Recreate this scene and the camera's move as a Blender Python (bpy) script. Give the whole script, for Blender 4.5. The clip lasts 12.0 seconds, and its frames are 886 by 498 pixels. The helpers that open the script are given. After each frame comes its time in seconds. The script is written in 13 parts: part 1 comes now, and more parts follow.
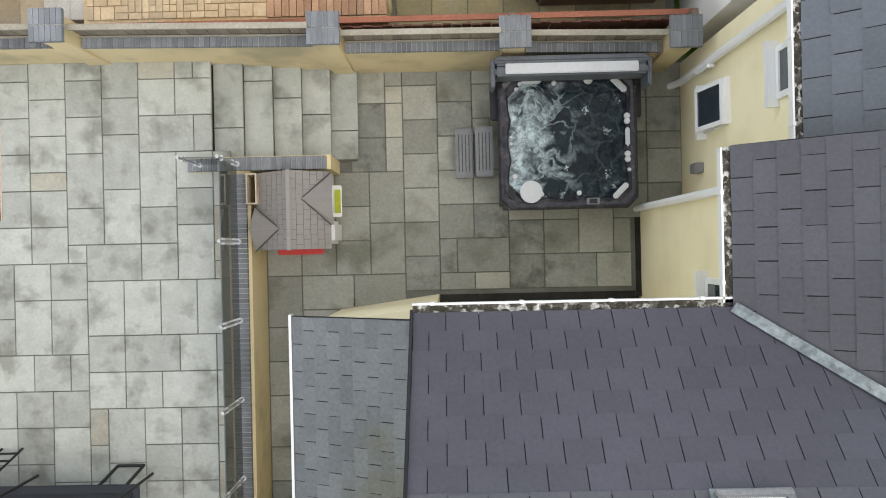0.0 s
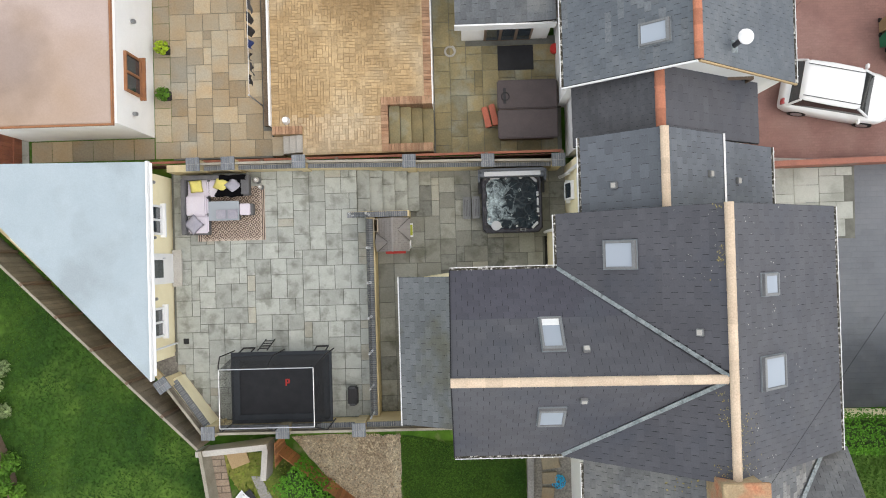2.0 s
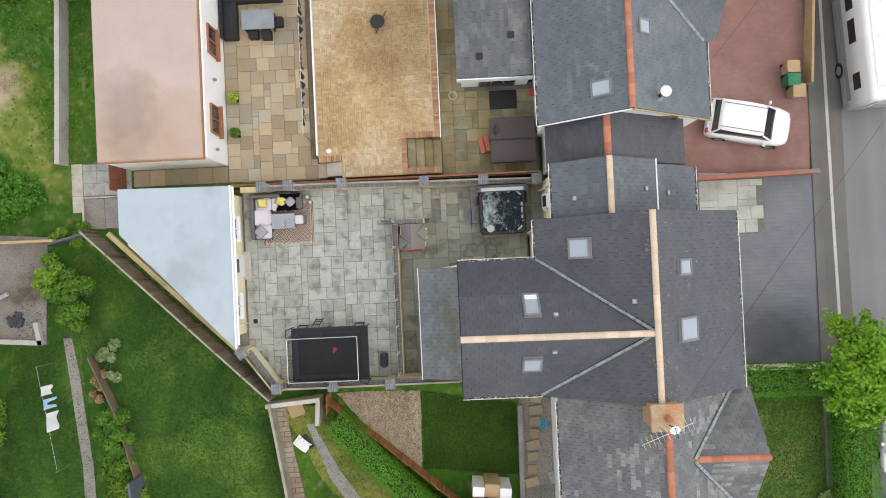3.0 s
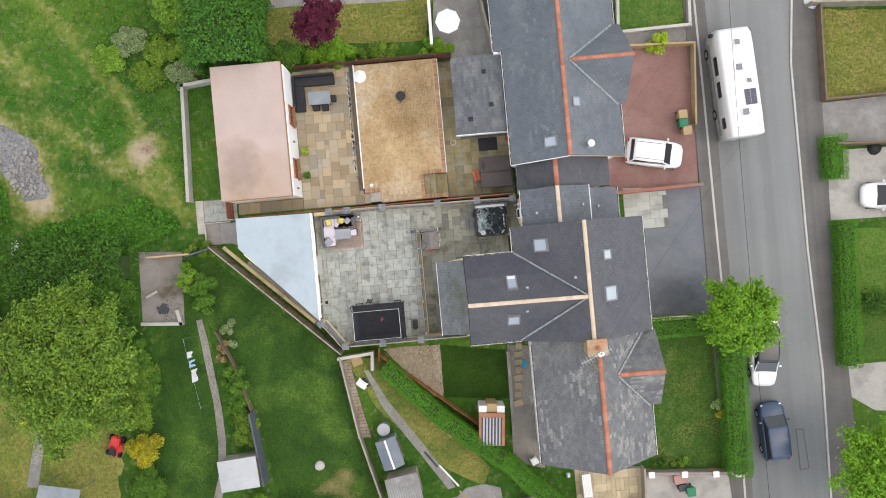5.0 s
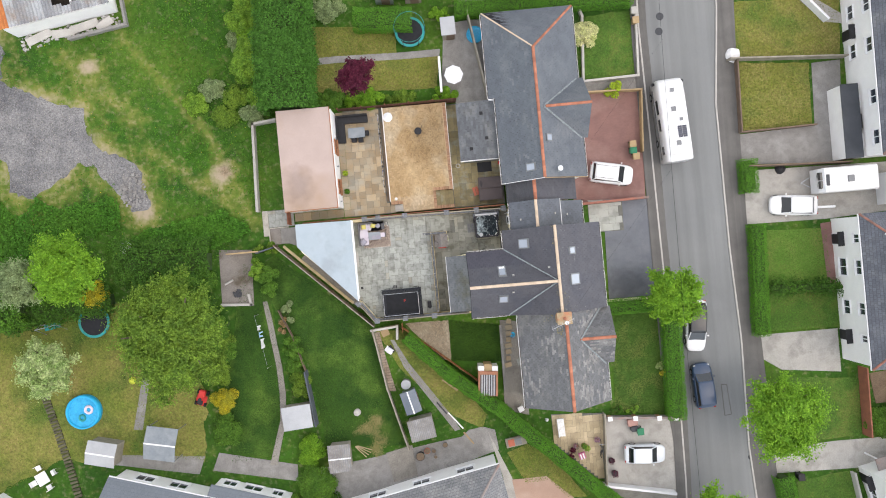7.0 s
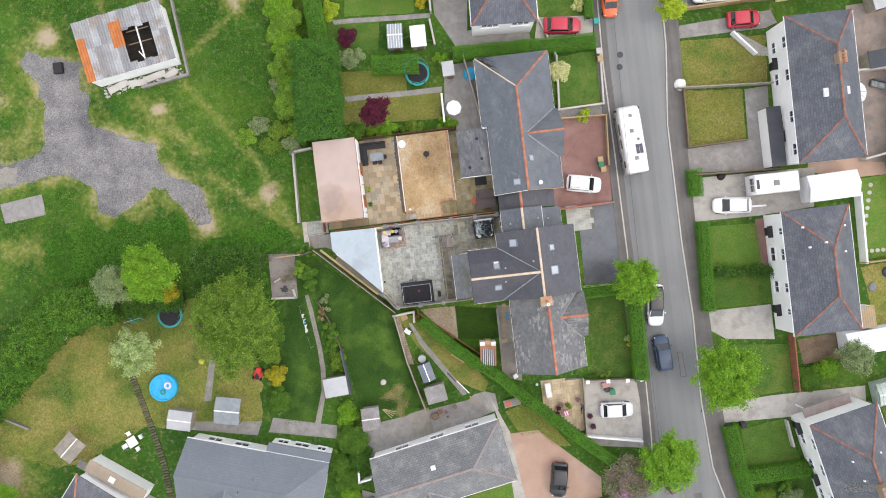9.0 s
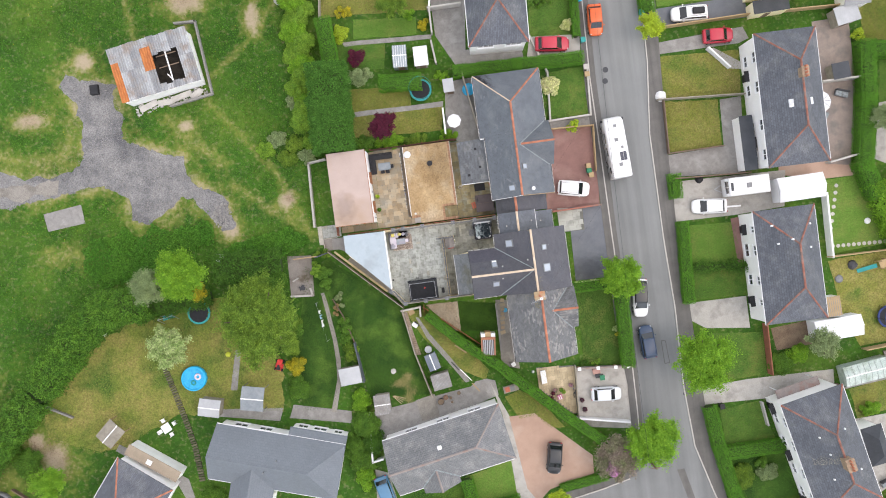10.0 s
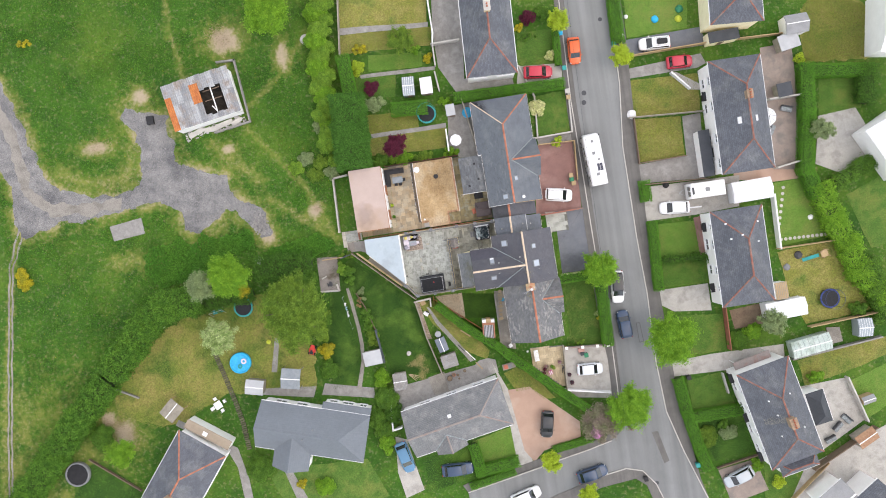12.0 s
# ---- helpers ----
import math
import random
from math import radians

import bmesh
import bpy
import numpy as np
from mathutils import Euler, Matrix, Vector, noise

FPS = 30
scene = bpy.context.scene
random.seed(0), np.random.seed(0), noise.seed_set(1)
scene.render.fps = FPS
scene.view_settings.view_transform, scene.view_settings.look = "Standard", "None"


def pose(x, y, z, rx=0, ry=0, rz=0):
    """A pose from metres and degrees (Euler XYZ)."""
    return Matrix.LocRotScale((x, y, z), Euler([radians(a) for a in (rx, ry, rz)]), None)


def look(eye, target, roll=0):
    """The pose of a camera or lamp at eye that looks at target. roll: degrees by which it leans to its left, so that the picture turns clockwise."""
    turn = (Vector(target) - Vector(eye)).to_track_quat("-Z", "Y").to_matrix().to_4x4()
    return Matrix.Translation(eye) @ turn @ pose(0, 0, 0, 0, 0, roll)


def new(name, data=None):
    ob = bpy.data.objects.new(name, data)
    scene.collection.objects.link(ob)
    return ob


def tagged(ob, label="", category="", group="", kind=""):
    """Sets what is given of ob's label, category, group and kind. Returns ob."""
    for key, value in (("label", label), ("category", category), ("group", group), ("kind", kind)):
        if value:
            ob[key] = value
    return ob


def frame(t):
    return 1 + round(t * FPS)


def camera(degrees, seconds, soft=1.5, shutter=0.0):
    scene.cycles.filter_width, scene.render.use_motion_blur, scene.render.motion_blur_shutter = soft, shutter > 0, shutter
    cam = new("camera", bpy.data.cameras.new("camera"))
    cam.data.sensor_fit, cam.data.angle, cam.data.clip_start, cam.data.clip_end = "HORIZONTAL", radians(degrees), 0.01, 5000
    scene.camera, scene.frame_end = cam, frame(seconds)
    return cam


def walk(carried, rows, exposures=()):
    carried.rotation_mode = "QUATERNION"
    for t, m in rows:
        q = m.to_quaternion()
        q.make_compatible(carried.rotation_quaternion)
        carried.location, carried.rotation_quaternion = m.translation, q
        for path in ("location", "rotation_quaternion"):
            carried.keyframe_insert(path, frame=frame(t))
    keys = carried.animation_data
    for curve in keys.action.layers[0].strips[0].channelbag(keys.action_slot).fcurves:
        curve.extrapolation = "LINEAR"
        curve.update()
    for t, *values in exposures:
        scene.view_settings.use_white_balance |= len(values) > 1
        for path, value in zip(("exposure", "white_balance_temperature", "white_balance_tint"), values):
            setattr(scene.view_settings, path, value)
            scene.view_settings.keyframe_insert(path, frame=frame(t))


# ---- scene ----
# Camera: a drone that looks straight down and climbs.
cam = camera(60.01, 12.0, soft=1.0)
# seconds, eye x, y, z, then tilt to the picture's top, turn of the picture, tilt to its left, in degrees
ROWS = [
    (0.0, 1.220, 0.258, 11.773, -0.088, 1.240, 0.752),
    (0.5, 1.330, 0.170, 14.700, 0.270, 1.050, 1.180),
    (1.0, 1.381, 0.097, 18.715, 0.578, 1.016, 1.461),
    (1.5, 1.270, 0.092, 22.820, 0.589, 1.280, 1.490),
    (2.0, 1.090, 0.010, 27.038, 0.647, 1.612, 1.195),
    (2.5, 0.937, -0.121, 31.259, 0.720, 2.029, 1.054),
    (3.0, 0.692, -0.270, 35.492, 0.835, 2.644, 0.855),
    (3.5, 0.366, -0.398, 39.803, 0.937, 3.462, 0.564),
    (5.5, -0.565, 0.606, 56.665, -0.457, 5.315, -0.032),
    (6.0, -0.737, 0.535, 60.838, -0.347, 5.332, -0.007),
    (6.5, -0.880, 0.388, 64.941, -0.212, 5.343, 0.027),
    (7.0, -1.050, 0.179, 68.976, -0.048, 5.340, 0.034),
    (9.0, -1.253, 0.832, 85.381, -0.454, 6.890, 0.291),
    (9.5, -1.049, 1.119, 89.539, -0.573, 7.289, 0.502),
    (10.0, -0.858, 1.417, 93.786, -0.709, 7.660, 0.675),
    (10.5, -0.683, 1.728, 97.966, -0.830, 8.007, 0.827),
    (11.0, -0.536, 2.078, 102.045, -0.968, 8.293, 0.949),
    (11.5, -0.419, 2.467, 106.167, -1.148, 8.551, 1.037),
    (12.0, -0.320, 2.866, 110.426, -1.308, 8.892, 1.149),
]
DOWN = pose(0, 0, 0, -90)
walk(cam, [(t, Matrix.Translation((x, y, z)) @ DOWN @ pose(0, 0, 0, 90 + p, r, w)) for t, x, y, z, p, r, w in ROWS],
     exposures=[(0.0, 1.05, 6600, 3), (2.5, 0.82, 6650, 4), (3.5, 0.87, 6650, 5), (6.0, 0.95, 6600, 7), (12.0, 1.04, 6600, 9)])

# ---- light: a bright overcast sky ----
world = bpy.data.worlds.new("world")
scene.world = world
world.use_nodes = True
wn = world.node_tree.nodes
sky = wn.new("ShaderNodeTexSky")
sky.sky_type, sky.sun_disc = "NISHITA", False
sky.sun_elevation, sky.sun_rotation = radians(60), radians(112)
sky.air_density, sky.dust_density, sky.ozone_density = 0.8, 1.5, 0.2
wn["Background"].inputs["Strength"].default_value = 0.15
world.node_tree.links.new(sky.outputs[0], wn["Background"].inputs["Color"])
sun = new("sun", bpy.data.lights.new("sun", "SUN"))
sun.data.energy, sun.data.angle, sun.data.color = 1.5, radians(176), (1.0, 0.86, 0.66)
sun.matrix_world = look((0, 0, 60), (-4, 2, 0))

# ---- materials ----
def mat(name, a, b=None, scale=1.0, fine=30.0, rough=0.85, bump=0.15, metal=0.0, spec=0.3, grain=0.18, vary="", spread=0.25, third=None, tscale=0.3, dist=0.02):
    """Two colours mixed by a broad noise, a finer grain over it, relief, and a change from piece to piece."""
    m = bpy.data.materials.new(name)
    m.use_nodes = True
    nt = m.node_tree
    n, l = nt.nodes, nt.links
    p = n["Principled BSDF"]
    geo = n.new("ShaderNodeNewGeometry")
    def nz(s, detail=4.0):
        k = n.new("ShaderNodeTexNoise")
        k.inputs["Scale"].default_value, k.inputs["Detail"].default_value, k.inputs["Roughness"].default_value = s, detail, 0.6
        l.new(geo.outputs["Position"], k.inputs["Vector"])
        return k.outputs["Fac"]
    def sharpen(x, lo, hi):
        r = n.new("ShaderNodeMapRange")
        r.inputs["From Min"].default_value, r.inputs["From Max"].default_value = lo, hi
        l.new(x, r.inputs["Value"])
        return r.outputs["Result"]
    def mix(f, x, y, how="MIX"):
        k = n.new("ShaderNodeMix")
        k.data_type, k.blend_type = "RGBA", how
        for sock, v in ((k.inputs["Factor"], f), (k.inputs["A"], x), (k.inputs["B"], y)):
            if isinstance(v, (tuple, list)):
                sock.default_value = (*v, 1.0)
            elif isinstance(v, float):
                sock.default_value = v
            else:
                l.new(v, sock)
        return k.outputs["Result"]
    b = b or tuple(c * 0.75 for c in a)
    colour = mix(sharpen(nz(scale), 0.35, 0.65), a, b)
    if third:
        colour = mix(sharpen(nz(tscale, 3.0), 0.5, 0.68), colour, third)
    g = nz(fine, 3.0)
    hsv = n.new("ShaderNodeHueSaturation")
    l.new(colour, hsv.inputs["Color"])
    v = sharpen(g, 0.25, 0.75)
    mr = n.new("ShaderNodeMapRange")
    mr.inputs["To Min"].default_value, mr.inputs["To Max"].default_value = 1 - grain, 1 + grain
    l.new(v, mr.inputs["Value"])
    value = mr.outputs["Result"]
    if vary:
        src = n.new("ShaderNodeObjectInfo").outputs["Random"] if vary == "object" else geo.outputs["Random Per Island"]
        r2 = n.new("ShaderNodeMapRange")
        r2.inputs["To Min"].default_value, r2.inputs["To Max"].default_value = 1 - spread, 1 + spread
        l.new(src, r2.inputs["Value"])
        mul = n.new("ShaderNodeMath")
        mul.operation = "MULTIPLY"
        l.new(value, mul.inputs[0])
        l.new(r2.outputs["Result"], mul.inputs[1])
        value = mul.outputs[0]
    l.new(value, hsv.inputs["Value"])
    l.new(hsv.outputs["Color"], p.inputs["Base Color"])
    p.inputs["Roughness"].default_value, p.inputs["Metallic"].default_value = rough, metal
    p.inputs["Specular IOR Level"].default_value = spec
    if bump:
        bp = n.new("ShaderNodeBump")
        bp.inputs["Strength"].default_value, bp.inputs["Distance"].default_value = bump, dist
        l.new(g, bp.inputs["Height"])
        l.new(bp.outputs["Normal"], p.inputs["Normal"])
    return m


def courses(m, w, h, mortar=0.012, dark=0.45, shade=0.25, offset=0.5, axis=False):
    """Lay courses of slates, planks or setts over a material, in the part's own axes."""
    nt = m.node_tree
    n, l = nt.nodes, nt.links
    p = n["Principled BSDF"]
    old = p.inputs["Base Color"].links[0].from_socket
    tc = n.new("ShaderNodeTexCoord")
    br = n.new("ShaderNodeTexBrick")
    br.offset = offset
    if axis:
        mp = n.new("ShaderNodeMapping")
        mp.inputs["Rotation"].default_value = (0, 0, radians(90))
        l.new(tc.outputs["Object"], mp.inputs["Vector"])
        l.new(mp.outputs["Vector"], br.inputs["Vector"])
    else:
        l.new(tc.outputs["Object"], br.inputs["Vector"])
    br.inputs["Color1"].default_value = (1 + shade, 1 + shade, 1 + shade, 1)
    br.inputs["Color2"].default_value = (1 - shade, 1 - shade, 1 - shade, 1)
    br.inputs["Mortar"].default_value = (dark, dark, dark, 1)
    for key, value in (("Scale", 1.0), ("Mortar Size", mortar), ("Brick Width", w), ("Row Height", h), ("Mortar Smooth", 0.1)):
        br.inputs[key].default_value = value
    mx = n.new("ShaderNodeMix")
    mx.data_type, mx.blend_type = "RGBA", "MULTIPLY"
    mx.inputs["Factor"].default_value = 1.0
    l.new(old, mx.inputs["A"])
    l.new(br.outputs["Color"], mx.inputs["B"])
    l.new(mx.outputs["Result"], p.inputs["Base Color"])
    bp = n.new("ShaderNodeBump")
    bp.invert = True
    bp.inputs["Strength"].default_value, bp.inputs["Distance"].default_value = 0.5, 0.02
    l.new(br.outputs["Fac"], bp.inputs["Height"])
    l.new(bp.outputs["Normal"], p.inputs["Normal"])
    return m


def glassy(name, tint=(0.03, 0.04, 0.05), rough=0.06):
    m = bpy.data.materials.new(name)
    m.use_nodes = True
    p = m.node_tree.nodes["Principled BSDF"]
    p.inputs["Base Color"].default_value = (*tint, 1)
    p.inputs["Roughness"].default_value, p.inputs["Specular IOR Level"].default_value = rough, 0.8
    return m


GRASS = mat("field_grass", (0.045, 0.12, 0.009), (0.025, 0.079, 0.007), 0.22, 3, 0.95, 0.6, third=(0.078, 0.146, 0.015), tscale=0.09, grain=0.3, dist=0.1)
LAWN = mat("lawn_grass", (0.065, 0.135, 0.022), (0.1, 0.17, 0.03), 0.7, 6, 0.95, 0.4, third=(0.14, 0.18, 0.04), tscale=0.35, grain=0.4, dist=0.05)
LAWN_DARK = mat("shaded_lawn_grass", (0.021, 0.06, 0.008), (0.039, 0.094, 0.011), 0.45, 7, 0.95, 0.4, third=(0.085, 0.155, 0.022), tscale=0.28, grain=0.4, dist=0.05)
LAWN_DRY = mat("dry_lawn_grass", (0.14, 0.178, 0.03), (0.25, 0.22, 0.068), 0.32, 5, 0.95, 0.4, third=(0.07, 0.122, 0.02), tscale=0.25, grain=0.45, dist=0.05)
LAWN_YEL = mat("yellowing_lawn_grass", (0.19, 0.2, 0.04), (0.29, 0.25, 0.085), 0.6, 5, 0.95, 0.4, third=(0.1, 0.155, 0.026), tscale=0.3, grain=0.45, dist=0.05)
LAWN_FRESH = mat("mown_lawn_grass", (0.105, 0.2, 0.03), (0.14, 0.23, 0.04), 0.7, 8, 0.95, 0.3, third=(0.17, 0.22, 0.05), tscale=0.3, grain=0.3, dist=0.04)
SOIL = mat("bare_soil", (0.14, 0.1, 0.07), (0.2, 0.15, 0.1), 1.0, 18, 0.95, 0.5, grain=0.4, dist=0.05)
GRAVEL = mat("pale_gravel", (0.4, 0.355, 0.275), (0.3, 0.265, 0.2), 0.9, 30, 0.9, 0.8, third=(0.24, 0.19, 0.13), tscale=0.5, grain=0.5, dist=0.05)
CLINKER = mat("old_tarmac_track", (0.15, 0.148, 0.15), (0.24, 0.235, 0.228), 0.5, 7, 0.95, 0.6, third=(0.108, 0.108, 0.113), tscale=0.22, grain=0.5, dist=0.05)
TRACK = mat("dusty_track", (0.27, 0.252, 0.222), (0.23, 0.213, 0.186), 0.5, 15, 0.95, 0.4, third=(0.18, 0.166, 0.145), tscale=0.5, grain=0.4)
ROAD = mat("road_asphalt", (0.2, 0.206, 0.204), (0.186, 0.192, 0.19), 0.6, 40, 0.9, 0.25, third=(0.216, 0.222, 0.218), tscale=0.15, grain=0.16)
PAVING = mat("pavement_asphalt", (0.15, 0.143, 0.134), (0.125, 0.12, 0.113), 0.8, 40, 0.9, 0.25, grain=0.18)
def streaks(m, across=0.9, along=0.025, low=0.86, high=1.12):
    """Lighter and darker wear along the wheel lines of a street that runs north."""
    n, l = m.node_tree.nodes, m.node_tree.links
    p = n["Principled BSDF"]
    old = p.inputs["Base Color"].links[0].from_socket
    geo = n.new("ShaderNodeNewGeometry")
    sc = n.new("ShaderNodeVectorMath")
    sc.operation = "MULTIPLY"
    sc.inputs[1].default_value = (across, along, 1.0)
    l.new(geo.outputs["Position"], sc.inputs[0])
    nz = n.new("ShaderNodeTexNoise")
    nz.inputs["Scale"].default_value, nz.inputs["Detail"].default_value = 1.0, 5
    l.new(sc.outputs[0], nz.inputs["Vector"])
    mr = n.new("ShaderNodeMapRange")
    for k, v in (("From Min", 0.33), ("From Max", 0.67), ("To Min", low), ("To Max", high)):
        mr.inputs[k].default_value = v
    l.new(nz.outputs["Fac"], mr.inputs["Value"])
    mx = n.new("ShaderNodeMix")
    mx.data_type, mx.blend_type = "RGBA", "MULTIPLY"
    mx.inputs["Factor"].default_value = 1.0
    l.new(old, mx.inputs["A"])
    l.new(mr.outputs["Result"], mx.inputs["B"])
    l.new(mx.outputs["Result"], p.inputs["Base Color"])


streaks(ROAD)
streaks(PAVING, 2.2, 0.05, 0.88, 1.1)
TARMAC = courses(mat("dark_drive_paving", (0.15, 0.16, 0.18), (0.128, 0.137, 0.156), 0.7, 40, 0.55, 0, third=(0.16, 0.168, 0.185), tscale=0.5, grain=0.2), 0.4, 0.2, 0.006, 0.9, 0.03)
def damp(m, centre, radius, dark=0.4):
    """A damp stain with a soft, uneven edge round one place."""
    n, l = m.node_tree.nodes, m.node_tree.links
    p = n["Principled BSDF"]
    old = p.inputs["Base Color"].links[0].from_socket
    geo = n.new("ShaderNodeNewGeometry")
    sub = n.new("ShaderNodeVectorMath")
    sub.operation = "SUBTRACT"
    sub.inputs[1].default_value = centre
    l.new(geo.outputs["Position"], sub.inputs[0])
    mul = n.new("ShaderNodeVectorMath")
    mul.operation = "DIVIDE"
    mul.inputs[1].default_value = radius
    l.new(sub.outputs[0], mul.inputs[0])
    ln = n.new("ShaderNodeVectorMath")
    ln.operation = "LENGTH"
    l.new(mul.outputs[0], ln.inputs[0])
    nz = n.new("ShaderNodeTexNoise")
    nz.inputs["Scale"].default_value, nz.inputs["Detail"].default_value = 1.6, 6
    l.new(geo.outputs["Position"], nz.inputs["Vector"])
    add = n.new("ShaderNodeMath")
    l.new(ln.outputs["Value"], add.inputs[0])
    l.new(nz.outputs["Fac"], add.inputs[1])
    mr = n.new("ShaderNodeMapRange")
    mr.inputs["From Min"].default_value, mr.inputs["From Max"].default_value = 0.85, 1.65
    mr.inputs["To Min"].default_value, mr.inputs["To Max"].default_value = dark, 1.0
    l.new(add.outputs[0], mr.inputs["Value"])
    mx = n.new("ShaderNodeMix")
    mx.data_type, mx.blend_type = "RGBA", "MULTIPLY"
    mx.inputs["Factor"].default_value = 1.0
    l.new(old, mx.inputs["A"])
    l.new(mr.outputs["Result"], mx.inputs["B"])
    l.new(mx.outputs["Result"], p.inputs["Base Color"])
    return m


damp(TARMAC, (15.4, -4.6, -1.3), (3.2, 1.7, 5), 0.6)
CONCRETE = mat("drive_concrete", (0.43, 0.41, 0.375), (0.37, 0.355, 0.322), 1.1, 18, 0.9, 0.2, third=(0.3, 0.287, 0.26), tscale=0.7, grain=0.2)
CONCRETE_D = mat("weathered_concrete", (0.265, 0.255, 0.24), (0.22, 0.21, 0.198), 1.8, 16, 0.9, 0.25, third=(0.31, 0.3, 0.282), tscale=0.8, grain=0.25)
YARD_B = mat("brown_grey_yard", (0.3, 0.245, 0.21), (0.24, 0.2, 0.175), 0.8, 20, 0.9, 0.2, third=(0.19, 0.17, 0.155), tscale=0.6, grain=0.2)
SLABDIRT = mat("dirty_slab", (0.215, 0.195, 0.175), (0.275, 0.25, 0.225), 1.2, 15, 0.9, 0.4, third=(0.12, 0.1, 0.075), tscale=0.6, grain=0.35)
PINKPAVE = courses(mat("red_paved_drive", (0.265, 0.15, 0.13), (0.225, 0.128, 0.112), 0.8, 30, 0.9, 0, third=(0.3, 0.185, 0.162), tscale=0.35, grain=0.15), 0.2, 0.1, 0.006, 0.92, 0.05)
PEACHPAVE = mat("peach_paved_drive", (0.42, 0.29, 0.22), (0.37, 0.25, 0.19), 0.6, 30, 0.9, 0.2, third=(0.45, 0.34, 0.27), tscale=0.25, grain=0.12)
KERB = mat("kerb_stone", (0.5, 0.48, 0.44), (0.42, 0.4, 0.37), 1.0, 30, 0.9, 0.2)
SAND = mat("sandy_setts", (0.42, 0.29, 0.15), (0.46, 0.34, 0.2), 0.4, 20, 0.9, 0.4, third=(0.5, 0.42, 0.3), tscale=0.22, grain=0.2)
STONE = mat("grey_sandstone_slab", (0.34, 0.353, 0.322), (0.4, 0.414, 0.382), 3.4, 22, 0.85, 0.25, third=(0.225, 0.232, 0.205), tscale=2.0, grain=0.08, vary="object", spread=0.15)
STONE_J = mat("slab_joint_mortar", (0.12, 0.12, 0.105), (0.17, 0.17, 0.15), 2, 40, 0.95, 0.3)
TANSTONE = mat("tan_sandstone_slab", (0.37, 0.275, 0.165), (0.35, 0.3, 0.215), 0.9, 18, 0.85, 0.25, third=(0.33, 0.305, 0.245), tscale=0.5, grain=0.14, vary="object", spread=0.25)
MOSSTONE = mat("mossy_sandstone_slab", (0.27, 0.22, 0.115), (0.2, 0.175, 0.1), 1.8, 18, 0.85, 0.25, third=(0.27, 0.265, 0.2), tscale=1.1, grain=0.15, vary="object", spread=0.22)
SLATE = mat("blue_grey_slate", (0.096, 0.095, 0.107), (0.083, 0.082, 0.094), 0.5, 25, 0.5, 0.15, third=(0.074, 0.077, 0.094), tscale=0.35, grain=0.1, vary="island", spread=0.085)
SLATE_P = mat("blue_grey_slate_piece", (0.077, 0.0745, 0.093), (0.067, 0.0645, 0.081), 0.5, 25, 0.5, 0.15, third=(0.08, 0.083, 0.1), tscale=0.35, grain=0.1, vary="object", spread=0.085)
SLATE_U = mat("slate_underlay", (0.024, 0.024, 0.028), None, 1, 30, 0.8, 0.1)
SLATE_FAR = courses(mat("far_slate", (0.118, 0.126, 0.147), (0.096, 0.103, 0.12), 0.5, 10, 0.6, 0, third=(0.155, 0.16, 0.172), tscale=0.4, grain=0.18), 0.34, 0.2, 0.012, 0.6, 0.14)
SLATE_OLD = courses(mat("weathered_slate", (0.2, 0.205, 0.21), (0.165, 0.168, 0.175), 0.5, 9, 0.7, 0, third=(0.255, 0.255, 0.25), tscale=0.7, grain=0.2), 0.3, 0.2, 0.014, 0.6, 0.1)
SLATE_SM = courses(mat("smooth_grey_tile", (0.165, 0.185, 0.208), (0.15, 0.167, 0.188), 0.3, 12, 0.6, 0, grain=0.08), 0.3, 0.25, 0.008, 0.75, 0.04)
CHARCOAL_D = mat("black_painted_timber", (0.02, 0.02, 0.022), (0.03, 0.03, 0.033), 2, 25, 0.5, 0.1)
RIDGE_G = mat("greyed_ridge_mortar", (0.3, 0.25, 0.23), (0.25, 0.22, 0.205), 2, 25, 0.85, 0.2, third=(0.27, 0.17, 0.14), tscale=0.8)
RIDGE_R = mat("dull_brick_red_ridge", (0.3, 0.125, 0.09), (0.235, 0.105, 0.08), 2, 25, 0.85, 0.2, third=(0.2, 0.15, 0.13), tscale=0.8, vary="island", spread=0.2)
ORANGE = mat("terracotta_ridge", (0.43, 0.17, 0.1), (0.34, 0.135, 0.085), 2, 25, 0.8, 0.2, vary="island", spread=0.2)
CREAM_R = mat("cream_ridge_tile", (0.6, 0.48, 0.36), (0.54, 0.42, 0.31), 2, 25, 0.8, 0.2, vary="object", spread=0.1)
CREAM = mat("cream_render", (0.89, 0.81, 0.56), (0.85, 0.77, 0.53), 0.8, 60, 0.9, 0.15, third=(0.8, 0.71, 0.47), tscale=0.7, grain=0.05)
CREAM_W = mat("stained_cream_render", (0.66, 0.55, 0.33), (0.58, 0.48, 0.29), 0.9, 50, 0.9, 0.15, third=(0.4, 0.35, 0.22), tscale=0.8, grain=0.08)
WHITE = mat("white_render", (0.87, 0.86, 0.84), (0.82, 0.81, 0.79), 0.8, 50, 0.9, 0.12, grain=0.05)
PVC = mat("white_plastic", (0.82, 0.82, 0.82), (0.76, 0.76, 0.76), 2, 40, 0.4, 0.02, grain=0.03)
LEAD = mat("grey_lead", (0.2, 0.225, 0.245), (0.26, 0.285, 0.3), 1.5, 20, 0.6, 0.3, grain=0.15)
LEADP = mat("pale_lead", (0.2, 0.235, 0.245), (0.3, 0.325, 0.33), 4, 18, 0.6, 0.8, third=(0.13, 0.145, 0.15), tscale=7, grain=0.3)
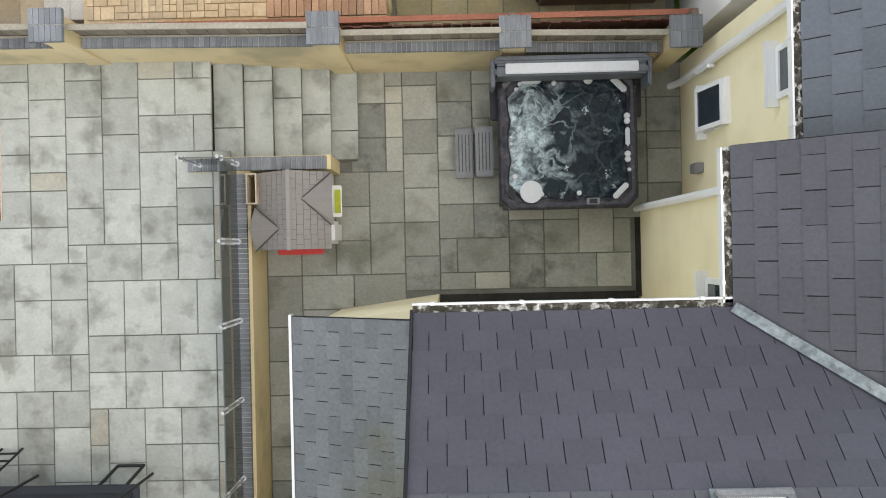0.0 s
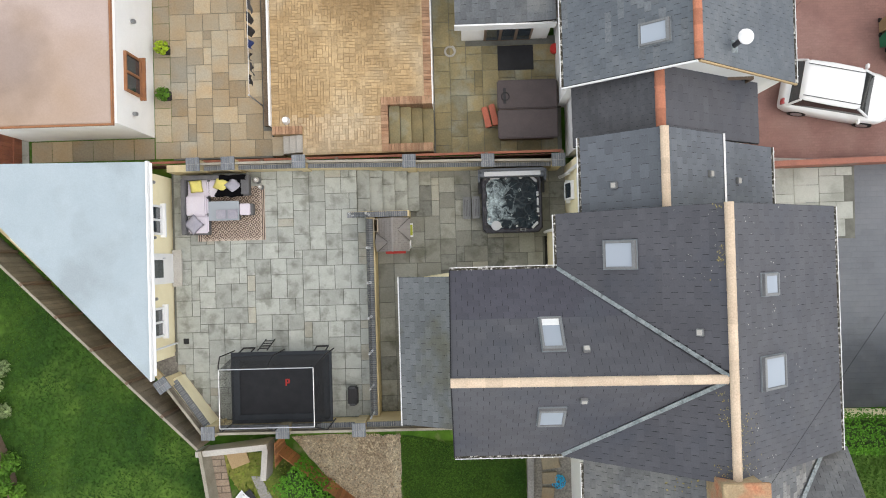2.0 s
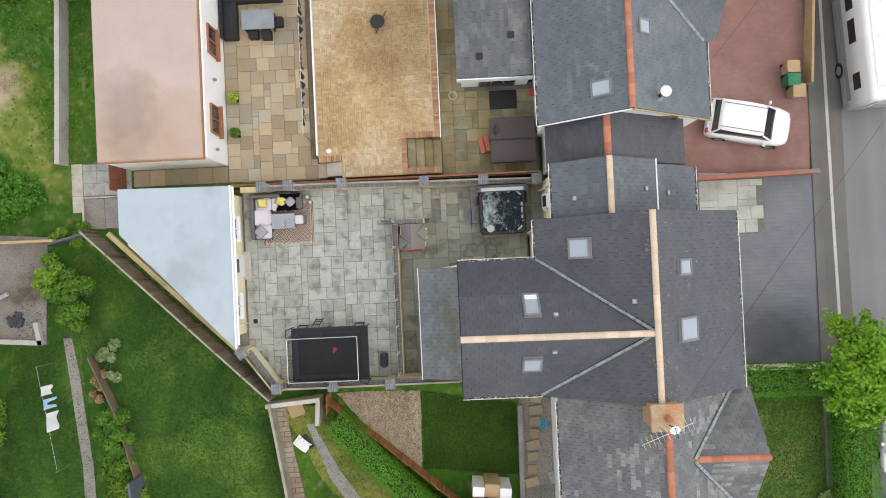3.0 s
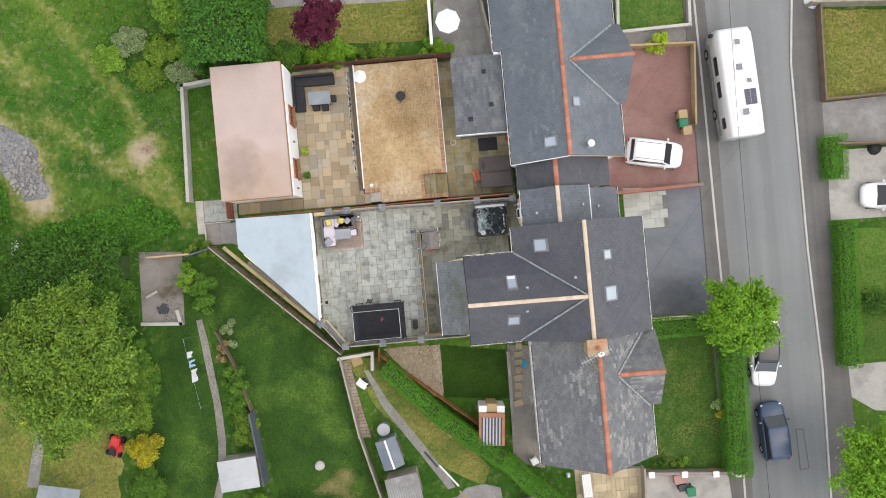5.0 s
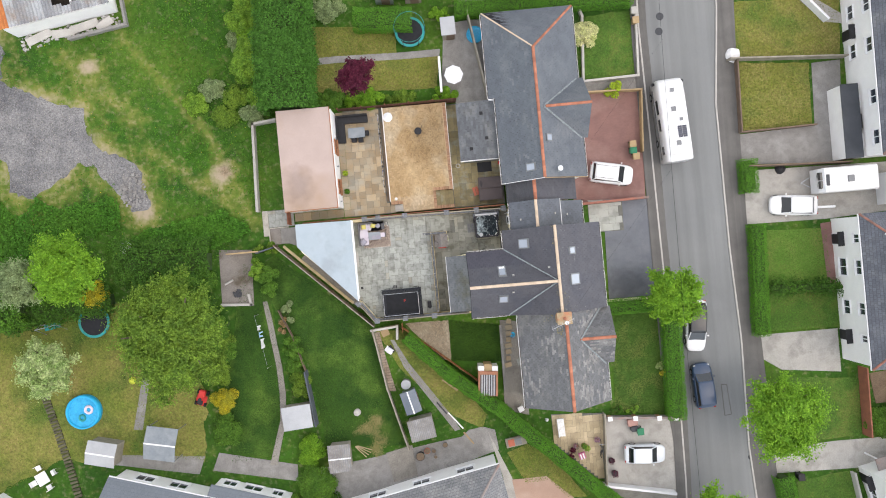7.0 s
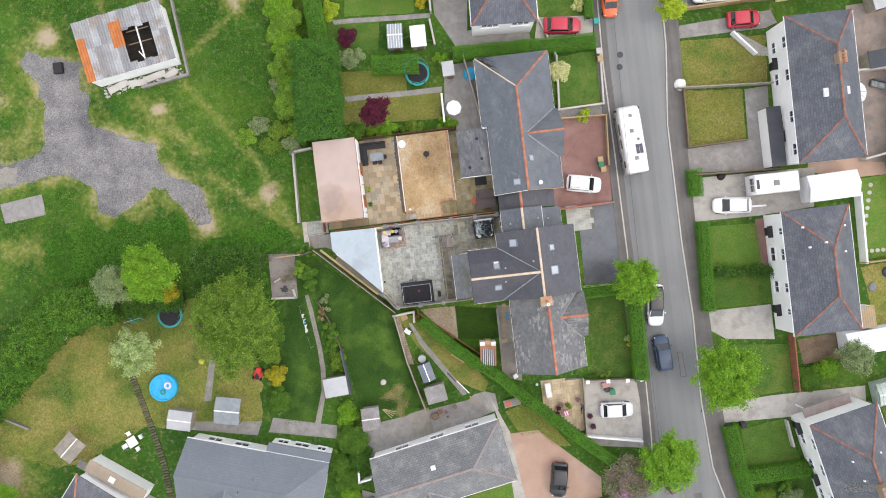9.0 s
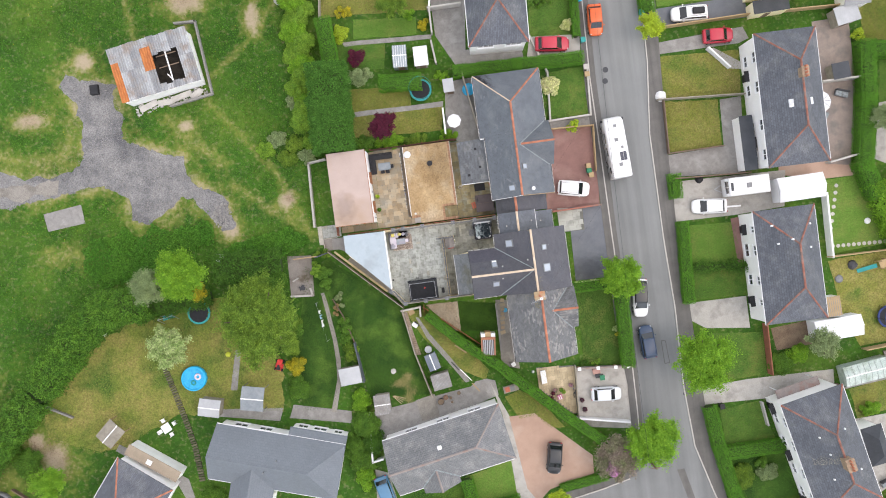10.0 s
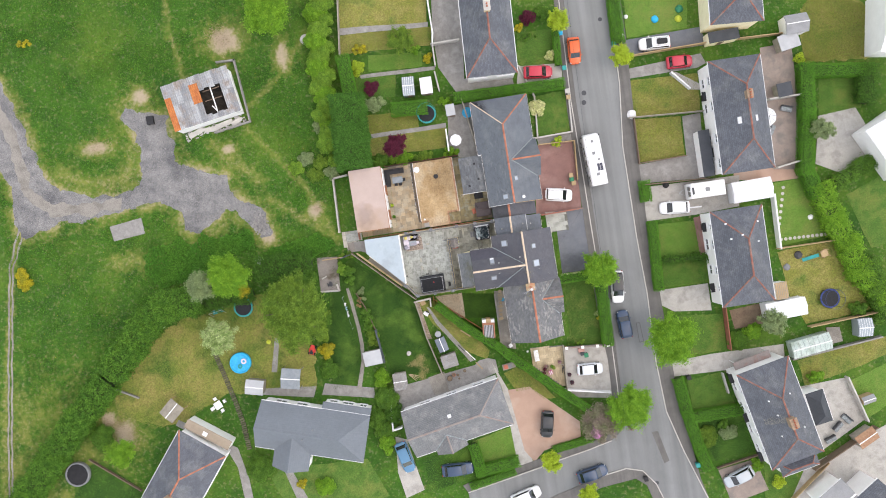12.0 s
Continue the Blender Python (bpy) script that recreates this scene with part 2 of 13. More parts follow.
PALESTONE = mat("pale_forecourt_slab", (0.37, 0.38, 0.35), (0.41, 0.415, 0.38), 1.2, 22, 0.85, 0.2, third=(0.3, 0.31, 0.275), tscale=0.9, grain=0.1, vary="object", spread=0.08)
CREAMSLAB = mat("cream_tan_slab", (0.5, 0.41, 0.27), (0.43, 0.35, 0.22), 1.0, 18, 0.85, 0.2, third=(0.36, 0.29, 0.19), tscale=0.6, grain=0.2, vary="object", spread=0.14)
CANVAS_D = mat("white_roof_light", (0.7, 0.72, 0.74), None, 2, 20, 0.4, 0.05, grain=0.05)
GLASS = glassy("window_glass")
SKYGLASS = glassy("roof_window_glass", (0.36, 0.4, 0.46), 0.1)
CARGLASS = glassy("car_glass", (0.015, 0.018, 0.02), 0.05)
BLUEBRICK = mat("blue_coping_brick", (0.14, 0.15, 0.165), (0.19, 0.2, 0.215), 3, 40, 0.7, 0.2, vary="island", spread=0.18)
MORTAR = mat("pale_mortar", (0.5, 0.48, 0.43), None, 4, 50, 0.95, 0.2)
TIMBER = mat("brown_stained_timber", (0.17, 0.12, 0.085), (0.13, 0.095, 0.07), 1.5, 30, 0.8, 0.3, vary="island", spread=0.2)
TIMBER_G = mat("weathered_grey_timber", (0.3, 0.275, 0.225), (0.22, 0.2, 0.16), 1.5, 30, 0.85, 0.3, vary="island", spread=0.2)
TIMBER_T = mat("tan_timber", (0.4, 0.29, 0.16), (0.33, 0.24, 0.13), 1.5, 30, 0.8, 0.3, vary="island", spread=0.15)
REDWOOD = mat("red_stained_timber", (0.26, 0.1, 0.06), (0.19, 0.075, 0.05), 1.5, 25, 0.8, 0.2, vary="island", spread=0.25)
PINKROOF = mat("pink_roof_felt", (0.455, 0.36, 0.32), (0.41, 0.325, 0.285), 0.35, 20, 0.85, 0.1, third=(0.37, 0.265, 0.19), tscale=0.14, grain=0.06)
damp(PINKROOF, (-13.0, 6.6, 3.0), (1.5, 2.0, 5), 0.74)
PALEROOF = mat("pale_blue_roof_sheet", (0.37, 0.43, 0.465), (0.34, 0.4, 0.435), 0.9, 25, 0.55, 0.06, third=(0.3, 0.345, 0.37), tscale=0.5, grain=0.07)
RUST = mat("orange_rust", (0.5, 0.19, 0.06), (0.4, 0.14, 0.05), 1.2, 15, 0.85, 0.2, grain=0.2)
BLACK = mat("black_plastic", (0.018, 0.018, 0.02), (0.025, 0.025, 0.028), 2, 30, 0.55, 0.1)
DARKGREY = mat("charcoal_plastic", (0.05, 0.052, 0.058), (0.065, 0.067, 0.073), 2, 30, 0.55, 0.1)
MIDGREY = mat("mid_grey_plastic", (0.19, 0.195, 0.2), (0.22, 0.225, 0.23), 2, 30, 0.55, 0.1)
STEEL = mat("galvanised_steel", (0.55, 0.56, 0.58), (0.48, 0.49, 0.5), 4, 40, 0.35, 0.05, metal=0.8)
TYRE = mat("tyre_rubber", (0.02, 0.02, 0.02), None, 4, 60, 0.85, 0.1)
RED = mat("red_plastic", (0.6, 0.05, 0.04), (0.52, 0.04, 0.035), 2, 30, 0.45, 0.03, grain=0.05)
LIME = mat("lime_plastic", (0.5, 0.55, 0.05), None, 2, 30, 0.5, 0.03, grain=0.05)
BLUE = mat("bright_blue_plastic", (0.02, 0.35, 0.62), (0.03, 0.42, 0.7), 2, 20, 0.4, 0.03, grain=0.08)
TEAL = mat("teal_pad", (0.03, 0.25, 0.24), (0.04, 0.3, 0.28), 2, 20, 0.6, 0.05)
NAVY = mat("navy_pad", (0.02, 0.035, 0.12), (0.03, 0.05, 0.17), 2, 20, 0.6, 0.05)
YELLOW = mat("pale_yellow_cloth", (0.75, 0.66, 0.2), None, 2, 30, 0.8, 0.1, grain=0.06)
GREEN = mat("green_plastic", (0.03, 0.2, 0.1), None, 2, 30, 0.5, 0.05)
PALEBLUE = mat("pale_blue_cloth", (0.35, 0.55, 0.75), (0.45, 0.62, 0.8), 3, 25, 0.85, 0.1, grain=0.06)
LILAC = mat("lilac_cushion", (0.6, 0.55, 0.62), (0.66, 0.62, 0.67), 1.5, 25, 0.9, 0.2, grain=0.06)
MAUVE = mat("grey_mauve_cushion", (0.3, 0.29, 0.34), (0.36, 0.35, 0.4), 3, 25, 0.9, 0.2, grain=0.1)


def leafmat(name, a, b, spread=0.4, patch=0.8):
    """A leaf: light shines through it as well as off it."""
    m = mat(name, a, b, patch, 9.0, 0.6, 0, spec=0.2, grain=0.25, vary="island", spread=spread)
    n, l = m.node_tree.nodes, m.node_tree.links
    p, out = n["Principled BSDF"], n["Material Output"]
    tr = n.new("ShaderNodeBsdfTranslucent")
    l.new(p.inputs["Base Color"].links[0].from_socket, tr.inputs["Color"])
    mx = n.new("ShaderNodeMixShader")
    mx.inputs[0].default_value = 0.25
    l.new(p.outputs[0], mx.inputs[1])
    l.new(tr.outputs[0], mx.inputs[2])
    l.new(mx.outputs[0], out.inputs["Surface"])
    return m


LEAF = leafmat("bright_leaf", (0.215, 0.4, 0.028), (0.12, 0.265, 0.018), 0.3, 1.3)
LEAF_L = leafmat("lime_leaf", (0.42, 0.53, 0.035), (0.32, 0.44, 0.035))
LEAF_M = leafmat("mid_green_leaf", (0.125, 0.25, 0.028), (0.07, 0.16, 0.019), 0.35, 1.3)
LEAF_D = leafmat("dark_hedge_leaf", (0.0766, 0.174, 0.0191), (0.0435, 0.113, 0.013), 0.45, 1.2)
LEAF_V = leafmat("overgrown_hedge_leaf", (0.115, 0.246, 0.0238), (0.0553, 0.145, 0.0153), 0.55, 1.4)
LEAF_H = leafmat("hedge_leaf", (0.105, 0.27, 0.022), (0.08, 0.215, 0.018), 0.22)
LEAF_B = leafmat("yellow_green_leaf", (0.22, 0.37, 0.04), (0.13, 0.255, 0.028), 0.35, 1.2)
LEAF_N = leafmat("conifer_leaf", (0.075, 0.19, 0.024), (0.055, 0.15, 0.018), 0.45)
LEAF_O = leafmat("olive_leaf", (0.198, 0.312, 0.0352), (0.0968, 0.18, 0.022), 0.35, 1.1)
LEAF_S = leafmat("silver_leaf", (0.27, 0.34, 0.15), (0.2, 0.27, 0.12))
LEAF_P = leafmat("purple_leaf", (0.13, 0.02, 0.045), (0.09, 0.015, 0.035))
LEAF_Y = leafmat("yellow_leaf", (0.5, 0.42, 0.02), (0.32, 0.32, 0.03), 0.4, 1.2)
LEAF_W = leafmat("pale_blossom", (0.46, 0.53, 0.24), (0.22, 0.34, 0.09), 0.4, 1.6)
LEAF_R = leafmat("rhododendron_leaf", (0.2, 0.22, 0.11), (0.26, 0.2, 0.17))
LEAF_C = leafmat("cream_flower", (0.75, 0.72, 0.42), (0.5, 0.55, 0.2))
LEAF_K = leafmat("pink_blossom", (0.5, 0.22, 0.42), (0.17, 0.2, 0.08))
TUFT = leafmat("meadow_tuft", (0.058, 0.168, 0.012), (0.092, 0.208, 0.019), 0.25, 0.1)
STRAW_H = leafmat("dry_cuttings", (0.36, 0.25, 0.12), (0.28, 0.2, 0.09), 0.4)
STRAWWOOD = mat("pale_bare_wood", (0.5, 0.4, 0.26), (0.42, 0.33, 0.2), 2, 25, 0.9, 0.2)
BARK = mat("bark", (0.13, 0.1, 0.075), (0.09, 0.07, 0.05), 3, 20, 0.95, 0.6, grain=0.3)
TWIG = mat("dark_twigs", (0.045, 0.085, 0.02), (0.035, 0.06, 0.016), 2, 15, 0.95, 0.3)


# ---- building blocks ----
def gz(x):
    """Height of the ground: it falls from the field towards the road."""
    return float(np.interp(x, [-9, -3, 18], [-0.12, -1.0, -1.35]))


def mesh(bm, name, material, smooth=False):
    me = bpy.data.meshes.new(name)
    bm.to_mesh(me)
    bm.free()
    me.materials.append(material)
    if smooth:
        for f in me.polygons:
            f.use_smooth = True
    return me


def part(name, bm, material, parent=None, label="", m=None, smooth=False):
    ob = new(name, bm if isinstance(bm, bpy.types.Mesh) else mesh(bm, name, material, smooth))
    if parent:
        ob.parent = parent
    if m:
        ob.matrix_local = m
    if label:
        ob["label"] = label
    return ob


def thing(name, label, category, m=None, group="", kind=""):
    ob = new(name)
    ob.empty_display_size = 0.1
    ob.matrix_world = m or Matrix()
    return tagged(ob, label, category, group, kind)


def solo(name, bm, material, label, category="", m=None, kind="", group="", smooth=False):
    ob = new(name, bm if isinstance(bm, bpy.types.Mesh) else mesh(bm, name, material, smooth))
    if m:
        ob.matrix_world = m
    return tagged(ob, label, category, group, kind)


def box(x0, x1, y0, y1, z0, z1, bevel=0.0, bm=None, m=None):
    bm = bm or bmesh.new()
    r = bmesh.ops.create_cube(bm, size=1.0, matrix=(m or Matrix()) @ Matrix.Translation(((x0 + x1) / 2, (y0 + y1) / 2, (z0 + z1) / 2)) @ Matrix.Diagonal((abs(x1 - x0), abs(y1 - y0), abs(z1 - z0), 1)))
    if bevel:
        es = list({e for v in r["verts"] for e in v.link_edges})
        bmesh.ops.bevel(bm, geom=es, offset=bevel, segments=2, affect="EDGES")
    return bm


def cyl(r, z0, z1, n=16, r2=None, bm=None, m=None, caps=True):
    bm = bm or bmesh.new()
    bmesh.ops.create_cone(bm, cap_ends=caps, segments=n, radius1=r, radius2=r if r2 is None else r2, depth=z1 - z0, matrix=(m or Matrix()) @ Matrix.Translation((0, 0, (z0 + z1) / 2)))
    return bm


def prism(pts, z0, z1, bm=None):
    bm = bm or bmesh.new()
    vs = [bm.verts.new((p[0], p[1], z0)) for p in pts]
    f = bm.faces.new(vs)
    r = bmesh.ops.extrude_face_region(bm, geom=[f])
    bmesh.ops.translate(bm, verts=[v for v in r["geom"] if isinstance(v, bmesh.types.BMVert)], vec=(0, 0, z1 - z0))
    bmesh.ops.recalc_face_normals(bm, faces=bm.faces)
    return bm


def torus(R, r, n=24, k=8, m=None):
    """A closed ring, lying flat."""
    bm = bmesh.new()
    vs = [[bm.verts.new(((R + r * math.cos(2 * math.pi * j / k)) * math.cos(2 * math.pi * i / n), (R + r * math.cos(2 * math.pi * j / k)) * math.sin(2 * math.pi * i / n), r * math.sin(2 * math.pi * j / k))) for j in range(k)] for i in range(n)]
    for i in range(n):
        for j in range(k):
            bm.faces.new((vs[i][j], vs[(i + 1) % n][j], vs[(i + 1) % n][(j + 1) % k], vs[i][(j + 1) % k]))
    if m:
        bm.transform(m)
    return bm


def rod(a, b, r, bm=None, n=8, r2=None):
    a, b = Vector(a), Vector(b)
    m = Matrix.Translation(a) @ (b - a).to_track_quat("Z", "Y").to_matrix().to_4x4()
    return cyl(r, 0, (b - a).length, n, r2, bm, m)


def sheet(name, pts, off, material, label, category="", below=0.12):
    """A patch of ground cover: it follows the fall of the ground, a little above it."""
    bm = bmesh.new()
    bm.faces.new([bm.verts.new((p[0], p[1], 0)) for p in pts])
    for x in (-9, -3, 18):
        bmesh.ops.bisect_plane(bm, geom=bm.verts[:] + bm.edges[:] + bm.faces[:], plane_co=(x, 0, 0), plane_no=(1, 0, 0))
    bmesh.ops.recalc_face_normals(bm, faces=bm.faces)
    if sum(f.normal.z * f.calc_area() for f in bm.faces) < 0:
        bmesh.ops.reverse_faces(bm, faces=bm.faces)
    for v in bm.verts:
        v.co.z = gz(v.co.x) + off
    r = bmesh.ops.extrude_face_region(bm, geom=bm.faces[:])
    top = {v for v in r["geom"] if isinstance(v, bmesh.types.BMVert)}
    for v in bm.verts:
        if v not in top:
            v.co.z -= below
    bmesh.ops.recalc_face_normals(bm, faces=bm.faces)
    return solo(name, bm, material, label, category, kind="structure")


def strip(pts, width, side=0.0):
    """A band of that width along a line of points; side -1 or 1 lays it to one side of the line."""
    p = [Vector((*q[:2], 0)) for q in pts]
    left, right = [], []
    for i, q in enumerate(p):
        d = (p[min(i + 1, len(p) - 1)] - p[max(i - 1, 0)]).normalized()
        n = Vector((-d.y, d.x, 0))
        left.append(q + n * width * (0.5 + side / 2))
        right.append(q - n * width * (0.5 - side / 2))
    return [(v.x, v.y) for v in left + right[::-1]]


def run(name, pts, z0, z1, width, material, label, category, parent=None, ground=True):
    """A low wall or solid fence along a line."""
    bm = bmesh.new()
    for a, b in zip(pts[:-1], pts[1:]):
        d = Vector((b[0] - a[0], b[1] - a[1], 0))
        m = Matrix.Translation((a[0], a[1], gz((a[0] + b[0]) / 2) if ground else 0)) @ Matrix.Rotation(math.atan2(d.y, d.x), 4, "Z")
        box(-width / 2, d.length + width / 2, -width / 2, width / 2, z0, z1, bm=bm, m=m)
    return solo(name, bm, material, label, category, kind="structure")


def frame_of(c0, c1, c3, z=0.0):
    """Matrix of a rectangle from one corner, the next along its length and one across; and its length and width."""
    a, b, c = (Vector((*q[:2], 0)) for q in (c0, c1, c3))
    x = (b - a).normalized()
    y = Vector((-x.y, x.x, 0))
    w = (c - a).dot(y)
    m = Matrix.Translation((a.x, a.y, z)) @ Matrix((x, y, Vector((0, 0, 1)))).transposed().to_4x4()
    if w < 0:
        m, w = m @ Matrix.Translation((0, w, 0)), -w
    return m, (b - a).length, w


def ragged(pts, amp=0.25, step=0.5, seed=1):
    """The same outline with a torn, natural edge."""
    rng = random.Random(seed)
    out = []
    for a, b in zip(pts, list(pts[1:]) + [pts[0]]):
        n = max(1, int(math.hypot(b[0] - a[0], b[1] - a[1]) / step))
        for i in range(n):
            x, y = a[0] + (b[0] - a[0]) * i / n, a[1] + (b[1] - a[1]) * i / n
            v = noise.noise_vector(Vector((x * 0.5, y * 0.5, seed)))
            w = noise.noise_vector(Vector((x * 1.9, y * 1.9, seed + 5)))
            out.append((x + amp * (1.6 * v.x + 0.8 * w.x), y + amp * (1.6 * v.y + 0.8 * w.y)))
    return out


# ---- planting ----
def leaf_mesh(name, pos, nrm, size, material, seed=0, core=None):
    """Many small leaf cards, folded along the middle: positions, outward directions and sizes."""
    rng = np.random.default_rng(seed)
    n = len(pos)
    d = nrm + (0, 0, 0.45) + rng.normal(0, 0.45, (n, 3))
    d /= np.linalg.norm(d, axis=1, keepdims=True) + 1e-9
    u = np.cross(d, rng.normal(0, 1, (n, 3)))
    u /= np.linalg.norm(u, axis=1, keepdims=True) + 1e-9
    v = np.cross(d, u)
    s = (size * rng.uniform(0.6, 1.3, n))[:, None]
    quad = np.stack([pos - u * s, pos - v * s * 0.55 + d * s * 0.2, pos + u * s, pos + v * s * 0.55 + d * s * 0.2], 1).reshape(-1, 3)
    faces = np.arange(4 * n).reshape(-1, 4)
    verts, polys = quad.tolist(), faces.tolist()
    if core:
        k = len(verts)
        verts += core[0]
        polys += [[i + k for i in f] for f in core[1]]
    me = bpy.data.meshes.new(name)
    me.from_pydata(verts, [], polys)
    me.materials.append(material)
    return me


def sphere_points(n, rng):
    p = rng.normal(0, 1, (n, 3))
    return p / np.linalg.norm(p, axis=1, keepdims=True)


def blob(cx, cy, cz, rx, ry, rz, n, rng):
    """Points in the outer shell of a lump and their directions."""
    d = sphere_points(n, rng)
    d[:, 2] = np.where(d[:, 2] < -0.3, -d[:, 2], d[:, 2])
    r = rng.uniform(0.72, 1.08, (n, 1))
    return d * r * (rx, ry, rz) + (cx, cy, cz), d


def tree(label, x, y, height, radius, leaf, seed=1, lumps=22, density=1.0, leafsize=0.17, name="tree", z=None, wide=1.0):
    rng = np.random.default_rng(seed)
    z = gz(x) if z is None else z
    t = thing(name, label, "tree", Matrix.Translation((x, y, z)))
    mid = height * 0.62
    trunk = bmesh.new()
    rod((0, 0, -0.1), (0.05, 0.02, mid * 0.6), radius * 0.075, trunk, 9, radius * 0.05)
    # limbs first, then leafy sprays that radiate to an uneven outline
    for i in range(9):
        a = i * 2.4 + rng.uniform(-0.3, 0.3)
        k = radius * rng.uniform(0.5, 0.75)
        rod((0.05, 0.02, mid * rng.uniform(0.4, 0.58)), (k * math.cos(a), k * math.sin(a), mid + (height - mid) * rng.uniform(0.1, 0.6)), radius * 0.03, trunk, 6, radius * 0.01)
    n = int(13 * radius * radius) + 34
    d = sphere_points(n, rng)
    d[:, 2] = np.abs(d[:, 2]) * 1.0 - 0.12
    lobe = np.array([noise.noise(Vector((p[0] * 1.8, p[1] * 1.8, p[2] * 1.8 + seed))) for p in d])
    k = (0.86 + 0.34 * lobe + rng.uniform(-0.28, 0.17, n))[:, None]
    tip = d * k * (radius, radius * wide, height - mid) + (0, 0, mid)
    root = tip * (0.35, 0.35, 0.0) + (0, 0, mid * 0.95)
    per = int(76 * density)
    s = rng.uniform(0.0, 1.0, (n, per, 1)) ** 0.45
    fat = (0.112 + 0.06 * rng.uniform(0, 1, (n, 1, 1))) * min(radius, 3.2) * (0.45 + 0.55 * s * (1.9 - s))
    pos = root[:, None] + (tip - root)[:, None] * s + rng.normal(0, 0.62, (n, per, 3)) * fat * (1, 1, 0.7)
    nrm = np.repeat(d[:, None] * 0.6 + (0, 0, 0.55), per, 1)
    pos, nrm = [pos.reshape(-1, 3)], [nrm.reshape(-1, 3)]
    part("trunk", trunk, BARK, t)
    part("crown", leaf_mesh("crown", np.concatenate(pos), np.concatenate(nrm), leafsize, leaf, seed), leaf, t)
    return t


def shrub(label, x, y, rx, ry, h, leaf, seed=1, name="shrub", leafsize=0.11, density=1.0, z=None, category="shrub", flower=None):
    rng = np.random.default_rng(seed)
    z = gz(x) if z is None else z
    pos, nrm = [], []
    k = max(5, int(7 * rx * ry))
    for i in range(min(k, 40)):
        a, q = i * 2.4 + rng.uniform(-0.3, 0.3), math.sqrt((i + 0.5) / min(k, 40))
        s = rng.uniform(0.28, 0.46) * min(rx, ry)
        c = (rx * 0.75 * q * math.cos(a), ry * 0.75 * q * math.sin(a), h * (1 - 0.45 * q * q) * rng.uniform(0.65, 0.95) - s * 0.5)
        p, d = blob(c[0], c[1], max(c[2], s * 0.3), s, s, max(s * 0.8, h * 0.3), int(130 * density * (s / 0.4) ** 1.5) + 40, rng)
        pos.append(p)
        nrm.append(d)
    p, d = np.concatenate(pos), np.concatenate(nrm)
    p[:, 2] = np.maximum(p[:, 2], 0.03)
    t = thing(name, label, category, Matrix.Translation((x, y, z)))
    core = bmesh.new()
    for i in range(5):
        a = i * 1.3
        rod((0, 0, -0.05), (rx * 0.4 * math.cos(a), ry * 0.4 * math.sin(a), h * 0.6), 0.025, core, 5, 0.012)
    part("stem", core, BARK, t)
    part("foliage", leaf_mesh("foliage", p, d, leafsize, leaf, seed), leaf, t)
    if flower:
        pick = rng.choice(len(p), len(p) // 4)
        part("blossom", leaf_mesh("blossom", p[pick] + d[pick] * 0.05, d[pick] + (0, 0, 0.6), leafsize * 0.8, flower, seed + 9), flower, t)
    return t


def hedge(label, pts, width, height, leaf=None, seed=1, density=75.0, leafsize=0.1, rough=0.08, kind=""):
    """A clipped hedge along a line: a twiggy core under a skin of leaves."""
    rng = np.random.default_rng(seed)
    leaf = leaf or LEAF_H
    o = (pts[0][0], pts[0][1], gz(pts[0][0]))
    pos, nrm = [], []
    core = bmesh.new()
    for a, b in zip(pts[:-1], pts[1:]):
        d = Vector((b[0] - a[0], b[1] - a[1], 0))
        m = Matrix.Translation((a[0] - o[0], a[1] - o[1], 0)) @ Matrix.Rotation(math.atan2(d.y, d.x), 4, "Z")
        box(-width * 0.3, d.length + width * 0.3, -width * 0.38, width * 0.38, -0.4, height * 0.88, width * 0.15, core, m)
        L = d.length + width * 0.8
        n_top, n_side = int(L * width * density), int(L * height * density * 0.6)
        e, f = Vector((d.x, d.y, 0)).normalized(), Vector((-d.y, d.x, 0)).normalized()
        s = rng.uniform(-width * 0.4, d.length + width * 0.4, n_top + 2 * n_side)
        w = np.concatenate([rng.uniform(-0.5, 0.5, n_top) * width, np.full(n_side, -width / 2), np.full(n_side, width / 2)])
        h = np.concatenate([np.full(n_top, height), rng.uniform(0.02, 1, 2 * n_side) * height])
        edge = np.abs(w) / (width / 2)
        h = h - np.where(h >= height * 0.99, 0.18 * height * np.clip(edge - 0.6, 0, 1), 0)
        bumps = np.sin(s * 1.7 + w * 1.1 + seed) * 0.4 + np.sin(s * 3.1 - w * 2.7) * 0.35 + np.sin(s * 5.3 + w * 4.9 + 1) * 0.25
        h = h + rough * bumps * (h > height * 0.6) + rng.normal(0, rough * 0.4, len(h))
        w = w + rng.normal(0, rough * 0.6, len(w)) + rough * bumps * np.sign(w) * 0.8
        p = np.stack([a[0] - o[0] + e.x * s + f.x * w, a[1] - o[1] + e.y * s + f.y * w, h], 1)
        k = np.zeros((len(s), 3))
        k[:n_top, 2] = 1
        k[n_top:, 0], k[n_top:, 1] = f.x * np.sign(w[n_top:]), f.y * np.sign(w[n_top:])
        k[:, 2] += 0.35
        pos.append(p)
        nrm.append(k)
    t = thing("hedge", label, "hedge", Matrix.Translation(o), kind=kind)
    part("core", core, TWIG, t)
    part("foliage", leaf_mesh("foliage", np.concatenate(pos), np.concatenate(nrm), leafsize, leaf, seed), leaf, t)
    return t


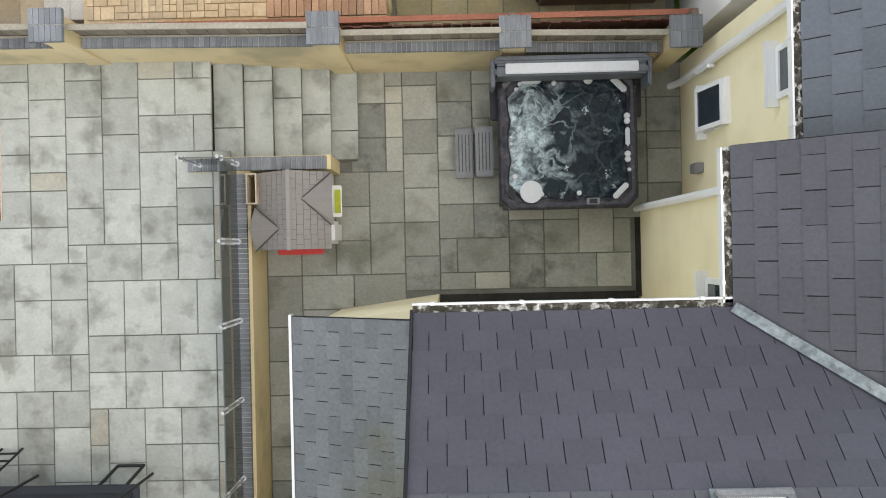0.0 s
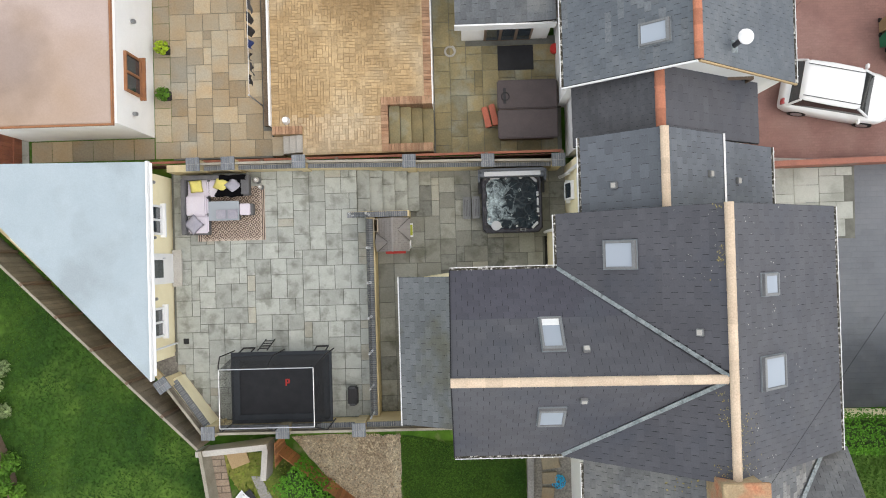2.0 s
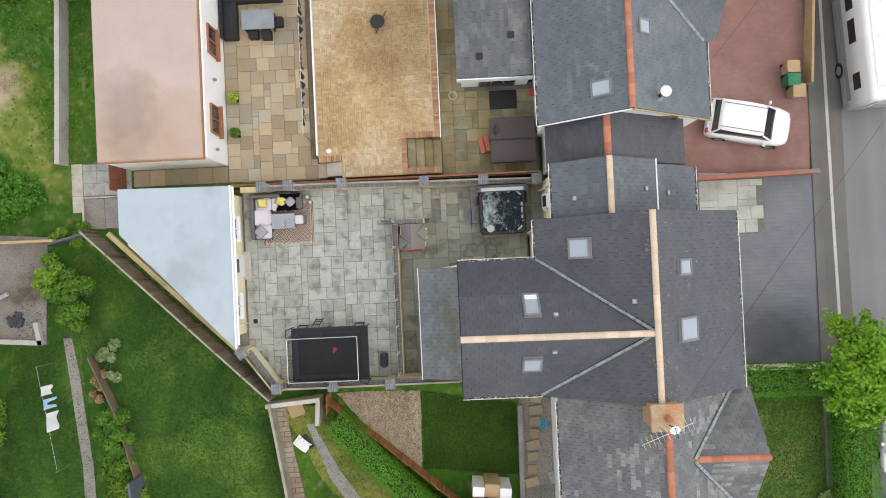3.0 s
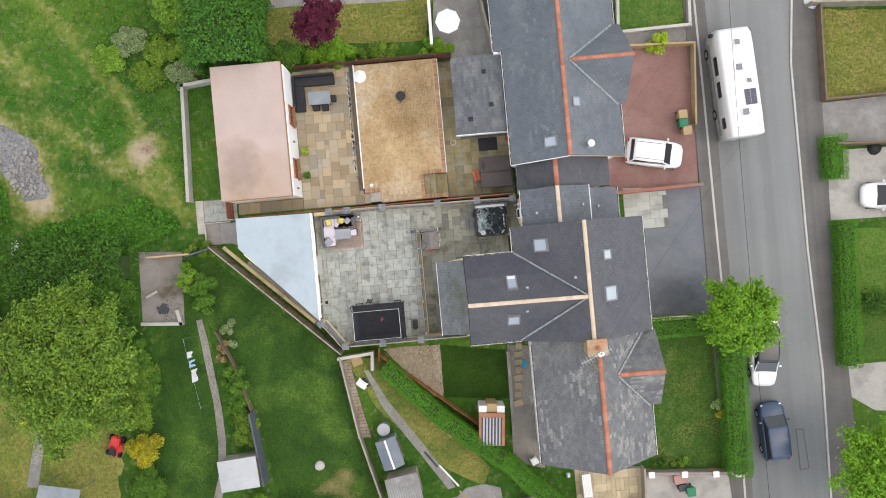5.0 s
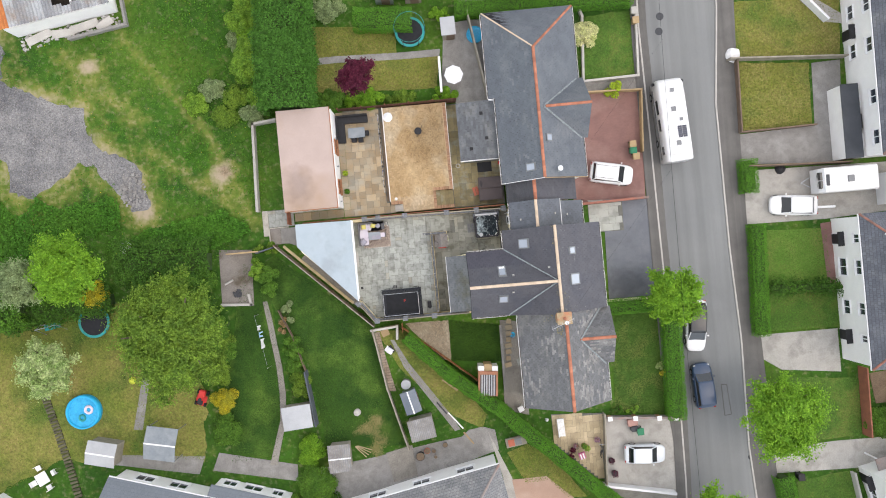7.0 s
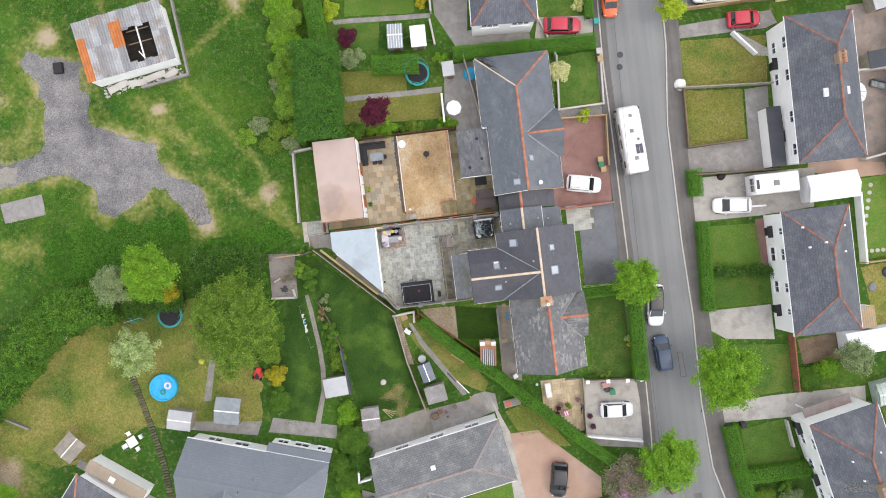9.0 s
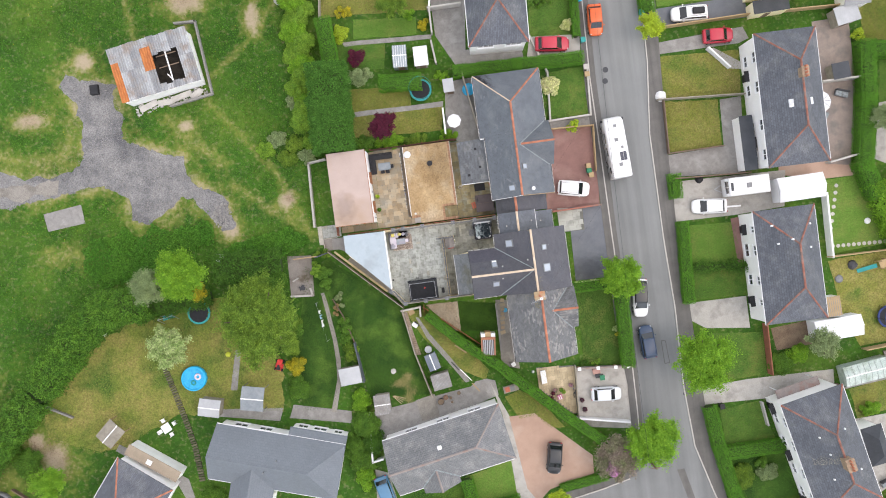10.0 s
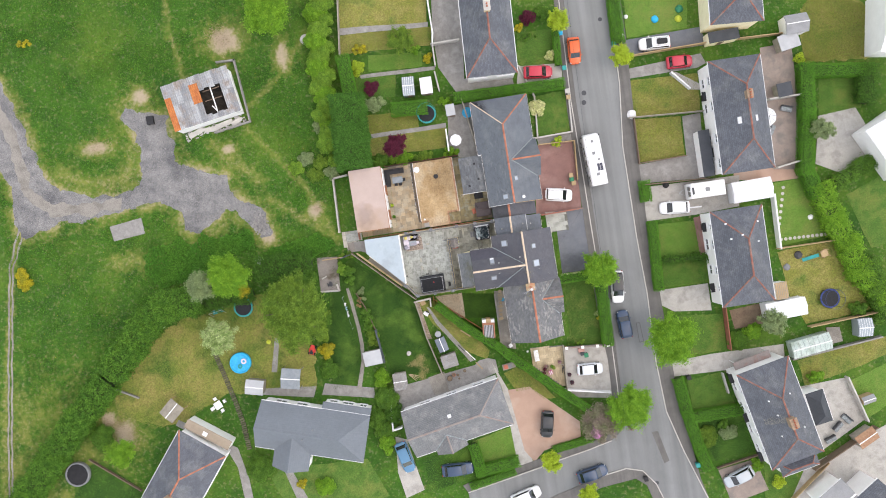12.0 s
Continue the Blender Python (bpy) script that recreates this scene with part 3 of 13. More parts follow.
# ---- houses ----
def window(parent, m, w, h, panes=2, frame_mat=None, deep=0.09, sill=True, pane_mat=None):
    """A window on a wall: m has x along the wall, y outward and z up, at the foot of its middle."""
    fm = frame_mat or PVC
    t = 0.07
    fr = bmesh.new()
    rings = []
    for y in (-0.02, deep):
        for k in (0, t):
            rings.append([fr.verts.new((x, y, z)) for x, z in ((-w / 2 + k, k), (w / 2 - k, k), (w / 2 - k, h - k), (-w / 2 + k, h - k))])
    for p, q in ((0, 2), (2, 3), (3, 1), (1, 0)):
        for i in range(4):
            fr.faces.new((rings[p][i], rings[p][(i + 1) % 4], rings[q][(i + 1) % 4], rings[q][i]))
    bmesh.ops.recalc_face_normals(fr, faces=fr.faces)
    win = part("window", fr, fm, parent, "", m)
    for i in range(1, panes):
        x = -w / 2 + (w - t) * i / panes
        part("mullion", box(x, x + t, -0.02, deep - 0.004, t, h - t), fm, win)
    for i in range(panes):
        x = -w / 2 + t + (w - t) * i / panes
        part("pane", box(x, x + (w - t) / panes - t, 0, 0.03, t, h - t), pane_mat or GLASS, win)
    if sill:
        part("sill", box(-w / 2 - 0.08, w / 2 + 0.08, 0, deep + 0.1, -0.09, -0.01), fm, win)
    return win


def slope_mesh(faces, thick=0.13):
    """A roof skin from its planes, with that thickness."""
    bm = bmesh.new()
    seen = {}
    def vert(p):
        k = tuple(round(c, 3) for c in p)
        if k not in seen:
            seen[k] = bm.verts.new(p)
        return seen[k]
    for f in faces:
        bm.faces.new([vert(p) for p in f])
    bmesh.ops.recalc_face_normals(bm, faces=bm.faces)
    if sum(f.normal.z for f in bm.faces) < 0:
        bmesh.ops.reverse_faces(bm, faces=bm.faces)
    r = bmesh.ops.extrude_face_region(bm, geom=bm.faces[:])
    up = {v for v in r["geom"] if isinstance(v, bmesh.types.BMVert)}
    for v in bm.verts:
        if v not in up:
            v.co.z -= thick
    bmesh.ops.recalc_face_normals(bm, faces=bm.faces)
    return bm


def ridge_line(parent, a, b, material, r=0.14, step=0.45, name="ridge_tiles", single=False, lift=0.0):
    """Half-round ridge or hip tiles from a to b, each lapping the next."""
    a, b = Vector(a), Vector(b)
    n = max(1, round((b - a).length / step))
    bm = bmesh.new()
    d = (b - a) / n
    q = d.to_track_quat("X", "Z").to_matrix().to_4x4()
    L = d.length
    def tile(target, m):
        ring = []
        for x, k in ((0, 1.0), (L * 0.93, 0.99), (L * 0.93, 1.04), (L + 0.01, 1.04)):
            ring.append([target.verts.new(m @ Vector((x, r * k * math.cos(u), r * k * math.sin(u) * 0.8 - r * 0.25))) for u in [math.pi * i / 6 for i in range(7)]])
        for p, s in zip(ring[:-1], ring[1:]):
            for i in range(6):
                target.faces.new((p[i], p[i + 1], s[i + 1], s[i]))
        for end in (ring[0], ring[-1]):
            target.faces.new(end)
    if single:
        tile(bm, Matrix())
        bmesh.ops.recalc_face_normals(bm, faces=bm.faces)
        me = mesh(bm, "ridge_tile", material)
        for i in range(n):
            part("ridge_tile", me, material, parent, "", Matrix.Translation(a + d * i + Vector((0, 0, lift))) @ q)
        return
    for i in range(n):
        tile(bm, Matrix.Translation(a + d * i + Vector((0, 0, lift))) @ q)
    bmesh.ops.recalc_face_normals(bm, faces=bm.faces)
    part(name, bm, material, parent)


def chimney(parent, x, y, z0, z1, w=0.9, d=0.6, pots=2, body=None, pot=None, cap=None):
    st = part("chimney", box(x - w / 2, x + w / 2, y - d / 2, y + d / 2, z0, z1, 0.02), body or CONCRETE_D, parent)
    part("cap", box(x - w / 2 - 0.07, x + w / 2 + 0.07, y - d / 2 - 0.07, y + d / 2 + 0.07, z1, z1 + 0.12, 0.02), cap or KERB, st)
    for i in range(pots):
        px = x + (i - (pots - 1) / 2) * 0.36
        bm = cyl(0.13, z1 + 0.1, z1 + 0.5, 12, 0.1, m=Matrix.Translation((px, y, 0)))
        cyl(0.085, z1 + 0.45, z1 + 0.51, 12, 0.085, bm, Matrix.Translation((px, y, 0)))
        part("chimney_pot", bm, pot or ORANGE, st)
    return st


def house(label, c0, c1, c3, ze, zr, hips=(0, 0), wall=None, roof=None, ridge=None, zb=None, over=0.25, windows=(), name="house", ridge_r=0.13, gutter=True, hip_tiles=None, inset=None, ridge_at=0.5):
    """A house with a pitched roof: c0 to c1 is one eave line, c3 lies across. hips: how far each ridge end stands in (0: gable)."""
    wall, roof, ridge = wall or WHITE, roof or SLATE_FAR, ridge or ORANGE
    m, L, W = frame_of(c0, c1, c3)
    h = thing(name, label, "house", m)
    zb = min(gz(c0[0]), gz(c1[0])) - 0.3 if zb is None else zb
    h0, h1 = hips
    mid = W * ridge_at
    R0, R1 = (h0, mid, zr), (L - h1, mid, zr)
    A, B, C, D = (0, 0, ze), (L, 0, ze), (L, W, ze), (0, W, ze)
    faces = [(A, B, R1, R0), (C, D, R0, R1)]
    if h0:
        faces.append((D, A, R0))
    if h1:
        faces.append((B, C, R1))
    part("roof", slope_mesh(faces), roof, h)
    i = over
    gap = 0.16
    k = (zr - ze) / mid
    bm = bmesh.new()
    base = [(i, i), (L - i, i), (L - i, W - i), (i, W - i)]
    lo = [bm.verts.new((*p, zb)) for p in base]
    hi = [bm.verts.new((*p, ze + k * i - gap)) for p in base]
    g0 = bm.verts.new((i, mid, zr - gap)) if not h0 else None
    g1 = bm.verts.new((L - i, mid, zr - gap)) if not h1 else None
    bm.faces.new((lo[0], lo[1], hi[1], hi[0]))
    bm.faces.new((lo[2], lo[3], hi[3], hi[2]))
    bm.faces.new((lo[1], lo[2], hi[2], g1, hi[1]) if g1 else (lo[1], lo[2], hi[2], hi[1]))
    bm.faces.new((lo[3], lo[0], hi[0], g0, hi[3]) if g0 else (lo[3], lo[0], hi[0], hi[3]))
    part("wall", bm, wall, h)
    if gutter:
        for y, sgn in ((0, -1), (W, 1)):
            bm = bmesh.new()
            box(0, L, y - 0.02 if sgn < 0 else y - 0.09, y + 0.09 if sgn < 0 else y + 0.02, ze - 0.2, ze - 0.08, bm=bm, m=Matrix.Translation((0, sgn * 0.07, 0)))
            part("gutter", bm, PVC, h)
    ridge_line(h, R0, R1, ridge, ridge_r, lift=0.03)
    for hip, ends in ((h0, (A, D, R0)), (h1, (B, C, R1))):
        if hip:
            for e in ends[:2]:
                ridge_line(h, e, ends[2], hip_tiles or ridge, ridge_r * 0.8, name="hip_tiles", lift=0.01)
    side = {"a": Matrix(), "b": pose(L, W, 0, 0, 0, 180), "c": pose(0, W, 0, 0, 0, -90), "d": pose(L, 0, 0, 0, 0, 90)}
    for s, u, z, w, hh, panes in windows:
        flip = side[s] @ Matrix.Translation((u, i, z)) @ Matrix.Rotation(math.pi, 4, "Z")
        window(h, flip, w, hh, panes)
    return h


def cross_gable(h, m, length, width, ze, zr, roof, ridge, wall=None, valley=True, zb=0.0, over=0.2):
    """A gable that runs out of a roof: m is its local frame, x outward along its ridge, from the ridge's inner end."""
    top = [((0, 0, zr), (length, 0, zr), (length, width / 2, ze), (0, width / 2, ze)), ((0, 0, zr), (length, 0, zr), (length, -width / 2, ze), (0, -width / 2, ze))]
    ob = part("gable_roof", slope_mesh(top, 0.1), roof, h, "", m)
    ridge_line(ob, (0, 0, zr), (length, 0, zr), ridge, 0.12, lift=0.03)
    if wall:
        bm = bmesh.new()
        x, w = length - over, width / 2 - 0.15
        k = (zr - ze) / (width / 2)
        vs = [bm.verts.new(p) for p in ((x, -w, zb), (x, w, zb), (x, w, ze + 0.1 * k), (x, 0, zr - 0.1), (x, -w, ze + 0.1 * k))]
        f = bm.faces.new(vs)
        r = bmesh.ops.extrude_face_region(bm, geom=[f])
        bmesh.ops.translate(bm, verts=[v for v in r["geom"] if isinstance(v, bmesh.types.BMVert)], vec=(-1.2, 0, 0))
        bmesh.ops.recalc_face_normals(bm, faces=bm.faces)
        part("gable_wall", bm, wall, ob)
    return ob


def band(parent, a, b, width, material, name, thick=0.025, label=""):
    """A strip of metal laid along a roof line."""
    a, b = Vector(a), Vector(b)
    q = (b - a).to_track_quat("X", "Z").to_matrix().to_4x4()
    return part(name, box(0, (b - a).length, -width / 2, width / 2, 0, thick), material, parent, label, Matrix.Translation(a) @ q)


# ---- the ground ----
# street
sheet("road", [(19.90, 36.48), (25.66, 35.53), (26.21, 32.16), (25.88, 19.88), (25.01, 10.95), (25.04, -2.26), (25.33, -10.59), (25.13, -20.50), (25.55, -28.04), (27.18, -34.10), (30.13, -42.86), (23.68, -41.90), (22.57, -38.40), (20.85, -36.15), (18.48, -35.46), (14.23, -36.14), (6.87, -38.08), (0.34, -40.00), (-4.53, -39.17), (-4.76, -35.37), (6.37, -33.25), (14.07, -31.78), (17.08, -31.08), (19.21, -29.57), (19.56, -22.97), (19.75, -16.36), (19.54, -9.69), (19.42, 0.27), (19.46, 8.53), (19.34, 18.46), (19.62, 28.30)], 0.02, ROAD, "grey asphalt residential street with patched surface")
WALKS = [
    [(18.45, 36.72), (19.90, 36.48), (19.62, 28.30), (19.34, 18.46), (19.46, 8.53), (19.42, 0.27), (19.54, -9.69), (19.75, -16.36), (19.56, -22.97), (19.21, -29.57), (17.08, -31.08), (16.50, -29.99), (18.01, -27.73), (18.29, -19.45), (17.83, -12.74), (17.89, 0.51), (17.92, 7.12), (17.88, 17.04), (18.17, 26.89)],
    [(25.66, 35.53), (27.82, 35.18), (27.79, 26.97), (26.92, 7.35), (26.81, -2.54), (27.14, -10.04), (27.38, -20.85), (27.49, -25.01), (29.05, -38.54), (30.13, -42.86), (27.18, -34.10), (25.55, -28.04), (25.13, -20.50), (25.33, -10.59), (25.04, -2.26), (25.01, 10.95), (25.88, 19.88), (26.21, 32.16)],
    [(-4.76, -35.37), (6.37, -33.25), (14.07, -31.78), (17.08, -31.08), (16.80, -30.20), (13.36, -31.00), (6.13, -32.13), (2.70, -32.85), (-5.41, -34.16)],
    [(14.23, -36.14), (18.48, -35.46), (20.85, -36.15), (22.57, -38.40), (23.68, -41.90), (22.07, -41.66), (21.17, -38.36), (19.71, -37.14), (14.65, -37.70), (6.55, -40.12), (0.08, -41.63), (0.34, -40.00), (6.87, -38.08)],
]
for pts in WALKS:
    sheet("pavement", pts, 0.1, PAVING, "brown-grey tarmac pavement beside the street", below=0.2)


def kerb(pts):
    bm = bmesh.new()
    for a, b in zip(pts[:-1], pts[1:]):
        d = Vector((b[0] - a[0], b[1] - a[1], 0))
        n = max(1, round(d.length / 0.92))
        m = Matrix.Translation((a[0], a[1], gz(a[0]))) @ Matrix.Rotation(math.atan2(d.y, d.x), 4, "Z")
        for i in range(n):
            box(d.length * i / n + 0.006, d.length * (i + 1) / n - 0.006, -0.07, 0.07, -0.1, 0.115, bm=bm, m=m)
    solo("kerb", bm, KERB, "pale concrete kerb stones along the street", kind="structure")


kerb([(19.17, 36.60), (18.90, 28.42), (18.61, 18.58), (18.73, 8.65), (18.78, 0.37), (18.89, -9.59), (19.19, -16.27), (19.08, -22.90), (18.79, -29.09)])
for w, i0, i1 in ((1, 9, 18), (2, 0, 4), (3, 0, 5)):
    line = WALKS[w][i0:i1] if w != 1 else WALKS[1][9:] + WALKS[1][:1]
    kerb(line)

# fields, tracks and gardens
TRACKLINE = [(-66.58, 41.98), (-62.85, 33.92), (-60.43, 28.14), (-59.10, 20.88), (-57.11, 17.66), (-51.98, 15.60), (-46.13, 15.51), (-43.97, 18.48), (-44.41, 23.51), (-45.99, 26.66), (-45.04, 27.33), (-39.88, 25.68), (-38.84, 21.80), (-39.70, 19.04), (-36.24, 17.25), (-32.31, 15.80), (-31.20, 12.33), (-27.87, 9.74), (-27.01, 6.30), (-28.45, 6.11), (-30.09, 8.85), (-33.08, 10.97), (-34.56, 9.55), (-38.10, 8.28), (-39.64, 9.10), (-40.00, 12.06), (-42.69, 13.48), (-49.49, 12.89), (-57.15, 12.27), (-62.75, 11.48), (-63.88, 13.32), (-63.44, 19.07), (-68.45, 30.67)]
TRAILS = (([(-27.00, 11.63), (-24.70, 10.06), (-22.43, 8.00), (-19.35, 5.85), (-17.61, 4.16)], 0.7), ([(-28.32, 8.54), (-27.10, 6.36), (-26.80, 3.03)], 0.6), ([(-29.39, 23.59), (-25.99, 18.93), (-21.22, 12.40), (-18.20, 5.33)], 0.5), ([(-35.92, 29.58), (-37.18, 37.20), (-36.96, 43.75)], 0.5), ([(-27.51, 24.94), (-21.90, 28.97), (-17.78, 34.05)], 0.5), ([(-33.4, 20.6), (-31.2, 17.6), (-27.6, 14.2)], 1.1), ([(-45.2, 28.0), (-42.6, 29.4)], 1.6), ([(-56.0, 19.6), (-52.0, 17.6), (-46.6, 17.4), (-45.2, 22.0)], 1.3), ([(-50.0, 5.6), (-44.0, 5.2)], 1.6), ([(-38.6, 6.4), (-33.6, 8.6)], 1.0), ([(-64.4, 11.0), (-69.0, -8.0), (-73.0, -30.0)], 0.5))
BARE = ((-29.4, 34.9, 2.0, 1.7), (-21.5, 31.4, 0.8, 1.5), (-50.2, 22.6, 1.7, 0.8), (-20.1, 8.85, 0.9, 0.8), (-42.7, 29.0, 1.2, 1.0), (-31.5, 19.4, 0.8, 0.6), (-53.0, -19.2, 1.6, 1.8), (-55.1, -16.8, 1.0, 1.0), (-27.6, 6.0, 0.9, 1.2))


def apart(x, y, line, closed=False):
    """How far each place lies from a line on the plan."""
    best = np.full(x.shape, 1e9)
    for (ax, ay), (bx, by) in zip(line, list(line[1:]) + ([line[0]] if closed else [])):
        f = np.clip(((x - ax) * (bx - ax) + (y - ay) * (by - ay)) / ((bx - ax) ** 2 + (by - ay) ** 2), 0, 1)
        best = np.minimum(best, np.hypot(x - ax - f * (bx - ax), y - ay - f * (by - ay)))
    return best


def growth(x, y):
    """Where the meadow is dry or worn bare: along the track, on trails, in patches."""
    n1 = np.array([noise.noise(Vector((p * 0.45, q * 0.45, 3.0))) for p, q in zip(x, y)])
    n2 = np.array([noise.noise(Vector((p * 1.7, q * 1.7, 9.0))) for p, q in zip(x, y)])
    rough = 1 + 0.5 * n1 + 0.35 * n2
    edge = apart(x, y, TRACKLINE, True) * rough
    dry = np.exp(-(edge / 1.5) ** 2) * (0.42 + 0.55 * n1)
    bare = np.exp(-(edge / 0.45) ** 2) * np.clip(0.25 + 0.6 * n1, 0, 1)
    for line, w in TRAILS:
        d = apart(x, y, line) * rough
        dry = np.maximum(dry, 0.42 * np.exp(-(d / w) ** 2))
        bare = np.maximum(bare, 0.1 * np.exp(-(d / (0.5 * w)) ** 2))
    for cx, cy, rx, ry in BARE:
        d = np.hypot((x - cx) / rx, (y - cy) / ry) * rough
        bare = np.maximum(bare, 0.8 * np.exp(-d ** 4))
        dry = np.maximum(dry, 0.7 * np.exp(-(d / 1.7) ** 2))
    west = np.clip((-y - 2) / 14, 0, 1) * np.clip((-48 - x) / 10, 0, 1)
    dry = np.maximum(dry, (0.28 + 0.3 * n1) * west)
    return np.clip(dry, 0, 1), np.clip(bare, 0, 1)


gx = np.array([-1500, -200, *np.arange(-82.0, -9.5, 0.55), -9, -3, 18, 200, 1500])
gy = np.array([-1500, -200, *np.arange(-48.0, 52.0, 0.55), 200, 1500])
X, Y = (k.ravel() for k in np.meshgrid(gx, gy, indexing="ij"))
nx, ny = len(gx), len(gy)
me = bpy.data.meshes.new("ground")
me.from_pydata([(p, q, gz(p)) for p, q in zip(X.tolist(), Y.tolist())], [], [(i * ny + j, i * ny + ny + j, i * ny + ny + j + 1, i * ny + j + 1) for i in range(nx - 1) for j in range(ny - 1)])
near = (np.abs(X) < 150) & (np.abs(Y) < 150)
shades = np.zeros((len(X), 4))
shades[:, 3] = 1
shades[near, 0], shades[near, 1] = growth(X[near], Y[near])
me.color_attributes.new("growth", "FLOAT_COLOR", "POINT").data.foreach_set("color", shades.ravel())
me.materials.append(GRASS)


def wear_on(m):
    """Dry stalks and bare earth where the meadow is worn."""
    n, l = m.node_tree.nodes, m.node_tree.links
    p = n["Principled BSDF"]
    at = n.new("ShaderNodeAttribute")
    at.attribute_name = "growth"
    sep = n.new("ShaderNodeSeparateColor")
    l.new(at.outputs["Color"], sep.inputs[0])
    geo = n.new("ShaderNodeNewGeometry")
    for sock, colour, scale, hi in ((sep.outputs[0], (0.235, 0.232, 0.055, 1), 1.3, 0.95), (sep.outputs[1], (0.36, 0.295, 0.205, 1), 2.6, 1.0)):
        old = p.inputs["Base Color"].links[0].from_socket
        nz = n.new("ShaderNodeTexNoise")
        nz.inputs["Scale"].default_value, nz.inputs["Detail"].default_value = scale, 6
        l.new(geo.outputs["Position"], nz.inputs["Vector"])
        add = n.new("ShaderNodeMath")
        l.new(sock, add.inputs[0])
        l.new(nz.outputs["Fac"], add.inputs[1])
        mr = n.new("ShaderNodeMapRange")
        mr.inputs["From Min"].default_value, mr.inputs["From Max"].default_value, mr.inputs["To Max"].default_value = 0.55, 1.25, hi
        l.new(add.outputs[0], mr.inputs["Value"])
        mx = n.new("ShaderNodeMix")
        mx.data_type = "RGBA"
        l.new(mr.outputs["Result"], mx.inputs["Factor"])
        l.new(old, mx.inputs["A"])
        mx.inputs["B"].default_value = colour
        l.new(mx.outputs["Result"], p.inputs["Base Color"])


wear_on(GRASS)
tagged(new("ground", me), "rough green meadow grass with worn yellow patches", kind="structure")
sheet("track", ragged(TRACKLINE, 0.5, 0.35, 2), 0.014, CLINKER, "worn grey tarmac and dirt track over the meadow")
for line, w in (([(-67.24, 37.94), (-63.58, 29.48), (-61.99, 23.83), (-61.44, 17.93), (-58.42, 14.79), (-53.50, 14.02), (-48.05, 13.99)], 1.7), ([(-63.31, 13.23), (-65.73, 7.78), (-67.72, -2.76), (-69.95, -15.80), (-72.03, -28.91)], 0.26), ([(-62.87, 12.33), (-65.30, 7.30), (-67.22, -2.83), (-69.45, -15.87), (-71.53, -28.99)], 0.26)):
    sheet("track", ragged(strip(line, w), 0.12 if w < 1 else 0.4, 0.5, 6), 0.021 if w > 1 else 0.012, TRACK, "dusty pale wheel track across the meadow")
sheet("slab", [(-50.29, 11.02), (-45.51, 11.60), (-45.30, 9.25), (-49.98, 8.82)], 0.05, CONCRETE_D, "old square concrete slab in the meadow")

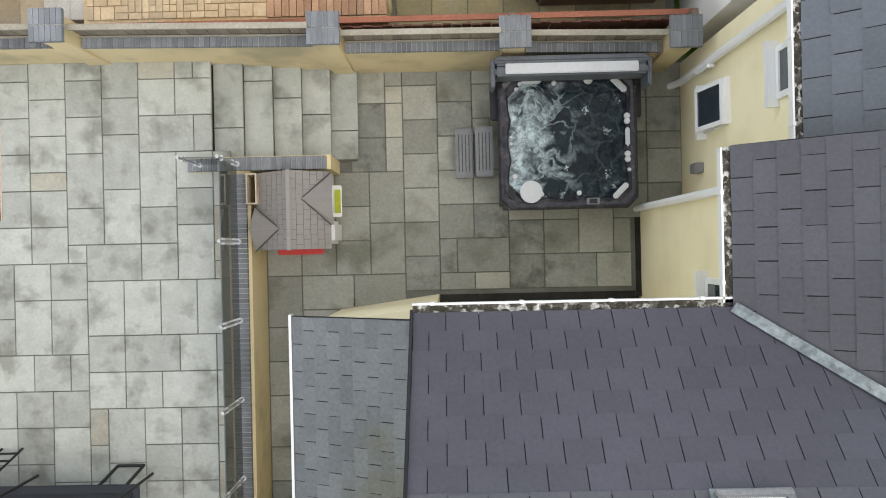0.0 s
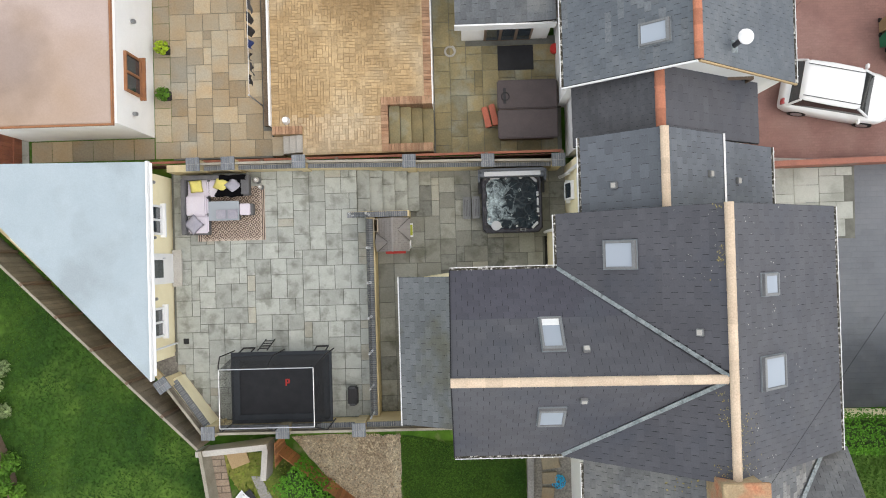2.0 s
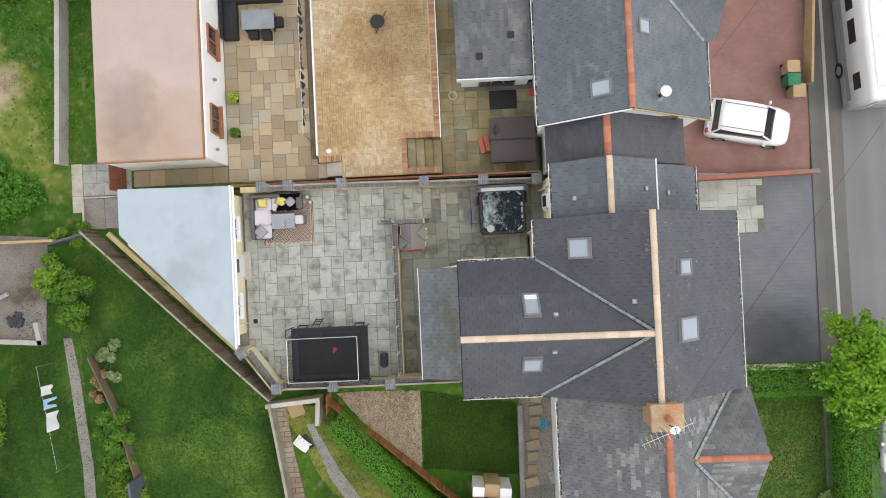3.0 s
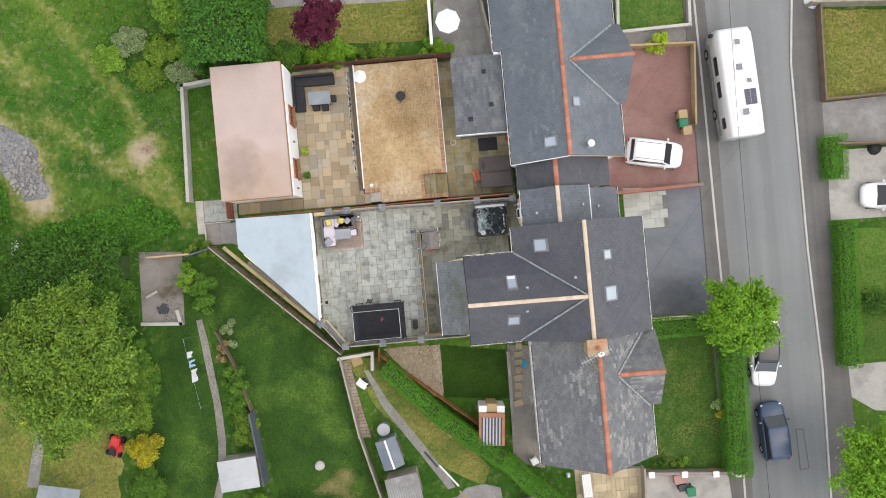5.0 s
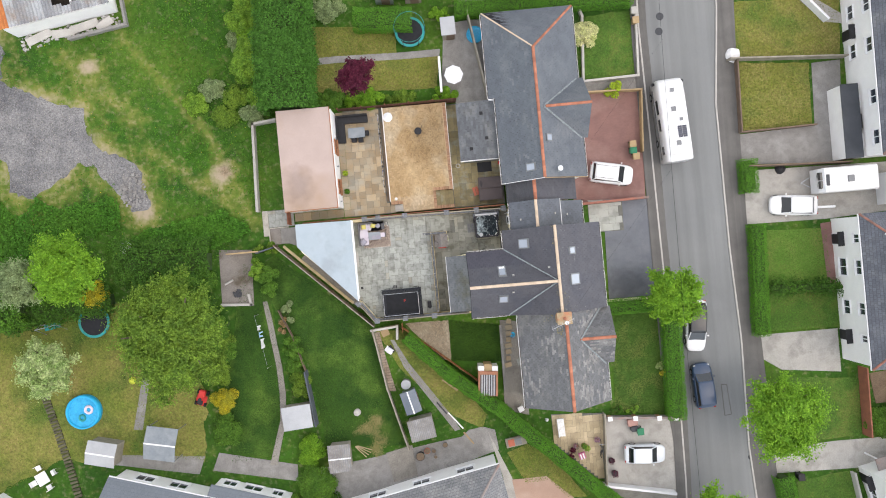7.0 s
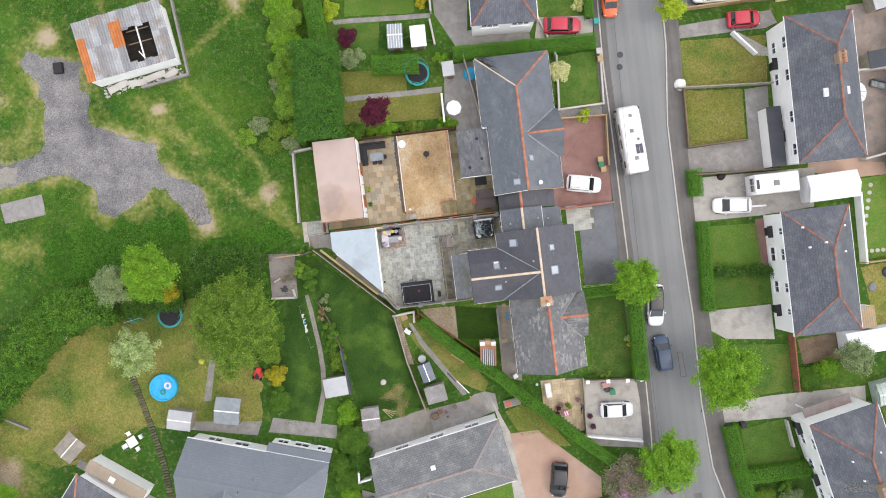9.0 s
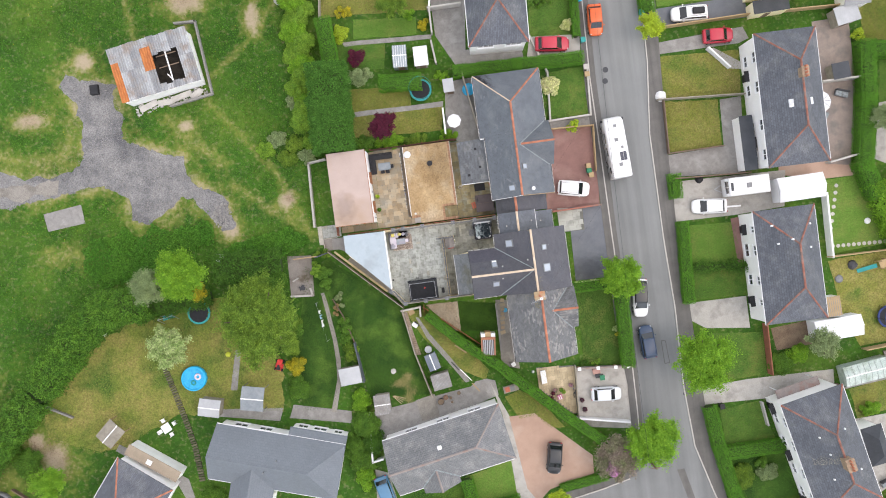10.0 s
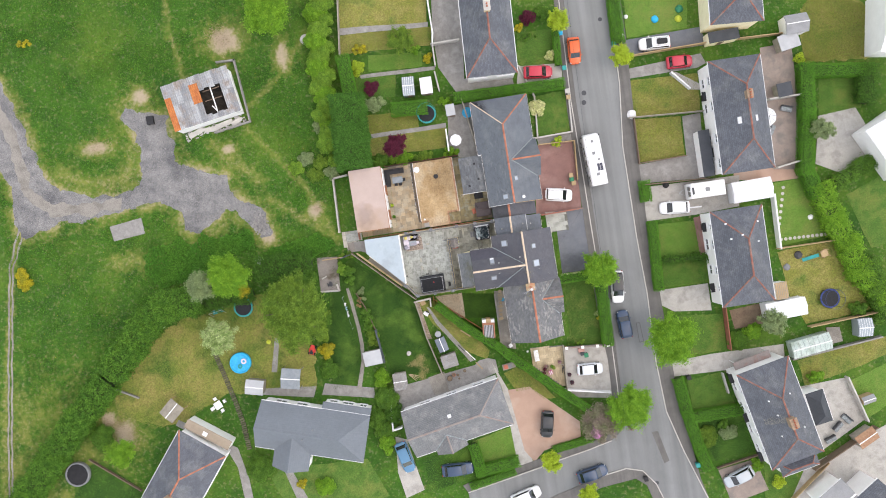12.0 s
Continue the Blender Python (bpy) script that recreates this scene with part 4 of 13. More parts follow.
GARDENS = [
    # north gardens of the far terrace
    ("path", [(-16.43, 3.36), (-15.52, 3.34), (-15.5, 1.9), (-16.5, 1.95)], SLABDIRT, "brown boarded ramp beside the outbuilding"),
    ("path", [(-15.5, 3.34), (-13.4, 3.3), (-13.4, 1.3), (-14.74, 1.9), (-15.48, 1.95)], CONCRETE_D, "grey concrete path beside the outbuilding"),
    ("lawn", [(-12.01, 41.29), (0.50, 39.56), (-0.19, 33.09), (-12.92, 33.42)], LAWN_YEL, "dry yellowing lawn"),
    ("path", [(-13.01, 33.93), (-0.03, 33.06), (-0.13, 32.42), (-13.00, 32.94)], CONCRETE_D, "straight concrete garden path"),
    ("lawn", [(-13.00, 32.94), (0.36, 32.34), (-0.05, 29.77), (-13.27, 30.20)], LAWN_YEL, "dry lawn beside a path"),
    ("lawn", [(-9.28, 29.39), (-1.73, 29.04), (-1.90, 26.93), (-9.47, 27.13)], LAWN_FRESH, "green lawn strip beside a path"),
    ("path", [(-10.99, 26.88), (-1.84, 26.75), (-0.04, 26.63), (-0.12, 26.15), (-10.75, 26.35)], CONCRETE_D, "pale concrete garden path"),
    ("lawn", [(-11.52, 26.64), (-5.85, 26.31), (-6.35, 23.09), (-11.68, 23.55)], LAWN, "green garden lawn with a round shrub bed"),
    ("lawn", [(-11.17, 21.08), (-3.63, 20.58), (-3.66, 18.27), (-11.37, 18.24)], LAWN_YEL, "dry lawn beside a trampoline"),
    ("path", [(-11.61, 18.28), (0.31, 18.32), (0.21, 17.68), (-11.46, 17.68)], CONCRETE_D, "narrow concrete path between lawns"),
    ("lawn", [(-11.46, 17.68), (0.05, 17.70), (-0.24, 14.77), (-11.53, 15.14)], LAWN_YEL, "dry lawn with a purple maple"),
    ("yard", [(1.30, 39.44), (5.57, 38.76), (3.88, 24.20), (10.70, 23.95), (10.85, 22.28), (2.45, 22.44), (0.42, 26.40), (0.37, 31.35)], CONCRETE_D, "grey paved back yard with pots"),
    ("yard", [(0.83, 20.55), (4.50, 20.80), (4.44, 12.96), (1.55, 13.00), (0.16, 14.71)], CONCRETE_D, "grey paved back yard behind the terrace"),
    # fronts west of the street
    ("lawn", [(12.38, 29.45), (18.14, 29.36), (17.77, 24.32), (11.84, 24.43)], LAWN, "small square front lawn"),
    ("drive", [(11.89, 24.75), (18.09, 24.27), (17.88, 21.83), (11.25, 22.21)], CONCRETE, "concrete front drive"),
    ("lawn", [(13.40, 20.06), (18.22, 20.29), (17.89, 14.40), (12.92, 14.35)], LAWN, "green front lawn with a pale bush"),
    ("path", [(12.91, 14.27), (18.04, 14.29), (18.01, 13.06), (13.07, 13.18)], CONCRETE_D, "concrete front path"),
    ("drive", [(12.32, 13.13), (18.31, 12.85), (17.81, 3.17), (11.17, 3.05)], PINKPAVE, "red paved front drive"),
    ("forecourt", [(12.46, 3.34), (15.67, 3.14), (15.42, 0.39), (13.70, 0.46)], CONCRETE, "pale paved forecourt"),
    ("drive", [(13.87, 3.26), (18.51, 3.01), (18.55, -5.89), (13.63, -5.85)], TARMAC, "dark blue-grey paved drive with damp patches"),
    ("lawn", [(13.68, -6.71), (19.07, -6.80), (18.48, -17.03), (13.24, -16.16)], LAWN, "shady green front lawn"),
    ("drive", [(12.13, -16.51), (18.97, -17.29), (18.70, -25.00), (11.67, -23.82)], CONCRETE, "pale concrete parking forecourt"),
    # back of the south semi and its garden
    ("gravel", [(-5.12, -6.29), (-1.23, -6.39), (-1.29, -9.99), (-2.23, -9.90)], GRAVEL, "pale gravel garden bed"),
    ("lawn", [(-1.18, -6.44), (3.27, -7.18), (3.28, -10.58), (-1.18, -10.06)], LAWN_DARK, "dark green square lawn"),
    ("yard", [(3.44, -6.82), (5.37, -7.10), (5.34, -15.69), (3.18, -15.04)], TRACK, "narrow paved side yard with loose slabs"),
    ("lawn", [(-16.30, 1.02), (-8.42, -6.09), (-5.83, -17.31), (-13.20, -16.51), (-13.98, -9.37), (-16.92, -3.27), (-17.18, 0.48)], LAWN_DARK, "long dark green sloping lawn"),
    ("lawn", [(-7.82, -6.66), (-5.28, -6.87), (1.54, -15.30), (1.00, -16.52), (-1.82, -14.96), (-6.00, -10.22)], LAWN_DRY, "worn green lawn along a path"),
    ("lawn", [(2.96, -18.93), (4.90, -18.35), (7.13, -19.79), (9.99, -23.65), (8.11, -23.48), (6.62, -21.78), (4.48, -21.91)], LAWN_DRY, "worn yellow-green lawn below the long hedge"),
    ("path", [(-6.59, -7.63), (-6.26, -7.67), (-5.14, -9.91), (-1.82, -14.96), (-1.02, -16.40), (-1.54, -16.51), (-5.59, -10.27)], CONCRETE_D, "narrow concrete garden path"),
    ("lawn", [(-19.13, 0.52), (-17.21, -1.43), (-16.33, -9.00), (-17.77, -17.05), (-21.79, -17.27), (-21.44, -9.86)], LAWN_DARK, "long narrow dark lawn"),
    ("path", [(-17.7, -3.1), (-17.3, -3.1), (-17.0, -4.7), (-16.75, -7.0), (-16.5, -9.1), (-16.4, -11.6), (-16.6, -13.94), (-17.74, -17.88), (-18.39, -17.78), (-17.1, -13.87), (-16.95, -11.5), (-17.0, -9.1), (-17.25, -7.0), (-17.5, -4.7)], TRACK, "curving narrow trodden garden path"),
    ("lawn", [(-41.25, -3.50), (-29.34, -2.02), (-23.75, -8.68), (-24.22, -16.90), (-33.98, -15.41), (-37.37, -15.73), (-43.68, -18.52), (-47.15, -19.24), (-53.86, -16.56), (-53.20, -12.49), (-46.68, -5.99)], LAWN_DRY, "wide dry yellow-green lawn"),
    ("path", [(-29.07, -8.69), (-28.42, -8.79), (-29.52, -13.60), (-30.33, -13.48)], CONCRETE_D, "short concrete garden path"),
    ("lawn", [(-60.41, -23.10), (-56.98, -22.77), (-51.89, -27.72), (-53.37, -31.68), (-63.26, -30.21)], LAWN_DARK, "small green lawn beside a pool"),
    ("path", [(-44.91, -18.33), (-36.98, -23.69), (-36.06, -28.41), (-35.75, -34.29), (-36.98, -34.11), (-37.43, -26.54), (-38.33, -24.32), (-45.45, -19.08)], CONCRETE_D, "grey path round the house"),
    ("terrace", [(-22.88, -16.27), (-15.93, -17.99), (-16.00, -19.47), (-23.54, -17.83)], CONCRETE_D, "grey paved terrace behind the house"),
    ("yard", [(-33.98, -15.41), (-24.16, -16.49), (-24.82, -18.05), (-32.48, -16.47)], CONCRETE_D, "grey paved terrace with furniture"),
    ("yard", [(-13.69, -18.50), (-1.0, -17.1), (-0.3, -16.55), (1.0, -16.36), (2.1, -16.75), (2.3, -18.58), (-11.84, -22.50), (-14.18, -24.22)], CONCRETE_D, "grey concrete back yard"),
    ("drive", [(1.45, -16.83), (3.25, -21.27), (5.26, -32.41), (3.04, -33.32), (2.77, -27.03), (2.44, -21.15)], CONCRETE, "concrete side drive"),
    ("drive", [(3.23, -21.44), (6.38, -21.43), (12.89, -27.60), (12.71, -29.82), (7.13, -31.04), (5.50, -32.45), (4.29, -30.60)], PEACHPAVE, "peach paved drive"),
    ("lawn", [(-3.22, -28.17), (2.80, -26.86), (3.33, -32.53), (-1.15, -33.51), (-2.98, -31.97)], LAWN_FRESH, "mown corner front lawn"),
    ("lawn", [(-10.25, -28.13), (-3.16, -27.77), (-2.77, -33.26), (-10.39, -34.32)], LAWN_DARK, "dark green front lawn"),
    ("drive", [(-13.97, -25.50), (-12.42, -26.14), (-10.97, -33.82), (-13.75, -34.65), (-14.39, -30.82)], CONCRETE, "narrow concrete drive"),
    ("lawn", [(-30.91, -27.52), (-18.53, -28.13), (-16.12, -33.88), (-20.69, -36.53), (-30.45, -35.08), (-32.80, -28.90)], LAWN, "green front garden"),
    ("path", [(-30.91, -27.52), (-29.91, -27.50), (-27.96, -32.54), (-27.19, -35.56), (-28.82, -35.32)], CONCRETE_D, "concrete front path"),
    # east of the street
    ("lawn", [(28.46, 35.08), (37.63, 33.57), (36.62, 26.36), (27.93, 26.29)], LAWN_FRESH, "bright green front lawn with toys"),
    ("drive", [(27.48, 26.04), (38.55, 26.21), (38.96, 23.52), (27.94, 23.66)], TARMAC, "grey tarmac drive"),
    ("drive", [(26.43, 21.85), (37.98, 22.45), (38.57, 20.96), (37.28, 20.51), (26.22, 20.48)], CONCRETE_D, "worn concrete drive"),
    ("lawn", [(26.35, 20.22), (37.16, 19.71), (36.76, 14.43), (26.37, 15.02)], LAWN_YEL, "dry yellow front lawn"),
    ("lawn", [(27.12, 14.57), (33.84, 13.99), (33.62, 8.27), (26.83, 8.35)], LAWN_YEL, "dry front lawn with a low wall"),
    ("drive", [(26.78, 8.03), (33.86, 8.23), (34.08, 13.95), (36.70, 14.03), (36.10, 4.66), (26.77, 5.31)], CONCRETE_D, "grey concrete drive"),
    ("drive", [(27.09, 4.68), (40.95, 4.30), (40.28, -0.12), (34.11, -0.38), (26.75, -0.22)], CONCRETE, "concrete drive with a caravan"),
    ("lawn", [(28.28, -0.95), (33.98, -1.19), (34.05, -6.15), (28.10, -5.89)], LAWN_FRESH, "green front lawn"),
    ("lawn", [(28.02, -6.45), (34.51, -6.89), (34.48, -10.35), (28.10, -10.19)], LAWN, "dark green front lawn"),
    ("drive", [(26.84, -10.41), (34.21, -10.47), (34.19, -14.44), (28.79, -13.77), (26.93, -12.49)], CONCRETE, "pale concrete drive"),
    ("lawn", [(29.09, -14.48), (35.71, -15.17), (35.57, -20.44), (29.01, -20.43)], LAWN, "green front lawn beside a red fence"),
    ("drive", [(27.28, -21.00), (33.07, -20.72), (43.69, -20.86), (43.55, -22.91), (35.95, -23.40), (27.36, -23.17)], CONCRETE, "long pale concrete drive"),
    ("lawn", [(29.28, -24.04), (34.12, -23.53), (35.83, -29.60), (29.38, -29.86)], LAWN, "front lawn edged by hedges"),
    ("lawn", [(29.63, -29.90), (36.53, -30.36), (37.78, -35.70), (31.51, -36.42)], LAWN_DARK, "overgrown front garden"),
    ("drive", [(31.73, -37.69), (37.19, -36.85), (38.52, -41.62), (33.00, -42.87)], YARD_B, "brown-grey paved drive"),
    ("path", [(33.53, -0.77), (34.69, -0.66), (34.72, -7.01), (33.75, -7.15)], PINKPAVE, "brown paved strip before the house"),
    ("path", [(33.15, 20.19), (34.13, 20.39), (37.26, 18.16), (37.29, 17.32), (35.53, 17.60)], CONCRETE, "pale concrete ramp to a front door"),
    ("patio", [(36.70, -14.85), (41.18, -14.49), (41.99, -17.42), (37.09, -17.66)], SOIL, "cluttered bare yard beside a red fence"),
    ("yard", [(46.45, 21.89), (50.94, 21.98), (50.70, 6.86), (49.03, 3.84), (46.25, 4.29)], YARD_B, "brown-grey concrete back yard"),
    ("lawn", [(53.30, 26.91), (56.03, 28.92), (64.24, 24.31), (62.50, 18.07), (52.08, 18.77)], LAWN_YEL, "wide yellowish back lawn"),
    ("lawn", [(54.12, 16.15), (60.51, 15.53), (59.46, 11.20), (53.34, 10.95)], LAWN, "back lawn framed by hedges"),
    ("yard", [(53.34, 10.95), (58.67, 11.33), (60.17, 7.81), (62.97, 4.91), (56.05, 1.91), (51.93, 4.21)], CONCRETE, "pale concrete back yard"),
    ("lawn", [(45.55, 2.34), (49.64, 2.52), (52.81, -6.20), (44.66, -6.82)], LAWN_FRESH, "green back lawn with stepping stones"),
    ("patio", [(40.27, 5.23), (49.55, 4.58), (49.64, 2.52), (45.58, 2.58), (40.05, 3.79)], PEACHPAVE, "sandy paved terrace"),
    ("lawn", [(44.72, -7.49), (53.88, -7.19), (55.92, -15.33), (56.77, -17.76), (47.30, -18.53), (45.58, -13.72)], LAWN_YEL, "patchy back lawn with play things"),
    ("lawn", [(45.32, -23.59), (54.10, -22.05), (58.99, -21.97), (58.63, -24.39), (51.85, -26.24), (45.97, -27.41)], LAWN_YEL, "long yellowish back lawn"),
    ("lawn", [(55.63, -0.90), (64.20, 2.26), (62.66, -8.16), (58.06, -9.08)], LAWN, "green back lawn"),
    ("patio", [(43.52, -27.45), (51.73, -27.05), (53.62, -33.53), (46.97, -37.08), (45.98, -32.79)], CONCRETE, "pale paved patio"),
    ("lawn", [(51.61, -27.86), (58.45, -25.60), (59.32, -30.68), (54.01, -33.59)], LAWN_FRESH, "bright green artificial lawn"),
    ("patio", [(44.21, -39.15), (58.84, -33.91), (56.69, -48.47), (40.96, -44.47)], CONCRETE, "pale paved yard"),
    ("lawn", [(38.58, -35.82), (43.17, -40.65), (40.96, -44.47), (37.76, -44.00)], LAWN, "green strip of garden"),
]
for i, (name, pts, material, label) in enumerate(GARDENS):
    edge = ragged(pts, 0.45 if label.startswith("wide") else 0.09, 0.45, 40 + i) if name in ("lawn", "gravel") else pts
    sheet(name, edge, {"lawn": 0.02, "gravel": 0.025, "path": 0.055}.get(name, 0.036) + 0.0037 * (i % 4), material, label)

# ---- houses round about ----
p1 = house("semi-detached pair with grey slate hipped roof and white walls", (36.98, 20.29), (36.78, 4.60), (44.17, 20.69), 4, 7.2, (4.2, 4.2), WHITE, SLATE_FAR, RIDGE_R, windows=[("a", u, z, 1.3, 0.95, 2) for u in (2.5, 6.0, 10.5, 14.0) for z in (-0.2, 2.4)])
p2 = house("semi-detached pair with dark slate hipped roof and white front", (34.26, -0.18), (34.19, -13.53), (41.43, -0.13), 4, 7.2, (4.2, 4.2), WHITE, SLATE_FAR, RIDGE_R, windows=[("a", u, 2.4, w, 0.95, 2) for u, w in ((2.1, 0.8), (4.6, 1.3), (8.2, 1.1), (10.8, 0.7))] + [("a", 4.6, -0.3, 1.6, 1.2, 2), ("a", 8.2, -0.2, 1.3, 1.1, 2)])
p3 = house("semi-detached pair with blue slate hipped roof and white front", (34.62, -23.05), (37.60, -36.92), (42.06, -21.75), 4, 7.2, (4.2, 4.2), WHITE, SLATE_FAR, RIDGE_R, windows=[("a", u, z, 1.3, 0.95, 2) for u in (2.5, 5.5, 9.0, 12.0) for z in (-0.2, 2.4)])
house("cream house with grey hipped slate roof", (38.69, 33.12), (38.10, 25.11), (45.87, 31.94), 4, 7.0, (3, 3.4), CREAM, SLATE_FAR, RIDGE_R)
p4 = house("terrace pair with grey slate hipped roof", (4.86, 40.25), (4.09, 23.25), (11.87, 39.88), 4, 7.2, (3, 4.4), WHITE, SLATE_FAR, RIDGE_R, windows=[("d", u, 2.3, 1.9, 1.2, 3) for u in (2.0, 5.3)])
p5 = house("detached house with smooth grey tiled roof and white walls", (-33.46, -23.05), (-18.61, -27.62), (-31.63, -16.64), 3.2, 5.8, (0, 3.7), WHITE, SLATE_SM, SLATE_SM, ridge_r=0.06, windows=[("b", u, 0.6, 1.6, 1.3, 2) for u in (2.5, 6, 10, 13)])
p6 = house("semi-detached pair with ageing grey slate roof and white walls", (-11.02, -27.98), (3.21, -25.32), (-12.46, -21.35), 3.4, 6.3, (0, 4.0), WHITE, SLATE_OLD, RIDGE_G, windows=[("b", u, 0.8, 1.6, 1.3, 2) for u in (3, 7, 11)])
p7 = house("house with blue-grey slate roof and orange ridge tiles", (-43.63, -19.08), (-52.13, -29.91), (-37.56, -23.61), 3.6, 6.2, (5.0, 0), WHITE, SLATE_FAR, ORANGE)
for h, us in ((p1, (4.3, 12.3)), (p2, (2.1, 10.8)), (p3, (1.2, 7.2, 13.2))):
    for u in us:
        dr = part("door", box(u - 0.45, u + 0.45, 0.18, 0.27, -1.55, 0.5, 0.01), CHARCOAL_D, h, "dark panelled front door")
        part("door_frame", box(u - 0.52, u + 0.52, 0.2, 0.262, -1.55, 0.57), PVC, dr)
        hd = part("door_hood", box(u - 0.65, u + 0.65, -0.32, 0.25, 0.72, 0.8, 0.02), CHARCOAL_D, h, "flat black hood over the door")
        part("hood_bracket", rod((u - 0.55, 0.24, 0.3), (u - 0.55, -0.2, 0.72), 0.03), CHARCOAL_D, hd)
        part("hood_bracket", rod((u + 0.55, 0.24, 0.3), (u + 0.55, -0.2, 0.72), 0.03), CHARCOAL_D, hd)


BRICK_C = mat("brown_chimney_brick", (0.36, 0.26, 0.18), (0.28, 0.2, 0.14), 3, 25, 0.9, 0.3, grain=0.25)


def measures(c0, c1, c3):
    """Length and width of a house from its roof corners."""
    m, L, W = frame_of(c0, c1, c3)
    return L, W


L, W = measures((36.98, 20.29), (36.78, 4.60), (44.17, 20.69))
chimney(p1, L * 0.36, W / 2, 6.3, 7.9, 1.05, 0.7, 4, BRICK_C, cap=BRICK_C)
for x, y, w in ((L * 0.56, W * 0.36, 0.9), (L * 0.56, W * 0.62, 0.8)):
    part("roof_light", box(x - w / 2, x + w / 2, y - w / 2, y + w / 2, 6.1, 6.35, 0.03), CANVAS_D, p1)
L, W = measures((34.26, -0.18), (34.19, -13.53), (41.43, -0.13))
for x, y in ((L * 0.3, W * 0.25), (L * 0.27, W * 0.42), (L * 0.14, W * 0.2), (L * 0.36, W * 0.75), (L * 0.16, W * 0.8)):
    part("roof_vent", box(x - 0.1, x + 0.1, y - 0.1, y + 0.1, 4.5, 4.15 + 3.2 * min(y, W - y) / (W / 2) + 0.12, 0.02), PVC, p2)
L, W = measures((34.62, -23.05), (37.60, -36.92), (42.06, -21.75))
chimney(p3, L * 0.53, W / 2, 6.3, 8.1, 1.35, 0.9, 4, BRICK_C, cap=BRICK_C)
part("side_canopy", box(-0.85, 0.22, 0.9, 6.3, 0.85, 0.98, 0.02), RIDGE_G, p3, "brown-edged flat canopy along the end wall")
for u in (1.2, 5.9):
    part("canopy_post", box(-0.8, -0.7, u - 0.05, u + 0.05, -1.6, 0.85), PVC, p3)
house("hipped slate wing behind a white house", (39.2, -38.4), (44.5, -37.3), (38.85, -36.5), 3.2, 4.3, (1.2, 1.2), WHITE, SLATE_FAR, RIDGE_R, ridge_r=0.1)
BLOOM = mat("pale_slate_bloom", (0.26, 0.25, 0.22), (0.21, 0.205, 0.19), 1.5, 20, 0.9, 0, vary="island", spread=0.3)
for x, y in ((L * 0.3, W * 0.3), (L * 0.3, W * 0.7), (L * 0.66, W * 0.3), (L * 0.66, W * 0.75), (L * 0.45, W * 0.35)):
    part("roof_vent", box(x - 0.09, x + 0.09, y - 0.09, y + 0.09, 4.5, 4.1 + 3.2 * min(y, W - y) / (W / 2) + 0.12, 0.02), PVC, p3)
L, W = measures((4.86, 40.25), (4.09, 23.25), (11.87, 39.88))
chimney(p4, L * 0.5, W / 2, 6.3, 8.0, 1.3, 0.8, 2, CREAM_W)
L, W = measures((-33.46, -23.05), (-18.61, -27.62), (-31.63, -16.64))
cross_gable(p5, Matrix.Translation((5.4, W / 2, 0)) @ Matrix.Rotation(-math.pi / 2, 4, "Z"), W / 2 + 2.4, 5.2, 3.2, 5.2, SLATE_SM, SLATE_SM, WHITE, zb=-1.4)
part("rear_roof", slope_mesh([((8.6, W - 0.2, 3.3), (L, W - 0.2, 3.3), (L, W + 0.9, 2.5), (8.6, W + 0.9, 2.5))], 0.12), SLATE_SM, p5)
part("rear_wall", box(8.8, L - 0.2, W - 0.3, W + 0.75, -1.4, 2.4), WHITE, p5)
for u, w in ((9.9, 1.2), (12.0, 1.6), (14.2, 1.0)):
    window(p5, pose(u, W + 0.75, 0.3), w, 1.2, 2, deep=0.06)
for x, y in ((L * 0.52, W * 0.62), (L * 0.44, W * 0.38)):
    part("roof_vent", cyl(0.09, 4.0, 5.6, 10, m=Matrix.Translation((x, y, 0))), MIDGREY, p5)
L, W = measures((-11.02, -27.98), (3.21, -25.32), (-12.46, -21.35))
cross_gable(p6, Matrix.Translation((5.2, W / 2, 0)) @ Matrix.Rotation(-math.pi / 2, 4, "Z"), W / 2 + 0.7, 4.5, 3.3, 5.1, SLATE_OLD, RIDGE_G, WHITE, zb=-1.4)
for s in (-1, 1):
    band(p6, (5.2 + s * 2.2, 0.1, 3.5), (5.2, W / 2 * 0.62, 5.22), 0.16, LEADP, "valley_flashing", 0.06)
part("roof_light", box(6.2, 6.7, W * 0.62, W * 0.62 + 0.5, 5.2, 5.55, 0.02), PVC, p6)
L, W = measures((-43.63, -19.08), (-52.13, -29.91), (-37.56, -23.61))
chimney(p7, 8.2, W / 2, 5.5, 7.2, 1.2, 0.8, 2, BRICK_C, cap=BRICK_C)

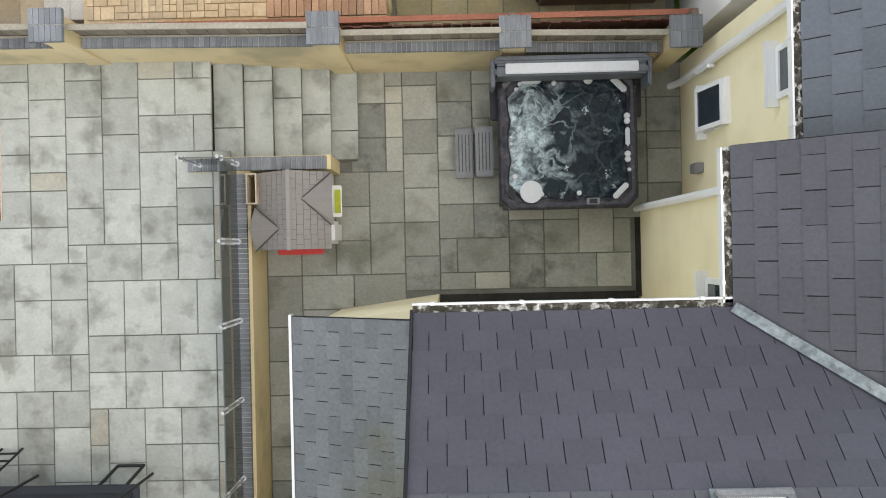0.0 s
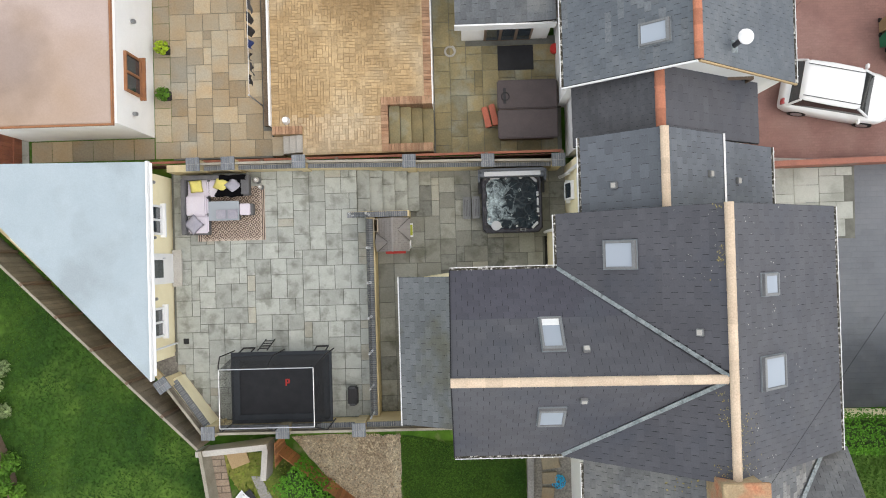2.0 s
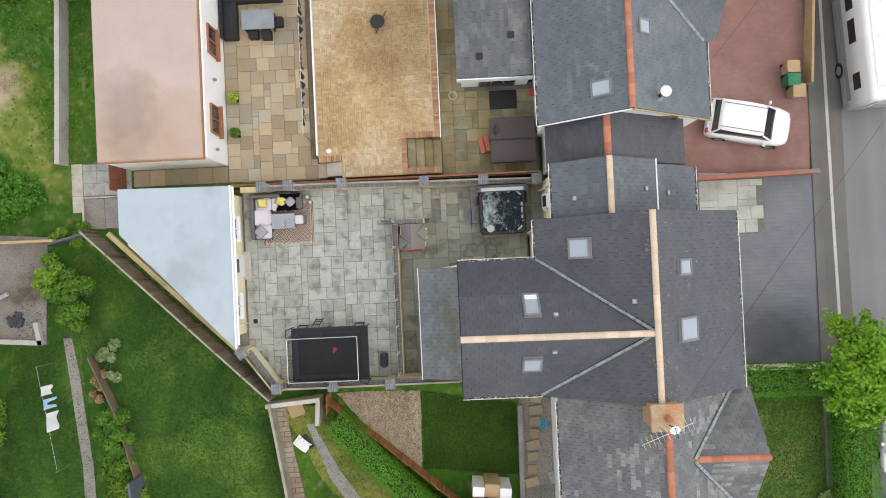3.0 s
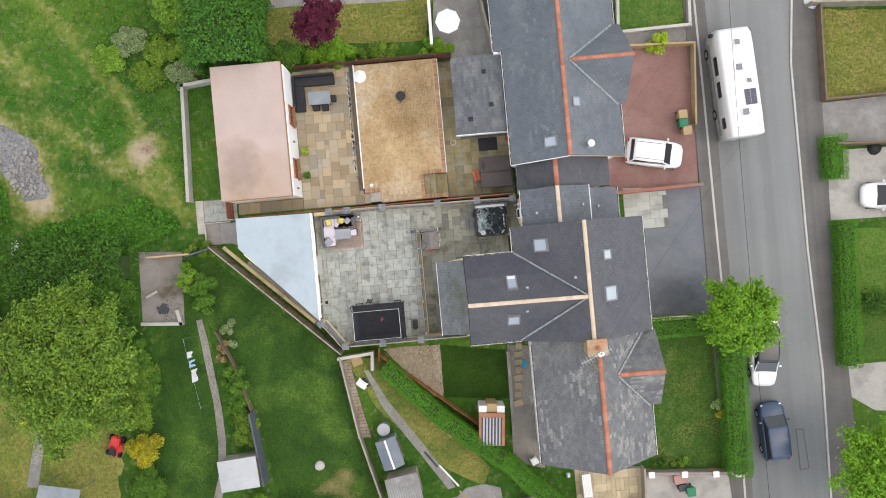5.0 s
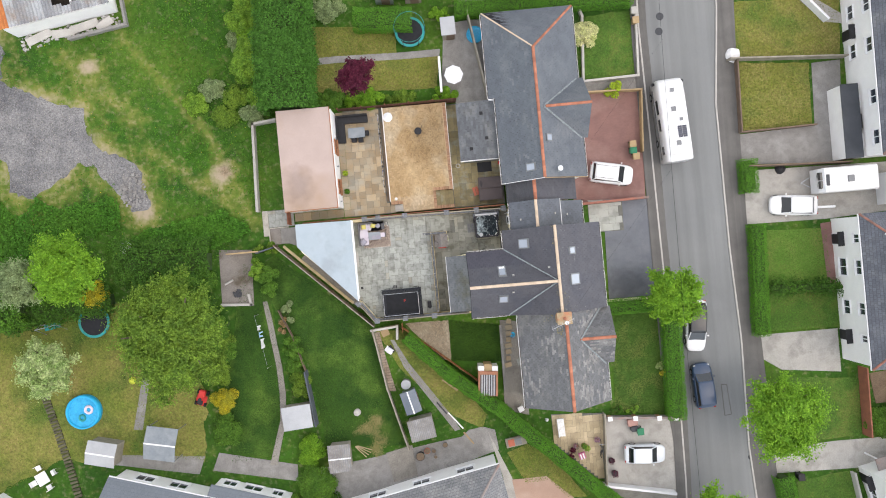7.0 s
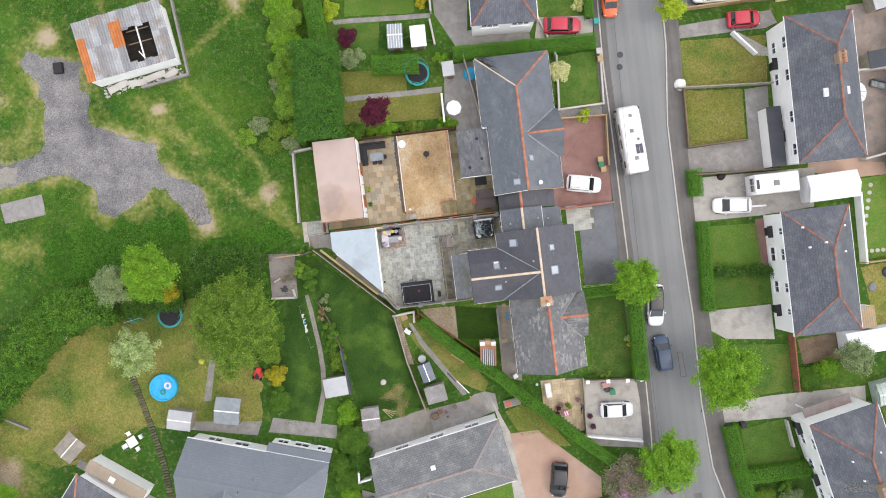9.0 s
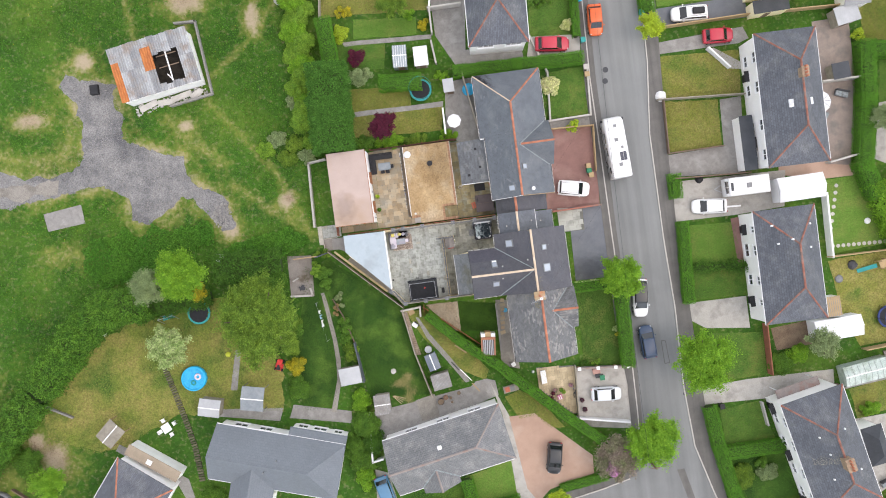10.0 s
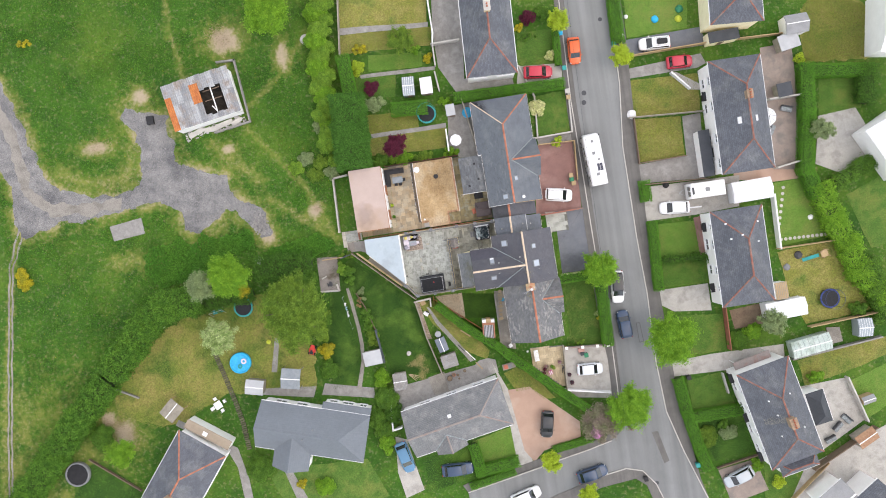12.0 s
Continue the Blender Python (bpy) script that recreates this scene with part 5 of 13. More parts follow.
# ---- the house below the drone ----
def slates(parent, o, u, v, outline, w=0.33, gauge=0.25, singles=False, material=None, seed=3, pale=None, share=0.0):
    """Courses of slates on a slope: o is a corner on the eave, u runs along it, v up the slope; outline in those measures, convex."""
    o, u, v = Vector(o), Vector(u).normalized(), Vector(v).normalized()
    n = u.cross(v)
    if n.z < 0:
        n = -n
    rng = random.Random(seed)
    top = max(q[1] for q in outline)
    verts, faces, kinds, count = [], [], [], 0
    shared = {}
    for row in range(int(top / gauge) + 1):
        v0, v1 = row * gauge - 0.03, min(row * gauge + gauge, top)
        vm = min(row * gauge + gauge * 0.5, top - 0.01)
        cuts = []
        for a, b in zip(outline, outline[1:] + outline[:1]):
            if (a[1] - vm) * (b[1] - vm) < 0:
                cuts.append(a[0] + (b[0] - a[0]) * (vm - a[1]) / (b[1] - a[1]))
        if len(cuts) < 2:
            continue
        lo, hi = min(cuts), max(cuts)
        x = math.floor(lo / w) * w - (w / 2 if row % 2 else 0)
        while x < hi:
            gap = rng.uniform(0.003, 0.011)
            a, b = max(x, lo) + gap, min(x + w, hi) - 0.003
            x += w
            if b - a < 0.03:
                continue
            lift, skew = rng.uniform(0.008, 0.014), rng.uniform(-0.004, 0.004)
            def at(p, q, h):
                return o + u * p + v * q + n * h
            if singles:
                key = (round(b - a, 2), round(v1 - v0, 2))
                if key not in shared:
                    ww, hh = key
                    bm = bmesh.new()
                    q = [bm.verts.new(p) for p in ((0, 0, 0), (ww, 0, 0), (ww, hh, 0), (0, hh, 0), (0, 0, 0.012), (ww, 0, 0.012), (ww, hh, 0.003), (0, hh, 0.003))]
                    for f in ((4, 5, 6, 7), (0, 1, 5, 4), (1, 2, 6, 5), (3, 0, 4, 7)):
                        bm.faces.new([q[i] for i in f])
                    shared[key] = mesh(bm, "slate", SLATE_P)
                e = u if u.cross(v).z > 0 else -u
                m = Matrix((e, v, n)).transposed().to_4x4()
                part("slate", shared[key], SLATE_P, parent, "", Matrix.Translation(at(a if e == u else b, v0 + skew, 0.002)) @ m)
                count += 1
                continue
            k = len(verts)
            kinds += [int(0.6 * noise.noise(at(a, v0, 0) * 0.5) + 0.75 * noise.noise(Vector((a * 0.8, row * 1.9, seed * 3.1))) + rng.uniform(-0.2, 0.2) > share)] * 4
            for p, q, h in ((a, v0 + skew, 0), (b, v0 - skew, 0), (b, v1, 0), (a, v1, 0), (a, v0 + skew, lift), (b, v0 - skew, lift), (b, v1, 0.003), (a, v1, 0.003)):
                verts.append(at(p, q, h))
            faces += [[k + i for i in f] for f in ((4, 5, 6, 7), (0, 1, 5, 4), (1, 2, 6, 5), (3, 0, 4, 7))]
    if verts:
        me = bpy.data.meshes.new("slate_covering")
        me.from_pydata(verts, [], faces)
        me.materials.append(material or SLATE)
        if pale:
            me.materials.append(pale)
            me.polygons.foreach_set("material_index", kinds)
        ob = part("slate_covering", me, SLATE, parent)
        ob["kind"] = "stuff"


def roof_window(parent, x, y, plane, w, h, label="grey-framed roof window", blind=True):
    """A window in a slope; plane: a, b, c of z = a + b x + c y; h runs up the slope."""
    a, b, c = plane
    n = Vector((-b, -c, 1)).normalized()
    v = Vector((b, c, 0)).normalized()
    v = (v - n * v.dot(n)).normalized()
    u = v.cross(n)
    m = Matrix.Translation((x, y, a + b * x + c * y + 0.02)) @ Matrix((u, v, n)).transposed().to_4x4()
    t = 0.07
    ob = part("roof_window", box(-w / 2 - 0.02, w / 2 + 0.02, -h / 2 - 0.04, h / 2 + 0.02, -0.02, 0.03), LEAD, parent, label, m)
    for x0, x1, y0, y1, top in ((-w / 2, w / 2, -h / 2, -h / 2 + t, 0.1), (-w / 2, w / 2, h / 2 - t * 1.6, h / 2, 0.12), (-w / 2, -w / 2 + t, -h / 2 + t, h / 2 - t * 1.6, 0.1), (w / 2 - t, w / 2, -h / 2 + t, h / 2 - t * 1.6, 0.1)):
        part("frame_bar", box(x0, x1, y0, y1, 0.0, top, 0.01), MIDGREY, ob)
    part("pane", box(-w / 2 + t, w / 2 - t, -h / 2 + t, h / 2 - t * 1.6, 0.045, 0.065), SKYGLASS, ob)
    if blind:
        part("blind", box(-w / 2 + t + 0.005, w / 2 - t - 0.005, -h / 2 + t, -h / 2 + t + h * 0.2, 0.067, 0.072), PVC, ob)
    return ob


def roof_vent(parent, x, y, plane, s=0.2):
    a, b, c = plane
    n = Vector((-b, -c, 1)).normalized()
    m = Matrix.Translation((x, y, a + b * x + c * y)) @ n.to_track_quat("Z", "Y").to_matrix().to_4x4()
    ob = part("roof_vent", box(-s / 2, s / 2, -s / 2, s / 2, 0, 0.1, 0.015), MIDGREY, parent, "", m)
    part("grille", box(-s * 0.35, s * 0.35, -s * 0.35, s * 0.35, 0.098, 0.112), KERB, ob)


ZE, ZR = 4.1, 7.35
MAIN_W, MAIN_E = (ZE - 4.03 * 0.8186, 0.8186, 0), (ZE + 12.2 * 0.7738, -0.7738, 0)
WING_N, WING_S = (ZE - 0.42 * 1.1053, 0, -1.1053), (ZE + 5.9 * 1.1977, 0, 1.1977)
NORTH_W, NORTH_E = (5.7 - 6.87 * 0.891, 0.891, 0), (5.7 + 6.87 * 0.854, -0.854, 0)
main = thing("house", "cream-rendered house with dark slate roofs and cream ridge tiles", "house")

# walls: body, rear wing, north wing
def gable_walls(name, x0, x1, y0, y1, zb, ze, zr, along, parent, material, at=None, far=None):
    """Walls under a gabled roof; along: the axis of its ridge, at: the ridge's line, far: the other eave's height."""
    bm = bmesh.new()
    if along == "y":
        mid = at if at is not None else (x0 + x1) / 2
        prof = [(x0, zb), (x1, zb), (x1, ze if far is None else far), (mid, zr), (x0, ze)]
        vs = [bm.verts.new((x, y0, z)) for x, z in prof]
        d = (0, y1 - y0, 0)
    else:
        mid = at if at is not None else (y0 + y1) / 2
        prof = [(y0, zb), (y1, zb), (y1, ze), (mid, zr), (y0, ze)]
        vs = [bm.verts.new((x0, y, z)) for y, z in prof]
        d = (x1 - x0, 0, 0)
    f = bm.faces.new(vs)
    r = bmesh.ops.extrude_face_region(bm, geom=[f])
    bmesh.ops.translate(bm, verts=[v for v in r["geom"] if isinstance(v, bmesh.types.BMVert)], vec=d)
    bmesh.ops.recalc_face_normals(bm, faces=bm.faces)
    return part(name, bm, material, parent)


gable_walls("wall", 4.3, 11.95, -5.98, 0.8, -1.2, ZE + 0.05, 7.1, "y", main, CREAM, 8.0)
gable_walls("wing_wall", 1.05, 7.9, -5.65, -0.68, -1.2, ZE + 0.05, 6.95, "x", main, CREAM, -3.27)
gable_walls("north_wall", 5.0, 11.0, 0.7, 3.2, -1.3, 3.9, 5.45, "y", main, CREAM, 6.87, 1.95)

roofs = [
    slope_mesh([((4.03, 1.22, ZE), (4.03, -6.0, ZE), (8.0, -6.0, ZR), (8.0, 1.22, ZR)), ((12.2, 1.22, ZE), (12.2, -6.0, ZE), (8.0, -6.0, ZR), (8.0, 1.22, ZR))], 0.14),
    slope_mesh([((0.8, -0.42, ZE), (4.03, -0.42, ZE), (7.87, -3.27, 7.25), (0.8, -3.27, 7.25)), ((0.8, -5.9, ZE), (4.03, -5.9, ZE), (7.87, -3.27, 7.25), (0.8, -3.27, 7.25))], 0.14),
    slope_mesh([((4.85, 1.1, 3.9), (4.85, 3.5, 3.9), (6.87, 3.5, 5.7), (6.87, 1.1, 5.7)), ((9.18, 1.1, 3.727), (9.18, 3.5, 3.727), (6.87, 3.5, 5.7), (6.87, 1.1, 5.7)), ((11.3, 1.1, 1.917), (11.3, 3.3, 1.917), (9.18, 3.3, 3.727), (9.18, 1.1, 3.727))], 0.12),
]
main_roof, wing_roof, north_roof = (part(n, bm, SLATE_U, main) for n, bm in zip(("roof", "wing_roof", "north_roof"), roofs))
# slates of each slope
W_UP, E_UP, WN_UP, WS_UP = math.hypot(3.97, 3.25), math.hypot(4.2, 3.25), math.hypot(2.85, 3.15), math.hypot(2.63, 3.15)
slates(main_roof, (4.03, 1.22, ZE), (0, -1, 0), (3.97, 0, 3.25), [(0, 0), (1.64, 0), (4.4, W_UP), (0, W_UP)], 0.33, 0.22)
slates(main_roof, (4.03, 1.22, ZE), (0, -1, 0), (3.97, 0, 3.25), [(7.12, 0), (7.22, 0), (7.22, W_UP), (4.4, W_UP)], 0.33, 0.22)
slates(main_roof, (12.2, 1.22, ZE), (0, -1, 0), (-4.2, 0, 3.25), [(0, 0), (7.22, 0), (7.22, E_UP), (0, E_UP)])
slates(wing_roof, (0.8, -0.42, ZE), (1, 0, 0), (0, -2.85, 3.15), [(0, 0), (3.23, 0), (5.07, 2.0), (0, 2.0)], singles=True)
slates(wing_roof, (0.8, -0.42, ZE), (1, 0, 0), (0, -2.85, 3.15), [(0, 2.001), (5.07, 2.001), (7.07, WN_UP), (0, WN_UP)])
slates(wing_roof, (0.8, -5.9, ZE), (1, 0, 0), (0, 2.63, 3.15), [(0, 0), (3.23, 0), (7.07, WS_UP), (0, WS_UP)])
SLATE_N = mat("blue_slate_of_the_wing", (0.128, 0.138, 0.158), (0.108, 0.117, 0.135), 0.5, 25, 0.5, 0.15, third=(0.135, 0.145, 0.16), tscale=0.4, grain=0.1, vary="island", spread=0.12)
slates(north_roof, (4.85, 3.5, 3.9), (0, -1, 0), (2.02, 0, 1.8), [(0, 0), (2.4, 0), (2.4, 2.706), (0, 2.706)], 0.4, 0.28, material=SLATE_N)
slates(north_roof, (9.18, 3.5, 3.727), (0, -1, 0), (-2.31, 0, 1.973), [(0, 0), (2.4, 0), (2.4, 3.038), (0, 3.038)], material=SLATE_N)
slates(north_roof, (11.3, 3.3, 1.917), (0, -1, 0), (-2.12, 0, 1.81), [(0, 0), (2.2, 0), (2.2, 2.788), (0, 2.788)], material=SLATE_N)
# ridges, valleys, gutters
ridge_line(main_roof, (8.0, -5.9, ZR), (8.0, 1.22, ZR), CREAM_R, 0.125, 0.45, single=True, lift=0.05)
ridge_line(wing_roof, (0.78, -3.23, 7.25), (7.86, -3.3, 7.25), CREAM_R, 0.125, 0.45, single=True, lift=0.05)
ridge_line(north_roof, (6.87, 1.25, 5.7), (6.87, 3.48, 5.7), CREAM_R, 0.125, 0.45, single=True, lift=0.05)
band(main_roof, (4.0, -0.4, ZE + 0.02), (7.9, -3.23, ZR - 0.03), 0.11, LEADP, "valley_flashing", 0.045, "pale grey mortared valley")
band(main_roof, (4.0, -5.92, ZE + 0.02), (7.9, -3.31, ZR - 0.03), 0.11, LEADP, "valley_flashing", 0.045)
band(north_roof, (9.18, 1.25, 3.74), (9.18, 3.52, 3.74), 0.06, STEEL, "roof_seam", 0.05)
MOSS = mat("mossy_gutter", (0.04, 0.036, 0.028), (0.09, 0.083, 0.068), 9, 40, 0.9, 0.6, third=(0.62, 0.61, 0.57), tscale=11, grain=0.3)
CUSHION = mat("dark_moss_cushion", (0.03, 0.028, 0.02), (0.055, 0.05, 0.035), 14, 60, 0.95, 0.6, grain=0.3)


def gutter(parent, a, b, z, out):
    """A white half-round gutter full of moss, fixed along an eave; out points away from the wall."""
    a, b, o = Vector((*a, z)), Vector((*b, z)), Vector((*out, 0))
    d = (b - a).normalized()
    m = Matrix.Translation(a + o * 0.06) @ Matrix((d, o, Vector((0, 0, 1)))).transposed().to_4x4()
    bm = bmesh.new()
    L = (b - a).length
    box(0, L, 0.045, 0.065, -0.1, 0.0, bm=bm, m=m)
    box(0, L, -0.06, 0.05, -0.1, -0.08, bm=bm, m=m)
    g = part("gutter", bm, PVC, parent)
    part("moss", box(0, L, -0.06, 0.044, -0.08, -0.012, m=m), MOSS, g)
    rng, bm = random.Random(int(L * 1000)), bmesh.new()
    for i in range(int(L * 11)):
        r = rng.uniform(0.012, 0.034)
        bmesh.ops.create_icosphere(bm, subdivisions=1, radius=r, matrix=m @ Matrix.Translation((rng.uniform(0.05, L - 0.05), rng.uniform(-0.05, 0.025), -0.012)) @ Matrix.Diagonal((rng.uniform(1, 2.2), 1, 0.6, 1)))
    part("moss_tuft", bm, CUSHION, g)["kind"] = "stuff"
    for i in range(int(L / 0.9) + 1):
        part("bracket", box(min(0.2 + 0.9 * i, L - 0.1) - 0.02, min(0.2 + 0.9 * i, L - 0.1) + 0.02, 0.04, 0.075, -0.1, 0.012, m=m), PVC, g)


gutter(main, (0.8, -0.42), (4.03, -0.42), ZE - 0.02, (0, 1))
gutter(main, (4.03, -0.35), (4.03, 1.2), ZE - 0.02, (-1, 0))
gutter(main, (12.2, -6.0), (12.2, 1.2), ZE - 0.02, (1, 0))
gutter(main, (0.8, -5.9), (4.03, -5.9), ZE - 0.02, (0, -1))
gutter(main, (4.85, 1.25), (4.85, 3.5), 3.88, (-1, 0))
gutter(main, (11.3, 1.15), (11.3, 3.3), 1.9, (1, 0))
# verge of the wing and downpipes
band(main, (0.79, -0.42, ZE - 0.06), (0.79, -3.26, 7.19), 0.03, SLATE_U, "verge", 0.09)
band(main, (0.79, -5.9, ZE - 0.06), (0.79, -3.26, 7.19), 0.03, SLATE_U, "verge", 0.09)
bm = rod((4.22, 0.83, 3.9), (4.22, 0.83, -0.8), 0.055)
rod((4.0, 0.83, 4.0), (4.22, 0.83, 3.85), 0.055, bm)
part("downpipe", bm, PVC, main)
bm = rod((4.92, 2.83, 3.6), (4.92, 2.83, -0.55), 0.06)
rod((4.92, 2.83, -0.55), (4.8, 2.8, -0.78), 0.06, bm)
rod((4.8, 2.9, 3.85), (4.92, 2.83, 3.5), 0.06, bm)
part("downpipe", bm, PVC, main)
bm = rod((4.95, 2.75, 0.9), (4.88, 2.75, 0.9), 0.03)
rod((4.88, 2.75, 0.9), (4.88, 2.75, 0.4), 0.03, bm)
part("overflow_pipe", bm, PVC, main)
part("meter_box", box(4.86, 5.0, 1.3, 1.45, 0.0, 0.25, 0.01), MIDGREY, main)
# windows of the west walls
WEST = Matrix(((0, -1, 0, 0), (1, 0, 0, 0), (0, 0, 1, 0), (0, 0, 0, 1)))
low_win = window(main, Matrix.Translation((5.0, 2.17, 0.42)) @ WEST, 0.64, 0.95, 1, deep=0.05)
bm = bmesh.new()
for x0, x1, z0, z1 in ((-0.31, 0.31, 0, 0.06), (-0.31, 0.31, 0.72, 0.78), (-0.31, -0.25, 0.06, 0.72), (0.25, 0.31, 0.06, 0.72)):
    box(x0, x1, 0, 0.05, z0, z1, bm=bm)
sash = part("open_sash", bm, PVC, low_win, "white casement pushed open", Matrix.Translation((0, 0.17, 0.12)) @ Matrix.Rotation(radians(9), 4, "X"))
part("pane", box(-0.25, 0.25, 0.015, 0.035, 0.06, 0.72), GLASS, sash)
window(main, Matrix.Translation((5.0, 2.17, 2.95)) @ WEST, 0.6, 0.66, 1, deep=0.05)
window(main, Matrix.Translation((4.3, -0.38, 2.45)) @ WEST, 0.42, 0.95, 1, deep=0.04)
# roof windows and vents
for (x, y), plane, w, h in (
    ((5.62, -0.05), MAIN_W, 0.8, 1.0), ((3.56, -2.17), WING_N, 0.62, 1.2), ((3.5, -4.4), WING_S, 0.74, 0.94),
    ((9.36, -0.95), MAIN_E, 0.6, 0.76), ((9.4, -3.3), MAIN_E, 0.9, 1.1),
):
    roof_window(main, x, y, plane, w, h, blind=plane is WING_N)
for (x, y), plane in (((7.36, -2.13), MAIN_W), ((4.42, -2.57), WING_N), ((4.3, -3.85), WING_S), ((5.68, 1.97), NORTH_W), ((8.55, 2.26), NORTH_E), ((9.71, 2.12), NORTH_E)):
    roof_vent(main, x, y, plane)
# lichen and bird lime on the slates
def lichen(parent, plane, n, x0, x1, y0, y1, material, seed, size, label=""):
    a, b, c = plane
    rng = np.random.default_rng(seed)
    x, y = rng.triangular(x0, x1, x1, n) if x1 > x0 else x0 - (rng.triangular(0, x0 - x1, x0 - x1, n)), rng.uniform(y0, y1, n)
    clump = np.array([noise.noise(Vector((p * 0.9, q * 0.9, seed))) for p, q in zip(x, y)])
    keep = clump > -0.05
    x, y = x[keep], y[keep]
    nrm = Vector((-b, -c, 1)).normalized()
    pos = np.stack([x, y, a + b * x + c * y + 0.032], 1)
    part("lichen", leaf_mesh("lichen", pos, np.tile(np.array(nrm) * 6, (len(x), 1)), size, material, seed), material, parent, label)["kind"] = "stuff"


L, W = measures((34.62, -23.05), (37.60, -36.92), (42.06, -21.75))
lichen(p3, (4.0, 0, 3.2 / (W / 2)), 420, L * 0.5 - 1.1, L * 0.5 + 0.5, 1.0, 3.5, BLOOM, 33, 0.06, "pale bloom below the chimney")
LICHEN = mat("yellow_lichen", (0.34, 0.27, 0.1), (0.26, 0.23, 0.12), 2, 20, 0.95, 0, spec=0.1, vary="island", spread=0.3)
LIME_W = mat("pale_bird_lime", (0.5, 0.49, 0.44), (0.38, 0.37, 0.33), 2, 20, 0.95, 0, spec=0.1, vary="island", spread=0.3)
lichen(main_roof, MAIN_W, 170, 7.55, 7.88, -0.8, 1.2, LICHEN, 1, 0.026)
lichen(main_roof, MAIN_W, 120, 7.5, 7.88, -6.0, -3.6, LICHEN, 2, 0.024)
lichen(main_roof, MAIN_W, 60, 4.5, 7.8, -0.9, 1.2, LIME_W, 4, 0.013)
lichen(main_roof, MAIN_E, 130, 12.0, 8.15, -6.0, 1.2, LIME_W, 5, 0.022)
lichen(main_roof, MAIN_E, 90, 8.9, 8.15, -6.0, -4.2, LICHEN, 6, 0.024)
# lean-to beside the wing
lean = part("leanto_roof", slope_mesh([((-0.92, -0.6, 1.7), (0.98, -0.6, 2.74), (0.98, -5.45, 2.74), (-0.92, -5.45, 1.7))], 0.12), SLATE_U, main)
SLATE_WORN = mat("greenish_worn_slate", (0.165, 0.175, 0.182), (0.138, 0.146, 0.15), 0.8, 20, 0.7, 0.2, third=(0.13, 0.13, 0.105), tscale=0.6, grain=0.14, vary="island", spread=0.14)
slates(lean, (-0.92, -0.6, 1.7), (0, -1, 0), (1.9, 0, 1.04), [(0, 0), (4.85, 0), (4.85, 2.166), (0, 2.166)], 0.36, 0.2, material=SLATE_WORN)
part("leanto_wall", prism([(-0.65, -0.72), (0.98, -0.5), (0.98, -5.35), (-0.65, -5.35)], -1.2, 1.66), CREAM, main)
bm = box(-0.965, -0.93, -5.5, -0.58, 1.55, 1.72)
part("fascia", bm, PVC, main)

# ---- the older semi joined to it ----
semi = thing("house", "old semi with mottled slate roof and terracotta ridge tiles", "house")
gable_walls("wall", 4.95, 11.6, -13.8, -6.02, -1.4, 3.85, 6.75, "y", semi, WHITE, 8.29)
part("roof", slope_mesh([((4.69, -6.02, 3.8), (4.69, -14.0, 3.8), (8.29, -14.0, 7.0), (8.29, -6.02, 7.0)), ((11.9, -6.02, 3.8), (11.9, -14.0, 3.8), (8.29, -14.0, 7.0), (8.29, -6.02, 7.0))], 0.13), SLATE_U, semi)
OLD = mat("mottled_old_slate", (0.155, 0.157, 0.16), (0.13, 0.132, 0.138), 0.8, 12, 0.75, 0.3, third=(0.18, 0.18, 0.176), tscale=0.6, grain=0.15, vary="island", spread=0.14)
OLD_P = mat("bloomed_old_slate", (0.25, 0.245, 0.235), (0.195, 0.193, 0.188), 2, 14, 0.8, 0.3, grain=0.25, vary="island", spread=0.2)
slates(semi, (4.69, -6.02, 3.8), (0, -1, 0), (3.6, 0, 3.2), [(0, 0), (7.98, 0), (7.98, 4.82), (0, 4.82)], 0.28, 0.2, material=OLD, seed=8, pale=OLD_P, share=0.27)
slates(semi, (11.9, -6.02, 3.8), (0, -1, 0), (-3.61, 0, 3.2), [(0, 0), (7.98, 0), (7.98, 4.82), (0, 4.82)], 0.28, 0.2, material=OLD, seed=9, pale=OLD_P, share=0.2)
ridge_line(semi, (8.29, -14.0, 7.0), (8.29, -6.6, 7.0), ORANGE, 0.14, 0.45, lift=0.04)
gutter(semi, (4.69, -14.0), (4.69, -6.3), 3.78, (-1, 0))
gutter(semi, (11.9, -14.0), (11.9, -6.3), 3.78, (1, 0))
gable = part("front_gable", slope_mesh([((9.1, -8.33, 5.9), (12.4, -8.36, 5.9), (12.57, -6.0, 3.7), (11.75, -5.87, 3.7)), ((9.1, -8.33, 5.9), (12.4, -8.36, 5.9), (12.53, -10.75, 3.7), (11.78, -10.87, 3.7))], 0.12), SLATE_U, semi)
slates(gable, (12.55, -6.0, 3.77), (-1, 0, 0), (0, -2.34, 2.2), [(0, 0), (0.78, 0), (3.4, 3.21), (0.12, 3.21)], 0.28, 0.2, material=OLD, seed=4, pale=OLD_P, share=0.5)
slates(gable, (12.53, -10.75, 3.77), (-1, 0, 0), (0, 2.4, 2.2), [(0, 0), (0.75, 0), (3.4, 3.25), (0.12, 3.25)], 0.28, 0.2, material=OLD, seed=5, pale=OLD_P, share=0.3)
ridge_line(gable, (9.2, -8.33, 5.9), (12.42, -8.36, 5.9), ORANGE, 0.13, 0.45, lift=0.04)
band(gable, (11.76, -5.9, 3.99), (9.5, -8.3, 6.0), 0.12, LEADP, "valley_flashing", 0.05)
band(gable, (11.79, -10.82, 3.97), (9.5, -8.38, 6.0), 0.12, LEADP, "valley_flashing", 0.05)
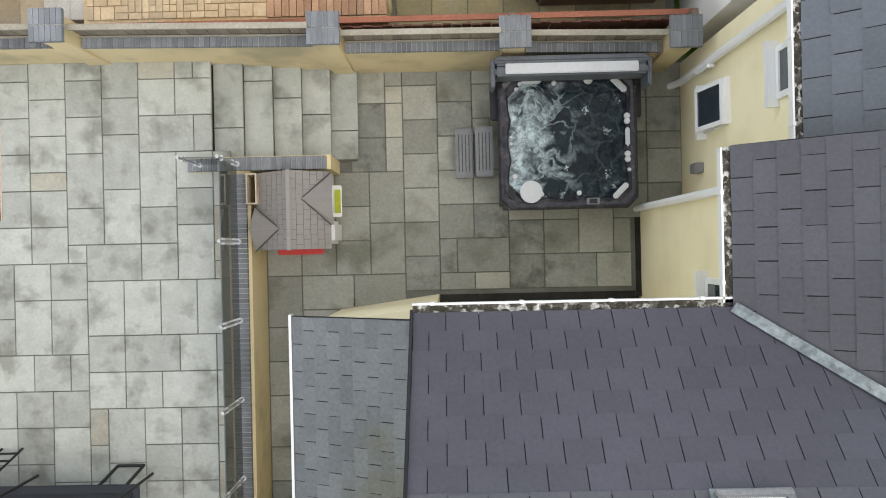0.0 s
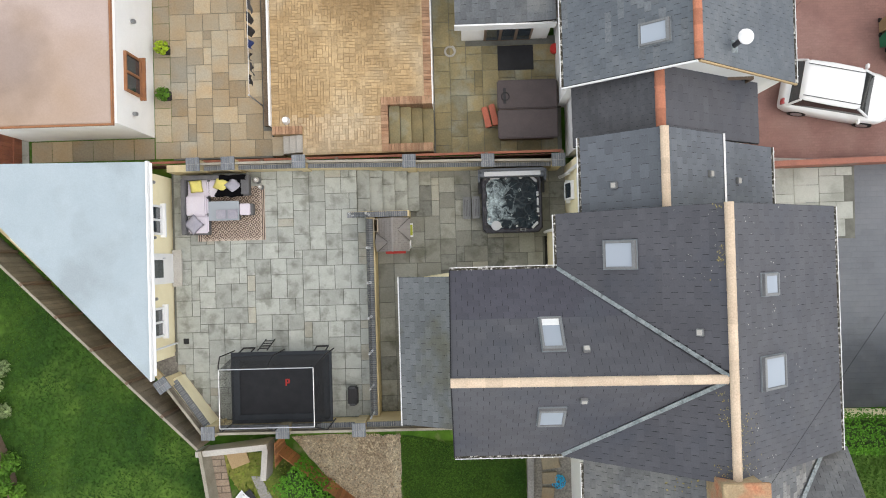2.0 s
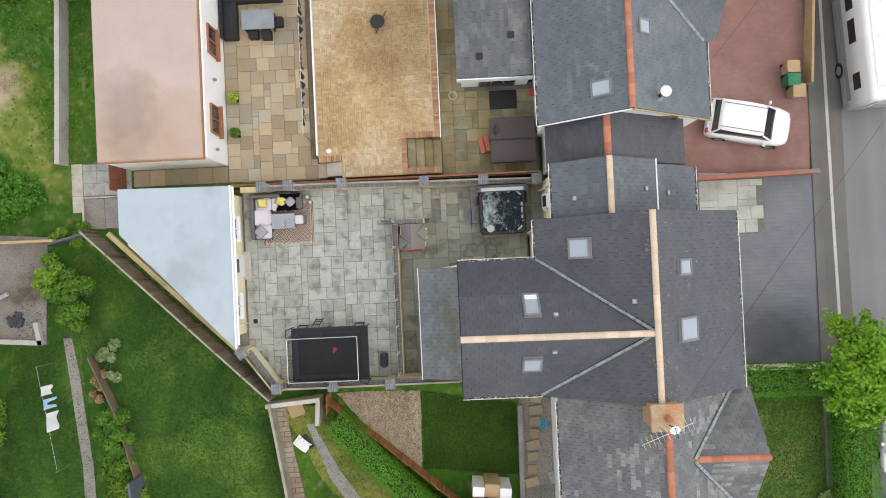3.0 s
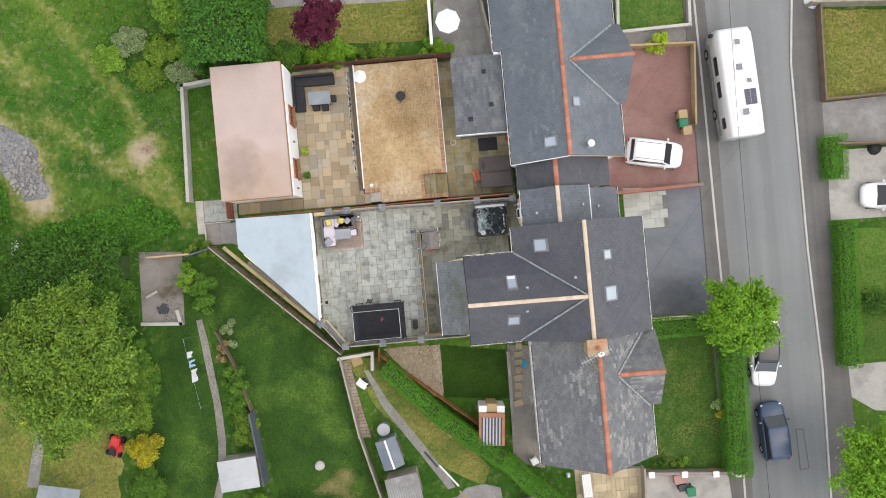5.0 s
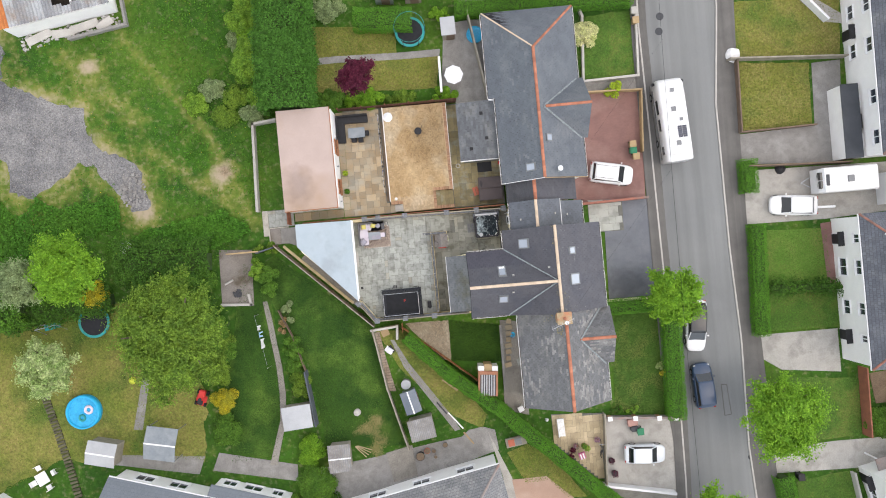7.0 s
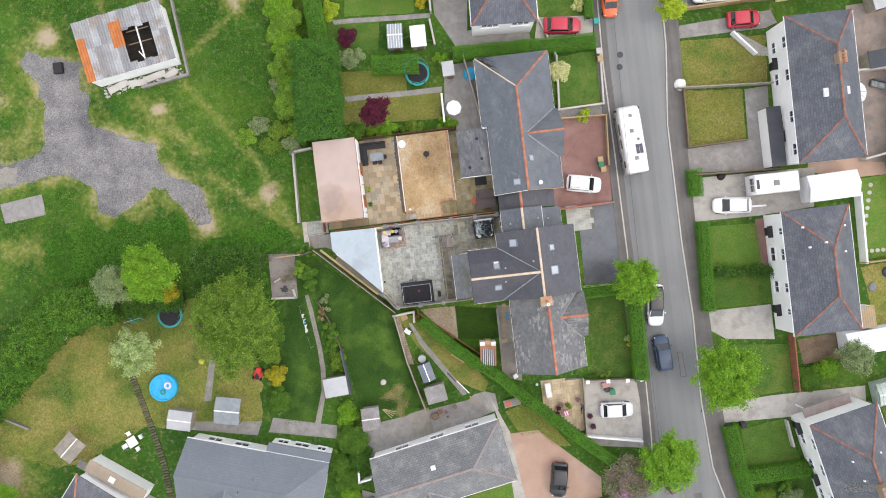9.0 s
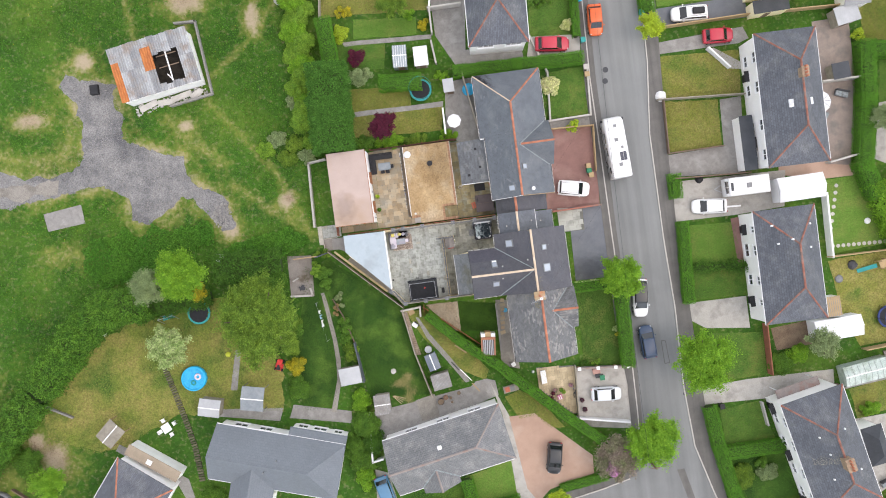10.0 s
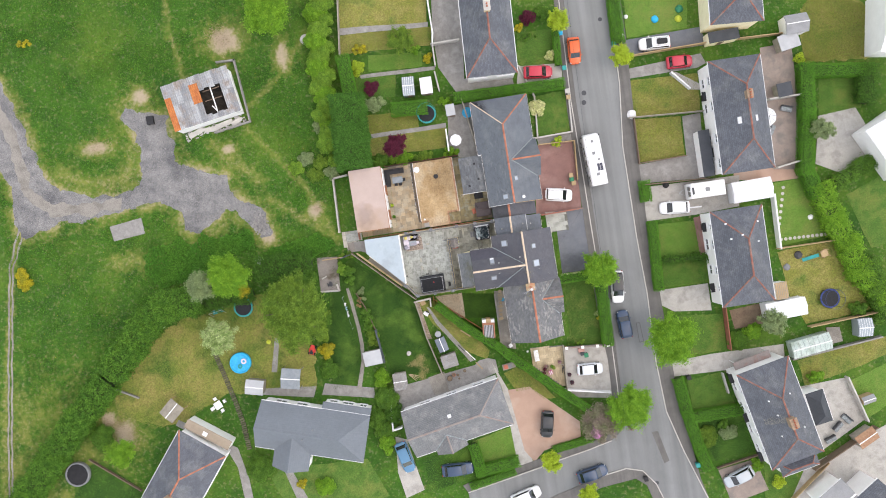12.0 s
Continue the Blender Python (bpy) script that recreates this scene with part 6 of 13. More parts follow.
gable_walls("gable_wall", 11.4, 12.3, -10.55, -6.2, -1.5, 3.7, 5.7, "x", semi, WHITE, -8.35)
CHIM = mat("mossy_chimney_render", (0.42, 0.33, 0.2), (0.34, 0.25, 0.15), 2, 20, 0.9, 0.3, third=(0.46, 0.2, 0.11), tscale=1.2, grain=0.25)
chimney(semi, 8.05, -6.28, 5.8, 7.75, 1.05, 0.85, 1, CHIM, cap=CHIM)
window(semi, pose(6.2, -13.8, 1.2, 0, 0, 180), 1.0, 1.1, 2)
for y in (-9.5, -12.0):
    window(semi, Matrix.Translation((4.95, y, 1.6)) @ WEST, 1.1, 1.1, 2)
SEMI_W = (3.8 - 4.69 * 0.889, 0.889, 0)
lichen(semi, SEMI_W, 260, 6.6, 8.0, -8.6, -6.1, LICHEN, 13, 0.045)
# aerial and dish on the chimney
aer = thing("aerial", "thin metal roof aerial on a chimney mast", "aerial", Matrix.Translation((7.75, -6.6, 7.85)))
part("mast", rod((0, 0, 0), (0, 0, 1.1), 0.02), STEEL, aer)
part("boom", rod((-0.9, -0.35, 1.05), (0.9, 0.35, 1.05), 0.015), STEEL, aer)
for i in range(11):
    k = -0.85 + 0.17 * i
    part("rod", rod((k - 0.08, 0.39 * k + 0.2, 1.05), (k + 0.08, 0.39 * k - 0.2, 1.05), 0.008, n=5), STEEL, aer)


def dish(x, y, z, r=0.33, label="round white satellite dish on a pole"):
    d = thing("satellite_dish", label, "dish", Matrix.Translation((x, y, z)))
    bm = bmesh.new()
    bmesh.ops.create_uvsphere(bm, u_segments=20, v_segments=12, radius=r)
    bmesh.ops.delete(bm, geom=[v for v in bm.verts if v.co.z > -r * 0.55], context="VERTS")
    for v in bm.verts:
        v.co = (v.co.x * 1.2, v.co.y * 1.2, (v.co.z + r) * 0.5)
    part("bowl", bm, PVC, d, "", Matrix.Translation((0, 0, 0.75)) @ Matrix.Rotation(0.5, 4, "X"), True)
    part("pole", rod((0, 0, 0), (0, 0.05, 0.8), 0.03), DARKGREY, d)
    part("arm", rod((0, 0, 0.8), (0, -0.2, 1.15), 0.015), DARKGREY, d)


dish(8.1, -6.55, 7.8, 0.22)

# ---- the neighbour to the north ----
nb = thing("house", "white house with blue-grey slate roof and terracotta ridge", "house")
gable_walls("wall", 4.8, 11.65, 5.4, 15.7, -1.4, 3.05, 5.8, "y", nb, WHITE, 7.8, 2.55)
part("end_wall", box(4.35, 11.65, 12.9, 19.8, -1.4, 2.4), WHITE, nb)
faces = [((4.55, 5.25, 3.0), (4.55, 12.65, 3.0), (7.8, 12.65, 6.0), (7.8, 5.25, 6.0)), ((4.06, 12.65, 2.548), (4.06, 20.1, 2.548), (7.8, 16.0, 6.0), (7.8, 12.65, 6.0)), ((11.9, 5.25, 2.5), (11.9, 20.1, 2.5), (7.8, 16.0, 6.0), (7.8, 12.65, 6.0), (7.8, 5.25, 6.0)), ((4.06, 20.1, 2.548), (11.9, 20.1, 2.5), (7.8, 16.0, 6.0))]
part("roof", slope_mesh(faces, 0.13), SLATE_U, nb)
NBS = mat("blue_slate_with_streaks", (0.135, 0.15, 0.168), (0.112, 0.124, 0.142), 0.6, 14, 0.55, 0.2, third=(0.158, 0.17, 0.184), tscale=0.4, grain=0.1, vary="island", spread=0.07)
NBS_P = mat("bloomed_blue_slate", (0.158, 0.17, 0.184), (0.138, 0.15, 0.164), 2, 14, 0.7, 0.2, grain=0.2, vary="island", spread=0.15)
slates(nb, (4.55, 5.25, 3.0), (0, 1, 0), (3.25, 0, 3.0), [(0, 0), (7.4, 0), (7.4, 4.42), (0, 4.42)], 0.3, 0.22, material=NBS, pale=NBS_P, share=0.36)
slates(nb, (4.06, 12.65, 2.548), (0, 1, 0), (3.74, 0, 3.452), [(0, 0), (7.45, 0), (3.35, 5.09), (0, 5.09)], 0.3, 0.22, material=NBS, pale=NBS_P, share=0.36)
slates(nb, (11.9, 5.25, 2.5), (0, 1, 0), (-4.1, 0, 3.5), [(0, 0), (14.85, 0), (10.75, 5.39), (0, 5.39)], 0.3, 0.22, material=NBS)
slates(nb, (4.06, 20.1, 2.53), (1, 0, 0), (0, -4.1, 3.47), [(0, 0), (7.84, 0), (3.74, 5.37)], 0.3, 0.22, material=NBS)
ridge_line(nb, (7.8, 5.25, 6.0), (7.8, 16.0, 6.0), ORANGE, 0.13, 0.45, lift=0.04)
ridge_line(nb, (11.9, 20.1, 2.5), (7.8, 16.0, 6.0), ORANGE, 0.1, 0.4, name="hip_tiles", lift=0.03)
ridge_line(nb, (4.06, 20.1, 2.548), (7.8, 16.0, 6.0), CREAM_R, 0.07, 0.4, name="hip_tiles", lift=0.03)
gutter(nb, (4.55, 5.25), (4.55, 12.6), 2.98, (-1, 0))
gutter(nb, (4.06, 12.7), (4.06, 20.0), 2.53, (-1, 0))
gutter(nb, (11.9, 5.25), (11.9, 8.6), 2.48, (1, 0))
gutter(nb, (11.9, 13.8), (11.9, 20.0), 2.48, (1, 0))
part("corner_board", box(4.0, 4.6, 12.55, 12.66, 2.3, 2.66), PVC, nb)
band(nb, (4.5, 5.2, 2.92), (7.8, 5.2, 5.95), 0.05, PVC, "bargeboard", 0.08)
band(nb, (11.95, 5.2, 2.42), (7.8, 5.2, 5.95), 0.05, TIMBER_T, "bargeboard", 0.08)
window(nb, pose(10.0, 5.4, 2.2, 0, 0, 180), 0.9, 0.75, 1, TIMBER)
g = part("front_gable", slope_mesh([((8.2, 11.1, 5.6), (12.3, 11.1, 5.6), (12.3, 13.75, 2.6), (8.2, 13.75, 2.6)), ((8.2, 11.1, 5.6), (12.3, 11.1, 5.6), (12.3, 8.6, 2.6), (8.2, 8.6, 2.6))], 0.12), SLATE_U, nb)
slates(g, (12.3, 13.75, 2.6), (-1, 0, 0), (0, -2.65, 3.0), [(0, 0), (0.55, 0), (4.0, 4.0), (0, 4.0)], 0.3, 0.22, material=NBS)
slates(g, (12.3, 8.6, 2.6), (-1, 0, 0), (0, 2.5, 3.0), [(0, 0), (0.55, 0), (4.0, 3.9), (0, 3.9)], 0.3, 0.22, material=NBS)
ridge_line(g, (8.45, 11.1, 5.6), (12.3, 11.1, 5.6), ORANGE, 0.12, 0.45, lift=0.04)
band(g, (11.75, 13.75, 2.63), (8.3, 11.12, 5.64), 0.13, LEADP, "valley_flashing", 0.05)
band(g, (11.75, 8.6, 2.63), (8.3, 11.08, 5.64), 0.13, LEADP, "valley_flashing", 0.05)
gable_walls("gable_wall", 11.0, 12.05, 8.85, 13.5, -1.5, 2.65, 5.35, "x", nb, WHITE, 11.1)
roof_window(nb, *(6.85, 6.25), (3.0 - 4.55 * 0.923, 0.923, 0), 0.66, 0.98, blind=False)
roof_window(nb, *(8.50, 8.53), (2.5 + 11.9 * 0.854, -0.854, 0), 0.6, 0.75, blind=False)
fl = thing("roof_flue", "white round cowl on a dark flue pipe", "flue", Matrix.Translation((9.17, 5.87, 4.8)))
part("pipe", rod((0, 0, -0.1), (0, 0, 0.98), 0.08, n=14), DARKGREY, fl)
part("base_plate", box(-0.16, 0.16, -0.2, 0.16, -0.05, 0.06, 0.02, m=Matrix.Rotation(0.7, 4, "Y")), LEADP, fl)
cw = cyl(0.22, 0.98, 1.02, 28, 0.21)
cyl(0.21, 1.02, 1.09, 28, 0.08, cw)
part("cowl", cw, PVC, fl)
# its low link and annexe
part("link_roof", slope_mesh([((4.85, 3.4, 2.5), (4.85, 5.45, 2.5), (7.0, 5.45, 4.9), (7.0, 3.4, 4.9)), ((10.9, 3.4, 2.0), (10.9, 5.45, 2.0), (7.0, 5.45, 4.9), (7.0, 3.4, 4.9))], 0.12), SLATE_U, nb)
RIBBED = mat("dark_ribbed_tile", (0.085, 0.085, 0.095), (0.07, 0.07, 0.078), 0.8, 20, 0.6, 0.2, grain=0.12, vary="island", spread=0.12)
slates(nb, (4.85, 3.42, 2.5), (0, 1, 0), (2.15, 0, 2.4), [(0, 0), (2.0, 0), (2.0, 3.22), (0, 3.22)], 0.3, 0.13, material=RIBBED)
slates(nb, (10.9, 3.42, 2.0), (0, 1, 0), (-3.9, 0, 2.9), [(0, 0), (2.0, 0), (2.0, 4.86), (0, 4.86)], 0.5, 0.24, material=SLATE)
ridge_line(nb, (7.0, 3.45, 4.9), (7.0, 5.4, 4.9), ORANGE, 0.15, 0.65, lift=0.05)
gable_walls("link_wall", 5.1, 10.65, 3.55, 5.45, -1.4, 2.6, 4.65, "y", nb, WHITE, 7.0, 2.0)
an = part("annexe_roof", slope_mesh([((1.2, 7.6, 1.7), (4.45, 7.6, 2.3), (4.45, 12.7, 2.3), (1.2, 12.7, 1.7))], 0.14), SLATE_U, nb)
ANS = mat("grey_plank_slate", (0.13, 0.138, 0.148), (0.105, 0.112, 0.12), 0.8, 16, 0.7, 0.2, third=(0.17, 0.172, 0.17), tscale=0.6, grain=0.18, vary="island", spread=0.2)
slates(an, (1.2, 7.6, 1.7), (0, 1, 0), (3.25, 0, 0.6), [(0, 0), (5.1, 0), (5.1, 3.3), (0, 3.3)], 0.5, 0.2, material=ANS)
for x, y in ((2.2, 8.6), (3.6, 9.4), (3.3, 11.6)):
    part("roof_vent", box(x - 0.14, x + 0.14, y - 0.14, y + 0.14, 1.7 + 0.185 * (x - 1.2), 1.79 + 0.185 * (x - 1.2), 0.01), BLACK, an)
part("annexe_wall", box(1.4, 4.5, 7.9, 12.5, -1.4, 1.6), WHITE, nb)
bm = box(1.15, 4.5, 7.55, 7.6, 1.55, 2.05)
part("annexe_fascia", bm, PVC, nb)
dr = part("patio_door", box(2.2, 3.9, 7.86, 7.9, -0.9, 1.2), TIMBER, nb, "brown-framed glazed patio doors")
for i in range(3):
    part("pane", box(2.28 + 0.55 * i, 2.72 + 0.55 * i, 7.84, 7.865, -0.75, 1.1), GLASS, dr)

# ---- patio: walls ----
def coping(parent, a, b, z, width, brick=0.075, rot=0.0):
    """Bricks on edge along the top of a wall, in one course with pale joints."""
    a, b = Vector((*a, z)), Vector((*b, z))
    d = b - a
    n = int(d.length / brick)
    m = Matrix.Translation(a) @ Matrix.Rotation(math.atan2(d.y, d.x), 4, "Z")
    bm = bmesh.new()
    for i in range(n):
        x = d.length * i / n
        box(x + 0.006, x + d.length / n - 0.006, -width / 2, width / 2, 0, 0.07 + 0.004 * ((i * 7) % 3), bm=bm, m=m)
    ob = part("coping", bm, BLUEBRICK, parent, "blue-grey brick on edge coping")
    ob["kind"] = "stuff"
    part("joints", box(0, d.length, -width / 2 + 0.006, width / 2 - 0.006, 0, 0.06, m=m), MORTAR, ob)


BRICKS = {}
BLUEBRICK_P = mat("blue_cap_brick", (0.14, 0.15, 0.165), (0.19, 0.2, 0.215), 3, 40, 0.7, 0.2, vary="object", spread=0.18)


def pier(x, y, zb, z, label="cream-rendered brick-capped wall pier", angle=0.0, s=0.36):
    t = thing("wall_pier", label, "pier", Matrix.Translation((x, y, 0)) @ Matrix.Rotation(angle, 4, "Z"), group="piers of the garden wall")
    part("shaft", box(-s / 2, s / 2, -s / 2, s / 2, zb, z, 0.01), CREAM_W, t)
    k = 0.23
    cap = part("cap", box(-k + 0.01, k - 0.01, -k + 0.01, k - 0.01, z, z + 0.062), MORTAR, t, "blue-grey brick cap")
    if "cap" not in BRICKS:
        BRICKS["cap"] = mesh(box(-k / 6 + 0.005, k / 6 - 0.005, -k / 2 + 0.005, k / 2 - 0.005, 0, 0.075), "brick", BLUEBRICK_P)
    for i in range(6):
        for j in range(2):
            part("brick", BRICKS["cap"], BLUEBRICK_P, cap, "", pose(-k + (i + 0.5) * k / 3, -k / 2 + j * k, z))


TIMBER_P = mat("grey_timber_board", (0.24, 0.205, 0.16), (0.18, 0.155, 0.12), 1.5, 30, 0.85, 0.3, vary="object", spread=0.2)
# red boards with shade put into their colour, darker than the rails
REDWOOD_SHADED = mat("shade_darkened_red_board", (0.13, 0.055, 0.038), (0.09, 0.042, 0.03), 1.5, 25, 0.8, 0.2, vary="object", spread=0.2)


def shared_board(w, h, material):
    """One upright board, shared by all alike."""
    k = (round(w, 2), round(h, 2), material.name)
    if k not in BRICKS:
        BRICKS[k] = mesh(box(-w / 2 + 0.003, w / 2 - 0.003, 0, 0.022, 0, h), "board", material)
    return BRICKS[k]


def screen(parent, a, b, z0, z1, setback):
    """A slatted timber screen above a wall, between two piers."""
    a, b = Vector((*a, 0)), Vector((*b, 0))
    d = b - a
    m = Matrix.Translation(a) @ Matrix.Rotation(math.atan2(d.y, d.x), 4, "Z") @ Matrix.Translation((0, setback, 0))
    n = max(2, int(d.length / 0.14))
    p = part("screen_frame", box(0, d.length, -0.03, -0.01, z0 + 0.05, z0 + 0.12, m=m), TIMBER_G, parent, "weathered grey timber screen")
    w = round(d.length / n, 2)
    board = shared_board(w, z1 - z0, TIMBER_P)
    for i in range(n):
        part("slat", board, TIMBER_P, p, "", m @ Matrix.Translation((d.length * (i + 0.5) / n, 0.004 * (i % 2), z0)))
    part("rail", box(0, d.length, -0.035, 0.045, z1, z1 + 0.04, m=m), TIMBER_G, p)


# north wall
nw = thing("wall_north", "cream garden wall with brick coping and timber screens", "wall", kind="structure")
# pier places, cap heights and the coping's height to the next one: the wall steps down to the east
NP = [((-7.74, 3.23), 1.5, 0.95), ((-6.56, 3.25), 1.5, 0.95), ((-4.18, 3.36), 1.5, 0.9), ((-0.5, 3.3), 1.25, 0.5), ((2.16, 3.28), 0.9, 0.35), ((4.56, 3.23), 0.9, 0.35)]
part("wall", box(-8.85, NP[0][0][0], 3.2, 3.44, -1.1, 0.95), CREAM_W, nw)
NP[0], NP[1] = ((NP[0][0][0], 3.37), 1.5, 0.95), ((NP[1][0][0], 3.37), 1.5, 0.95)
for (a, za, ca), (b, zb, cb) in zip(NP[:-1], NP[1:]):
    (x0, y0), (x1, y1) = a, b
    d = Vector((x1 - x0, y1 - y0, 0))
    m = Matrix.Translation((x0, y0, 0)) @ Matrix.Rotation(math.atan2(d.y, d.x), 4, "Z")
    part("wall", box(0, d.length, -0.13, 0.11, -1.1, ca, m=m), CREAM_W, nw)
    e = d.normalized()
    p, q = Vector((x0, y0, 0)) + e * 0.2, Vector((x1, y1, 0)) - e * 0.2
    coping(nw, (p.x, p.y - 0.05), (q.x, q.y - 0.05), ca, 0.21)
    screen(nw, (p.x, p.y - 0.05), (q.x, q.y - 0.05), ca, ca + 0.47, 0.06)
for (x, y), z, c in NP:
    pier(x, y, -1.1, z, s=0.34)
# south wall, and the skew wall of the south-west corner
sw = thing("wall_south", "cream south garden wall with brick coping and screens", "wall", kind="structure")
part("wall", box(-7.4, 0.9, -5.75, -5.52, -1.1, 0.95), CREAM_W, sw)
sx = [-7.45, -4.95, -2.4, 0.9]
for x in sx[:3]:
    pier(x, -5.64, -1.1, 1.5)
for a, b in zip(sx[:-1], sx[1:]):
    coping(sw, (a + 0.2, -5.6), (b - 0.2, -5.6), 0.95, 0.21)
    screen(sw, (b - 0.2, -5.6), (a + 0.2, -5.6), 0.95, 1.42, 0.08)
skew = thing("wall_west", "cream skew garden wall with brick coping", "wall", kind="structure")
A, B = (-8.75, -3.85), (-7.5, -5.55)
d = Vector((B[0] - A[0], B[1] - A[1], 0))
part("wall", box(0, d.length, -0.22, 0, -1.1, 0.95, m=Matrix.Translation((*A, 0)) @ Matrix.Rotation(math.atan2(d.y, d.x), 4, "Z")), CREAM, skew)
coping(skew, (-8.75, -3.95), (-7.58, -5.6), 0.95, 0.21)
screen(skew, (-7.55, -5.7), (-8.85, -3.95), 0.95, 1.42, 0.1)
pier(-8.95, -4.0, -1.1, 1.5, angle=0.6)

# retaining wall between the two levels
rw = thing("wall_retaining", "low cream retaining wall with blue brick coping", "wall", kind="structure")
part("wall", box(-2.16, -1.86, -5.5, 1.55, -1.1, 0.07), CREAM_W, rw)
part("stub_wall", box(-2.78, -0.62, 1.5, 1.72, -1.1, 0.07), CREAM_W, rw)
coping(rw, (-2.01, -5.45), (-2.01, 1.45), 0.07, 0.2)
coping(rw, (-2.8, 1.6), (-0.68, 1.6), 0.07, 0.2)
# glass balustrade on it
bal = thing("balustrade", "glass balustrade with steel posts on a low wall", "balustrade")
TINT = glassy("tinted_glass", (0.09, 0.1, 0.1), 0.03)
posts = [(-2.04, y) for y in (1.6, 0.42, -0.78, -1.98, -3.18, -4.38, -5.35)] + [(-2.6, 1.6)]
for x, y in posts:
    bm = rod((x, y, 0.14), (x, y, 1.12), 0.022, n=10)
    p = part("post", bm, STEEL, bal)
    part("base_plate", cyl(0.045, 0.14, 0.165, 16, m=Matrix.Translation((x, y, 0))), STEEL, p)
    part("cap", cyl(0.026, 1.12, 1.14, 12, m=Matrix.Translation((x, y, 0))), STEEL, p)
    for z in (0.35, 0.9):
        part("clamp", box(x - 0.022, x + 0.022, y - 0.045, y + 0.045, z, z + 0.04, 0.006), STEEL, p)
for y0, y1 in zip(sorted(p[1] for p in posts[:-1])[:-1], sorted(p[1] for p in posts[:-1])[1:]):
    ob = part("glass_panel", box(-2.047, -2.033, y0 + 0.05, y1 - 0.05, 0.2, 1.05), TINT, bal)
part("glass_panel", box(-2.55, -2.1, 1.593, 1.607, 0.2, 1.05), TINT, bal)

# ---- patio: paving ----
def inside(p, poly):
    c = False
    for (x0, y0), (x1, y1) in zip(poly, poly[1:] + poly[:1]):
        if (y0 > p[1]) != (y1 > p[1]) and p[0] < (x1 - x0) * (p[1] - y0) / (y1 - y0) + x0:
            c = not c
    return c


SLABS = {}


PALE = mat("cream_sandstone_slab", (0.4, 0.385, 0.32), (0.34, 0.335, 0.29), 3, 22, 0.85, 0.25, third=(0.29, 0.275, 0.22), tscale=2.0, grain=0.1, vary="object", spread=0.1)
STAINED = mat("stained_sandstone_slab", (0.2, 0.205, 0.185), (0.26, 0.262, 0.235), 4, 22, 0.8, 0.25, third=(0.13, 0.132, 0.112), tscale=3, grain=0.14, vary="object", spread=0.15)
PALE_OF = {"grey_sandstone_slab": PALE, "damp_sandstone_slab": PALE}
DARK_OF = {"damp_sandstone_slab": STAINED}


def slab_mesh(w, h, material, t=0.05):
    k = (round(w, 3), round(h, 3), material.name)
    if k not in SLABS:
        bm = bmesh.new()
        a, b, e = w / 2 - 0.007, h / 2 - 0.007, 0.006
        lo = [bm.verts.new((x, y, -t)) for x, y in ((-a, -b), (a, -b), (a, b), (-a, b))]
        md = [bm.verts.new((x, y, -e)) for x, y in ((-a, -b), (a, -b), (a, b), (-a, b))]
        hi = [bm.verts.new((x, y, 0)) for x, y in ((-a + e, -b + e), (a - e, -b + e), (a - e, b - e), (-a + e, b - e))]
        for p, q in ((lo, md), (md, hi)):
            for i in range(4):
                bm.faces.new((p[i], p[(i + 1) % 4], q[(i + 1) % 4], q[i]))
        bm.faces.new(hi)
        SLABS[k] = mesh(bm, "slab", material)
    return SLABS[k]


def pave(parent, poly, z, material, seed=1, cell=0.282, sizes=((3, 2), (2, 3), (2, 2), (2, 2), (2, 2), (2, 1), (1, 2), (2, 1), (1, 2), (1, 1), (1, 1))):
    """Random-coursed slabs of four sizes over an area."""
    rng = random.Random(seed)
    x0, x1 = min(p[0] for p in poly), max(p[0] for p in poly)
    y0, y1 = min(p[1] for p in poly), max(p[1] for p in poly)
    nx, ny = int((x1 - x0) / cell + 0.5), int((y1 - y0) / cell + 0.5)
    cx, cy = (x1 - x0) / nx, (y1 - y0) / ny
    free = {(i, j) for i in range(nx) for j in range(ny) if inside((x0 + (i + 0.5) * cx, y0 + (j + 0.5) * cy), poly)}
    made = []
    for j in range(ny):
        for i in range(nx):
            if (i, j) not in free:
                continue
            order = list(sizes)
            rng.shuffle(order)
            order.sort(key=lambda s: -min(s[0] * s[1], 4) + rng.uniform(0, 4.8))
            for w, h in order:
                if all((i + a, j + b) in free for a in range(w) for b in range(h)):
                    for a in range(w):
                        for b in range(h):
                            free.discard((i + a, j + b))
                    kind = PALE_OF.get(material.name) if w * h < 3 and rng.random() < 0.3 else DARK_OF.get(material.name) if rng.random() < 0.14 else None
                    kind = kind or material
                    ob = part("slab", slab_mesh(w * cx, h * cy, kind), kind, parent, "", pose(x0 + (i + w / 2) * cx, y0 + (j + h / 2) * cy, z + rng.uniform(-0.003, 0.004), rng.uniform(-0.15, 0.15), rng.uniform(-0.15, 0.15), 0))
                    made.append(ob)
                    break
    return made


UPPER = [(-8.98, 3.24), (-2.47, 3.24), (-2.47, 1.72), (-2.17, 1.72), (-2.17, -5.5), (-7.5, -5.5), (-8.98, -3.5)]
up = solo("patio", prism([(-9.05, 3.3), (-2.5, 3.3), (-2.5, 1.6), (-2.1, 1.6), (-2.1, -5.55), (-7.4, -5.55), (-9.05, -3.4)], -1.1, -0.022), STONE_J, "raised patio of grey sandstone slabs in mixed sizes", kind="structure")
LOWER = [(-1.85, -5.5), (-0.64, -5.5), (-0.64, -0.68), (1.0, -0.5), (4.2, -0.5), (4.2, 0.78), (5.0, 0.78), (5.0, 3.22), (-0.31, 3.22), (-0.31, 1.5), (-1.85, 1.5)]
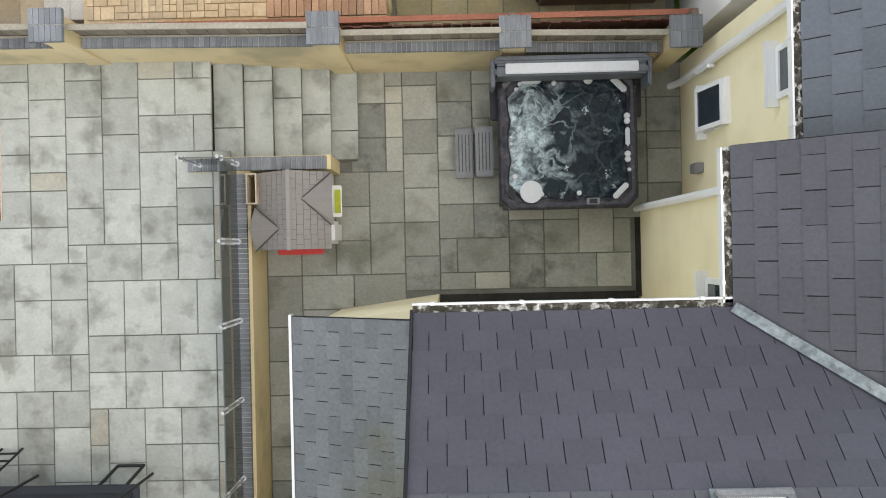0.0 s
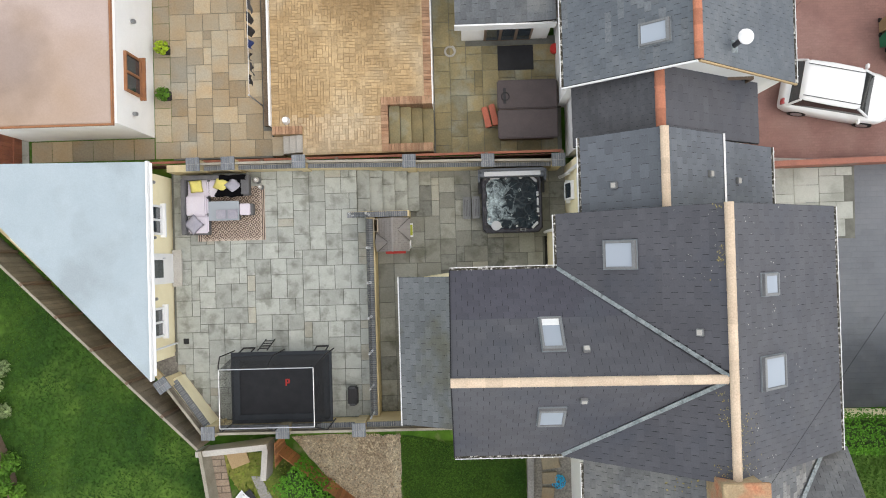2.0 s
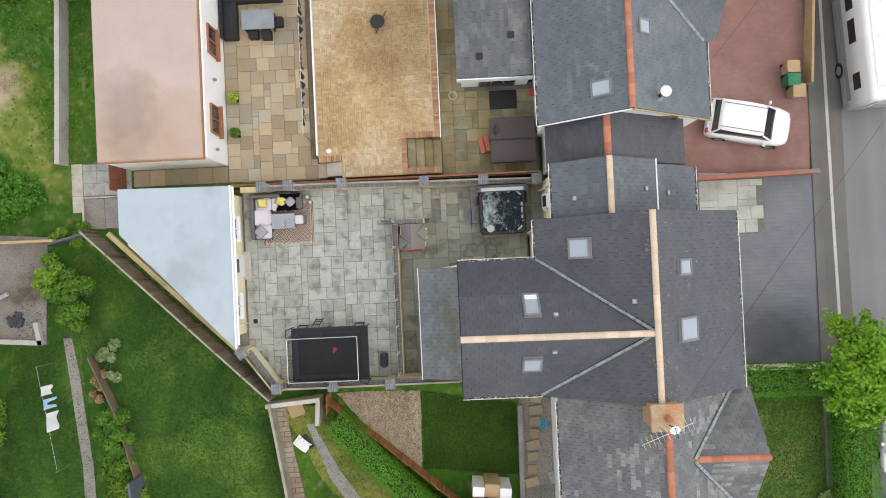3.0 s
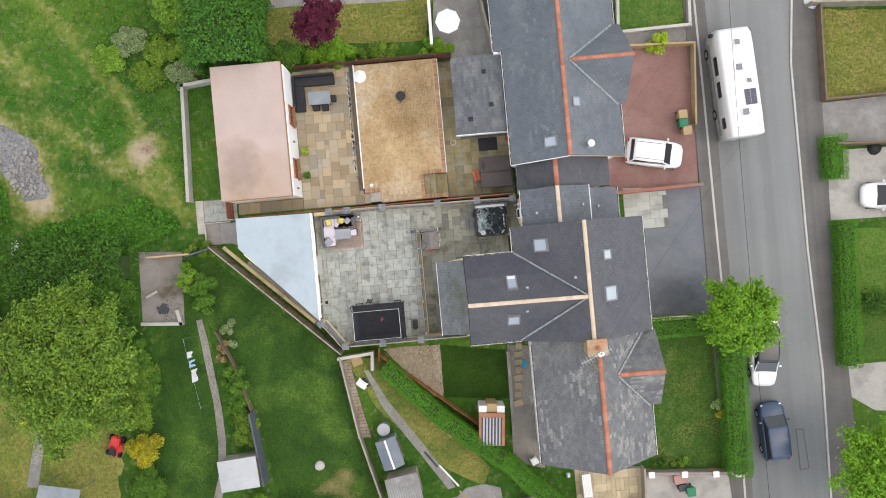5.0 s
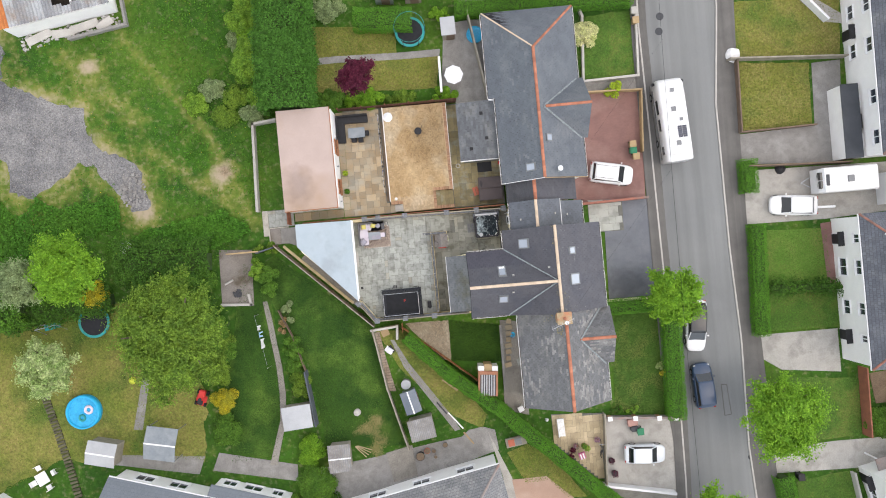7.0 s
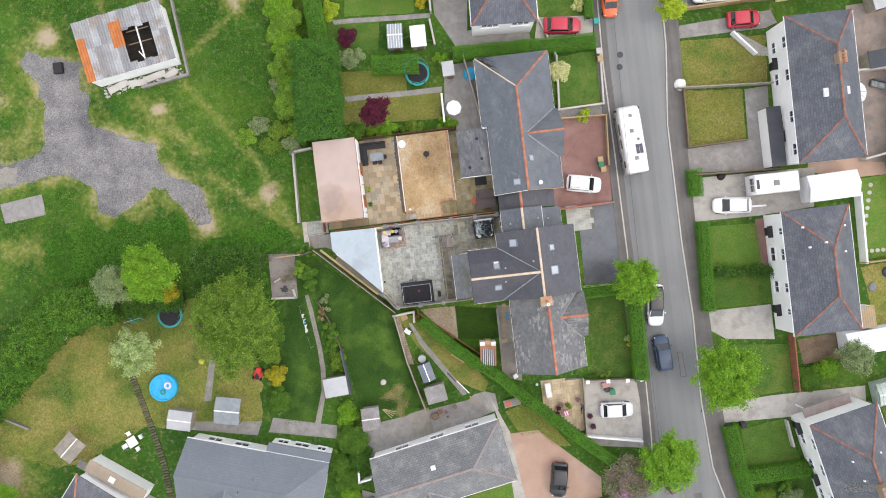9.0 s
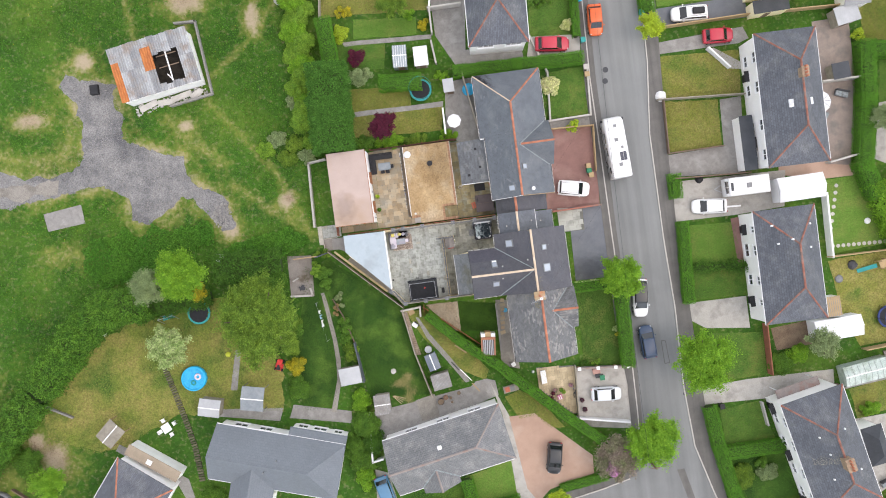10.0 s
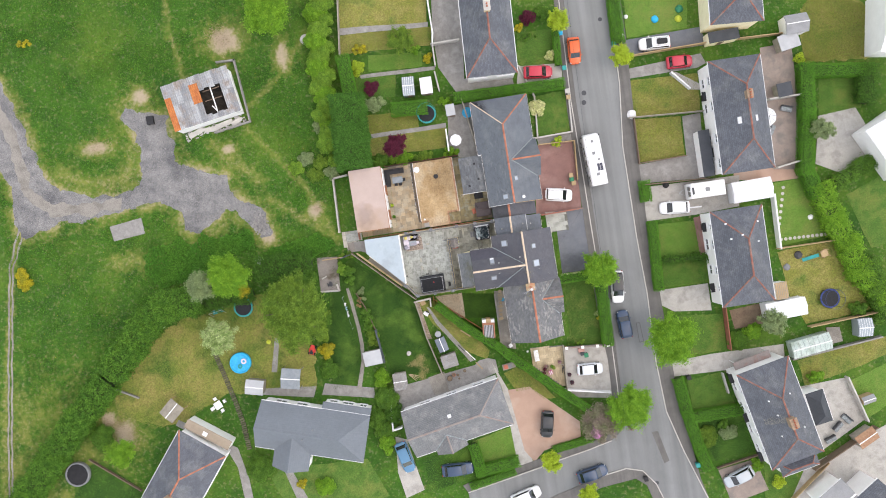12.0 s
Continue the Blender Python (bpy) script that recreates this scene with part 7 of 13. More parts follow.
low = solo("lower_patio", prism([(-1.9, -5.55), (-0.6, -5.55), (-0.6, -0.6), (4.4, -0.6), (4.4, 0.7), (5.05, 0.7), (5.05, 3.3), (-1.9, 3.3)], -1.15, -0.872), STONE_J, "lower patio of damp grey sandstone slabs round the hot tub", kind="structure")
STONE_L = mat("damp_sandstone_slab", (0.275, 0.275, 0.238), (0.325, 0.325, 0.288), 1.1, 22, 0.8, 0.25, third=(0.165, 0.165, 0.132), tscale=1.1, grain=0.14, vary="object", spread=0.2)
# narrow near-black strips between the lower slabs and the house walls
DARK_STRIP = mat("near_black_strip", (0.016, 0.015, 0.013), (0.03, 0.028, 0.024), 4, 50, 0.8, 0.5, grain=0.4)
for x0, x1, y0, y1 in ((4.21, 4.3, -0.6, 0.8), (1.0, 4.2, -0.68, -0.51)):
    solo("drain_strip", box(x0, x1, y0, y1, -0.95, -0.856), DARK_STRIP, "narrow dark strip at the foot of the wall", kind="structure")
# steps between the levels
st = thing("steps", "stone steps of grey sandstone slabs", "steps", kind="structure")
SX = [-2.47, -2.03, -1.6, -1.17, -0.73, -0.31]
for i in range(5):
    z = -0.142 * (i + 1)
    body = part("riser", box(SX[i], SX[i + 1], 1.72, 3.25, -1.1, z - 0.045), STONE_J, st)
    cut = 2.2 + 0.25 * ((i * 3) % 4)
    for y0, y1 in ((1.73, cut), (cut, 3.24)):
        part("tread", slab_mesh(SX[i + 1] - SX[i] + 0.03, y1 - y0, STONE, 0.045), STONE, st, "", pose((SX[i] + SX[i + 1]) / 2 + 0.015, (y0 + y1) / 2, z))

# ---- hot tub ----
tub = thing("hot_tub", "black hot tub full of bubbling water with its cover folded up", "hot tub", Matrix.Translation((3.01, 1.87, -0.85)))
MARBLE = mat("dark_marbled_acrylic", (0.02, 0.02, 0.026), (0.034, 0.033, 0.041), 5, 14, 0.22, 0.1, third=(0.07, 0.068, 0.082), tscale=4.5, grain=0.3)
WATER = mat("dark_foaming_water", (0.005, 0.01, 0.015), (0.008, 0.018, 0.025), 3, 11, 0.12, 0.5, spec=0.15, grain=0.3, dist=0.03)


def foam_on(m):
    """White froth over the water: thick and streaky over the jets to the west, in thin veins elsewhere."""
    n, l = m.node_tree.nodes, m.node_tree.links
    p = n["Principled BSDF"]
    old = p.inputs["Base Color"].links[0].from_socket
    tc = n.new("ShaderNodeTexCoord")
    sep = n.new("ShaderNodeSeparateXYZ")
    l.new(tc.outputs["Object"], sep.inputs[0])
    def math_node(how, a, b):
        k = n.new("ShaderNodeMath")
        k.operation = how
        for sock, v in zip(k.inputs, (a, b)):
            if isinstance(v, (int, float)):
                sock.default_value = v
            else:
                l.new(v, sock)
        return k.outputs[0]
    def span(x, lo, hi, to0=0.0, to1=1.0):
        k = n.new("ShaderNodeMapRange")
        k.interpolation_type = "SMOOTHSTEP"
        for name, v in (("From Min", lo), ("From Max", hi), ("To Min", to0), ("To Max", to1)):
            k.inputs[name].default_value = v
        l.new(x, k.inputs["Value"])
        return k.outputs["Result"]
    def cloud(scale, detail, twist):
        k = n.new("ShaderNodeTexNoise")
        k.inputs["Scale"].default_value, k.inputs["Detail"].default_value, k.inputs["Distortion"].default_value = scale, detail, twist
        l.new(tc.outputs["Object"], k.inputs["Vector"])
        return k
    warp = cloud(2.4, 5, 0.6)
    shift = n.new("ShaderNodeVectorMath")
    shift.operation = "MULTIPLY_ADD"
    shift.inputs[1].default_value = (0.9, 0.9, 0.0)
    l.new(warp.outputs["Color"], shift.inputs[0])
    l.new(tc.outputs["Object"], shift.inputs[2])
    cells = n.new("ShaderNodeTexVoronoi")
    cells.feature = "DISTANCE_TO_EDGE"
    cells.inputs["Scale"].default_value = 2.6
    l.new(shift.outputs[0], cells.inputs["Vector"])
    veins = span(cells.outputs["Distance"], 0.0, 0.11, 1.0, 0.0)
    west = span(sep.outputs["X"], -0.95, 0.35, 1.0, 0.0)
    mist = span(math_node("ADD", cloud(2.2, 7, 0.9).outputs["Fac"], math_node("MULTIPLY", west, 0.34)), 0.62, 0.98)
    fine = span(cloud(14, 6, 0.8).outputs["Fac"], 0.3, 0.62, 0.35, 1.0)
    streak = math_node("MULTIPLY", veins, span(sep.outputs["X"], -0.5, 0.35, 0.6, 0.05))
    froth = math_node("MULTIPLY", math_node("MAXIMUM", mist, streak), fine)
    mx = n.new("ShaderNodeMix")
    mx.data_type = "RGBA"
    l.new(froth, mx.inputs["Factor"])
    l.new(old, mx.inputs["A"])
    mx.inputs["B"].default_value = (0.62, 0.74, 0.78, 1)
    l.new(mx.outputs["Result"], p.inputs["Base Color"])


foam_on(WATER)
SPARKLE = mat("pale_sparkle", (0.35, 0.43, 0.45), (0.6, 0.66, 0.67), 6, 18, 0.6, 0.4, third=(0.12, 0.17, 0.18), tscale=3.0, grain=0.3)
R = 1.06
part("cabinet", box(-R + 0.04, R - 0.04, -R + 0.04, R - 0.04, 0, 0.78, 0.06), DARKGREY, tub)
bm = bmesh.new()
def rounded(hx, hy, r, n=6):
    pts = []
    for cx, cy, a0 in ((hx - r, hy - r, 0), (-hx + r, hy - r, 90), (-hx + r, -hy + r, 180), (hx - r, -hy + r, 270)):
        for i in range(n + 1):
            a = radians(a0 + 90 * i / n)
            pts.append((cx + r * math.cos(a), cy + r * math.sin(a)))
    return pts
def wavy(hx, hy, r, deep=0.0):
    """A rounded square whose sides are scalloped round the seats."""
    out = []
    for k, (x0, y0, x1, y1) in enumerate(((hx, -hy, hx, hy), (hx, hy, -hx, hy), (-hx, hy, -hx, -hy), (-hx, -hy, hx, -hy))):
        nx, ny = ((1, 0), (0, 1), (-1, 0), (0, -1))[k]
        cut = r / (2 * hx)
        for i in range(16):
            f = cut + (1 - 2 * cut) * i / 15
            w = deep * abs(math.sin(f * math.pi * 3)) - deep * 0.6
            out.append((x0 + (x1 - x0) * f + nx * w, y0 + (y1 - y0) * f + ny * w))
    return out
loops = []
for pts, z in ((wavy(R, R, 0.16), 0.74), (wavy(R, R, 0.16), 0.87), (wavy(R - 0.03, R - 0.03, 0.15), 0.905), (wavy(R - 0.06, R - 0.06, 0.15), 0.91), (wavy(0.95, 0.95, 0.16, 0.02), 0.895), (wavy(0.92, 0.92, 0.2, 0.045), 0.905), (wavy(0.89, 0.89, 0.22, 0.05), 0.87), (wavy(0.87, 0.87, 0.22, 0.05), 0.5), (wavy(0.5, 0.5, 0.2), 0.25)):
    loops.append([bm.verts.new((x, y, z)) for x, y in pts])
for p, q in zip(loops[:-1], loops[1:]):
    for i in range(len(p)):
        bm.faces.new((p[i], p[(i + 1) % len(p)], q[(i + 1) % len(p)], q[i]))
bm.faces.new(loops[-1])
bmesh.ops.recalc_face_normals(bm, faces=bm.faces)
part("shell", bm, MARBLE, tub, "dark marbled acrylic shell", smooth=False)
bm = bmesh.new()
bmesh.ops.create_grid(bm, x_segments=80, y_segments=80, size=0.9)
for v in bm.verts:
    v.co.z = 0.8 + 0.012 * noise.noise(v.co * 6) + 0.006 * noise.noise(v.co * 17)
part("water", bm, WATER, tub, smooth=True)
# clusters of tiny pale beads that stand in for sparkles of light on the water
rng = random.Random(5)
bm = bmesh.new()
for cx, cy, k in ((0.29, 0.46, 26), (0.6, 0.13, 24), (0.62, -0.52, 14), (-0.02, -0.42, 12), (-0.1, -0.8, 8), (0.78, 0.6, 8), (0.72, -0.72, 14)):
    for i in range(k):
        bmesh.ops.create_icosphere(bm, subdivisions=1, radius=rng.uniform(0.004, 0.01), matrix=Matrix.Translation((rng.gauss(cx, 0.03), rng.gauss(cy, 0.03), 0.806)) @ Matrix.Diagonal((1.3, 1.2, 0.5, 1)))
ob = part("foam", bm, SPARKLE, tub)
ob["kind"] = "stuff"
# pillows, jets, filter lid, panel
LILACGREY = mat("pale_grey_vinyl", (0.55, 0.56, 0.58), (0.5, 0.51, 0.53), 2, 20, 0.5, 0.05, grain=0.05)
for x, y, w, h, a in ((-0.55, 0.9, 0.3, 0.09, 0), (0.78, 0.82, 0.3, 0.1, -45), (0.9, 0.02, 0.07, 0.28, 0), (0.78, -0.8, 0.3, 0.09, 45)):
    part("pillow", box(-w / 2, w / 2, -h / 2, h / 2, 0.9, 0.945, 0.02), LILACGREY, tub, "", pose(x, y, 0, 0, 0, a))
part("filter_lid", cyl(0.17, 0.9, 0.925, 28, m=pose(-0.58, -0.79, 0)), LILACGREY, tub, "round pale filter lid")
part("filter_housing", box(-0.93, -0.82, -0.9, -0.7, 0.9, 0.93, 0.04), BLACK, tub)
pn = part("control_panel", box(0.26, 0.46, -1.0, -0.9, 0.9, 0.925, 0.008), MIDGREY, tub)
part("screen", box(0.3, 0.42, -0.985, -0.915, 0.924, 0.93), BLACK, pn)
for x, y, r in ((-0.72, 0.86, 0.035), (-0.78, 0.78, 0.03), (-0.2, 0.86, 0.04), (0.32, 0.9, 0.07), (-0.82, -0.55, 0.045), (0.15, -0.82, 0.04), (-0.42, -0.83, 0.04), (0.9, 0.34, 0.05), (0.9, 0.26, 0.05), (0.9, -0.24, 0.05), (0.9, -0.32, 0.05), (0.92, -0.48, 0.03), (-0.87, -0.05, 0.025), (-0.87, -0.15, 0.025), (-0.87, 0.05, 0.025)):
    part("knob", cyl(r, 0.9, 0.93, 14, r * 0.8, m=pose(x, y, 0)), LILACGREY, tub)
SLATEVINYL = mat("slate_blue_vinyl", (0.1, 0.112, 0.13), (0.13, 0.142, 0.16), 3, 24, 0.5, 0.2, grain=0.15)
cov = part("cover", box(-1.12, 1.12, 1.03, 1.17, 0.5, 1.41, 0.03), SLATEVINYL, tub, "slate grey cover folded up on its lifter")
part("cover_half", box(-1.12, 1.12, 0.88, 1.02, 0.97, 1.4, 0.03), SLATEVINYL, cov)
part("cover_fold", box(-0.97, 0.97, 0.9, 1.055, 1.4, 1.432, 0.012), LILACGREY, cov, "white underside showing at the fold")
part("cover_seam", box(-1.1, 1.1, 1.09, 1.105, 1.405, 1.416), DARKGREY, cov)
for sx in (-1, 1):
    part("lifter_bracket", box(sx * 1.15 - 0.03, sx * 1.15 + 0.03, 0.72, 1.15, 0.92, 1.36, 0.02), SLATEVINYL, cov)
    part("lifter_pivot", box(sx * 1.1 - 0.07, sx * 1.1 + 0.07, 0.35, 0.95, 0.62, 0.72, 0.02), BLACK, cov)
# its plastic steps
step = thing("spa_steps", "grey plastic two-tread steps beside the hot tub", "steps", Matrix.Translation((1.62, 1.78, -0.85)))
for i, (x0, x1, z) in enumerate(((-0.33, -0.04, 0.2), (-0.01, 0.28, 0.4))):
    t = part("tread", box(x0, x1, -0.4, 0.4, z - 0.05, z, 0.02), MIDGREY, step)
    for k in range(4):
        part("groove", box(x0 + 0.05 + 0.055 * k, x0 + 0.065 + 0.055 * k, -0.3, 0.3, z - 0.001, z + 0.004), DARKGREY, t)
    for y in (-0.36, 0.36):
        part("side_panel", box(x0 + 0.01, x1 - 0.01, y - 0.03, y + 0.03, 0, z - 0.045), MIDGREY, step)

# ---- playhouse ----
ph = thing("playhouse", "plastic toy playhouse with grey shingle roof and red trim", "playhouse", Matrix.Translation((-1.2, 0.88, -0.85)))
ROOFP = mat("brown_grey_plastic_shingle", (0.27, 0.25, 0.235), (0.24, 0.222, 0.208), 2, 30, 0.7, 0.1, grain=0.06)
ROOFD = mat("shadowed_plastic_joint", (0.09, 0.082, 0.076), None, 2, 30, 0.8, 0.05)
WALLP = mat("beige_plastic", (0.55, 0.47, 0.36), None, 2, 30, 0.6, 0.05)
part("wall", box(-0.46, 0.46, -0.5, 0.46, 0, 0.93, 0.02), WALLP, ph)
PZ = 1.32


def ph_slope(side, x):
    return PZ - 0.42 * abs(x) / 0.6


for side, name in ((-1, "roof"), (1, "roof")):
    rf = part(name, slope_mesh([((side * 0.56, -0.6, ph_slope(side, 0.56)), (side * 0.56, 0.58, ph_slope(side, 0.56)), (0, 0.58, PZ), (0, -0.6, PZ))], 0.035), ROOFD, ph)
    tilt = Matrix.Rotation(side * math.atan(0.7), 4, "Y")
    bm = bmesh.new()
    for r in range(6):
        x = side * (0.05 + 0.094 * r)
        y = -0.6
        k = 0
        while y < 0.575:
            y1 = min(y + (0.075 if k == 0 and r % 2 else 0.15), 0.58)
            box(-0.054, 0.054, y + 0.0025, y1 - 0.0025, -0.004, 0.01, bm=bm, m=Matrix.Translation((x, 0, ph_slope(side, x))) @ tilt)
            y, k = y1, k + 1
    part("shingle", bm, ROOFP, rf)["kind"] = "stuff"
part("ridge_cap", box(-0.035, 0.035, -0.61, 0.59, PZ - 0.01, PZ + 0.016, 0.008), ROOFP, ph)
# the little gables over counter and bay, with dark valley seams
for side, yc, half, peak in ((1, 0.16, 0.4, 0.17), (-1, -0.28, 0.34, 0.16)):
    apex, tip = (side * peak, yc, ph_slope(side, peak) + 0.02), (side * 0.62, yc, 1.2)
    ends = [(side * 0.6, yc + d * half, 0.93) for d in (-1, 1)]
    gr = part("gable_roof", slope_mesh([(apex, tip, e) for e in ends], 0.03), ROOFP, ph)
    for e in ends:
        part("valley_seam", rod(apex, (e[0] * 0.97, e[1], e[2] + 0.05), 0.009, n=6), ROOFD, gr)
    part("ridge_cap", rod((apex[0], yc, apex[2] + 0.005), (tip[0], yc, tip[2] + 0.005), 0.016, n=6), ROOFP, gr)
part("counter", box(0.5, 0.68, -0.1, 0.4, 0.5, 0.55, 0.015), PVC, ph, "white-rimmed counter")
part("counter_tray", box(0.57, 0.665, -0.04, 0.33, 0.549, 0.562), LIME, ph, "lime green counter tray")
part("arch_door", box(0.46, 0.6, -0.52, -0.16, 0.0, 0.84, 0.05), PVC, ph, "white arched door")
arch = bmesh.new()
for i in range(6):
    y0 = -0.5 + 0.05 * i
    box(0.43 + 0.07 * math.sin(math.pi * (i + 0.5) / 6), 0.47 + 0.07 * math.sin(math.pi * (i + 0.5) / 6), y0, y0 + 0.055, 0.84, 0.872, bm=arch)
part("arch_trim", arch, RED, ph, "red arch trim")
part("awning", box(-0.3, 0.42, -0.68, -0.5, 0.72, 0.78, 0.02), RED, ph, "red awning")
chm = bmesh.new()
for x0, x1, y0, y1 in ((-0.68, -0.66, 0.1, 0.56), (-0.54, -0.52, 0.1, 0.56), (-0.66, -0.54, 0.1, 0.12), (-0.66, -0.54, 0.54, 0.56)):
    box(x0, x1, y0, y1, 0, 1.12, bm=chm)
part("chimney", chm, WALLP, ph, "hollow brown plastic chimney")
part("chimney_floor", box(-0.66, -0.54, 0.12, 0.54, 0.5, 0.55), TIMBER, ph)

# ---- lounge corner ----
rug = thing("rug", "cream and brown diamond-patterned outdoor rug on the patio", "rug", Matrix.Translation((-6.93, 1.78, 0.004)))
RUGB = mat("brown_rug_weave", (0.075, 0.052, 0.044), (0.1, 0.07, 0.055), 6, 60, 0.95, 0.2)
RUGC = mat("cream_rug_weave", (0.52, 0.43, 0.36), (0.46, 0.38, 0.31), 6, 60, 0.95, 0.2)
part("base", box(-1.2, 1.2, -0.96, 0.96, 0, 0.008), RUGC, rug)
s = 0.2
bm = bmesh.new()
for k in range(4):
    q = Matrix.Rotation(radians(45 + 90 * k), 4, "Z")
    box(0.056, 0.074, -0.074, 0.074, 0.008, 0.011, bm=bm, m=q)
box(-0.026, 0.026, -0.026, 0.026, 0.008, 0.011, bm=bm, m=Matrix.Rotation(radians(45), 4, "Z"))
RUGP = mesh(bm, "diamond", RUGB)
for i in range(-9, 10):
    for j in range(-8, 9):
        x, y = i * 0.111, j * 0.108
        if (i + j) % 2 == 0 and abs(x) < 1.0 and abs(y) < 0.88:
            part("diamond", RUGP, RUGB, rug, "", pose(x, y, 0))
for x in (-1.16, -1.1, 1.1, 1.16):
    part("end_stripe", box(x - 0.014, x + 0.014, -0.96, 0.96, 0.008, 0.0135), RUGB, rug)
BLACKCLOTH = mat("black_cloth", (0.006, 0.006, 0.007), None, 3, 30, 1.0, 0.2, spec=0.02)
sofa = thing("corner_sofa", "grey rattan corner sofa with lilac cushions on the patio", "sofa")
RATTAN = mat("grey_rattan", (0.12, 0.118, 0.125), (0.15, 0.148, 0.155), 3, 70, 0.85, 0.5, grain=0.2)
fr = box(-8.45, -6.2, 2.4, 3.08, 0, 0.32, 0.02)
part("base", fr, RATTAN, sofa)
part("chaise_base", box(-8.45, -7.65, 1.05, 2.4, 0, 0.32, 0.02), RATTAN, sofa)
part("backrest", box(-8.45, -6.2, 2.95, 3.1, 0.32, 0.66, 0.02), RATTAN, sofa)
part("side_backrest", box(-8.5, -8.36, 1.05, 3.0, 0.32, 0.66, 0.02), RATTAN, sofa)
part("armrest", box(-6.42, -6.14, 2.4, 3.1, 0.3, 0.58, 0.02), RATTAN, sofa)
for x0, x1, y0, y1 in ((-8.32, -7.6, 2.36, 2.95), (-7.58, -7.02, 2.36, 2.95), (-7.0, -6.44, 2.36, 2.95), (-8.34, -7.62, 1.75, 2.34), (-8.34, -7.62, 1.1, 1.73)):
    part("seat_cushion", box(x0, x1, y0, y1, 0.32, 0.45, 0.05), LILAC, sofa)
part("folded_cushion", box(-8.38, -7.66, 1.7, 2.42, 0.45, 0.56, 0.05), LILAC, sofa, "", pose(0, 0, 0))


def cushion(x, y, z, s, rot, material, label, tilt=20):
    bm = bmesh.new()
    bmesh.ops.create_grid(bm, x_segments=8, y_segments=8, size=s / 2)
    for v in bm.verts:
        k = (1 - (2 * v.co.x / s) ** 4) * (1 - (2 * v.co.y / s) ** 4)
        v.co.z = 0.07 * k
        pull = 1 - 0.06 * (1 - abs(2 * v.co.x * v.co.y * 2 / s / s))
        v.co.x, v.co.y = v.co.x * pull, v.co.y * pull
    lower = bmesh.ops.duplicate(bm, geom=bm.faces[:])["geom"]
    for v in lower:
        if isinstance(v, bmesh.types.BMVert):
            v.co.z *= -1
    bmesh.ops.remove_doubles(bm, verts=bm.verts, dist=0.002)
    bmesh.ops.recalc_face_normals(bm, faces=bm.faces)
    solo("cushion", bm, material, label, "cushion", pose(x, y, z, tilt, 0, rot), smooth=True)


cushion(-7.98, 2.72, 0.56, 0.44, 3, YELLOW, "pale yellow square cushion on the sofa")
cushion(-7.12, 2.76, 0.57, 0.46, -28, YELLOW, "pale yellow cushion leaning on the sofa back")
cushion(-6.68, 2.72, 0.58, 0.44, 40, MAUVE, "grey-mauve cushion on a black throw")
cushion(-8.1, 1.4, 0.56, 0.52, 42, MAUVE, "grey-mauve cushion on the chaise", 8)
bm = bmesh.new()
bmesh.ops.create_grid(bm, x_segments=22, y_segments=18, size=0.5)
for v in bm.verts:
    e = 1 + 0.16 * noise.noise(Vector((v.co.x * 4, v.co.y * 4, 2)))
    x, y = v.co.x * 0.95 * e, v.co.y * 0.74 * e
    v.co = (x + 0.25 * y, y, 0.03 * noise.noise(Vector((x * 6, y * 6, 0))) + (0.18 if y > 0.22 else 0.0))
solo("throw", bm, BLACKCLOTH, "black blanket thrown over the sofa", "blanket", Matrix.Translation((-6.75, 2.7, 0.56)), smooth=True)
tab = thing("coffee_table", "grey rattan coffee table with a glass top", "table", Matrix.Translation((-7.08, 1.86, 0.012)))
part("base", box(-0.5, 0.5, -0.3, 0.3, 0, 0.38, 0.02), RATTAN, tab)
TABLEGLASS = glassy("frosted_table_glass", (0.3, 0.33, 0.36), 0.2)
part("glass_top", box(-0.54, 0.54, -0.34, 0.34, 0.385, 0.4, 0.004), TABLEGLASS, tab)
for x in (-0.14, 0.26):
    solo("folded_towel", box(-0.18, 0.18, -0.16, 0.16, 0, 0.06, 0.025), MAUVE, "pale grey folded cushion on the glass table", "towel", Matrix.Translation((-7.02 + x, 1.74, 0.414)))
stool = thing("footstool", "small rattan footstool with lilac pad", "stool", Matrix.Translation((-6.32, 1.9, 0.012)))
part("base", box(-0.2, 0.24, -0.2, 0.2, 0, 0.3, 0.02), RATTAN, stool)
part("pad", box(-0.22, 0.16, -0.2, 0.2, 0.3, 0.38, 0.03), LILAC, stool)
for x, y, r in ((-5.95, 2.93, 0.12), (-5.82, 2.68, 0.09)):
    v = thing("lantern", "round grey metal lantern beside the sofa", "lantern", Matrix.Translation((x, y, 0.002)))
    part("body", cyl(r, 0, 0.3, 14, r * 0.8), MIDGREY, v)
    part("rim", cyl(r * 0.85, 0.3, 0.33, 14, r * 0.6), KERB, v)
    part("candle", cyl(r * 0.35, 0.33, 0.38, 10), PVC, v)

# ---- trampoline ----
tr = thing("trampoline", "rectangular black trampoline with netted enclosure", "trampoline", Matrix.Translation((*(-5.11, -4.27), 0)))
hx, hy, tx, ty, th = 1.68, 1.16, 1.5, 0.93, 2.9
bm = bmesh.new()
for x in (-hx, hx):
    rod((x, -hy, 0.75), (x, hy, 0.75), 0.03, bm)
for y in (-hy, hy):
    rod((-hx, y, 0.75), (hx, y, 0.75), 0.03, bm)
part("frame", bm, STEEL, tr)
MATB = mat("black_woven_mat", (0.014, 0.015, 0.018), (0.02, 0.021, 0.025), 3, 60, 0.7, 0.1)
part("mat", box(-hx + 0.2, hx - 0.2, -hy + 0.2, hy - 0.2, 0.735, 0.75), MATB, tr)
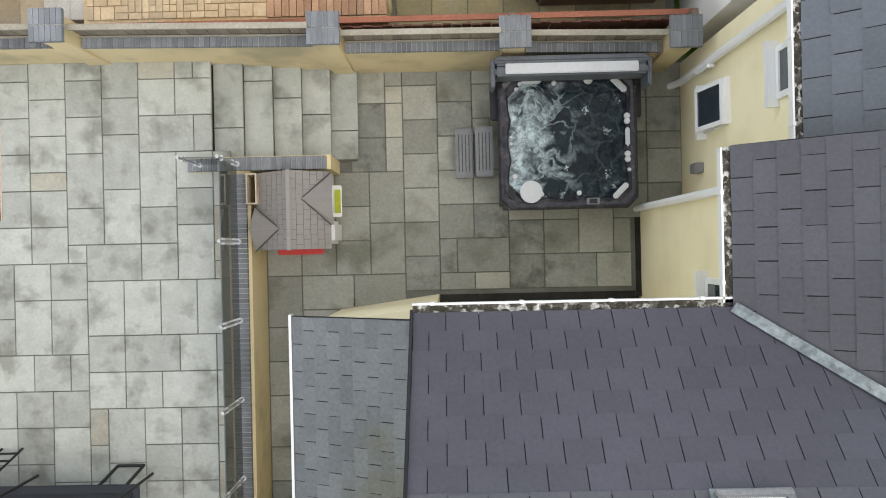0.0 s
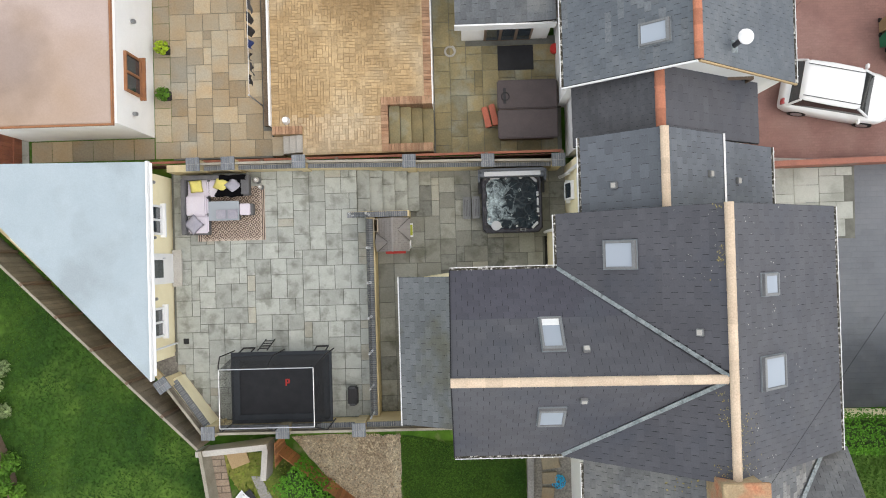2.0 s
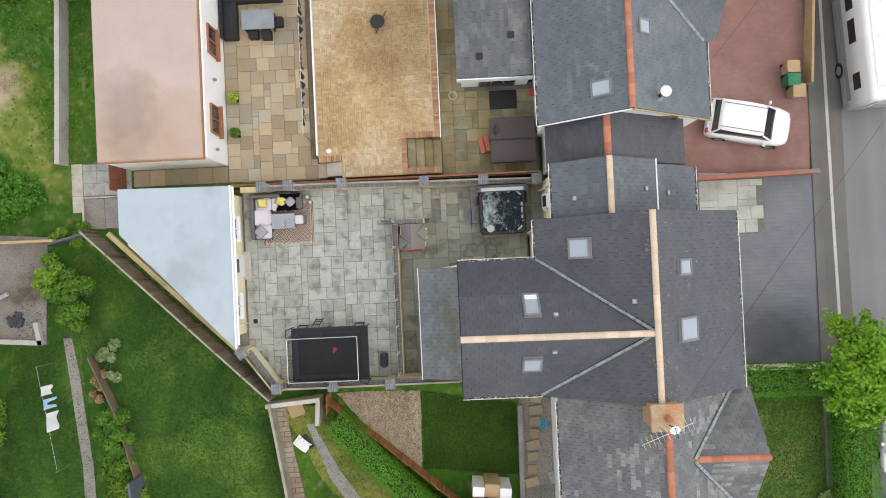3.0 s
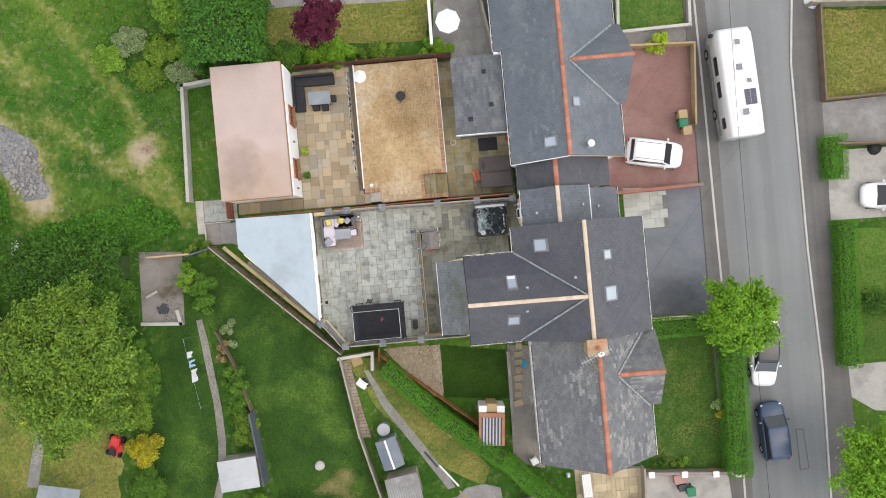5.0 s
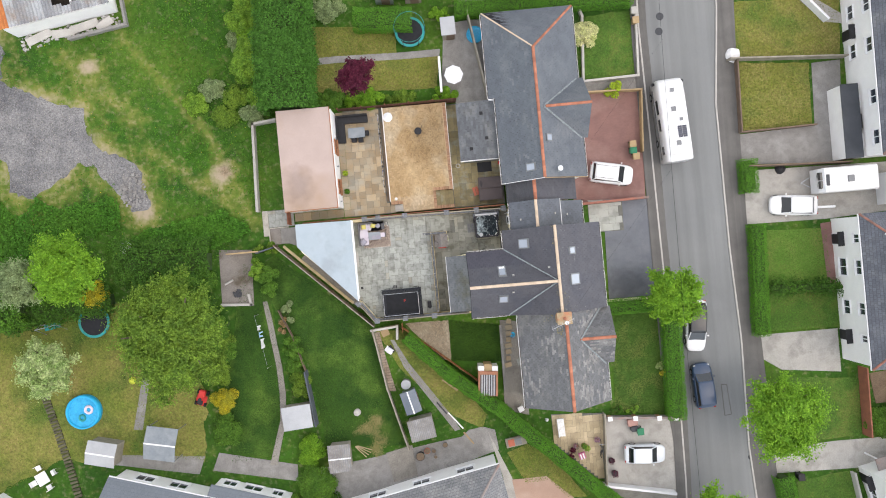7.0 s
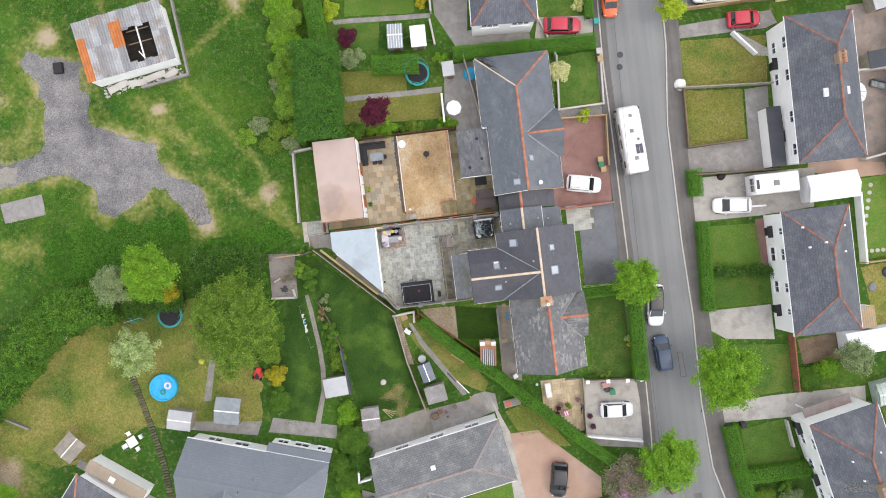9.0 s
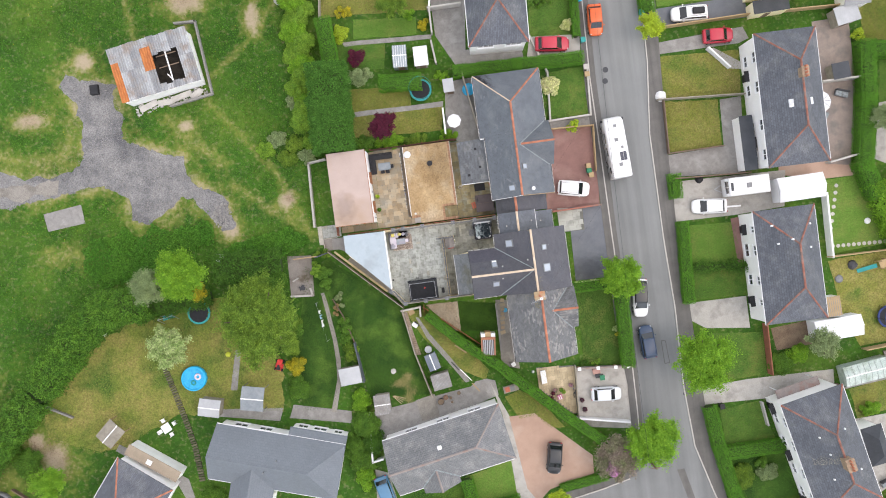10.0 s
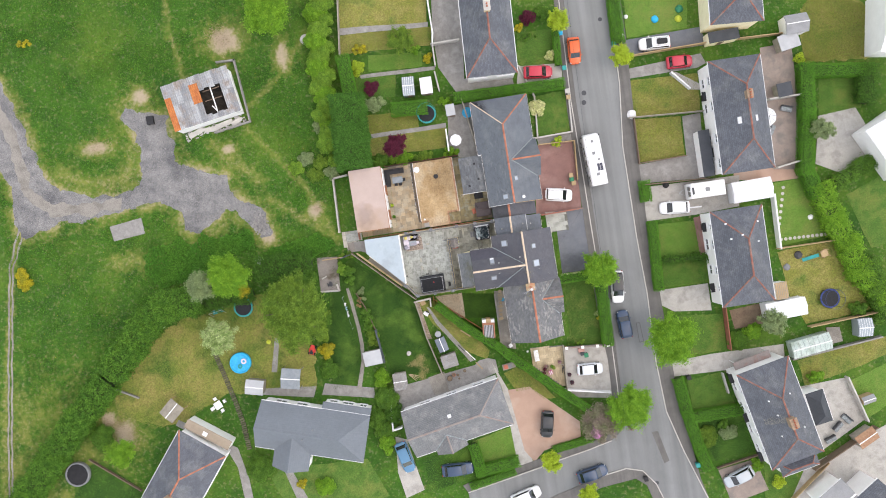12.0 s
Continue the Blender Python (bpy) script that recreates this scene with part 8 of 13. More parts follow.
PAD = mat("slate_blue_pad", (0.02, 0.024, 0.03), (0.026, 0.03, 0.036), 3, 30, 0.6, 0.1)
for x0, x1, y0, y1 in ((-hx - 0.06, hx + 0.06, -hy - 0.06, -hy + 0.24), (-hx - 0.06, hx + 0.06, hy - 0.24, hy + 0.06), (-hx - 0.06, -hx + 0.24, -hy + 0.24, hy - 0.24), (hx - 0.24, hx + 0.06, -hy + 0.24, hy - 0.24)):
    part("pad", box(x0, x1, y0, y1, 0.77, 0.8, 0.01), PAD, tr)
for x in (-1.3, 1.3):
    for y in (-hy, hy):
        sgn = 1 if y > 0 else -1
        bm = rod((x - 0.2, y, 0.75), (x - 0.2, y + 0.12 * sgn, 0.03), 0.025)
        rod((x + 0.2, y, 0.75), (x + 0.2, y + 0.12 * sgn, 0.03), 0.025, bm)
        rod((x - 0.2, y + 0.12 * sgn, 0.03), (x + 0.2, y + 0.12 * sgn, 0.03), 0.025, bm)
        part("leg", bm, BLACK, tr)
tops = [(-tx, -ty), (tx, -ty), (tx, ty), (-tx, ty)]
for x, y in tops + [(0, ty), (0, -ty)]:
    k = (x * 1.16, y * 1.32)
    bm = rod((*k, 0.3), (*k, 2.0), 0.022)
    rod((*k, 2.0), (x * 1.06, y * 1.1, 2.65), 0.022, bm)
    rod((x * 1.06, y * 1.1, 2.65), (x, y, th), 0.022, bm)
    part("pole", bm, BLACK, tr)
bm = bmesh.new()
for a, b in zip(tops, tops[1:] + tops[:1]):
    rod((*a, th), (*b, th), 0.017, bm)
part("top_rail", bm, STEEL, tr, "pale steel top rail")
bm = bmesh.new()
foot = [(x * 1.1, y * 1.18) for x, y in tops]
for i in range(4):
    a, b, c, d = (Vector((*q, z)) for q, z in ((foot[i], 0.8), (foot[(i + 1) % 4], 0.8), (tops[(i + 1) % 4], th), (tops[i], th)))
    n = int((b - a).length / 0.035)
    for k in range(n):
        p, q = k / n, (k + 0.22) / n
        bm.faces.new([bm.verts.new(v) for v in (a.lerp(b, p), a.lerp(b, q), d.lerp(c, q), d.lerp(c, p))])
    for k in range(56):
        p, q = k / 56, (k + 0.22) / 56
        bm.faces.new([bm.verts.new(v) for v in (a.lerp(d, p), b.lerp(c, p), b.lerp(c, q), a.lerp(d, q))])
part("net", bm, BLACK, tr, "fine black safety net")
bm = bmesh.new()
for x0, x1, y0, y1 in ((-0.13, -0.08, -0.12, 0.12), (-0.13, 0.02, 0.08, 0.12), (-0.03, 0.02, -0.04, 0.12), (-0.13, 0.02, -0.04, 0.0)):
    box(x0, x1, y0, y1, 0.75, 0.754, bm=bm)
part("emblem", bm, RED, tr, "faded red emblem", pose(0.25, 0.15, 0))
lad = thing("ladder", "short black metal ladder against the trampoline", "ladder", Matrix.Translation((-5.75, -2.95, 0)))
for x in (-0.16, 0.16):
    part("rail", rod((x + 0.1, 0.25, 0.02), (x, -0.05, 0.8), 0.018), BLACK, lad)
for k in range(4):
    f = 0.15 + 0.22 * k
    part("rung", rod((-0.16 + 0.1 * (1 - f), 0.25 - 0.3 * f, 0.02 + 0.78 * f), (0.16 + 0.1 * (1 - f), 0.25 - 0.3 * f, 0.02 + 0.78 * f), 0.018), BLACK, lad)
bag = thing("storage_box", "black plastic box with handles on the patio", "box", Matrix.Translation((-2.75, -4.72, 0.004)))
part("body", box(-0.17, 0.17, -0.32, 0.32, 0, 0.35, 0.05), BLACK, bag)
for y in (-0.3, 0.3):
    part("handle", box(-0.1, 0.1, y - 0.04, y + 0.04, 0.35, 0.39, 0.015), DARKGREY, bag)

# ---- west outbuilding with pale roof ----
gar = thing("outbuilding", "cream outbuilding with a pale blue sheet roof", "outbuilding")
part("wall", prism([(-13.3, 3.1), (-9.08, 3.1), (-9.08, -3.2), (-13.3, 1.0)], -0.3, 2.72), CREAM, gar)
part("roof", prism([(-13.6, 3.4), (-8.82, 3.32), (-8.8, -3.65), (-13.6, 1.45)], 2.73, 2.87), PALEROOF, gar)
bm = box(-8.8, -8.74, -3.65, 3.35, 2.65, 2.91)
part("fascia", bm, PVC, gar)
bm = rod((-8.69, -3.5, 2.73), (-8.69, 3.3, 2.73), 0.05, n=10)
rod((-8.69, -2.75, 2.7), (-8.9, -2.75, 2.35), 0.035, bm)
rod((-8.9, -2.75, 2.35), (-8.98, -2.75, 0.0), 0.035, bm)
part("gutter", bm, PVC, gar)
EAST = Matrix(((0, 1, 0, 0), (-1, 0, 0, 0), (0, 0, 1, 0), (0, 0, 0, 1)))
for y in (1.55, -1.9):
    window(gar, Matrix.Translation((-9.08, y, 1.05)) @ EAST, 1.0, 1.05, 2)
dd = part("door", box(-9.1, -9.01, -0.62, 0.42, 0.0, 2.08, 0.01), PVC, gar, "white plastic door with a glazed top")
part("pane", box(-9.03, -9.0, -0.4, 0.2, 1.05, 1.9), GLASS, dd)
part("handle", box(-9.01, -8.94, 0.24, 0.28, 0.95, 1.1, 0.01), STEEL, dd)
part("door_step", box(-9.06, -8.72, -0.75, 0.55, 0.0, 0.12, 0.01), KERB, gar)
for y in (0.95, -1.1, 2.8):
    part("wall_light", box(-9.08, -8.98, y - 0.05, y + 0.05, 1.6, 1.75, 0.02), MIDGREY, gar)
drain = solo("drain", box(-0.1, 0.1, -0.1, 0.1, 0, 0.02, 0.01), BLACK, "black plastic gully at a downpipe", "drain", Matrix.Translation((-8.65, -2.7, 0.006)))
solo("side_path", prism([(-9.06, -3.1), (-13.25, 1.0), (-13.9, 0.4), (-9.6, -4.0), (-7.6, -5.6), (-7.4, -5.5)], -0.4, -0.03), TRACK, "tan concrete path between the outbuilding and the fence", kind="structure")
# slabs last
pave(up, UPPER, 0.0, STONE, 4)
pave(low, LOWER, -0.85, STONE_L, 7)

# ---- the neighbour's yard to the north ----
ORANGEB = mat("orange_brown_timber", (0.33, 0.15, 0.07), (0.26, 0.12, 0.06), 2, 25, 0.8, 0.2)
pb = thing("outbuilding", "white outbuilding with a flat pink felt roof", "outbuilding")
part("wall", box(-14.2, -9.65, 4.58, 13.05, -0.3, 2.92), WHITE, pb)
part("roof", box(-14.35, -9.78, 4.56, 13.25, 2.93, 3.03, 0.02), PINKROOF, pb, "pink felt roof with a brown stain")
bm = box(-9.78, -9.73, 4.5, 13.25, 2.925, 3.06)
box(-14.35, -9.78, 4.5, 4.555, 2.925, 3.05, bm=bm)
part("roof_edging", bm, ORANGEB, pb, "orange-brown roof edging")
for y in (6.4, 9.9):
    window(pb, Matrix.Translation((-9.65, y, 1.1)) @ EAST, 1.3, 1.25, 2, ORANGEB)
for y in (5.1, 8.2):
    part("wall_light", box(-9.65, -9.5, y - 0.06, y + 0.06, 1.6, 1.76, 0.02), MIDGREY, pb)
yard = solo("yard", prism([(-14.2, 3.75), (-5.42, 3.75), (-5.42, 13.3), (-9.7, 13.3), (-9.7, 4.6), (-14.2, 4.6)], -0.9, -0.122), STONE_J, "yard of tan and grey sandstone slabs", kind="structure")
terr = solo("terrace", prism([(-4.28, 3.75), (0.3, 3.75), (0.3, 4.05), (-1.25, 4.05), (-1.25, 5.42), (0.3, 5.42), (0.3, 13.2), (-5.34, 13.2), (-5.34, 4.49), (-4.28, 4.49)], -1.2, 0.24), SAND, "raised terrace of sandy block setts", kind="structure")
yl = solo("lower_yard", prism([(0.3, 3.75), (4.95, 3.75), (4.95, 8.0), (1.45, 8.0), (1.45, 13.2), (0.3, 13.2)], -1.25, -0.92), STONE_J, "lower yard of mossy tan slabs", kind="structure")
part("facing", box(0.302, 0.34, 5.4, 13.2, -0.9, 0.27), WHITE, terr, "white rendered face of the terrace")
# setts of the terrace: one loose-laid field of blocks
rng = random.Random(11)
verts, faces = [], []
k = 0
SAND_B = mat("sandy_block_sett", (0.35, 0.235, 0.115), (0.48, 0.35, 0.195), 0.5, 14, 0.9, 0.3, third=(0.54, 0.46, 0.33), tscale=0.22, grain=0.16, vary="island", spread=0.16)
SAND_P = mat("sandy_single_sett", (0.43, 0.31, 0.185), (0.5, 0.39, 0.25), 0.5, 14, 0.9, 0.3, third=(0.54, 0.46, 0.33), tscale=0.22, grain=0.16, vary="object", spread=0.16)
damp(SAND_B, (-1.2, 10.5, 0.26), (2.4, 3.4, 5), 0.7)
SETT = {}
UNIT = 0.105
LAID = [(-4.28, 3.8), (-1.5, 3.8), (-1.5, 5.69), (0.02, 5.69), (0.02, 13.15), (-5.07, 13.15), (-5.07, 4.77), (-4.28, 4.77)]
spare = {(i, j) for i in range(49) for j in range(90) if inside((-5.07 + (i + 0.5) * UNIT, 3.8 + (j + 0.5) * UNIT), LAID)}
for j in range(90):
    for i in range(49):
        if (i, j) not in spare:
            continue
        for w, h in rng.sample(((2, 1), (1, 2), (2, 1), (1, 2), (2, 2), (1, 1)), 6) + [(1, 1)]:
            block = [(i + a, j + b) for a in range(w) for b in range(h)]
            if all(q in spare for q in block):
                break
        spare.difference_update(block)
        a, b = -5.07 + i * UNIT + 0.006, -5.07 + (i + w) * UNIT - 0.006
        c, d, z = 3.8 + j * UNIT + 0.006, 3.8 + (j + h) * UNIT - 0.006, 0.262 + rng.uniform(-0.004, 0.004)
        if c < 5.0:
            if (w, h) not in SETT:
                SETT[(w, h)] = mesh(box(0, w * UNIT - 0.012, 0, h * UNIT - 0.012, -0.03, 0, 0.004), "sett", SAND_P)
            part("sett", SETT[(w, h)], SAND_P, terr, "", pose(a, c, z))
        else:
            verts += [(a, c, 0.235), (b, c, 0.235), (b, d, 0.235), (a, d, 0.235), (a, c, z), (b, c, z), (b, d, z), (a, d, z)]
            faces += [[k + n for n in f] for f in ((4, 5, 6, 7), (0, 1, 5, 4), (1, 2, 6, 5), (2, 3, 7, 6), (3, 0, 4, 7))]
            k += 8
me = bpy.data.meshes.new("sett_paving")
me.from_pydata(verts, [], faces)
me.materials.append(SAND_B)
part("sett_paving", me, SAND_B, terr)["kind"] = "stuff"
BRICKED = mat("brown_edging_brick", (0.3, 0.17, 0.1), (0.38, 0.24, 0.15), 3, 25, 0.9, 0.3, vary="island", spread=0.25)


def edging(name, x0, x1, y0, y1, z0, z1, parent, size=0.11, material=None):
    bm = bmesh.new()
    along = x1 - x0 > y1 - y0
    n = int(max(x1 - x0, y1 - y0) / size)
    for i in range(n):
        if along:
            box(x0 + (x1 - x0) * i / n + 0.005, x0 + (x1 - x0) * (i + 1) / n - 0.005, y0, y1, z0, z1 + 0.004 * (i % 3), bm=bm)
        else:
            box(x0, x1, y0 + (y1 - y0) * i / n + 0.005, y0 + (y1 - y0) * (i + 1) / n - 0.005, z0, z1 + 0.004 * (i % 3), bm=bm)
    part(name, bm, material or BRICKED, parent)["kind"] = "stuff"


edging("edge_course", -5.34, -4.28, 4.49, 4.77, -0.1, 0.3, terr)
edging("edge_course", -5.34, -5.08, 4.78, 13.2, -0.1, 0.265, terr, 0.11, SAND_B)
edging("edge_course", 0.03, 0.3, 5.7, 13.2, -0.5, 0.28, terr)
edging("edge_course", -1.5, 0.3, 5.42, 5.69, -0.5, 0.285, terr)
edging("edge_course", -1.5, -1.25, 4.06, 5.41, -0.5, 0.28, terr)
edging("edge_course", -1.5, 0.3, 3.78, 4.05, -0.5, 0.285, terr)
solo("wall_terrace", box(-5.41, -5.345, 4.78, 13.2, -0.9, 0.5, 0.01), WHITE, "low white wall along the terrace", kind="structure")
tb = solo("flower_bed", box(-5.66, -5.415, 4.85, 12.0, -0.5, 0.1), SOIL, "narrow bed beside the white wall", kind="structure")
s2 = thing("steps", "brick and stone steps up to the terrace", "steps", kind="structure")
for i in range(3):
    part("step", box(-5.02 + 0.25 * i, -4.78 + 0.25 * i if i < 2 else -4.285, 3.85, 4.48, -0.9, 0.0 + 0.085 * i, 0.008), KERB, s2)
part("landing", box(-5.44, -5.03, 3.8, 4.48, -0.9, -0.09, 0.008), TANSTONE, s2)
s3 = thing("steps", "mossy slate steps down to the lower yard", "steps", kind="structure")
for i in range(4):
    part("step", box(-1.245 + 0.39 * i, -0.86 + 0.39 * i, 4.055, 5.415, -1.2, 0.04 - 0.22 * i, 0.01), MOSSTONE, s3)
solo("cable_drum", cyl(0.14, 0, 0.22, 16, 0.1), PVC, "white plastic pot on the terrace", "pot", Matrix.Translation((-4.84, 4.97, 0.27)))
# red fence behind the garden wall; its board colour carries the gap's shade
fence = thing("fence", "red-stained close-boarded fence behind the garden wall", "fence")
for i in range(8):
    x = -13.3 + 18.0 * i / 7
    part("post", box(x - 0.05, x + 0.05, 3.46, 3.56, -1.1, 0.92), TIMBER, fence)
for i in range(7):
    x0 = -13.3 + 18.0 * i / 7
    for k in range(18):
        part("board", shared_board(0.14, 1.65, REDWOOD_SHADED), REDWOOD_SHADED, fence, "", pose(x0 + 18.0 / 7 * (k + 0.5) / 18, 3.45 + 0.012 * (k % 2), -0.9))
    part("rail", box(x0, x0 + 18.0 / 7, 3.52, 3.6, 0.73, 0.77), REDWOOD, fence)
# its north fence
nf = thing("fence", "red-brown timber fence along the terrace", "fence")
for i in range(5):
    x0 = -9.3 + 10.6 * i / 5
    for k in range(16):
        part("board", shared_board(0.13, 2.0, REDWOOD_SHADED), REDWOOD_SHADED, nf, "", pose(x0 + 2.12 * (k + 0.5) / 16, 13.3 + 0.012 * (k % 2), -0.9))
    part("post", box(x0 - 0.05, x0 + 0.05, 13.32, 13.42, -1.0, 1.2), REDWOOD, nf)
# washing on a line
wl = thing("clothes_line", "dark washing hung on a line over the bed", "washing line")
for y in (5.6, 12.4):
    part("post", rod((-5.75, y, -0.12), (-5.75, y, 1.7), 0.03), STEEL, wl)
part("line", rod((-5.75, 5.6, 1.65), (-5.75, 12.4, 1.65), 0.008, n=5), PVC, wl)
rng = random.Random(3)
for i in range(15):
    y = 6.0 + 0.42 * i
    bm = bmesh.new()
    bmesh.ops.create_grid(bm, x_segments=5, y_segments=6, size=0.5)
    hh, ww = rng.uniform(0.35, 0.8), rng.uniform(0.26, 0.36)
    for v in bm.verts:
        p, q = v.co.x + 0.5, v.co.y + 0.5
        v.co = (-5.75 + 0.06 * math.sin(6 * q + i) * p + 0.05 * math.sin(4 * p + i), y + q * ww, 1.64 - p * hh)
    part("garment", bm, rng.choice((BLACK, BLACK, BLACK, BLACK, DARKGREY, NAVY)), wl)
# covered hot tub, its red steps and the doormat
ct = thing("covered_hot_tub", "square hot tub under a dark brown folding cover", "hot tub", Matrix.Translation((*(3.66, 5.18), -0.92)))
COVER = mat("brown_vinyl_cover", (0.07, 0.055, 0.055), (0.085, 0.067, 0.066), 2, 20, 0.55, 0.1, grain=0.1)
part("cabinet", box(-1.0, 1.0, -0.98, 0.98, 0, 0.78, 0.06), TIMBER, ct)
for y0, y1 in ((-1.04, -0.012), (0.012, 1.04)):
    part("cover_half", box(-1.06, 1.06, y0, y1, 0.79, 0.9, 0.04), COVER, ct)
part("strap", box(-0.85, -0.75, 0.2, 0.75, 0.9, 0.915, 0.005), BLACK, ct)
ring = bmesh.new()
for i in range(16):
    a, b = i * math.pi / 8, (i + 1) * math.pi / 8
    rod((-0.78 + 0.14 * math.cos(a), 0.45 + 0.14 * math.sin(a), 0.92), (-0.78 + 0.14 * math.cos(b), 0.45 + 0.14 * math.sin(b), 0.92), 0.015, ring, 6)
part("hose_ring", ring, BLACK, ct)
TERRA = mat("salmon_plastic", (0.5, 0.15, 0.09), (0.44, 0.13, 0.08), 2, 30, 0.6, 0.1)
rs = thing("spa_steps", "salmon red plastic steps leaning beside the covered tub", "steps", pose(*(2.34, 5.08), -0.92, 0, 0, 12))
for i, x in enumerate((-0.22, 0.04)):
    part("tread", box(x, x + 0.22, -0.38, 0.38, 0.15 + 0.15 * i, 0.2 + 0.15 * i, 0.02), TERRA, rs)
    part("side_panel", box(x, x + 0.22, -0.36, -0.3, 0, 0.16 + 0.15 * i), TERRA, rs)
    part("side_panel", box(x, x + 0.22, 0.3, 0.36, 0, 0.16 + 0.15 * i), TERRA, rs)
solo("doormat", box(-0.65, 0.65, -0.45, 0.45, 0, 0.02, 0.005), BLACK, "black rubber mat at the patio doors", "mat", Matrix.Translation((*(3.35, 7.22), -0.9)))
solo("bucket", cyl(0.15, 0, 0.3, 16, 0.18), RED, "red bucket against the house wall", "bucket", Matrix.Translation((*(4.76, 7.45), -0.92)))
hr = bmesh.new()
for i in range(40):
    a, b = i * 0.5, (i + 1) * 0.5
    r0, r1 = 0.14 + 0.002 * i, 0.14 + 0.002 * (i + 1)
    rod((r0 * math.cos(a), r0 * math.sin(a), 0.02 + 0.004 * (i // 12)), (r1 * math.cos(b), r1 * math.sin(b), 0.02 + 0.004 * (i // 12)), 0.012, hr, 5)
solo("garden_hose", hr, KERB, "coiled pale garden hose on the slabs", "hose", Matrix.Translation((*(0.97, 7.53), -0.9)))
# dark corner sofa by the pink-roofed building
cs = thing("corner_sofa", "black rattan corner sofa with a grey table", "sofa", Matrix.Translation((*(-8.76, 11.70), -0.12)))
part("base", box(-0.8, 2.0, 0.4, 1.1, 0, 0.4, 0.03), BLACK, cs)
part("side_base", box(-0.8, -0.1, -1.3, 0.4, 0, 0.4, 0.03), BLACK, cs)
part("backrest", box(-0.8, 2.0, 0.98, 1.12, 0.4, 0.75, 0.03), BLACK, cs)
part("side_backrest", box(-0.82, -0.68, -1.3, 0.98, 0.4, 0.75, 0.03), BLACK, cs)
gt = thing("garden_table", "grey glass-topped garden table", "table", Matrix.Translation((*(-7.82, 11.17), -0.12)))
part("top", box(-0.75, 0.75, -0.45, 0.45, 0.64, 0.68, 0.01), LEAD, gt)
for x in (-0.65, 0.65):
    for y in (-0.36, 0.36):
        part("leg", box(x - 0.03, x + 0.03, y - 0.03, y + 0.03, 0, 0.64), BLACK, gt)
for x, y in ((-8.13, 10.61), (-7.52, 10.56), (-6.97, 11.13)):
    solo("stool", box(-0.22, 0.22, -0.22, 0.22, 0, 0.42, 0.03), BLACK, "black rattan cube stool beside the table", "stool", Matrix.Translation((x, y, -0.12)), group="stools at the table")
par = thing("parasol", "round white parasol closed over its base", "parasol", Matrix.Translation((*(-4.85, 12.05), -0.12)))
part("pole", rod((0, 0, 0), (0, 0, 2.3), 0.025), STEEL, par)
part("canopy", cyl(0.42, 2.0, 2.35, 16, 0.05), PVC, par)
part("base", cyl(0.25, 0, 0.1, 16), DARKGREY, par)
for x, y, leaf in ((*(-9.22, 7.68), LEAF_L), (*(-9.21, 6.04), LEAF_M)):
    pot = thing("plant_pot", "dark square pot with a leafy plant", "plant pot", Matrix.Translation((x + 0.05, y, -0.12)))
    part("pot", box(-0.16, 0.16, -0.16, 0.16, 0, 0.32, 0.02), BLACK, pot)
    rg = np.random.default_rng(4)
    p, d = blob(0, 0, 0.45, 0.24, 0.24, 0.18, 160, rg)
    part("plant", leaf_mesh("plant", p, d, 0.07, leaf, 5), leaf, pot)
bq = thing("fire_pit", "black iron fire stand with a bent rod on the terrace", "fire pit", Matrix.Translation((*(-2.34, 10.82), 0.265)))
part("bowl", cyl(0.28, 0.1, 0.2, 16, 0.33), BLACK, bq)
part("rod", rod((-0.1, -0.5, 0.05), (0.4, 0.5, 0.1), 0.02), BLACK, bq)
for a in (0, 2.1, 4.2):
    part("leg", rod((0.2 * math.cos(a), 0.2 * math.sin(a), 0), (0.16 * math.cos(a), 0.16 * math.sin(a), 0.12), 0.02), BLACK, bq)

# passage and steps west of the outbuildings
ps = solo("passage", prism([(-16.5, 3.45), (-14.2, 3.45), (-14.2, 5.0), (-16.5, 5.0)], -0.5, -0.1), STONE_J, "slabbed passage between the outbuildings", kind="structure")
PALECON = mat("pale_step_concrete", (0.47, 0.44, 0.38), (0.4, 0.375, 0.325), 2, 20, 0.9, 0.25, third=(0.33, 0.31, 0.265), tscale=1.2, grain=0.15)
s4 = thing("steps", "three broad pale concrete steps up from the meadow", "steps", kind="structure")
for i in range(3):
    x0 = -18.05 + 0.51 * i
    for y0, y1 in ((2.66 + 0.03 * i, 3.5 + 0.2 * (i % 2)), (3.51 + 0.2 * (i % 2), 4.5), (4.51, 5.0)):
        part("tread", box(x0, x0 + 0.52, y0, y1, -0.55, -0.36 + 0.13 * i, 0.012), PALECON, s4)
    part("riser", box(x0 - 0.01, x0 + 0.05, 2.66, 5.0, -0.6, -0.4 + 0.13 * i), CONCRETE_D, s4)
part("edging", box(-16.53, -16.44, 2.1, 3.42, -0.5, 0.05, 0.01), PALECON, s4, "pale kerb beside the ramp")
part("edging", box(-16.44, -14.75, 3.36, 3.44, -0.5, 0.0, 0.01), PALECON, s4)
gate = thing("gate", "red-stained timber gate across the passage", "gate", Matrix.Translation((*(-14.46, 4.13), 0)))
for i in range(8):
    part("board", box(-0.02, 0.02, -0.6 + 0.15 * i, -0.46 + 0.15 * i, -0.1, 1.7), REDWOOD, gate)
part("brace", box(0.02, 0.05, -0.6, 0.6, 0.4, 0.5), REDWOOD, gate)
run("wall", [(-16.96, 12.79), (-17.25, 5.05)], -0.2, 0.9, 0.22, CONCRETE, "grey block boundary wall at the meadow", "wall")
